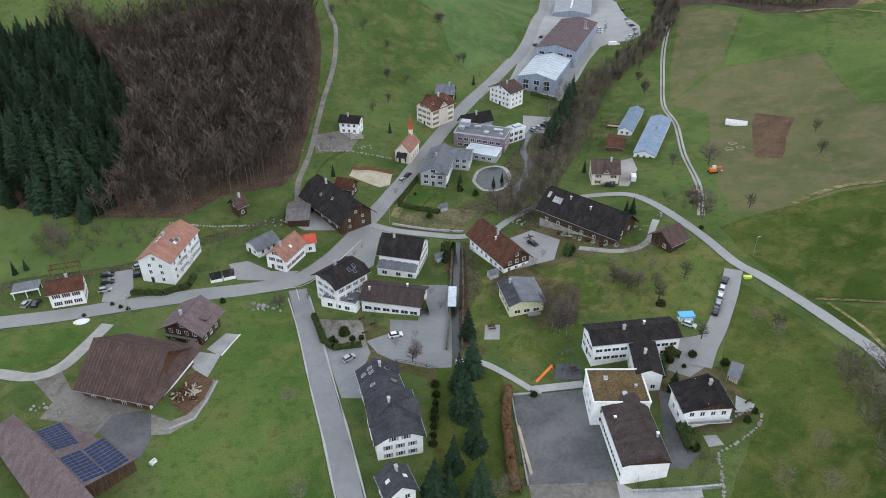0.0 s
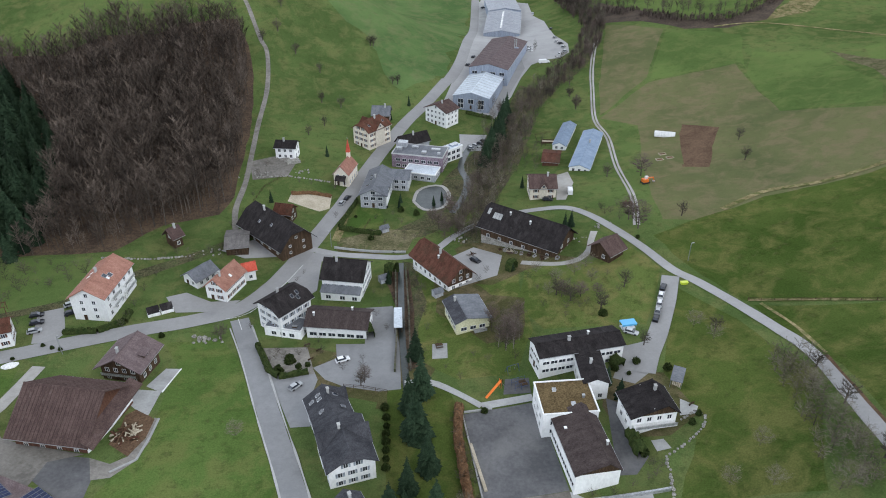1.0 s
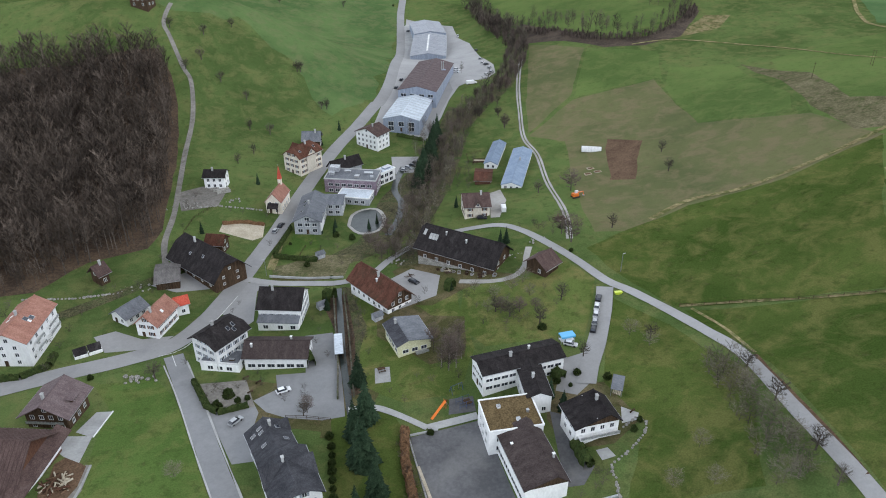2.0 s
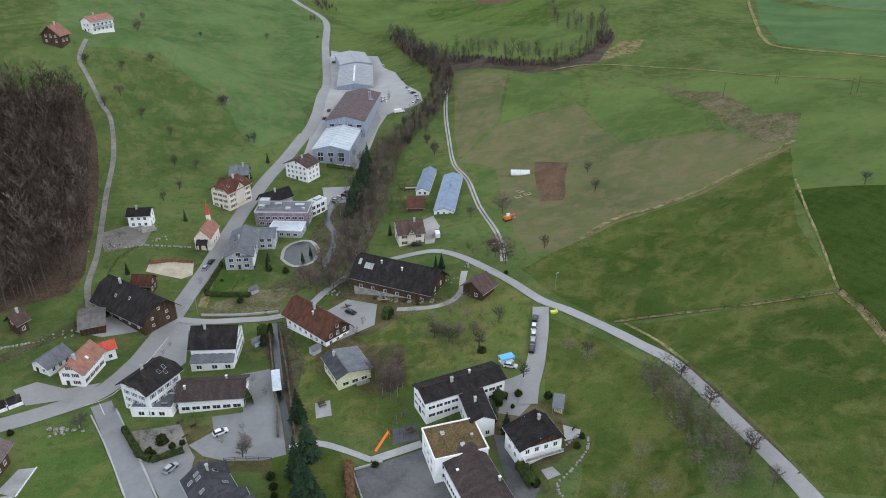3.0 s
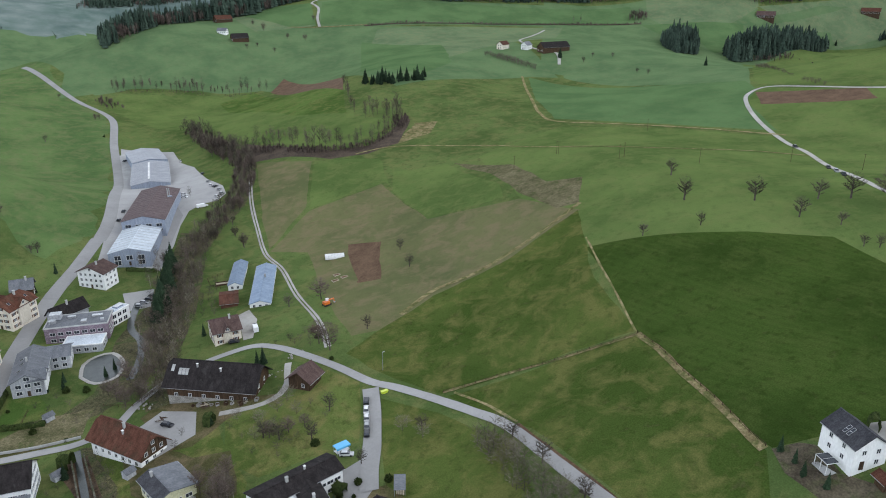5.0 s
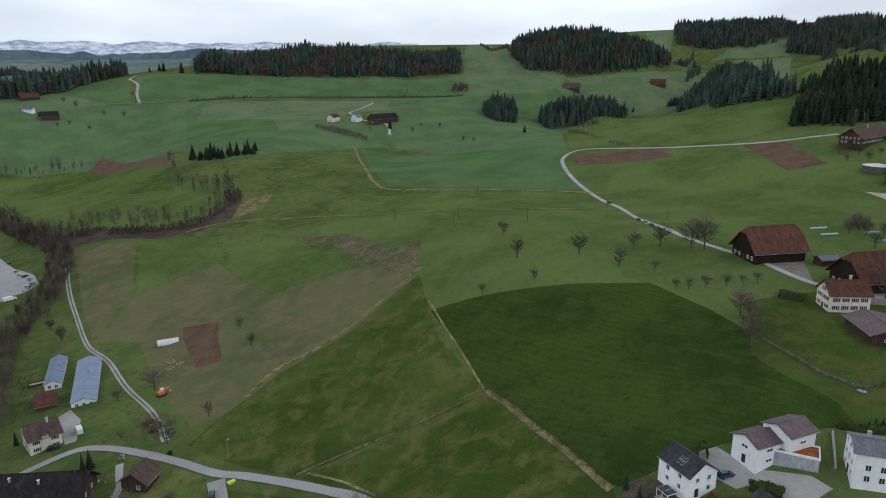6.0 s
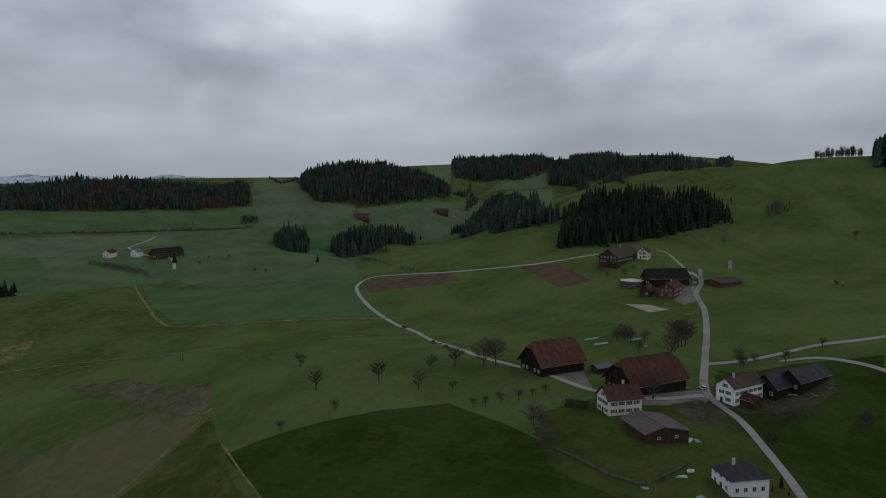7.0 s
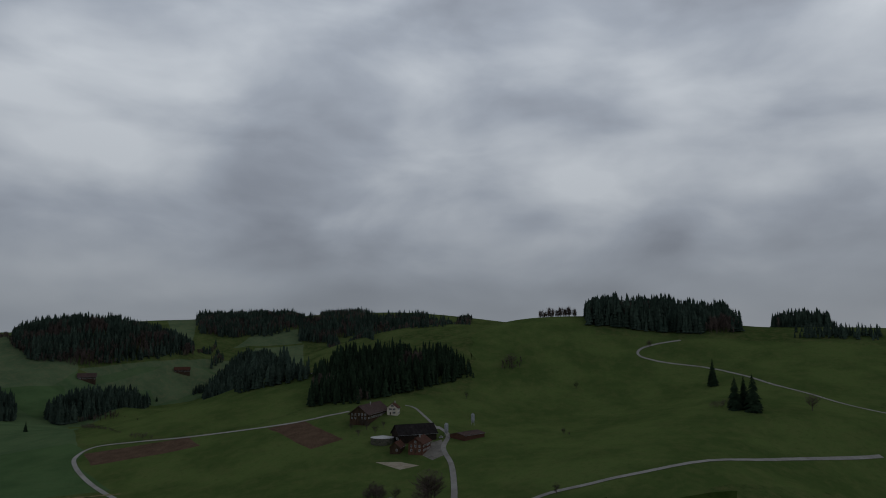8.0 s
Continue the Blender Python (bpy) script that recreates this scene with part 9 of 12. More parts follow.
woods("spruce_wood", scatter([(582, 186), (590, 146), (637, 110), (681, 80), (708, 58), (722, 62), (741, 84), (742, 118), (739, 158), (722, 196), (690, 214)], 4.6, 17, len(FAR_FIRS), 32, 0.3, -0.55), "dense dark spruce wood above the farm", "bark", "needles", FAR_FIRS)
woods("leafless_wood", scatter([(582, 186), (590, 146), (637, 110), (681, 80), (708, 58), (722, 62), (741, 84), (742, 118), (739, 158), (722, 196), (690, 214)], 5.0, 12, len(FAR_BARE), 32, 0.22, -9, -0.47000000000000003), "brown leafless trees mixed into the spruce wood", "bark", "twigs", FAR_BARE)
woods("mixed_edge", scatter([(910, 641), (918, 616), (984, 597), (998, 605), (931, 624), (923, 651)], 5.4, 10, len(FAR_BARE), 62), "brown leafless edge of the wood", "bark", "twigs", FAR_BARE)
woods("hilltop_forest", scatter([(864, -62), (850, -134), (846, -184), (853, -236), (979, -270), (973, -212), (978, -155), (994, -71)], 4.7, 25, len(FAR_FIRS), 33, 0.3, -0.3), "dark forest on the hilltop", "bark", "hazed_needles", FAR_FIRS)
woods("leafless_wood", scatter([(864, -62), (850, -134), (846, -184), (853, -236), (979, -270), (973, -212), (978, -155), (994, -71)], 5.0, 20, len(FAR_BARE), 33, 0.22, -9, -0.21999999999999997), "brown leafless trees mixed into the hilltop forest", "bark", "twigs", FAR_BARE)
woods("hilltop_forest", scatter([(919, -291), (915, -326), (912, -356), (978, -382), (981, -350), (985, -312)], 4.7, 22, len(FAR_FIRS), 34, 0.3, -0.3), "dark grove on the hilltop", "bark", "hazed_needles", FAR_FIRS)
woods("leafless_wood", scatter([(919, -291), (915, -326), (912, -356), (978, -382), (981, -350), (985, -312)], 5.0, 18, len(FAR_BARE), 34, 0.22, -9, -0.21999999999999997), "brown leafless trees mixed into the hilltop forest", "bark", "twigs", FAR_BARE)
woods("hilltop_forest", scatter([(820, -282), (808, -321), (783, -354), (820, -371), (845, -335), (858, -295)], 5.6, 12, len(FAR_FIRS), 35), "low dark wood on the hill", "bark", "hazed_needles", FAR_FIRS)
woods("hilltop_trees", scatter([(923, -6), (927, -31), (930, -56), (959, -58), (957, -32), (953, -6)], 5.0, 13, len(FAR_BARE), 36), "row of bare trees on the skyline", "bark", "twigs", FAR_BARE)
woods("stream_wood", scatter([(166, 560), (180, 510), (194, 470), (210, 452), (228, 448), (252, 460), (276, 482), (286, 494), (272, 500), (250, 474), (228, 462), (210, 468), (196, 500), (186, 550)], 8.5, 15, len(WOOD_TREES), 41), "leafless trees along the wooded stream bend", "bark", "grey_twigs", WOOD_TREES)
woods("stream_brush", scatter([(153, 590), (155, 551), (171, 534), (179, 501), (193, 462), (210, 444), (226, 441), (252, 453), (279, 475), (290, 494), (280, 500), (262, 476), (240, 458), (222, 453), (206, 464), (194, 494), (184, 530), (170, 556), (164, 592)], 2.7, 3.6, len(MID_BARE), 141), "dark leafless brush on the bank of the stream bend", "bark", "twigs", MID_BARE)
woods("stream_wood", scatter([(266, 561), (266, 528), (282, 504), (296, 505), (302, 516), (288, 514), (271, 538), (271, 572)], 6.0, 17, len(WOOD_TREES), 42), "tall leafless trees on the stream bank", "bark", "wood_twigs", WOOD_TREES)
woods("stream_wood", scatter([(304, 642), (272, 564), (285, 591), (317, 669)], 5.0, 19, len(WOOD_TREES), 43, open_=-9), "leafless clump beside the stream", "bark", "wood_twigs", WOOD_TREES)
woods("stream_brush", scatter([(141, 926), (187, 918), (220, 908), (246, 891), (260, 877), (278, 870), (292, 863), (296, 869), (280, 877), (263, 885), (248, 898), (222, 915), (188, 925), (142, 933)], 3.4, 2.6, len(MID_BARE), 44), "dark brush along the distant stream", "bark", "twigs", MID_BARE)
for x, y, h in ((145, 934, 18), (165, 931, 17), (172, 930, 19), (188, 926, 12), (210, 919, 19), (218, 914, 20), (230, 911, 18), (238, 906, 20), (266, 896, 14), (280, 886, 20), (286, 882, 21), (299, 873, 18), (306, 868, 14)):
    tree(BEND, x, y, h, "tall slim leafless tree beside the distant stream", group="distant stream trees")
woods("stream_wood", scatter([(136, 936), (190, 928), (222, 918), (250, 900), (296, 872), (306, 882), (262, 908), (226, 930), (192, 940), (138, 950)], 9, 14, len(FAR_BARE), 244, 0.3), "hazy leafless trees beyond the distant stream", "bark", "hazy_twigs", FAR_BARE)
woods("stream_brush", scatter([(96, 786), (108, 784), (138, 846), (141, 872), (126, 900), (112, 894), (120, 850)], 6.5, 8, len(MID_BARE), 245, 0.4, -0.1), "leafless bushes scattered along the stream", "bark", "twigs", MID_BARE)
woods("stream_wood", scatter([(192, 578), (199, 520), (211, 471), (217, 486), (205, 535), (197, 593)], 7.5, 15, len(SLIM_FORMS), 45), "tall leafless trees behind the stream bend", "bark", "twigs", SLIM_FORMS)
woods("stream_trees", scatter([(22.3, 232.2), (29.5, 252.7), (40.3, 282.1), (54.7, 317.8), (67.4, 352.9), (79.8, 382.0), (96.6, 405.0), (108.7, 396.1), (92.9, 374.7), (81.4, 347.4), (68.7, 312.4), (54.3, 276.7), (43.6, 247.6), (36.5, 227.3)], 4.0, 5.0, len(SHRUB_FORMS), 46), "leafless bushes and trees along the village stream", "bark", "twigs", SHRUB_FORMS)
woods("stream_wood", scatter([(26.4, 232.5), (32.3, 251.6), (43.1, 281.0), (57.5, 316.7), (70.2, 351.8), (82.4, 380.5), (99.0, 403.2), (106.3, 397.9), (90.3, 376.1), (78.6, 348.5), (65.9, 313.5), (51.5, 277.8), (40.8, 248.7), (35.0, 229.8)], 7.5, 11, len(SLIM_FORMS), 146), "grey leafless trees along the village stream", "bark", "twigs", SLIM_FORMS)
woods("stream_trees", scatter([(97.2, 405.6), (115.3, 425.1), (131.3, 452.1), (146, 498), (152, 560), (153, 620), (158, 690), (172, 690), (170, 618), (172, 557), (160, 493), (145.0, 445.9), (127.5, 416.3), (108.2, 395.4)], 5.6, 8.5, len(MID_BARE), 47), "leafless trees along the stream beyond the factory", "bark", "twigs", MID_BARE)
woods("stream_wood", scatter([(97.9, 404.9), (116.2, 424.5), (132.2, 451.7), (147, 497), (152, 558), (152, 619), (157, 700), (173, 700), (172, 618), (175, 557), (161, 493), (144.1, 446.3), (126.6, 416.9), (107.4, 396.1)], 7.0, 15, len(WOOD_TREES), 147), "grey leafless trees along the stream beyond the factory", "bark", "grey_twigs", WOOD_TREES)
woods("lane_thicket", scatter([(108.9, 136.2), (104.8, 121.2), (102.1, 109.4), (100.7, 99.2), (99.3, 89.5), (90.4, 90.8), (91.8, 100.4), (93.3, 111.0), (96.1, 123.4), (100.2, 138.5)], 2.7, 5.0, len(SHRUB_FORMS), 48), "grey-brown leafless thicket below the lane", "bark", "hazy_twigs", SHRUB_FORMS)
woods("thicket", scatter([(54.0, 178.0), (59.5, 171.7), (65.6, 172.2), (67.1, 181.9), (69.9, 189.4), (68.5, 179.7), (62.2, 179.2), (56.3, 185.6)], 4.5, 4, len(SHRUB_FORMS), 49), "leafless fruit trees and scrub in the orchard", "bark", "grey_twigs", SHRUB_FORMS)
woods("scrub", scatter([(508, 688), (515, 654), (523, 614), (537, 630), (529, 672), (521, 706)], 3.2, 4, len(SHRUB_FORMS), 50), "reddish scrub on a far bank", "bark", "twigs", SHRUB_FORMS)
woods("scrub", scatter([(646, 429), (556, 335), (564, 340), (654, 434)], 2.6, 3.5, len(SHRUB_FORMS), 51), "brown scrub at the field edge", "bark", "twigs", SHRUB_FORMS)
woods("scrub", scatter([(542, 319), (531, 294), (538, 298), (550, 324)], 2.6, 3.5, len(SHRUB_FORMS), 52), "brown scrub at the field edge", "bark", "twigs", SHRUB_FORMS)
woods("hedgerow", scatter([(519, 1013), (594, 987), (705, 951), (829, 911), (944, 847), (951, 853), (835, 918), (710, 958), (598, 994), (523, 1021)], 4, 4.5, len(MID_BARE), 53), "distant dark hedgerow", "bark", "twigs", MID_BARE)
tree(FRUIT, -29.6, 366.8, 7.0, "leafless old fruit tree standing in the grass", name="tree", group="meadow fruit trees")
tree(FRUIT, -19.6, 363.9, 7.3, "leafless old fruit tree standing in the grass", name="tree", group="meadow fruit trees")
tree(FRUIT, -27.4, 342.1, 6.2, "leafless old fruit tree standing in the grass", name="tree", group="meadow fruit trees")
tree(FRUIT, -34.5, 331.0, 6.0, "leafless old fruit tree standing in the grass", name="tree", group="meadow fruit trees")
tree(FRUIT, 11.8, 395.1, 7.3, "leafless old fruit tree standing in the grass", name="tree", group="meadow fruit trees")
tree(FRUIT, -1.0, 428.0, 7.3, "leafless old fruit tree standing in the grass", name="tree", group="meadow fruit trees")
tree(FRUIT, 98.3, 382.8, 6.0, "leafless old fruit tree standing in the grass", name="tree", group="meadow fruit trees")
tree(FRUIT, 108.0, 380.3, 6.2, "leafless old fruit tree standing in the grass", name="tree", group="meadow fruit trees")
tree(FRUIT, 96.8, 269.7, 7.3, "leafless old fruit tree standing in the grass", name="tree", group="meadow fruit trees")
tree(FRUIT, 76.2, 182.9, 7.3, "leafless old fruit tree standing in the grass", name="tree", group="meadow fruit trees")
tree(FRUIT, 93.9, 154.8, 6.0, "leafless old fruit tree standing in the grass", name="tree", group="meadow fruit trees")
tree(FRUIT, 57.9, 179.7, 7.3, "leafless old fruit tree standing in the grass", name="tree", group="meadow fruit trees")
tree(FRUIT, 65.9, 173.5, 7.0, "leafless old fruit tree standing in the grass", name="tree", group="meadow fruit trees")
tree(FRUIT, 54.3, 183.8, 7.0, "leafless old fruit tree standing in the grass", name="tree", group="meadow fruit trees")
tree(FRUIT, -8.8, 152.3, 5.7, "leafless old fruit tree standing in the grass", name="tree", group="meadow fruit trees")
tree(FRUIT, 73.0, 154.3, 5.7, "leafless old fruit tree standing in the grass", name="tree", group="meadow fruit trees")
tree(FRUIT, -71.5, 437.0, 7.5, "leafless old fruit tree standing in the grass", name="tree", group="hillside fruit trees")
tree(FRUIT, -53.7, 437.0, 7.2, "leafless old fruit tree standing in the grass", name="tree", group="hillside fruit trees")
tree(FRUIT, -38.8, 450.4, 6.1, "leafless old fruit tree standing in the grass", name="tree", group="hillside fruit trees")
tree(FRUIT, -54.7, 417.7, 8.3, "leafless old fruit tree standing in the grass", name="tree", group="hillside fruit trees")
tree(FRUIT, -62.6, 408.8, 7.5, "leafless old fruit tree standing in the grass", name="tree", group="hillside fruit trees")
tree(FRUIT, -44.6, 404.2, 7.5, "leafless old fruit tree standing in the grass", name="tree", group="hillside fruit trees")
tree(FRUIT, -31.2, 393.4, 6.7, "leafless old fruit tree standing in the grass", name="tree", group="hillside fruit trees")
tree(FRUIT, -2.8, 427.5, 7.5, "leafless old fruit tree standing in the grass", name="tree", group="hillside fruit trees")
tree(FRUIT, -14.2, 689.5, 6.4, "leafless old fruit tree standing in the grass", name="tree", group="hillside fruit trees")
tree(FRUIT, 44.2, 698.7, 7.8, "leafless old fruit tree standing in the grass", name="tree", group="hillside fruit trees")
tree(FRUIT, 20.7, 925.3, 6.4, "leafless old fruit tree standing in the grass", name="tree", group="hillside fruit trees")
tree(FRUIT, 79.3, 905.7, 6.4, "leafless old fruit tree standing in the grass", name="tree", group="hillside fruit trees")
tree(FRUIT, 8.9, 395.0, 6.1, "leafless old fruit tree standing in the grass", name="tree", group="hillside fruit trees")
tree(FRUIT, 95.8, 383.0, 6.1, "leafless old fruit tree standing in the grass", name="tree", group="hillside fruit trees")
tree(FRUIT, 108.2, 378.6, 6.4, "leafless old fruit tree standing in the grass", name="tree", group="hillside fruit trees")
tree(BROAD, 101.6, 790.6, 7.7, "leafless tree beside the road or farm", name="tree")
tree(BROAD, -47.5, 499.0, 9.3, "leafless tree beside the road or farm", name="tree")
tree(BROAD, -62.4, 724.6, 9.3, "leafless tree beside the road or farm", name="tree")
tree(BROAD, 107.2, 360.9, 9.0, "leafless tree beside the road or farm", name="tree")
tree(FRUIT, 267.1, 212.6, 9.0, "leafless pear tree standing in the meadow", name="tree", group="plateau orchard")
tree(FRUIT, 240.8, 183.5, 10.9, "leafless pear tree standing in the meadow", name="tree", group="plateau orchard")
tree(FRUIT, 253.9, 160.0, 10.5, "leafless pear tree standing in the meadow", name="tree", group="plateau orchard")
tree(FRUIT, 269.3, 143.1, 9.7, "leafless pear tree standing in the meadow", name="tree", group="plateau orchard")
tree(FRUIT, 277.3, 134.7, 11.3, "leafless pear tree standing in the meadow", name="tree", group="plateau orchard")
tree(FRUIT, 247.7, 137.2, 9.0, "leafless pear tree standing in the meadow", name="tree", group="plateau orchard")
tree(FRUIT, 250.0, 122.9, 6.2, "small leafless fruit tree in the orchard row", name="tree", group="orchard row")
tree(FRUIT, 220.8, 159.4, 6.2, "small leafless fruit tree in the orchard row", name="tree", group="orchard row")
tree(FRUIT, 204.2, 172.3, 6.4, "small leafless fruit tree in the orchard row", name="tree", group="orchard row")
tree(FRUIT, 238.3, 108.4, 5.1, "small leafless fruit tree in the orchard row", name="tree", group="orchard row")
tree(FRUIT, 240.4, 104.4, 5.4, "small leafless fruit tree in the orchard row", name="tree", group="orchard row")
tree(FRUIT, 244.0, 99.7, 6.2, "small leafless fruit tree in the orchard row", name="tree", group="orchard row")
tree(FRUIT, 249.0, 94.1, 6.2, "small leafless fruit tree in the orchard row", name="tree", group="orchard row")
tree(FRUIT, 253.9, 90.4, 4.9, "small leafless fruit tree in the orchard row", name="tree", group="orchard row")
tree(FRUIT, 257.4, 86.3, 6.2, "small leafless fruit tree in the orchard row", name="tree", group="orchard row")
tree(BROAD, 281.2, 122.9, 14.5, "large leafless oak beside the farm road", name="tree", wide=1.2)
tree(BROAD, 282.7, 117.7, 16.6, "large leafless oak beside the farm road", name="tree", wide=1.2)
tree(BROAD, 208.2, 69.5, 11.6, "large leafless tree beside a low wall", name="tree")
tree(FRUIT, 162.2, 286.8, 6.8, "leafless old fruit tree standing in the grass", name="tree", group="field fruit trees")
tree(FRUIT, 153.8, 263.3, 6.8, "leafless old fruit tree standing in the grass", name="tree", group="field fruit trees")
tree(FRUIT, 110.1, 221.7, 6.8, "leafless old fruit tree standing in the grass", name="tree", group="field fruit trees")
tree(FRUIT, 111.7, 394.4, 6.8, "leafless old fruit tree standing in the grass", name="tree", group="field fruit trees")
tree(FRUIT, 97.3, 383.8, 6.8, "leafless old fruit tree standing in the grass", name="tree", group="field fruit trees")
tree(FRUIT, 107.5, 362.9, 8.3, "leafless old fruit tree standing in the grass", name="tree", group="field fruit trees")
tree(BROAD, 110.3, 265.9, 11.0, "leafless gnarled tree beside the track", name="tree", wide=1.2)
tree(BROAD, 274.3, 49.0, 14.5, "large leafless lime tree in the farm yard", name="tree", wide=1.1)
tree(BROAD, 370.1, 56.4, 13.5, "large round leafless tree by the farm road", name="tree", wide=1.15)
tree(BROAD, 366.3, 52.0, 13.5, "large round leafless tree by the farm road", name="tree", wide=1.15)
tree(BROAD, 375.5, 82.5, 7.0, "low leafless bush tree in the pasture", name="tree", wide=1.4)
tree(FRUIT, 516.9, 132.4, 6.1, "leafless old fruit tree standing in the grass", name="tree", group="farm fruit trees")
tree(FRUIT, 503.7, 123.7, 6.4, "leafless old fruit tree standing in the grass", name="tree", group="farm fruit trees")
tree(FRUIT, 518.2, 121.1, 7.8, "leafless old fruit tree standing in the grass", name="tree", group="farm fruit trees")
tree(FRUIT, 508.0, 112.6, 7.5, "leafless old fruit tree standing in the grass", name="tree", group="farm fruit trees")
tree(FRUIT, 523.7, 110.0, 6.1, "leafless old fruit tree standing in the grass", name="tree", group="farm fruit trees")
tree(FRUIT, 526.6, 126.5, 6.7, "leafless old fruit tree standing in the grass", name="tree", group="farm fruit trees")
tree(FRUIT, 344.7, 4.6, 7.8, "leafless old fruit tree standing in the grass", name="tree", group="farm fruit trees")
tree(FRUIT, 362.8, -10.0, 6.1, "leafless old fruit tree standing in the grass", name="tree", group="farm fruit trees")
tree(FRUIT, 217.8, 75.9, 6.1, "leafless old fruit tree standing in the grass", name="tree", group="farm fruit trees")
tree(FRUIT, 329.1, -55.1, 6.0, "leafless old fruit tree standing in the grass", name="tree", group="pasture fruit trees")
tree(FRUIT, 322.6, -58.2, 7.3, "leafless old fruit tree standing in the grass", name="tree", group="pasture fruit trees")
tree(FRUIT, 324.9, -35.0, 6.0, "leafless old fruit tree standing in the grass", name="tree", group="pasture fruit trees")
tree(FRUIT, 317.9, -44.9, 7.3, "leafless old fruit tree standing in the grass", name="tree", group="pasture fruit trees")
tree(FRUIT, 290.7, -23.3, 7.3, "leafless old fruit tree standing in the grass", name="tree", group="pasture fruit trees")
tree(FRUIT, 533.4, -21.1, 6.0, "leafless old fruit tree standing in the grass", name="tree", group="pasture fruit trees")
tree(FRUIT, 716.6, -41.3, 7.3, "leafless old fruit tree standing in the grass", name="tree", group="pasture fruit trees")
tree(FRUIT, 652.3, 60.5, 7.3, "leafless old fruit tree standing in the grass", name="tree", group="pasture fruit trees")
tree(FRUIT, 338.6, 21.4, 5.7, "leafless old fruit tree standing in the grass", name="tree", group="pasture fruit trees")
tree(BROAD, 741.0, 21.1, 6.8, "round leafless tree on the hill pasture", name="tree", wide=1.4)
tree(FRUIT, 992.2, 592.4, 3.0, "low bush at the field edge", name="tree")
tree(FRUIT, 617.4, 356.1, 2.5, "low bush at the field edge", name="tree")
tree(FRUIT, 528.1, -24.6, 2.9, "low bush at the field edge", name="tree")
tree(FRUIT, 107.5, 128.6, 6.1, "leafless young tree beside the lane", name="tree", group="lane trees")
tree(FRUIT, 104.9, 113.0, 8.3, "leafless young tree beside the lane", name="tree", group="lane trees")
tree(FRUIT, 102.1, 94.8, 7.2, "leafless young tree beside the lane", name="tree", group="lane trees")
tree(FRUIT, 100.2, 85.0, 6.1, "leafless young tree beside the lane", name="tree", group="lane trees")
tree(BROAD, 34.0, 161.7, 12.4, "tall fuzzy leafless tree beside the yellow house", name="tree", wide=0.85)
tree(BROAD, 36.8, 162.9, 9.8, "tall fuzzy leafless tree beside the yellow house", name="tree", wide=0.85)
tree(BROAD, 92.0, 216.7, 12.2, "leafless gnarled tree with log pile beside the lane", name="tree", wide=1.2)
tree(FRUIT, -52.3, 179.5, 7.3, "pollarded leafless tree at the junction", name="tree")
tree(BROAD, -133.5, 210.1, 9.0, "leafless shrubby tree below the forest", name="tree", wide=1.3)
tree(BROAD, -139.0, 213.4, 9.0, "leafless shrubby tree below the forest", name="tree", wide=1.3)
tree(ORCHARD, -40.8, 135.1, 4.9, "wide hazy leafless shrub tree on the lawn", name="tree", wide=1.2)
tree(ORCHARD, -32.5, 103.6, 4.9, "wide hazy leafless shrub tree on the lawn", name="tree", wide=1.2)
tree(ORCHARD, 12.3, 105.5, 4.9, "wide hazy leafless shrub tree on the lawn", name="tree", wide=1.2)
tree(ORCHARD, 15.1, 107.1, 4.9, "wide hazy leafless shrub tree on the lawn", name="tree", wide=1.2)
tree(BROAD, 19.5, 248.1, 6.6, "leafless bushy tree on the stream bank", name="tree", wide=1.2)
tree(BROAD, 27.4, 262.1, 6.6, "leafless bushy tree on the stream bank", name="tree", wide=1.2)
tree(BROAD, 23.1, 235.3, 8.0, "leafless bushy tree on the stream bank", name="tree", wide=1.2)
tree(BROAD, 28.6, 236.4, 8.0, "leafless bushy tree on the stream bank", name="tree", wide=1.2)
tree(BROAD, 43.2, 276.3, 6.6, "leafless bushy tree on the stream bank", name="tree", wide=1.2)
tree(BROAD, 69.8, 350.3, 6.6, "leafless bushy tree on the stream bank", name="tree", wide=1.2)
tree(BROAD, 78.7, 368.4, 8.0, "leafless bushy tree on the stream bank", name="tree", wide=1.2)
tree(BROAD, 55.5, 293.5, 6.6, "leafless bushy tree on the stream bank", name="tree", wide=1.2)
tree(SPRUCE, 7.3, 162.2, 12.3, "dark green garden spruce", name="tree", group="village spruces")
tree(SPRUCE, 5.5, 130.6, 17.2, "dark green garden spruce", name="tree", group="village spruces")
tree(SPRUCE, 2.4, 113.2, 12.8, "dark green garden spruce", name="tree", group="village spruces")
tree(SPRUCE, 7.7, 119.4, 15.0, "dark green garden spruce", name="tree", group="village spruces")
tree(SPRUCE, 8.4, 104.6, 15.0, "dark green garden spruce", name="tree", group="village spruces")
tree(SPRUCE, 1.3, 104.4, 12.3, "dark green garden spruce", name="tree", group="village spruces")
tree(SPRUCE, -1.9, 104.3, 15.0, "dark green garden spruce", name="tree", group="village spruces")
tree(SPRUCE, 8.0, 146.7, 15.0, "dark green garden spruce", name="tree", group="village spruces")
tree(SPRUCE, 4.2, 140.1, 14.5, "dark green garden spruce", name="tree", group="village spruces")
tree(SPRUCE, 55.3, 320.0, 11.1, "dark spruce beside the stream", name="tree", group="stream spruces")
tree(SPRUCE, 61.2, 332.1, 13.0, "dark spruce beside the stream", name="tree", group="stream spruces")
tree(SPRUCE, 54.9, 307.3, 10.7, "dark spruce beside the stream", name="tree", group="stream spruces")
tree(SPRUCE, 50.5, 304.2, 10.7, "dark spruce beside the stream", name="tree", group="stream spruces")
tree(SPRUCE, 63.7, 343.1, 11.1, "dark spruce beside the stream", name="tree", group="stream spruces")
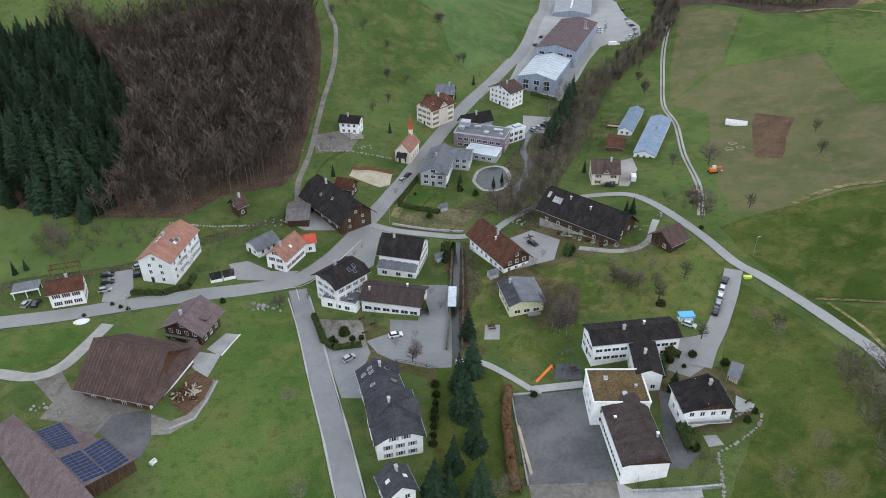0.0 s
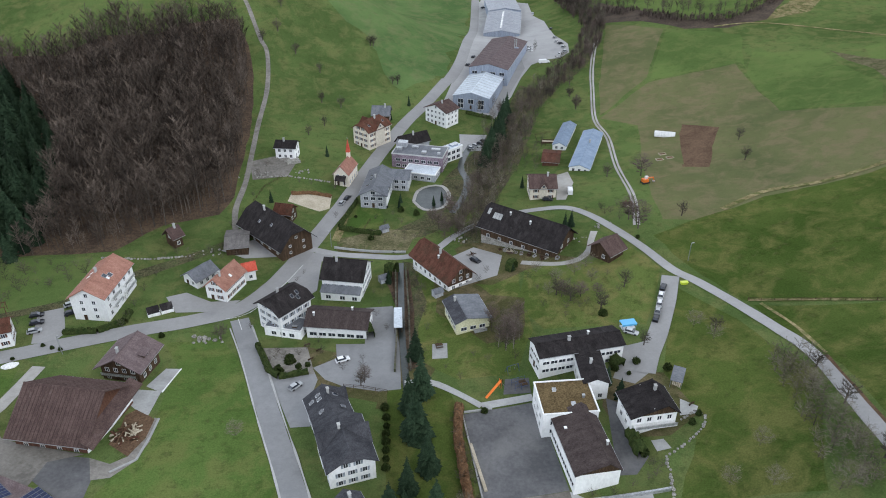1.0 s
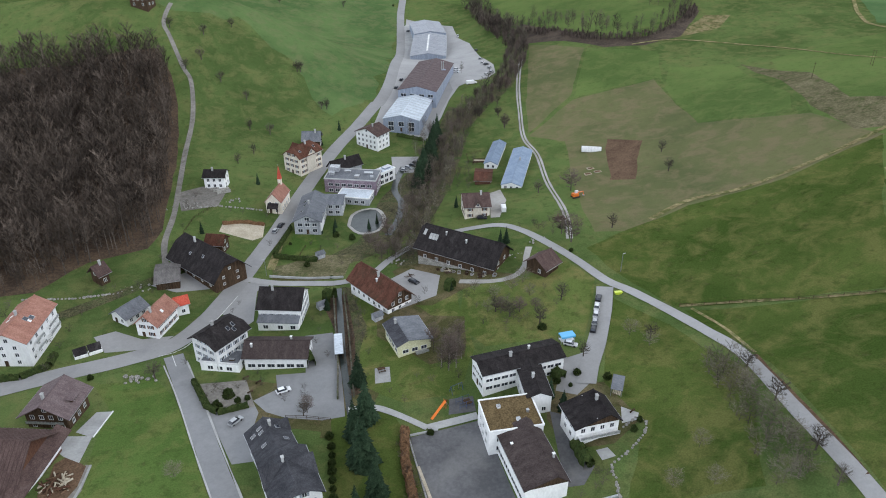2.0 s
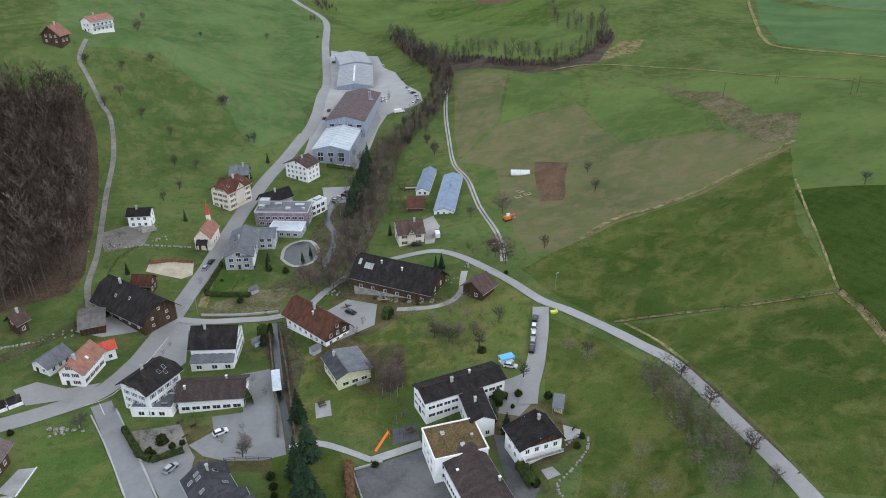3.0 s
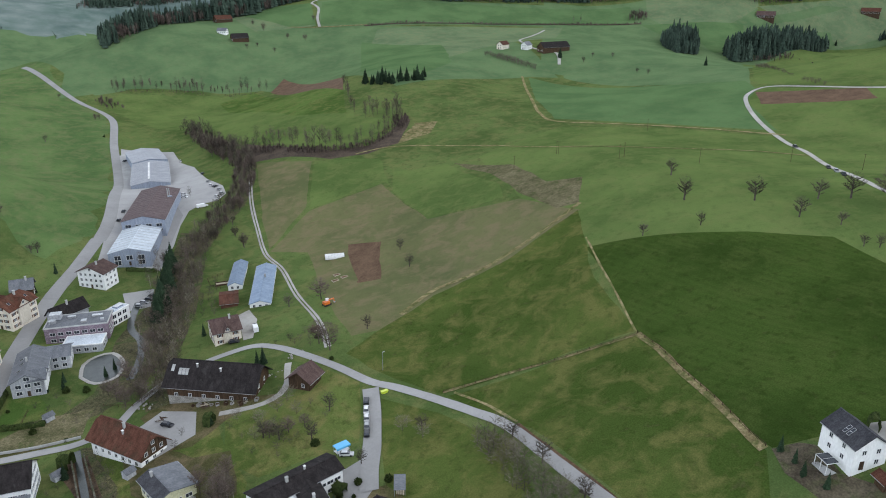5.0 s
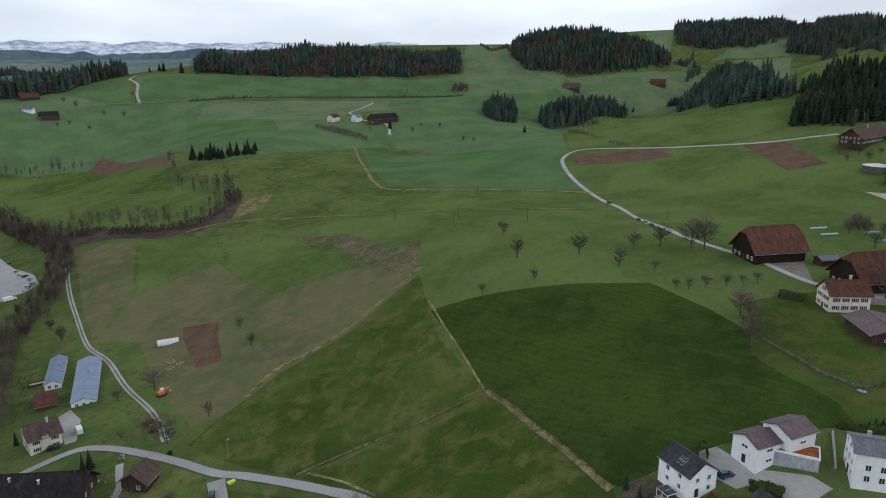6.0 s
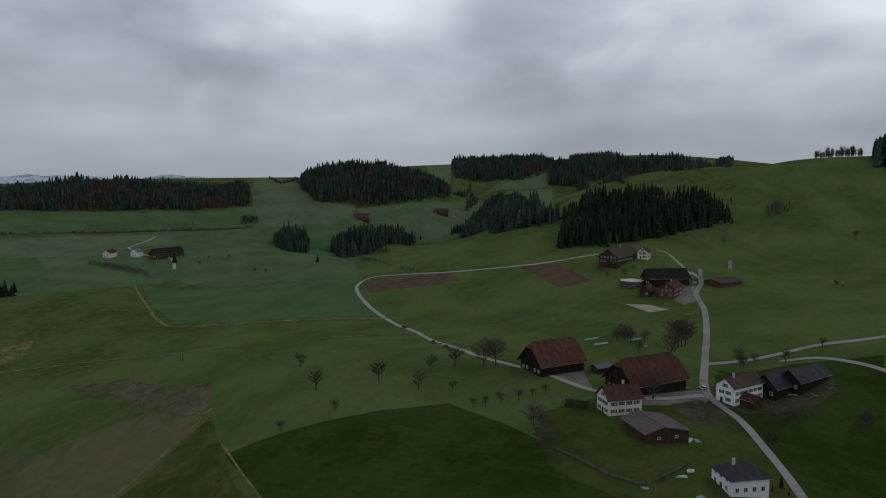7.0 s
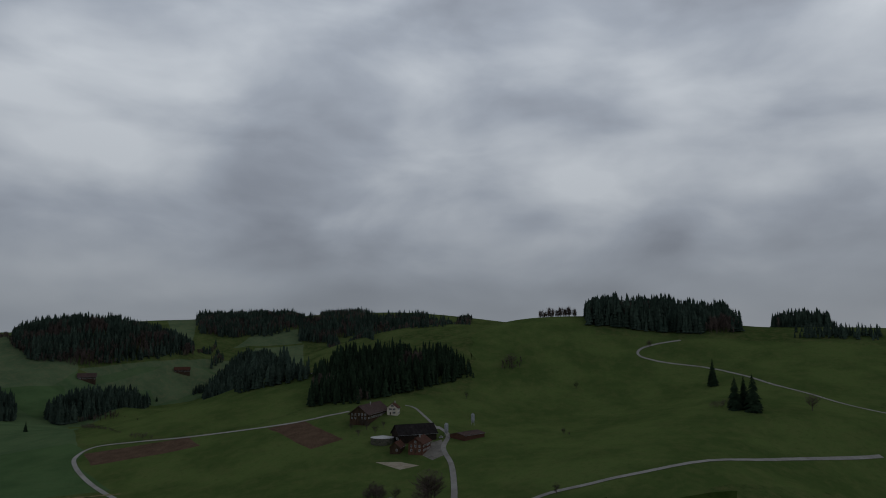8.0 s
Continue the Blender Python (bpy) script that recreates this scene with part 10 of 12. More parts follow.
tree(SPRUCE, 69.6, 225.9, 7.4, "dark green garden conifer tree", name="tree")
tree(SPRUCE, 60.2, 135.9, 7.4, "dark green garden conifer tree", name="tree")
tree(SPRUCE, 1.5, 264.4, 4.9, "slim dark garden conifer", name="tree", wide=0.7)
tree(SPRUCE, 7.5, 268.2, 5.1, "slim dark garden conifer", name="tree", wide=0.7)
tree(SPRUCE, 21.1, 263.0, 5.1, "slim dark garden conifer", name="tree", wide=0.7)
tree(SPRUCE, 24.9, 266.7, 5.4, "slim dark garden conifer", name="tree", wide=0.7)
tree(SPRUCE, -24.9, 310.5, 6.0, "slim dark garden conifer", name="tree", wide=0.7)
tree(SPRUCE, 59.8, 269.7, 6.2, "slim dark garden conifer", name="tree", wide=0.7)
tree(SPRUCE, 6.4, 354.7, 4.9, "slim dark garden conifer", name="tree", wide=0.7)
tree(SPRUCE, 16.9, 373.3, 6.2, "slim dark garden conifer", name="tree", wide=0.7)
tree(SPRUCE, 687.4, -163.2, 26.0, "tall dark spruce standing alone on the pasture", name="tree", group="pasture spruces")
tree(SPRUCE, 537.3, -142.1, 24.1, "tall dark spruce standing alone on the pasture", name="tree", group="pasture spruces")
tree(SPRUCE, 540.5, -149.2, 24.1, "tall dark spruce standing alone on the pasture", name="tree", group="pasture spruces")
tree(SPRUCE, 530.4, -152.4, 27.0, "tall dark spruce standing alone on the pasture", name="tree", group="pasture spruces")
tree(BROAD, 746.2, 22.5, 16.0, "round leafless tree on the pasture", name="tree", wide=1.3)
tree(BROAD, 545.8, -196.9, 13.1, "round leafless tree on the pasture", name="tree", wide=1.3)
woods("slope_shrubs", scatter([(-150.9, 224.1), (-133.2, 226.4), (-101.7, 225.7), (-105.2, 211.3), (-128.3, 200.2), (-142.7, 206.4)], 5, 4.5, len(SHRUB_FORMS), 88), "leafless scrub on the slope below the forest", "bark", "grey_twigs", SHRUB_FORMS)
woods("slope_shrubs", scatter([(7.5, 218.6), (13.4, 213.4), (12.1, 184.6), (7.6, 161.7), (4.9, 151.6), (4.2, 173.3)], 4, 4, len(SHRUB_FORMS), 81), "brown leafless shrubs on the stream bank", "bark", "grey_twigs", SHRUB_FORMS)
woods("slope_shrubs", scatter([(-3.1, 239.2), (15.0, 248.8), (33.6, 277.8), (47.0, 307.8), (55.5, 293.5), (41.1, 259.3), (25.6, 239.5), (12.1, 230.7)], 6, 3.5, len(SHRUB_FORMS), 82), "leafless shrubs on the dry stream bank", "bark", "grey_twigs", SHRUB_FORMS)
woods("garden_shrubs", scatter([(12.5, 108.6), (15.6, 133.5), (18.0, 135.5), (18.2, 105.6)], 4, 3.5, len(SHRUB_FORMS), 83), "leafless shrubs beside the playground", "bark", "grey_twigs", SHRUB_FORMS)
woods("garden_shrubs", scatter([(-81.7, 229.1), (-57.5, 235.7), (-52.1, 228.7), (-76.3, 224.1)], 5, 3.2, len(SHRUB_FORMS), 84), "leafless shrubs below the forest track", "bark", "grey_twigs", SHRUB_FORMS)
woods("garden_shrubs", scatter([(76.5, 323.4), (83.4, 330.1), (69.7, 287.8), (61.8, 285.8), (52.6, 274.5), (51.2, 281.1)], 4.5, 3.5, len(SHRUB_FORMS), 85), "leafless shrubs beside the poultry houses", "bark", "grey_twigs", SHRUB_FORMS)
woods("garden_shrubs", scatter([(75.7, 241.3), (96.5, 239.2), (93.3, 222.2), (82.7, 227.6)], 4.5, 3.2, len(SHRUB_FORMS), 86), "leafless shrubs along the lane", "bark", "grey_twigs", SHRUB_FORMS)
woods("garden_shrubs", scatter([(-36.9, 166.8), (-24.9, 168.1), (-24.2, 160.9), (-32.6, 160.5)], 4, 2.0, len(SHRUB_FORMS), 87), "bare shrubs in the gravel garden", "bark", "grey_twigs", SHRUB_FORMS)
tree(SPRUCE, 857.2, 1073.2, 20.6, "distant lone spruce on the ridge", name="tree")
tree(SPRUCE, 584.5, 1155.9, 19.9, "distant lone spruce on the ridge", name="tree")
tree(SPRUCE, 572.0, 1193.9, 18.6, "distant lone spruce on the ridge", name="tree")
tree(SLIM, 860.4, 919.8, 11.5, "distant slim tree by the hedgerow", name="tree")
tree(SLIM, 871.2, 914.0, 13.5, "distant slim tree by the hedgerow", name="tree")
tree(SLIM, 956.0, 885.4, 11.5, "distant slim tree by the hedgerow", name="tree")
tree(SLIM, 964.7, 876.9, 13.5, "distant slim tree by the hedgerow", name="tree")
hedge("hedge", [(-101.1, 185.3), (-90.8, 185.2), (-84.1, 190.0), (-83.9, 195.9)], 1.8, 1.6, "hedge", "clipped green hedge around the apartment house")
hedge("hedge", [(-17.7, 248.1), (-9.9, 245.2), (-1.3, 242.2)], 1.6, 1.6, "hedge", "clipped green hedge along the garden")
hedge("hedge", [(-17.7, 249.4), (-14.5, 259.4), (-11.0, 269.8)], 1.4, 1.6, "hedge", "clipped green hedge beside the road")
hedge("hedge", [(-40.7, 175.8), (-35.9, 162.5), (-32.3, 158.8), (-24.2, 160.3)], 1.6, 1.5, "hedge", "clipped green hedge around the gravel garden")
woods("shrub_row", scatter([(17.9, 137.6), (18.4, 122.2), (19.9, 107.2), (16.9, 107.0), (15.4, 122.0), (14.9, 137.5)], 1.9, 2.4, len(SHRUB_FORMS), 191), "reddish brown winter shrubs beside the playground", "bark", "twigs", SHRUB_FORMS)
hedge("hedge", [(-7.1, 180.7), (-5.7, 174.3)], 2.4, 2.6, "hedge", "dense green creeper hedge at the hall")
hedge("hedge", [(58.9, 123.1), (59.2, 114.9)], 2.6, 2.6, "hedge", "dark evergreen shrubs beside the house")
hedge("hedge", [(62.4, 150.0), (63.8, 146.3)], 2.6, 2.6, "hedge", "evergreen shrubs before the school")
hedge("hedge", [(47.8, 366.1), (60.5, 358.0)], 1.4, 1.6, "hedge", "clipped hedge beside the white house")
hedge("hedge", [(-38.6, 274.7), (-30.2, 276.0), (-21.6, 273.5)], 1.2, 1.2, "brown_hedge", "low clipped shrubs beside the gravel place")
hedge("hedge", [(180.3, 37.6), (181.4, 31.6), (185.1, 28.0)], 1.6, 2.0, "hedge", "dark hedge behind the white house")
hedge("hedge", [(156.1, 60.6), (153.6, 58.9)], 2.0, 3.2, "hedge", "dark evergreen shrub at the field corner")
hedge("hedge", [(249.3, 76.0), (250.3, 67.8)], 2.6, 2.2, "hedge", "dark bushes below the farm road")
hedge("hedge", [(42.0, 203.6), (44.0, 201.6)], 3.5, 3.5, "hedge", "large round evergreen shrub")
hedge("hedge", [(0.2, 213.7), (3.2, 211.2)], 3.5, 4.5, "hedge", "dense dark conifer shrub by the bridge")
tree(BROAD, 383.4, 1078.9, 13.7, "distant leafless tree on the far meadow", name="tree")
tree(BROAD, 403.9, 1036.8, 9.8, "distant leafless tree on the far meadow", name="tree")
tree(BROAD, 422.8, 1016.5, 12.0, "distant leafless tree on the far meadow", name="tree")
tree(BROAD, 377.4, 1108.2, 9.8, "distant leafless tree on the far meadow", name="tree")
tree(BROAD, 466.7, 1084.0, 10.3, "distant leafless tree on the far meadow", name="tree")
tree(FRUIT, 589.5, 609.5, 8.0, "leafless fruit tree on a far meadow", name="tree")
tree(FRUIT, 615.3, 621.3, 6.6, "leafless fruit tree on a far meadow", name="tree")
tree(FRUIT, 631.5, 605.3, 6.8, "leafless fruit tree on a far meadow", name="tree")
tree(FRUIT, 593.1, 531.7, 6.6, "leafless fruit tree on a far meadow", name="tree")
tree(FRUIT, 591.4, 515.2, 7.1, "leafless fruit tree on a far meadow", name="tree")
tree(FRUIT, 367.1, 995.5, 8.3, "leafless fruit tree on a far meadow", name="tree")
tree(FRUIT, 334.7, 1015.3, 9.2, "leafless fruit tree on a far meadow", name="tree")
tree(FRUIT, 351.0, 1019.9, 8.0, "leafless fruit tree on a far meadow", name="tree")
tree(SPRUCE, 1194.9, 655.4, 10.7, "small dark spruce on a far slope", name="tree")
tree(SPRUCE, 668.1, 503.8, 11.1, "small dark spruce on a far slope", name="tree")
tree(SPRUCE, 582.0, 640.9, 12.5, "small dark spruce on a far slope", name="tree")
tree(SPRUCE, 555.8, 1211.8, 11.1, "small dark spruce on a far slope", name="tree")
tree(SPRUCE, 573.9, 1213.8, 14.4, "small dark spruce on a far slope", name="tree")
woods("far_grove", scatter([(415, 1281), (430, 1217), (443, 1255), (427, 1319)], 6.1, 17, len(FAR_BARE), 161), "distant brown leafless grove", "bark", "twigs", FAR_BARE)
woods("far_grove", scatter([(944, 874), (964, 855), (984, 872), (963, 892)], 5.4, 16, len(FAR_BARE), 162), "distant leafless grove at the field corner", "bark", "twigs", FAR_BARE)
woods("hedgerow", scatter([(1254, 619), (1270, 589), (1277, 592), (1261, 623)], 4.6, 10, len(FAR_FIRS), 163), "dark firs at the end of the ridge wood", "bark", "hazed_needles", FAR_FIRS)
woods("lone_bushes", scatter([(737, 32), (749, 10), (763, 11), (751, 33)], 5.0, 8, len(FAR_BARE), 164), "round leafless bushes on the hill pasture", "bark", "twigs", FAR_BARE)
woods("far_forest", scatter([(1862, 568), (1866, 473), (1338, 229), (1341, 165), (2003, 169), (2452, 207), (1788, 220), (1781, 305), (2302, 584), (2292, 699)], 9.9, 16, len(FAR_FIRS), 171, 0.3, -0.05), "distant dark forest on the long hill", "bark", "hazed_needles", FAR_FIRS)
woods("leafless_wood", scatter([(1862, 568), (1866, 473), (1338, 229), (1341, 165), (2003, 169), (2452, 207), (1788, 220), (1781, 305), (2302, 584), (2292, 699)], 10.3, 13, len(FAR_BARE), 171, 0.22, -9, 0.03), "brown leafless trees mixed into the far forest", "bark", "twigs", FAR_BARE)
woods("far_forest", scatter([(1785, 880), (1762, 777), (1798, 693), (1870, 633), (2343, 793), (2265, 872), (2220, 978), (2234, 1101)], 9.3, 22, len(FAR_FIRS), 172, 0.3, -0.15), "distant dark forest above the valley", "bark", "hazed_needles", FAR_FIRS)
woods("leafless_wood", scatter([(1785, 880), (1762, 777), (1798, 693), (1870, 633), (2343, 793), (2265, 872), (2220, 978), (2234, 1101)], 9.7, 18, len(FAR_BARE), 172, 0.22, -9, -0.06999999999999999), "brown leafless trees mixed into the far forest", "bark", "twigs", FAR_BARE)
woods("ridge_firs", scatter([(1249, 616), (1276, 587), (1295, 547), (1256, 484), (1238, 421), (1259, 428), (1276, 492), (1316, 555), (1296, 596), (1268, 625)], 4.6, 15, len(FAR_FIRS), 173), "dark firs along the ridge crest", "bark", "hazed_needles", FAR_FIRS)
woods("yard_scrub", scatter([(277.3, 37.9), (284.7, 31.7), (269.3, 22.0), (262.6, 24.2), (266.2, 33.4)], 3.5, 2.2, len(SHRUB_FORMS), 201), "brown scrub in the hamlet garden", "bark", "twigs", SHRUB_FORMS)
woods("yard_scrub", scatter([(284.2, 10.6), (296.3, -2.5), (288.4, -4.4), (275.7, 8.3)], 3.5, 2.5, len(SHRUB_FORMS), 202), "brown scrub beside the wood store", "bark", "twigs", SHRUB_FORMS)
tree(BROAD, 226.7, 80.1, 11.4, "round leafless garden tree above the field wall", name="tree", wide=1.1)
tree(BROAD, 225.4, 77.0, 8.9, "round leafless garden tree above the field wall", name="tree", wide=1.1)
tree(FRUIT, 364.9, 77.2, 9.2, "leafless fruit tree near the hamlet", name="tree")
tree(FRUIT, 370.6, 71.2, 8.9, "leafless fruit tree near the hamlet", name="tree")
tree(FRUIT, 343.8, 68.6, 8.0, "leafless fruit tree near the hamlet", name="tree")
tree(FRUIT, 337.0, 22.5, 6.6, "leafless fruit tree near the hamlet", name="tree")
tree(FRUIT, 341.9, 17.0, 6.6, "leafless fruit tree near the hamlet", name="tree")
tree(FRUIT, 286.3, -22.3, 8.3, "leafless fruit tree near the hamlet", name="tree")
tree(FRUIT, 253.0, 6.5, 6.6, "leafless fruit tree near the hamlet", name="tree")
tree(FRUIT, 364.7, 84.4, 8.9, "leafless fruit tree near the hamlet", name="tree")
woods("yard_bush", scatter([(250.2, 78.5), (256.8, 68.5), (247.3, 65.9), (243.5, 75.3)], 2.6, 2.6, len(SHRUB_FORMS), 203), "dark leafless bushes below the farm road", "bark", "grey_twigs", SHRUB_FORMS)
tree(BROAD, 809.4, -126.6, 9.3, "round leafless tree beside the hill track", name="tree", wide=1.2)
woods("garden_scrub", scatter([(272, 39), (283, 32), (275, 24), (263, 28)], 2.6, 1.6, len(SHRUB_FORMS), 301, open_=-0.2), "low leafless shrubs in the kitchen garden", "bark", "twigs", SHRUB_FORMS)
woods("yard_brush", scatter([(284, 9), (293, 4), (301, -5), (294, -9), (282, 0)], 2.2, 2.2, len(SHRUB_FORMS), 302), "heap of brown leafless brush below the farm yard", "bark", "twigs", SHRUB_FORMS)
woods("garden_scrub", scatter([(232, 30), (229, 22), (206, 27), (197, 37), (200, 41), (216, 33)], 2.8, 1.5, len(SHRUB_FORMS), 303, open_=-0.1), "low shrubs in the bungalow garden", "bark", "twigs", SHRUB_FORMS)
for x, y, h in ((137.4, 70.2, 4.6), (136.3, 66.0, 4.0), (134.4, 62.8, 4.2), (134.6, 57.6, 4.4)):
    tree(SPRUCE, x, y, h, "dark clipped columnar conifer in a garden", group="garden columns", wide=0.75)
woods("garden_scrub", scatter([(138, 69), (141.5, 66.5), (138.5, 61), (134, 58), (133, 62)], 1.7, 1.3, len(SHRUB_FORMS), 304), "brown shrubs in the terrace garden", "bark", "twigs", SHRUB_FORMS)
tree(BROAD, 342, 53, 15.5, "large spreading leafless tree behind the long barn")
tree(BROAD, 341, 23.5, 9.5, "leafless tree at the hamlet crossroads")
woods("orchard_scrub", scatter([(378, 92), (390, 88), (386, 80), (374, 84)], 2.8, 6.0, len(SHRUB_FORMS), 305), "rounded reddish-brown bush in the orchard", "bark", "twigs", SHRUB_FORMS)
house("shed", 297.5, 75.0, -35, 9.0, 6.0, 2.6, 4.0, label="low grey shed between the two barns", wall='timber', roof='roof_grey', rows=0, chimney=0, door=False, category='shed')
for x, y, h in ((224.0, 2.8, 4.2), (219.4, 5.0, 2.0), (220.2, 0.6, 2.2)):
    tree(SPRUCE, x, y, h, "dark clipped conifer beside the bungalow", group="bungalow conifers", wide=0.8)
plank_heap(318, -12, 60, 16, 3.0, 7, "pale split timber stacked beside the open barn")
plank_heap(311, -6, 60, 16, 3.0, 8, "pale split timber stacked beside the open barn")
plank_heap(295, 8.5, 20, 8, 2.2, 9, "pale boards and boxes beside the small shed")
car(300.5, 34.0, 60, "car_white", "white car parked in the farm yard")
hedge("hedge", [(150.6, 46.8), (152.0, 43.0), (152.2, 39.6)], 2.2, 1.9, "hedge", "dark clipped hedge beside the forecourt")
house("garage", 145.6, 40.2, 62, 8.0, 7.0, 2.6, 4.8, label="low garage with dark slate roof behind the hedge", wall='white', roof='roof_slate', rows=0, chimney=0, door=False, category='garage')
house("shed", 141.6, 50.2, 65, 4.0, 3.4, 2.0, 3.2, label="small garden shed with dark red roof", wall='timber', roof='roof_rust', rows=0, chimney=0, door=False, category='shed')
tarp(149.4, 63.6, 20, 3.4, 2.6, "pale_sheet", 11, "white sheet over goods beside the house")
tree(BROAD, 31.5, 172.0, 10.5, "tall leafless tree in the cottage garden", wide=0.7)
tree(BROAD, 35.8, 166.5, 11.5, "tall leafless tree in the cottage garden", wide=0.7)
tree(BROAD, 39.5, 172.5, 9.5, "tall leafless tree in the cottage garden", wide=0.7)
tree(BROAD, 55.7, 182.5, 6.5, "low spreading leafless tree in the orchard", wide=1.3)
tree(BROAD, 61.5, 181.0, 6.0, "low spreading leafless tree in the orchard", wide=1.3)
tree(BROAD, 91.1, 224.5, 10.5, "broad leafless tree beside the lane fork", wide=1.2)
tree(BROAD, -7.8, 153.5, 6.5, "leafless garden tree at the edge of the car park", wide=1.1)
tree(BROAD, 66.7, 181.0, 4.5, "low spreading leafless tree in the orchard", wide=1.3)
tree(SPRUCE, 0.6, 206.5, 6.0, "dark bushy conifer beside the inn")
tree(SPRUCE, 66.6, 223.5, 8.5, "dark slim conifer behind the long barn", wide=0.8)
tree(SPRUCE, 58.6, 141.8, 7.0, "dark conifer between the school and the house", wide=0.9)
tree(SPRUCE, 42.8, 202.0, 4.5, "dark round conifer before the long barn", wide=1.3)
woods("hill_scrub", scatter([(549, -128), (548, -144), (563, -148), (565, -131)], 4, 5, len(SHRUB_FORMS), 211), "leafless scrub below the lone spruces", "bark", "twigs", SHRUB_FORMS)

tree(BEND, 185.6, 560.8, 15.5, "tall slim leafless tree at the stream bend", name="tree", group="stream bend trees")
tree(BEND, 187.8, 528.0, 13.9, "tall slim leafless tree at the stream bend", name="tree", group="stream bend trees")
tree(BEND, 191.7, 497.2, 17.2, "tall slim leafless tree at the stream bend", name="tree", group="stream bend trees")
tree(BEND, 197.1, 477.2, 14.5, "tall slim leafless tree at the stream bend", name="tree", group="stream bend trees")
tree(BEND, 203.7, 465.4, 16.6, "tall slim leafless tree at the stream bend", name="tree", group="stream bend trees")
tree(BEND, 212.0, 457.5, 15.5, "tall slim leafless tree at the stream bend", name="tree", group="stream bend trees")
tree(BEND, 220.9, 450.7, 14.5, "tall slim leafless tree at the stream bend", name="tree", group="stream bend trees")
tree(BEND, 234.0, 451.6, 14.5, "tall slim leafless tree at the stream bend", name="tree", group="stream bend trees")
tree(BEND, 249.0, 458.8, 12.3, "tall slim leafless tree at the stream bend", name="tree", group="stream bend trees")
tree(BEND, 267.0, 474.0, 17.2, "tall slim leafless tree at the stream bend", name="tree", group="stream bend trees")
tree(BEND, 263.0, 517.6, 12.3, "tall slim leafless tree at the stream bend", name="tree", group="stream bend trees")
tree(BEND, 268.9, 515.1, 15.5, "tall slim leafless tree at the stream bend", name="tree", group="stream bend trees")
tree(BEND, 276.7, 507.2, 15.0, "tall slim leafless tree at the stream bend", name="tree", group="stream bend trees")
tree(BEND, 285.2, 504.8, 13.9, "tall slim leafless tree at the stream bend", name="tree", group="stream bend trees")
car(-14.3, 164.7, 17.7, "car_white", "white estate car parked in the yard")
car(87.6, 179.2, 59.2, "car_black", "dark car parked along the school drive")
car(85.6, 175.5, 61.2, "car_white", "white car parked along the school drive")
car(83.8, 171.8, 63.3, "car_white", "white car parked along the school drive")
car(82.1, 168.4, 62.7, "car_silver", "silver car parked along the school drive")
car(80.3, 165.0, 61.2, "car_black", "dark car parked along the school drive")
car(71.3, 160.5, -30.2, "car_white", "white car parked at the school")
car(-47.9, 241.3, -26.9, "car_white", "white car parked beside the black farmhouse")
car(-17.2, 268.1, 68.5, "car_silver", "silver car driving on the main road")
car(-15.0, 272.4, 65.8, "car_black", "dark car on the main road")
car(-112.4, 194.7, 11.5, "car_black", "black car in the car park")
car(-110.9, 190.7, 16.2, "car_black", "dark car in the car park")
car(-110.0, 186.3, 20.2, "car_silver", "grey car in the car park")
car(-103.7, 200.0, 29.5, "car_silver", "grey car behind the apartment house")
car(-102.0, 195.3, 22.8, "car_black", "dark car behind the apartment house")
car(-131.3, 178.0, 84.8, "car_silver", "silver car under the carport")
car(-128.3, 178.3, 93.2, "car_black", "dark car under the carport")
car(31.8, 212.0, -49.7, "car_black", "dark car in the farm yard")
car(66.9, 252.3, -15.5, "car_black", "dark car before the cream house")
car(61.7, 444.6, 68.7, "car_black", "dark car parked before the factory")
car(56.5, 430.5, 67.7, "car_black", "dark car parked before the factory")
car(101.5, 461.8, -36.9, "car_white", "white car in the factory yard")
car(123.4, 458.4, 50.8, "car_silver", "silver car in the factory yard")
car(117.9, 444.9, 48.8, "car_white", "white car in the factory yard")
car(122.0, 448.2, 48.7, "car_silver", "silver car in the factory yard")
car(123.0, 475.7, 55.0, "car_white", "white car in the factory yard")
car(103.0, 468.0, -40.1, "car_white", "white estate car beside the brown hall")
car(123.9, 468.6, 23.4, "car_black", "dark car in the factory yard")
car(125.1, 489.6, 54.5, "car_silver", "grey car in the factory yard")
car(131.0, 526.4, 61.6, "car_black", "dark car in the factory yard")
car(95.3, 632.3, 45.3, "car_black", "dark car beside the far hall")
car(131.3, 593.2, -98.3, "car_white", "white car beside the far hall")
car(68.8, 453.0, 64.9, "car_silver", "silver car before the factory")
car(151.2, 52.4, -28.0, "car_blue", "dark blue car in the forecourt")
car(342.9, 180.1, -139.6, "car_black", "dark car parked beside the farm road")
car(329.9, 169.3, -140.1, "car_silver", "silver car parked beside the farm road")
car(318.9, 160.1, -137.8, "car_black", "dark car parked beside the farm road")
car(397.2, 230.2, -124.4, "car_black", "dark car on the farm road")
car(505.1, 64.8, -10.7, "car_white", "white car in the upper farm yard")
van(105.2, 433.3, 10, long=7.0, label="white box truck in the factory yard")
van(77.3, 257.0, 80, long=5.4, label="white van parked beside the cream house")
stone_row([(-54.7, 287.0), (-41.3, 289.6), (-31.2, 288.0), (-22.3, 286.0)], 0.6, 6, "dry stone edging beside the meadow")
stone_row([(64.5, 113.7), (63.7, 108.8), (62.1, 101.3)], 0.5, 1, "rough stone edging of the garden slope")
stone_row([(77.4, 122.3), (75.9, 119.3), (70.2, 115.7), (65.1, 113.5)], 0.5, 2, "rough stone edging of the garden slope")
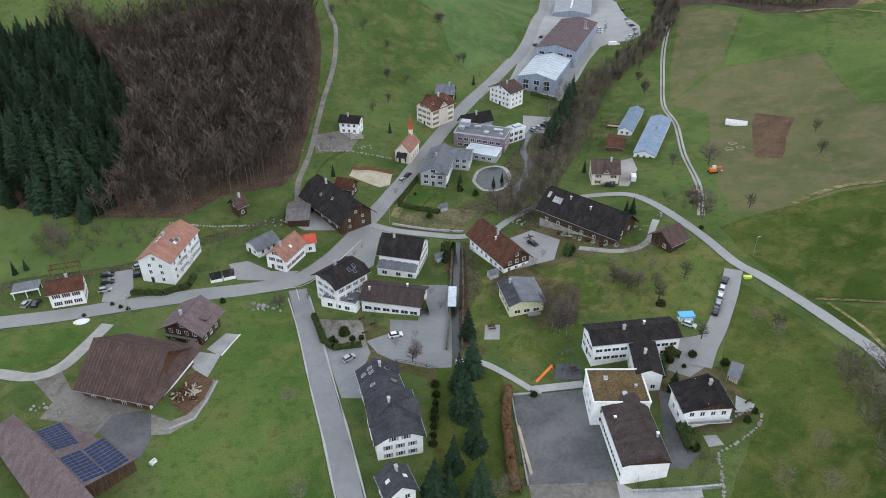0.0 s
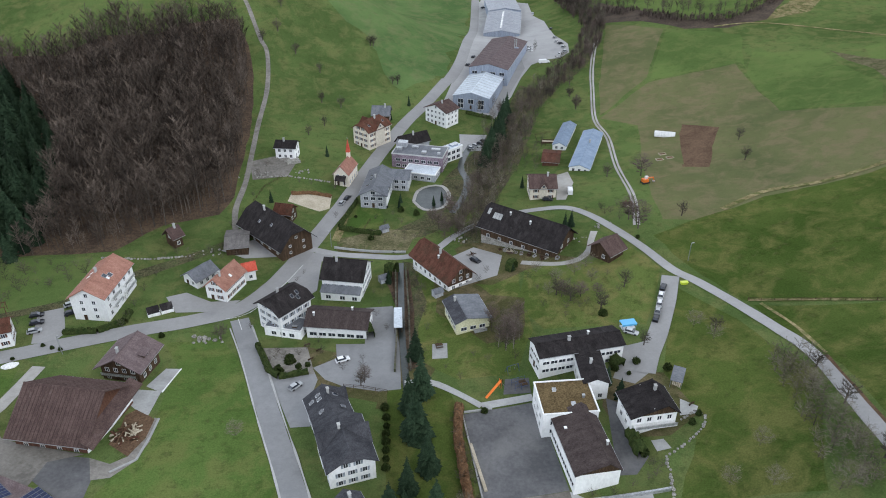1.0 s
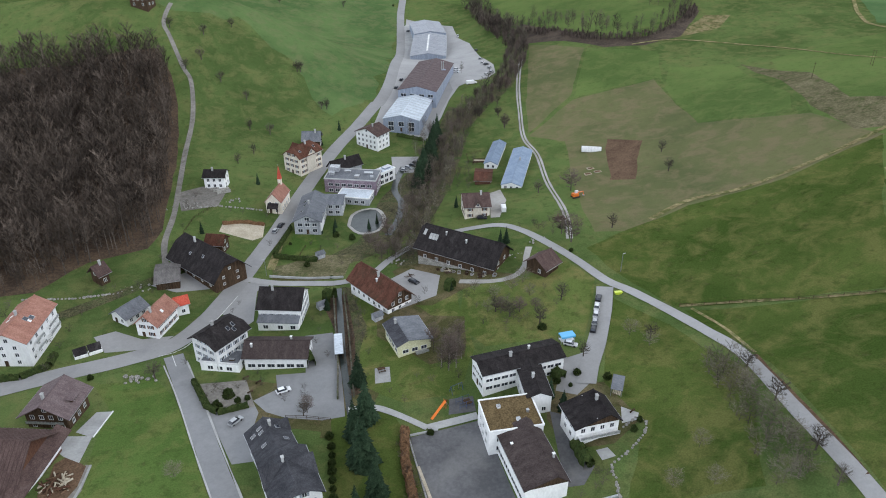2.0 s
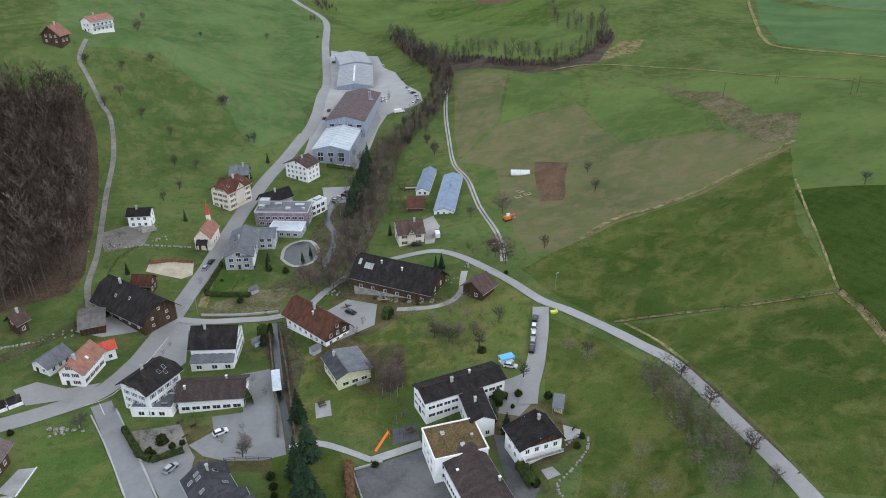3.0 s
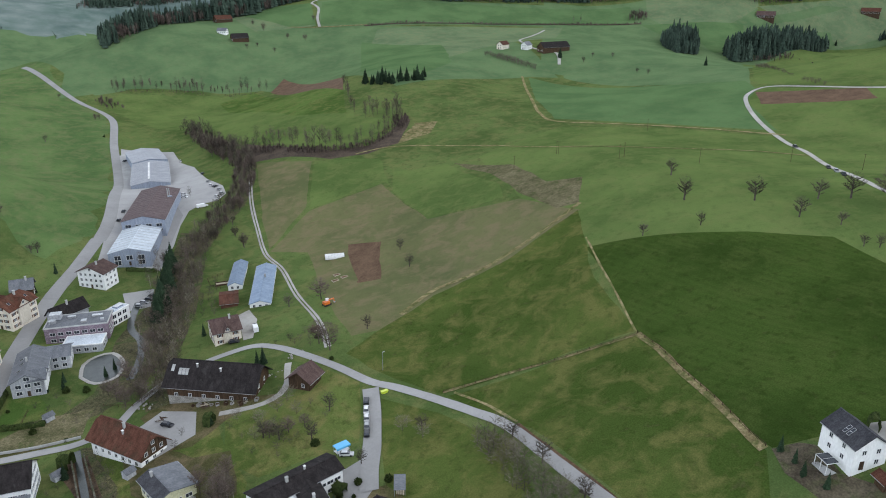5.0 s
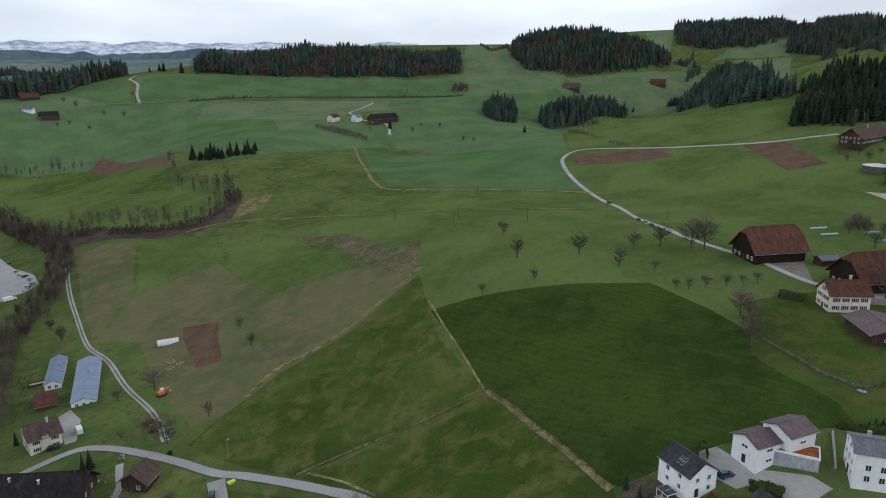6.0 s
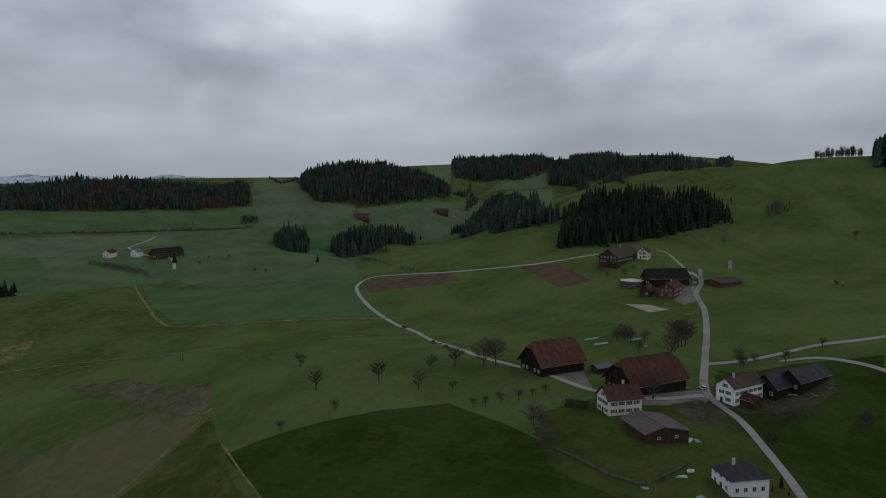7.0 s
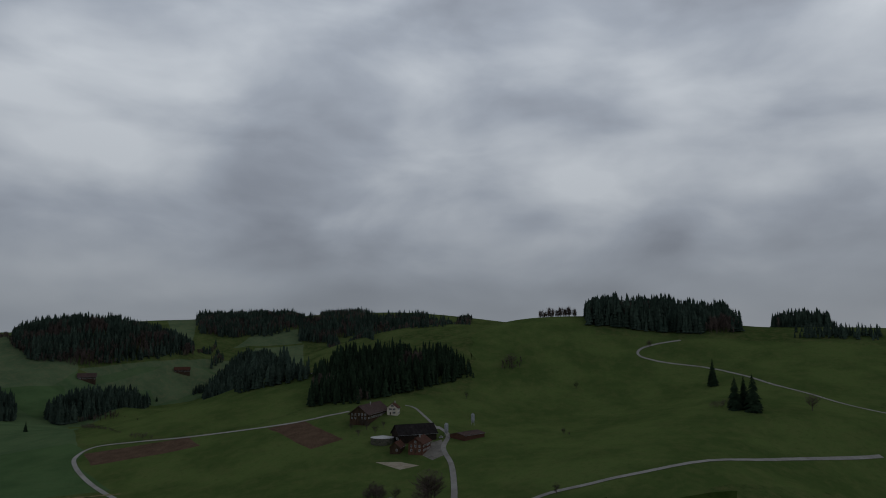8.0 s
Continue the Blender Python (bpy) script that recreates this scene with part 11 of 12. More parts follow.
wall_line("stone_wall", [(213.0, 68.0), (207.0, 57.5), (201.4, 48.2), (199.3, 37.1)], 0.5, 0.7, "old_stone", "low dark mossy field wall beside the pasture", "wall")
wall_line("stone_wall", [(199.6, 36.9), (207.4, 32.9), (217.1, 28.9)], 0.5, 0.7, "old_stone", "low dark mossy garden wall below the hamlet", "wall")
wall_line("retaining_wall", [(3.3, 215.2), (2.6, 192.8), (2.1, 173.5), (0.9, 156.9)], 0.5, 1.2, "old_stone", "dark mossy stream wall", "wall")
wall_line("retaining_wall", [(6.9, 214.6), (6.6, 185.5), (5.5, 156.6)], 0.5, 1.2, "old_stone", "dark mossy stream wall", "wall")
wall_line("bridge_parapet", [(-19.4, 234.0), (-5.1, 229.4), (7.6, 226.2)], 0.35, 0.9, "concrete", "pale parapet along the lane", "wall")
wall_line("kerb", [(18.2, 137.5), (19.8, 108.7)], 0.4, 0.3, "concrete", "concrete kerb of the playground", "wall")
wall_line("kerb", [(18.7, 137.7), (26.3, 138.0)], 0.4, 0.5, "concrete", "concrete kerb of the playground", "wall")
wall_line("timber_edge", [(19.0, 126.6), (20.8, 111.8)], 0.8, 0.5, "sand", "pale timber edging beside the playground", "edging")
wall_line("garden_wall", [(43.4, 105.7), (53.3, 104.9), (62.1, 104.0)], 0.5, 1.0, "metal", "glass and metal fence of the terrace", "fence")
stone_row([(71.5, 123.1), (76.2, 125.4), (77.4, 122.3)], 0.45, 3, "rough stone edging behind the house")
stone_row([(-61.8, 181.9), (-55.1, 180.0), (-51.1, 178.0)], 0.8, 4, "line of rough boulders at the junction")
wall_line("garden_wall", [(-61.9, 143.1), (-62.1, 137.0), (-63.2, 127.5), (-68.2, 123.4)], 0.5, 0.4, "concrete", "curved concrete edge of the farm yard", "wall")
wall_line("garden_wall", [(-64.0, 154.7), (-62.6, 160.3), (-61.2, 165.5)], 0.3, 0.25, "trim", "white terrace edge", "edging")
wall_line("low_wall", [(177.1, 37.6), (166.1, 33.5)], 0.4, 1.0, "concrete", "pale garden wall between the houses", "wall")
stone_row([(-102.2, 227.5), (-85.1, 226.2), (-71.0, 228.4)], 0.6, 5, "broken line of stones below the forest")
pole(100.5, 191.6, 7, "thin galvanised street lamp beside the road", name="street_lamp", lamp=True)
pole(-97.7, 174.7, 7, "thin galvanised street lamp beside the road", name="street_lamp", lamp=True)
pole(-20.5, 235.2, 7, "thin galvanised street lamp beside the road", name="street_lamp", lamp=True)
pole(275.0, 300.9, 8, "wooden utility pole in the field")
pole(275.9, 253.8, 8, "wooden utility pole in the field")
pole(373.2, 320.8, 8, "wooden utility pole in the field")
pole(294.3, 218.2, 8, "wooden utility pole in the field")
pole(349.6, 203.7, 8, "wooden utility pole in the field")
pole(274.6, 298.9, 8, "wooden utility pole in the field")
pole(280.9, 255.1, 8, "wooden utility pole in the field")
pole(247.7, 305.4, 8, "wooden utility pole in the field")
pole(352.1, 168.5, 8, "wooden utility pole in the field")

MAIN_LINE = [(-128.9, 170.0), (-115.5, 173.8), (-102.2, 178.3), (-88.9, 182.6), (-75.5, 186.8), (-62.1, 190.8), (-49.4, 196.7), (-41.4, 208.0), (-35.2, 220.5), (-29.8, 233.5), (-24.9, 246.6), (-19.9, 259.7), (-15.0, 272.8), (-10.5, 286.0), (-5.8, 299.2), (-1.2, 312.4), (3.7, 325.6), (8.7, 338.6), (13.8, 351.7), (20.1, 364.2), (26.3, 376.7), (32.6, 389.2), (38.8, 401.8)]
dashes(MAIN_LINE, 3.0, 9.0, 0.16)
ribbon("road_line", [(-52.9, 190.7), (-45.6, 194.1), (-36.9, 208.7), (-30.3, 222.8)], 0.18, "paint_white", "white edge line at the junction", "road marking", 0.05, edges=0.0)
ribbon("road_line", [(-48.8, 190.6), (-46.8, 184.5)], 0.2, "paint_white", "white line on the side road", "road marking", 0.06, edges=0.0)
slide(27.6, 143.9)
swing(34.2, 151.5)
climbing_frame(35.1, 145.1)
polytunnel(137.6, 310.8)
trampoline(14.6, 166.4)
tractor(109.3, 257.0)
log_pile(-68.3, 136.7, 45, 70)
log_pile(94.7, 236.8, 30, 20)
log_pile(308.5, 1.6, 14, 12)
canoe_trailer(70.9, 162.8)
salt_sign(94.6, 179.8)
round_tank(489.3, 103.3)
silo(561.1, 47.2)
silo(512.5, 62.0)
bus_shelter(2.9, 180.8)
cold_frame(-74.4, 195.6)
picnic_table(30.0, 147.7)
garden_shed(0.0, 244.8)
garden_shed(16.6, 193.9)
garden_shed(-1.2, 208.0)
wood_stack(76.1, 137.4)
milk_tank(-67.9, 111.9)
hay_bale(-110.6, 169.7)
# fittings
balcony(child_of("apartment_house", "white apartment"), 5.0, -5.5, 2.7, 6.5, 180, 1.5, "trim")
balcony(child_of("apartment_house", "white apartment"), 5.0, -5.5, 5.4, 6.5, 180, 1.5, "trim")
balcony(child_of("apartment_house", "white apartment"), -4.0, -5.5, 2.7, 5.0, 180, 1.2, "trim")
balcony(child_of("apartment_house", "white apartment"), -4.0, -5.5, 5.4, 5.0, 180, 1.2, "trim")
balcony(child_of("house", "white house with dark tile roof and long"), 4.3, 0.0, 2.8, 10.8, -90, 2.0, "trim")
balcony(child_of("house", "white hillside house with red"), 0.0, -4.3, 2.8, 14.3, 180, 1.5, "trim")
balcony(child_of("house", "white hillside house with red"), 0.0, -4.3, 5.4, 14.3, 180, 1.5, "trim")
balcony(child_of("bungalow", "modern pale yellow"), 5.9, 2.0, 0.6, 4.0, -90, 1.8, "concrete")
balcony(child_of("chalet", "brown timber chalet"), -5.2, 0.0, 2.8, 10.5, 90, 1.3, "timber")
dormer(child_of("chalet", "brown timber chalet"), 0.5, -4.2, 5.6, 3.0, 2.6, -1)
spire(child_of("chapel", "cream chapel"), 13.2, 7.5, 9.4)
roof_panel(child_of("factory_hall", "grey factory hall"), 65.9, 27.0, 6.5, 8.8, 1, -26, 26, 0.02, 0.12, 1, 13, "trim", "skylight")
roof_ribs(child_of("factory_hall", "blue-grey factory"), 37.0, 20.8, 7.0, 9.6, 9, "metal")
roof_ribs(child_of("barn", "huge timber barn"), 22.4, 23.4, 4.6, 12.5, 22, "roof_brown")
canopy(child_of("house", "white three-storey house with dark"), 14.0, 12.6, 3.4)
carport(-133.6, 184.1, 20)
pergola(-127.0, 196.3, 17)
terrace_walls(-43.1, 306.7)
sand_pen(84.0, 322.5)
garden_bed(128.2, 288.2)
garden_bed(129.4, 282.4)
garden_bed(124.5, 281.9)
picnic_table(-25.5, 174.1)
picnic_table(-23.9, 166.6)
solar_barn(-86.2, 109.3, [[(-107.3, 115.5, 4.4), (-84.9, 94.8, 4.4), (-73.7, 92.7, 7.2), (-101.9, 119.6, 7.2)], [(-101.9, 119.6, 7.2), (-73.7, 92.7, 7.2), (-72.2, 95.5, 6.2), (-95.0, 115.0, 6.2)], [(-95.0, 115.0, 6.2), (-76.9, 99.5, 6.2), (-69.8, 109.4, 3.5), (-90.5, 119.4, 4.8)]],
    [[(-94.6, 114.8, 6.2), (-90.9, 118.8, 5.0), (-83.8, 112.5, 5.0), (-87.7, 109.4, 6.1)], [(-85.6, 107.2, 6.2), (-82.7, 110.3, 5.2), (-74.1, 103.9, 5.0), (-77.3, 100.5, 6.1)], [(-82.1, 110.6, 5.1), (-79.5, 115.1, 3.9), (-71.0, 108.5, 3.8), (-73.8, 103.8, 5.0)]])
pent_roof(child_of("barn", "huge timber barn"), 22.4, 23.4, 4.6)
roof_ribs(child_of("factory_hall", "factory hall with brown"), 63.4, 23.8, 7.2, 10.0, 14, "roof_plum")
roof_ribs(child_of("factory_hall", "grey factory hall"), 65.9, 27.0, 6.5, 8.8, 16, "roof_steel")
roof_ribs(child_of("factory_hall", "far grey factory"), 43.6, 27.0, 6.5, 8.6, 12, "roof_steel")
tree(BALL, -2.3, 142.0, 2.0, "clipped round evergreen garden bush", name="bush", group="row of round bushes")
tree(BALL, -1.9, 138.0, 1.8, "clipped round evergreen garden bush", name="bush", group="row of round bushes")
tree(BALL, -2.0, 134.8, 1.7, "clipped round evergreen garden bush", name="bush", group="row of round bushes")
tree(BALL, -2.2, 132.1, 1.8, "clipped round evergreen garden bush", name="bush", group="row of round bushes")
tree(BALL, -2.3, 129.3, 2.2, "clipped round evergreen garden bush", name="bush", group="row of round bushes")
tree(BALL, -2.4, 126.3, 2.0, "clipped round evergreen garden bush", name="bush", group="row of round bushes")
tree(BALL, -2.5, 123.4, 1.9, "clipped round evergreen garden bush", name="bush", group="row of round bushes")
tree(BALL, -2.6, 120.6, 1.8, "clipped round evergreen garden bush", name="bush", group="row of round bushes")
tree(BALL, 62.3, 146.5, 2.2, "dense evergreen garden bush", name="bush")
tree(BALL, 64.0, 149.0, 2.4, "dense evergreen garden bush", name="bush")
tree(BALL, 62.0, 150.8, 2.4, "dense evergreen garden bush", name="bush")
tree(BALL, 60.0, 121.0, 1.9, "dense evergreen garden bush", name="bush")
tree(BALL, 59.9, 117.4, 1.8, "dense evergreen garden bush", name="bush")
tree(BALL, 60.0, 115.6, 2.2, "dense evergreen garden bush", name="bush")
tree(BALL, 13.5, 256.3, 2.5, "dense evergreen garden bush", name="bush")
tree(BALL, 7.3, 260.3, 2.5, "dense evergreen garden bush", name="bush")
tree(BALL, -5.3, 239.3, 2.2, "dense evergreen garden bush", name="bush")
tree(BALL, -22.7, 181.8, 1.8, "dense evergreen garden bush", name="bush")
tree(BALL, 43.3, 201.8, 2.0, "dense evergreen garden bush", name="bush")
tree(BALL, 65.8, 170.8, 2.3, "dense evergreen garden bush", name="bush")
tree(BALL, -29.6, 166.7, 2.1, "dense evergreen garden bush", name="bush")
tree(BALL, -24.5, 163.7, 1.8, "dense evergreen garden bush", name="bush")
tree(BALL, -33.4, 160.5, 1.9, "dense evergreen garden bush", name="bush")
tree(BALL, 66.3, 276.7, 1.9, "dense evergreen garden bush", name="bush")
tree(BALL, 68.7, 147.8, 2.2, "dense evergreen garden bush", name="bush")
tree(BALL, 75.7, 142.9, 2.5, "dense evergreen garden bush", name="bush")
tree(BALL, -30.5, 195.4, 2.2, "dense evergreen garden bush", name="bush")
tree(BALL, -70.9, 182.3, 1.8, "dense evergreen garden bush", name="bush")
tree(SHRUB, -14.1, 160.0, 3.1, "leafless brown garden shrub", name="shrub")
tree(SHRUB, -8.3, 160.2, 3.0, "leafless brown garden shrub", name="shrub")
tree(SHRUB, -8.4, 164.3, 2.5, "leafless brown garden shrub", name="shrub")
tree(SHRUB, -31.9, 168.2, 3.0, "leafless brown garden shrub", name="shrub")
tree(SHRUB, -34.0, 171.2, 3.0, "leafless brown garden shrub", name="shrub")
tree(SHRUB, -27.7, 169.6, 3.0, "leafless brown garden shrub", name="shrub")
tree(SHRUB, -25.3, 172.0, 3.1, "leafless brown garden shrub", name="shrub")
tree(SHRUB, -44.2, 185.2, 3.0, "leafless brown garden shrub", name="shrub")
tree(SHRUB, -55.4, 181.6, 2.5, "leafless brown garden shrub", name="shrub")
tree(SHRUB, 62.4, 110.8, 2.5, "leafless brown garden shrub", name="shrub")
tree(SHRUB, 60.5, 108.7, 3.0, "leafless brown garden shrub", name="shrub")
tree(SHRUB, 60.0, 112.1, 2.6, "leafless brown garden shrub", name="shrub")
tree(SHRUB, -22.1, 175.5, 2.5, "leafless brown garden shrub", name="shrub")
tree(SHRUB, -20.7, 169.4, 3.0, "leafless brown garden shrub", name="shrub")
tree(SHRUB, 24.3, 199.5, 2.5, "leafless brown garden shrub", name="shrub")
tree(SHRUB, 38.6, 180.3, 2.5, "leafless brown garden shrub", name="shrub")
tree(SHRUB, 40.3, 174.3, 3.0, "leafless brown garden shrub", name="shrub")
tree(SHRUB, 30.8, 198.1, 3.0, "leafless brown garden shrub", name="shrub")
tree(SHRUB, 34.2, 202.8, 3.0, "leafless brown garden shrub", name="shrub")
tree(SHRUB, -19.5, 256.8, 3.0, "leafless brown garden shrub", name="shrub")
tree(SHRUB, -3.2, 255.0, 2.5, "leafless brown garden shrub", name="shrub")
tree(SHRUB, 0.3, 250.3, 3.0, "leafless brown garden shrub", name="shrub")
tree(SHRUB, 3.8, 257.2, 3.0, "leafless brown garden shrub", name="shrub")
tree(SHRUB, 7.1, 249.8, 3.0, "leafless brown garden shrub", name="shrub")
tree(SHRUB, -5.3, 243.7, 3.0, "leafless brown garden shrub", name="shrub")
tree(SHRUB, -35.9, 284.7, 2.5, "leafless brown garden shrub", name="shrub")
tree(SHRUB, -30.8, 283.1, 3.0, "leafless brown garden shrub", name="shrub")
tree(SHRUB, -20.7, 279.9, 3.0, "leafless brown garden shrub", name="shrub")
tree(SHRUB, -53.9, 272.0, 2.5, "leafless brown garden shrub", name="shrub")
tree(SHRUB, -56.6, 258.3, 2.5, "leafless brown garden shrub", name="shrub")
tree(SHRUB, -59.7, 249.4, 2.5, "leafless brown garden shrub", name="shrub")
tree(SHRUB, -65.5, 232.8, 2.5, "leafless brown garden shrub", name="shrub")
tree(SHRUB, -51.0, 296.9, 3.0, "leafless brown garden shrub", name="shrub")
tree(SHRUB, -53.9, 290.2, 3.1, "leafless brown garden shrub", name="shrub")
tree(SHRUB, 76.8, 418.7, 2.5, "leafless brown garden shrub", name="shrub")
tree(SHRUB, -86.7, 202.3, 2.5, "leafless brown garden shrub", name="shrub")
tree(SHRUB, -82.4, 207.7, 3.0, "leafless brown garden shrub", name="shrub")
tree(SHRUB, -80.6, 216.5, 2.5, "leafless brown garden shrub", name="shrub")
tree(SHRUB, -114.0, 210.9, 3.0, "leafless brown garden shrub", name="shrub")
tree(SHRUB, -132.1, 213.7, 2.5, "leafless brown garden shrub", name="shrub")
tree(SHRUB, -146.7, 215.0, 3.0, "leafless brown garden shrub", name="shrub")
tree(SHRUB, -148.4, 206.1, 2.5, "leafless brown garden shrub", name="shrub")
tree(SHRUB, -108.3, 214.6, 2.5, "leafless brown garden shrub", name="shrub")
tree(SLIM, 54.4, 365.1, 10.6, "tall leafless alder on the stream bank", name="tree", group="stream alders")
tree(SLIM, 59.5, 350.6, 11.0, "tall leafless alder on the stream bank", name="tree", group="stream alders")
tree(SLIM, 53.7, 339.5, 11.0, "tall leafless alder on the stream bank", name="tree", group="stream alders")
tree(SLIM, 66.0, 365.3, 9.0, "tall leafless alder on the stream bank", name="tree", group="stream alders")
tree(SLIM, 63.9, 372.7, 9.0, "tall leafless alder on the stream bank", name="tree", group="stream alders")
tree(SLIM, 43.6, 301.4, 9.0, "tall leafless alder on the stream bank", name="tree", group="stream alders")
tree(SLIM, 38.4, 289.1, 11.0, "tall leafless alder on the stream bank", name="tree", group="stream alders")
tree(SLIM, 42.7, 282.5, 11.0, "tall leafless alder on the stream bank", name="tree", group="stream alders")
tree(SLIM, 37.8, 271.4, 9.0, "tall leafless alder on the stream bank", name="tree", group="stream alders")
tree(SLIM, 33.2, 261.0, 11.0, "tall leafless alder on the stream bank", name="tree", group="stream alders")
tree(SLIM, 49.2, 314.6, 11.0, "tall leafless alder on the stream bank", name="tree", group="stream alders")
tree(SLIM, 104.4, 458.3, 9.0, "tall leafless alder on the stream bank", name="tree", group="stream alders")
tree(BROAD, 66.0, 365.3, 7.4, "grey leafless tree on the stream bank", name="tree")
tree(BROAD, 55.6, 332.2, 9.0, "grey leafless tree on the stream bank", name="tree")
tree(BROAD, 45.8, 297.9, 9.0, "grey leafless tree on the stream bank", name="tree")
tree(BROAD, 39.6, 276.9, 9.0, "grey leafless tree on the stream bank", name="tree")
tree(BROAD, 27.7, 251.5, 9.0, "grey leafless tree on the stream bank", name="tree")
tree(BROAD, 21.4, 241.9, 9.3, "grey leafless tree on the stream bank", name="tree")
exhaust_stack(88.4, 442.9)
tree(SPRUCE, 50.0, 306.3, 13.1, "tall dark spruce on the stream bank", name="tree", group="stream spruces")
tree(SPRUCE, 53.4, 315.8, 15.4, "tall dark spruce on the stream bank", name="tree", group="stream spruces")
tree(SPRUCE, 57.1, 327.1, 14.3, "tall dark spruce on the stream bank", name="tree", group="stream spruces")
tree(SPRUCE, 60.9, 339.5, 13.1, "tall dark spruce on the stream bank", name="tree", group="stream spruces")
tree(SPRUCE, 65.3, 352.0, 14.3, "tall dark spruce on the stream bank", name="tree", group="stream spruces")
tree(SPRUCE, 69.4, 363.8, 13.1, "tall dark spruce on the stream bank", name="tree", group="stream spruces")
tree(SPRUCE, 48.1, 299.7, 14.3, "tall dark spruce on the stream bank", name="tree", group="stream spruces")
tree(SPRUCE, -143.0, 194.4, 5.8, "slim dark garden conifer", name="tree", wide=0.8)
tree(SPRUCE, -140.6, 197.1, 4.9, "slim dark garden conifer", name="tree", wide=0.8)
tree(SPRUCE, -46.2, 267.9, 6.2, "slim dark garden conifer", name="tree", wide=0.8)
tree(SPRUCE, 6.7, 263.3, 4.9, "slim dark garden conifer", name="tree", wide=0.8)
tree(SHRUB, -137.9, 177.8, 2.8, "leafless brown garden shrub", name="shrub")
tree(SHRUB, -133.8, 175.0, 3.4, "leafless brown garden shrub", name="shrub")
tree(SHRUB, -141.4, 183.8, 3.5, "leafless brown garden shrub", name="shrub")
tree(SHRUB, -138.7, 186.4, 3.5, "leafless brown garden shrub", name="shrub")
tree(SHRUB, -116.9, 191.0, 2.8, "leafless brown garden shrub", name="shrub")
tree(SHRUB, -115.3, 186.3, 2.9, "leafless brown garden shrub", name="shrub")
tree(SHRUB, -83.5, 199.2, 3.3, "leafless brown garden shrub", name="shrub")
tree(SHRUB, -83.9, 192.6, 2.8, "leafless brown garden shrub", name="shrub")
tree(SHRUB, -84.3, 187.8, 3.4, "leafless brown garden shrub", name="shrub")
tree(SHRUB, 47.2, 194.6, 3.4, "leafless brown garden shrub", name="shrub")
tree(SHRUB, 48.8, 187.8, 2.8, "leafless brown garden shrub", name="shrub")
tree(SHRUB, 55.2, 193.1, 2.8, "leafless brown garden shrub", name="shrub")
tree(SHRUB, 59.8, 189.0, 2.8, "leafless brown garden shrub", name="shrub")
tree(SHRUB, 62.0, 182.6, 2.8, "leafless brown garden shrub", name="shrub")
tree(SHRUB, 48.9, 178.7, 2.8, "leafless brown garden shrub", name="shrub")
tree(SHRUB, 54.6, 172.3, 2.8, "leafless brown garden shrub", name="shrub")
tree(SHRUB, 62.4, 176.8, 2.8, "leafless brown garden shrub", name="shrub")
tree(SHRUB, 72.7, 190.1, 2.8, "leafless brown garden shrub", name="shrub")
tree(SHRUB, 73.9, 180.9, 2.8, "leafless brown garden shrub", name="shrub")
tree(SHRUB, 16.7, 201.1, 2.8, "leafless brown garden shrub", name="shrub")
tree(SHRUB, 19.0, 206.3, 3.4, "leafless brown garden shrub", name="shrub")
tree(SHRUB, 26.3, 190.4, 2.8, "leafless brown garden shrub", name="shrub")
tree(SHRUB, 12.7, 198.2, 2.8, "leafless brown garden shrub", name="shrub")
tree(SHRUB, 11.1, 184.8, 3.4, "leafless brown garden shrub", name="shrub")
tree(SHRUB, 11.6, 175.4, 2.8, "leafless brown garden shrub", name="shrub")
tree(SHRUB, 31.1, 169.9, 3.4, "leafless brown garden shrub", name="shrub")
tree(SHRUB, 35.2, 175.0, 3.4, "leafless brown garden shrub", name="shrub")
tree(SHRUB, 37.0, 169.2, 2.8, "leafless brown garden shrub", name="shrub")
tree(SHRUB, 31.8, 161.9, 3.4, "leafless brown garden shrub", name="shrub")
tree(SHRUB, 36.0, 156.6, 3.4, "leafless brown garden shrub", name="shrub")
tree(ORCHARD, 50.4, 197.4, 5.3, "wide hazy leafless fruit tree in the orchard", name="tree", group="orchard trees")
tree(ORCHARD, 55.8, 191.3, 5.3, "wide hazy leafless fruit tree in the orchard", name="tree", group="orchard trees")
tree(ORCHARD, 62.6, 193.4, 6.5, "wide hazy leafless fruit tree in the orchard", name="tree", group="orchard trees")
tree(ORCHARD, 66.8, 187.9, 5.3, "wide hazy leafless fruit tree in the orchard", name="tree", group="orchard trees")
tree(ORCHARD, 51.7, 184.2, 5.3, "wide hazy leafless fruit tree in the orchard", name="tree", group="orchard trees")
tree(ORCHARD, 56.9, 183.4, 5.3, "wide hazy leafless fruit tree in the orchard", name="tree", group="orchard trees")
tree(ORCHARD, 66.9, 196.0, 6.5, "wide hazy leafless fruit tree in the orchard", name="tree", group="orchard trees")
gable_boards(child_of("gym", "school gym"), 20.4, 11.6, 6.0, 8.6, 0.4, 2.4)
gable_boards(child_of("house", "white house with dark tile roof and long"), 10.0, 13.2, 5.6, 8.6, 0.7, 2.8)
boulders(-56.2, 288.3, 16, 7, 0, "grey boulders on the terrace of the white house")
boulders(-36.7, 293.6, 14, 6, 1, "grey boulders beside the stone wall")
boulders(-56.6, 179.0, 10, 4, 2, "rough boulders at the road junction")
boulders(31.0, 228.7, 12, 5, 3, "stones and rubble beside the farm yard")
boulders(67.3, 214.5, 14, 6, 4, "rubble and stones before the long barn")
boulders(81.2, 222.3, 9, 4, 5, "stones on the lane bank")
boulders(-100.4, 129.7, 12, 5, 6, "stone edging of the farm yard")
boulders(-65.2, 230.9, 12, 6, 7, "stones on the bank below the forest track")
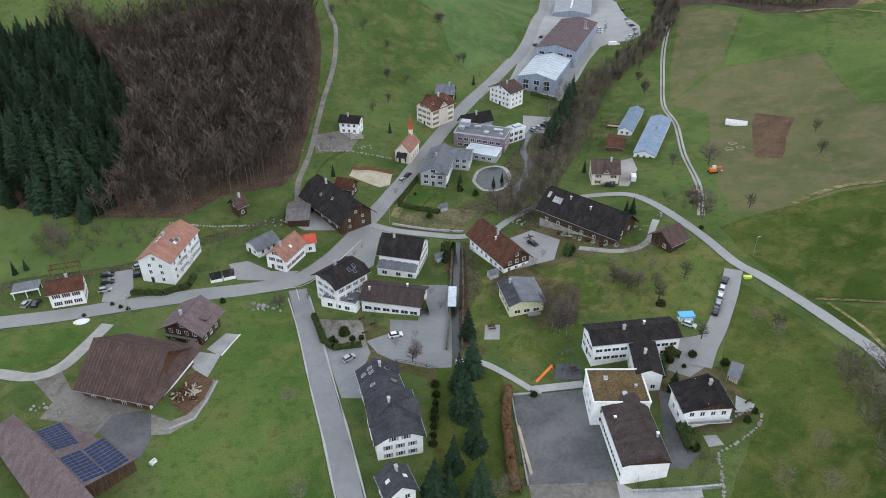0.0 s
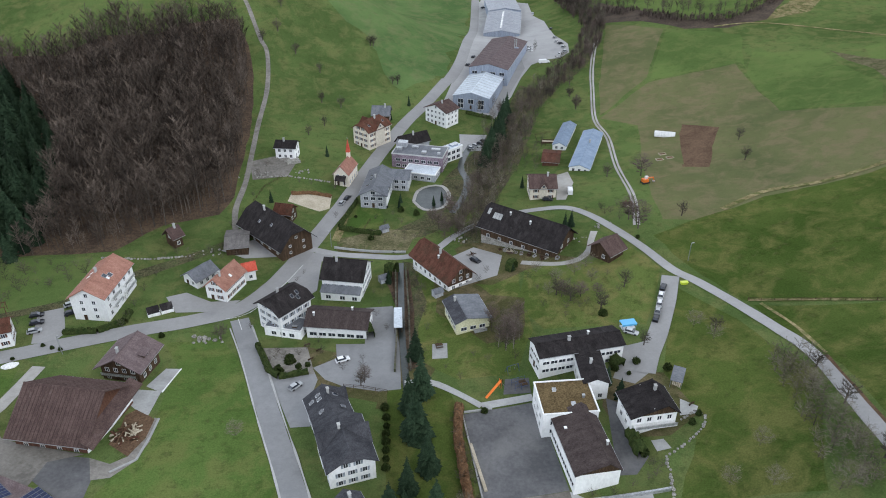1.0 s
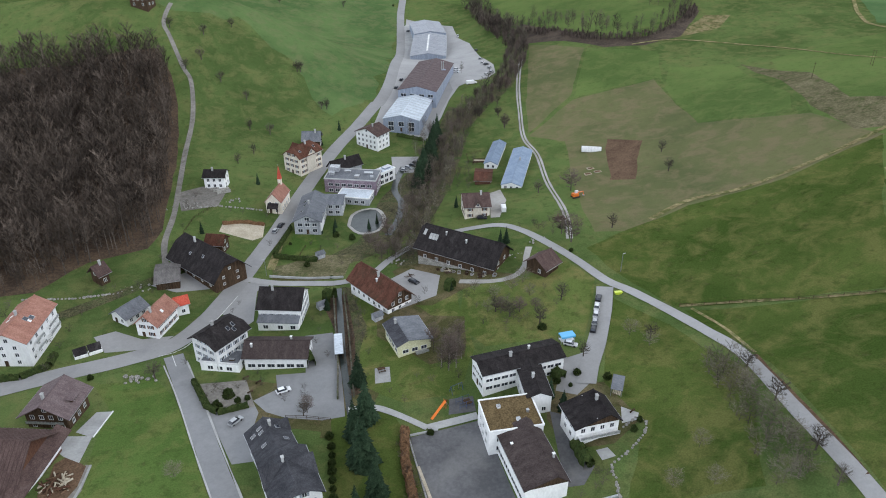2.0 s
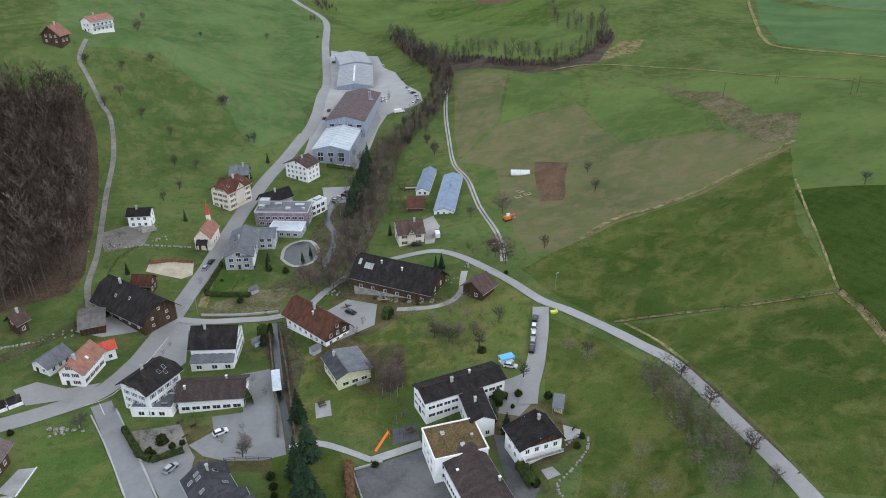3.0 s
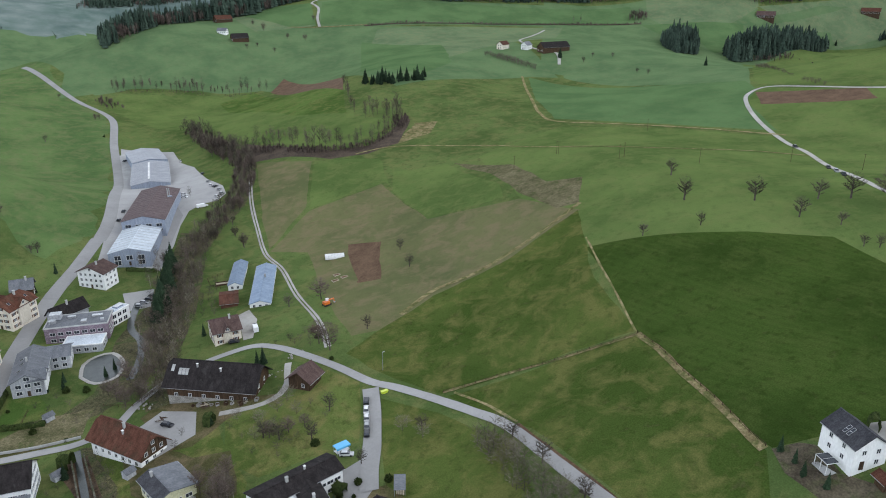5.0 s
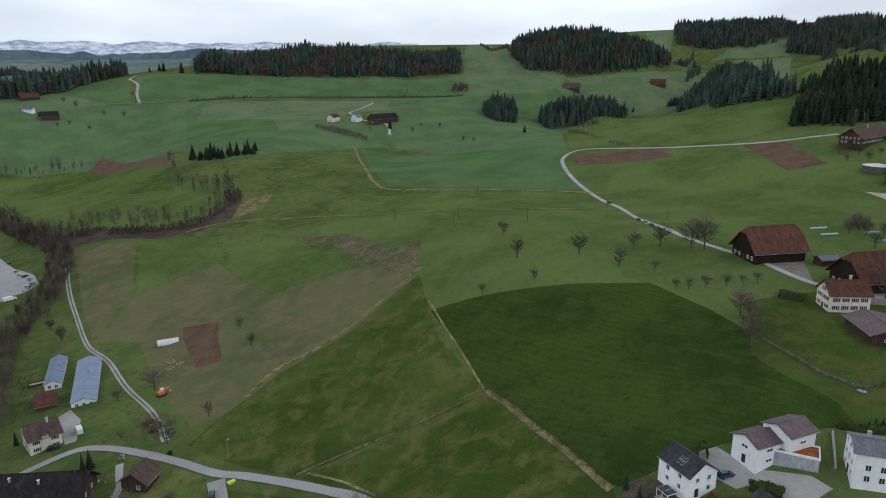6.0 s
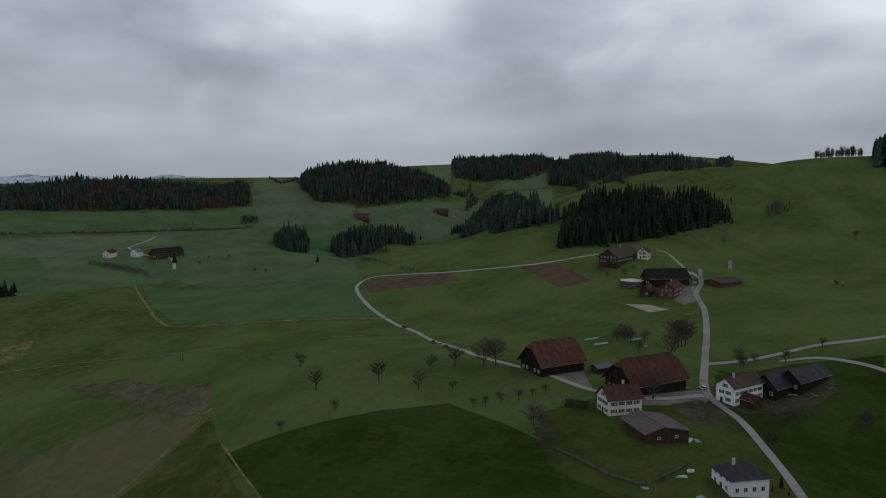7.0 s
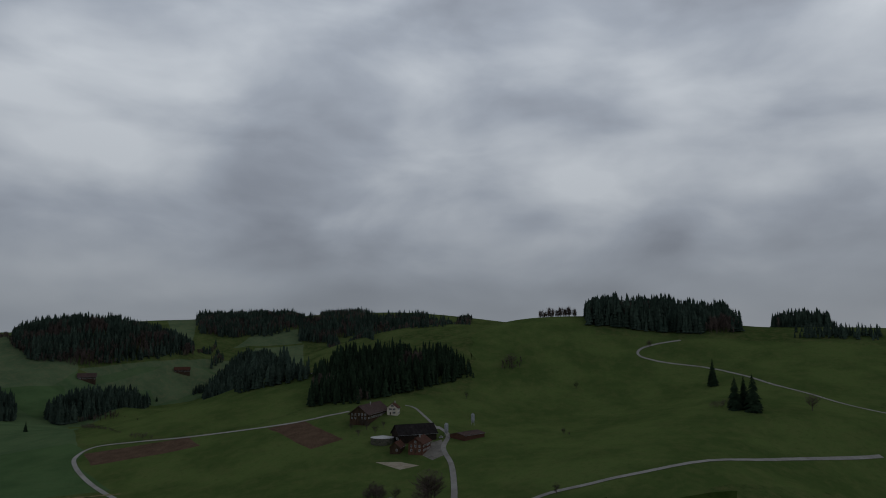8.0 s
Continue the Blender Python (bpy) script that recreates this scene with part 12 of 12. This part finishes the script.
fence([(-13.7, 152.5), (-8.0, 151.0), (-1.5, 148.3)], "low timber garden fence beside the yard")
fence([(16.9, 241.3), (25.1, 233.4), (37.6, 239.9)], "timber fence along the lane")
fence([(80.8, 317.6), (77.9, 323.3), (78.9, 333.0), (87.1, 334.9)], "timber pen fence beside the poultry houses")
fence([(-5.5, 254.1), (-8.7, 245.2)], "thin garden fence between the lawns")
fence([(-43.7, 288.2), (-50.1, 279.6), (-53.3, 267.6)], "timber fence on the meadow slope")
car(-27.2, 153.9, 43.4, "car_silver", "silver car in the forecourt")
picnic_table(-21.7, 170.9)
picnic_table(76.0, 127.6)
tree(BALL, -104.8, 178.9, 1.3, "low dark evergreen garden bush", name="bush")
tree(BALL, -101.6, 177.5, 1.3, "low dark evergreen garden bush", name="bush")
tree(BALL, -99.0, 176.7, 1.3, "low dark evergreen garden bush", name="bush")
tree(BALL, -111.0, 172.7, 1.3, "low dark evergreen garden bush", name="bush")
tree(BALL, -35.7, 234.3, 1.6, "low dark evergreen garden bush", name="bush")
tree(BALL, -31.2, 233.4, 1.5, "low dark evergreen garden bush", name="bush")
tree(BALL, 3.4, 227.7, 1.3, "low dark evergreen garden bush", name="bush")
tree(BALL, -11.4, 257.2, 1.3, "low dark evergreen garden bush", name="bush")
tree(BALL, 89.6, 210.2, 1.6, "low dark evergreen garden bush", name="bush")
tree(BALL, 92.5, 229.5, 1.6, "low dark evergreen garden bush", name="bush")
tree(BALL, 39.0, 225.1, 1.5, "low dark evergreen garden bush", name="bush")
tree(BALL, 50.8, 234.1, 1.7, "low dark evergreen garden bush", name="bush")
tree(BALL, 65.3, 143.8, 1.3, "low dark evergreen garden bush", name="bush")
tree(BALL, 76.3, 123.7, 1.6, "low dark evergreen garden bush", name="bush")
tree(BALL, 73.7, 121.4, 1.8, "low dark evergreen garden bush", name="bush")
tree(BALL, 24.2, 137.3, 1.6, "low dark evergreen garden bush", name="bush")
tree(SHRUB, -29.7, 217.1, 2.1, "leafless brown garden shrub", name="shrub")
tree(SHRUB, -31.7, 212.5, 2.3, "leafless brown garden shrub", name="shrub")
tree(SHRUB, -4.7, 200.9, 2.1, "leafless brown garden shrub", name="shrub")
tree(SHRUB, -1.8, 202.4, 2.1, "leafless brown garden shrub", name="shrub")
tree(SHRUB, -2.7, 193.5, 2.1, "leafless brown garden shrub", name="shrub")
tree(SHRUB, -4.1, 186.9, 2.5, "leafless brown garden shrub", name="shrub")
tree(SHRUB, -0.8, 178.4, 2.6, "leafless brown garden shrub", name="shrub")
tree(SHRUB, 11.4, 213.8, 2.1, "leafless brown garden shrub", name="shrub")
tree(SHRUB, 10.5, 202.3, 2.7, "leafless brown garden shrub", name="shrub")
tree(SHRUB, 9.8, 164.2, 2.5, "leafless brown garden shrub", name="shrub")
tree(SHRUB, 15.6, 155.9, 2.1, "leafless brown garden shrub", name="shrub")
tree(SHRUB, 19.3, 150.8, 2.6, "leafless brown garden shrub", name="shrub")
tree(SHRUB, 24.2, 160.2, 2.1, "leafless brown garden shrub", name="shrub")
tree(SHRUB, 28.0, 157.3, 2.6, "leafless brown garden shrub", name="shrub")
tree(SHRUB, 59.0, 126.0, 2.1, "leafless brown garden shrub", name="shrub")
tree(SHRUB, 60.4, 123.8, 2.6, "leafless brown garden shrub", name="shrub")
tree(SHRUB, 58.6, 108.3, 2.6, "leafless brown garden shrub", name="shrub")
tree(SHRUB, 54.6, 107.5, 2.6, "leafless brown garden shrub", name="shrub")
tree(SHRUB, 49.9, 106.4, 2.7, "leafless brown garden shrub", name="shrub")
tree(SHRUB, 45.0, 107.1, 2.7, "leafless brown garden shrub", name="shrub")
tree(SHRUB, 60.9, 112.0, 2.1, "leafless brown garden shrub", name="shrub")
car(295.9, 40.8, -28.8, "car_silver", "silver car in the hamlet yard")
car(293.3, 84.2, -35.6, "car_black", "dark car before the hamlet barn")
car(66.9, 263.5, -14.5, "car_black", "black car before the cream house")
for x, y, h in ((89.2, 158.7, 6.0), (91.9, 151.3, 5.4), (101.4, 120.7, 6.5), (100.6, 109.5, 7.2), (98.6, 99.0, 8.0), (92.7, 91.1, 7.0), (83.7, 108.5, 5.6), (73.7, 101.0, 5.4), (81.4, 97.5, 5.4)):
    tree(ORCHARD, x, y, h, "wide hazy leafless tree beside the lane", name="tree", group="hazy lane trees")
for x, y, h in ((32.1, 162.9, 11.5), (33.9, 160.5, 10.5), (36.2, 161.0, 12.0), (38.6, 164.5, 9.5), (36.0, 167.2, 11.0), (34.9, 170.5, 8.5)):
    tree(SLIM, x, y, h, "slim pale birch beside the yellow house", name="tree", group="birches by the yellow house")
for x, y in ((44.5, 319.9), (47.1, 322.6), (49.8, 325.2), (51.9, 327.9)):
    car(x, y, -35, "car_black" if y > 324 else "car_silver", "car in the customer car park under the trees")
hedge("hedge", [(17.6, 140.0), (16.0, 129.0), (16.2, 115.0), (16.8, 106.0)], 2.2, 2.0, "brown_hedge", "reddish-brown winter hedge beside the playground")
fence([(108.8, 166.0), (124.6, 158.3), (142.4, 145.6), (160.2, 133.2)], "low pasture fence of pale posts on a dry grass strip", 1.0, 3.2)
fence([(160.9, 133.6), (158.2, 122.4), (152.0, 108.9), (146.8, 97.1), (141.8, 86.4), (138.2, 78.7), (136.6, 73.3)], "low pasture fence of pale posts along the dark meadow", 1.0, 3.2)
tarp(239.0, 30.9, 0, 4.5, 2.2, "pale_sheet", 0, "pale green plastic sheet lying beside the shed")
tarp(240.3, 28.5, 37, 3.5, 1.8, "turquoise", 1, "turquoise plastic sheet lying beside the shed")
tarp(198.6, 37.0, 74, 2.2, 1.6, "turquoise", 2, "turquoise plastic sheet at the wall corner")
tarp(210.1, 28.7, 111, 3.0, 1.4, "pale_sheet", 3, "pale plastic sheet lying in the garden")
tarp(201.8, 22.4, 148, 2.2, 1.4, "turquoise", 4, "turquoise plastic sheet on the garden bed")
tarp(215.3, 27.1, 185, 2.8, 2.0, "pale_sheet", 5, "pale plastic sheet lying in the garden")
silage_roll(366.2, 97.8, -35, 9.0, "pale turquoise wrapped silage roll in the grass")
silage_roll(353.9, 89.5, -35, 9.0, "pale turquoise wrapped silage roll in the grass")
silage_roll(373.2, 76.6, -35, 8.0, "pale turquoise wrapped silage roll in the grass")
silage_roll(357.3, 69.3, -35, 6.0, "pale turquoise wrapped silage roll in the grass")
tree(SPRUCE, 183.3, 31.4, 3.2, "narrow dark conifer of a garden hedge", name="tree", group="conifer hedge", wide=0.75)
tree(SPRUCE, 184.5, 30.3, 3.6, "narrow dark conifer of a garden hedge", name="tree", group="conifer hedge", wide=0.75)
tree(SPRUCE, 184.8, 28.9, 4.0, "narrow dark conifer of a garden hedge", name="tree", group="conifer hedge", wide=0.75)
tree(SPRUCE, 185.9, 27.7, 3.2, "narrow dark conifer of a garden hedge", name="tree", group="conifer hedge", wide=0.75)
tree(SPRUCE, 186.1, 26.4, 3.6, "narrow dark conifer of a garden hedge", name="tree", group="conifer hedge", wide=0.75)
tree(SPRUCE, 187.3, 25.2, 4.0, "narrow dark conifer of a garden hedge", name="tree", group="conifer hedge", wide=0.75)
tree(SPRUCE, 187.5, 23.9, 3.2, "narrow dark conifer of a garden hedge", name="tree", group="conifer hedge", wide=0.75)
tree(SPRUCE, 188.6, 22.7, 3.6, "narrow dark conifer of a garden hedge", name="tree", group="conifer hedge", wide=0.75)
tree(SPRUCE, 189.8, 21.5, 4.0, "narrow dark conifer of a garden hedge", name="tree", group="conifer hedge", wide=0.75)
round_pool(184.6, 22.7, "round blue garden pool behind the white house")
tree(BROAD, 364.1, 53.5, 19.0, "large leafless tree with a dense round crown near the farm", name="tree", wide=1.1)
tree(BROAD, 368.5, 50.6, 17.0, "large leafless tree with a dense round crown near the farm", name="tree", wide=1.1)
tree(BROAD, 380.7, 84.8, 9.0, "large leafless tree with a dense round crown near the farm", name="tree", wide=1.1)
tree(BROAD, 373.6, 79.9, 8.0, "large leafless tree with a dense round crown near the farm", name="tree", wide=1.1)
woods("far_forest", scatter([(1800, 560), (1876, 605), (1951, 554), (2005, 436), (2076, 319), (2010, 262), (1930, 320), (1850, 430)], 8.5, 26, len(FAR_FIRS), 180, 0.3, -0.25), "long dark forest below the far skyline", "bark", "hazed_needles", FAR_FIRS)
woods("leafless_wood", scatter([(1800, 560), (1876, 605), (1951, 554), (2005, 436), (2076, 319), (2010, 262), (1930, 320), (1850, 430)], 9.0, 22, len(FAR_BARE), 180, 0.22, -9, -0.15), "brown leafless trees mixed into the long far forest", "bark", "twigs", FAR_BARE)
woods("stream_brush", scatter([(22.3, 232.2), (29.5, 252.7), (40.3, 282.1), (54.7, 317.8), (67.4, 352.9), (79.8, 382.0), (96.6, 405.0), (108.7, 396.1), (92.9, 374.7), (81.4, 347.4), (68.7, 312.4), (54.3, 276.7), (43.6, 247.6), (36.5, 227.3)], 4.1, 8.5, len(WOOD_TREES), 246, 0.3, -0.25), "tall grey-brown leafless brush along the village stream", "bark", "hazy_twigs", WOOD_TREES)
for k, (x, y, h) in enumerate((
    (-33.1, 162.8, 2.1),
    (-36.1, 167.4, 1.7),
    (-36.3, 167.1, 1.3),
    (-31.8, 161.8, 1.3),
    (-31.9, 170.9, 1.4),
    (-34.3, 168.5, 2.5),
    (-30.1, 165.8, 2.6),
    (-36.4, 171.3, 1.6),
    (-35.3, 162.4, 1.6),
    (-27.2, 163.2, 2.0),
    (-29.3, 165.5, 2.0),
    (-36.2, 161.7, 1.5),
    (-28.8, 166.1, 1.6),
    (-30.0, 166.4, 1.6),
    (-27.5, 169.4, 1.5),
    (-30.1, 167.3, 2.4),
)):
    tree(SHRUB if k % 3 else BALL, x, y, h, "leafless brown garden shrub" if k % 3 else "dense evergreen garden bush", name="shrub" if k % 3 else "bush")
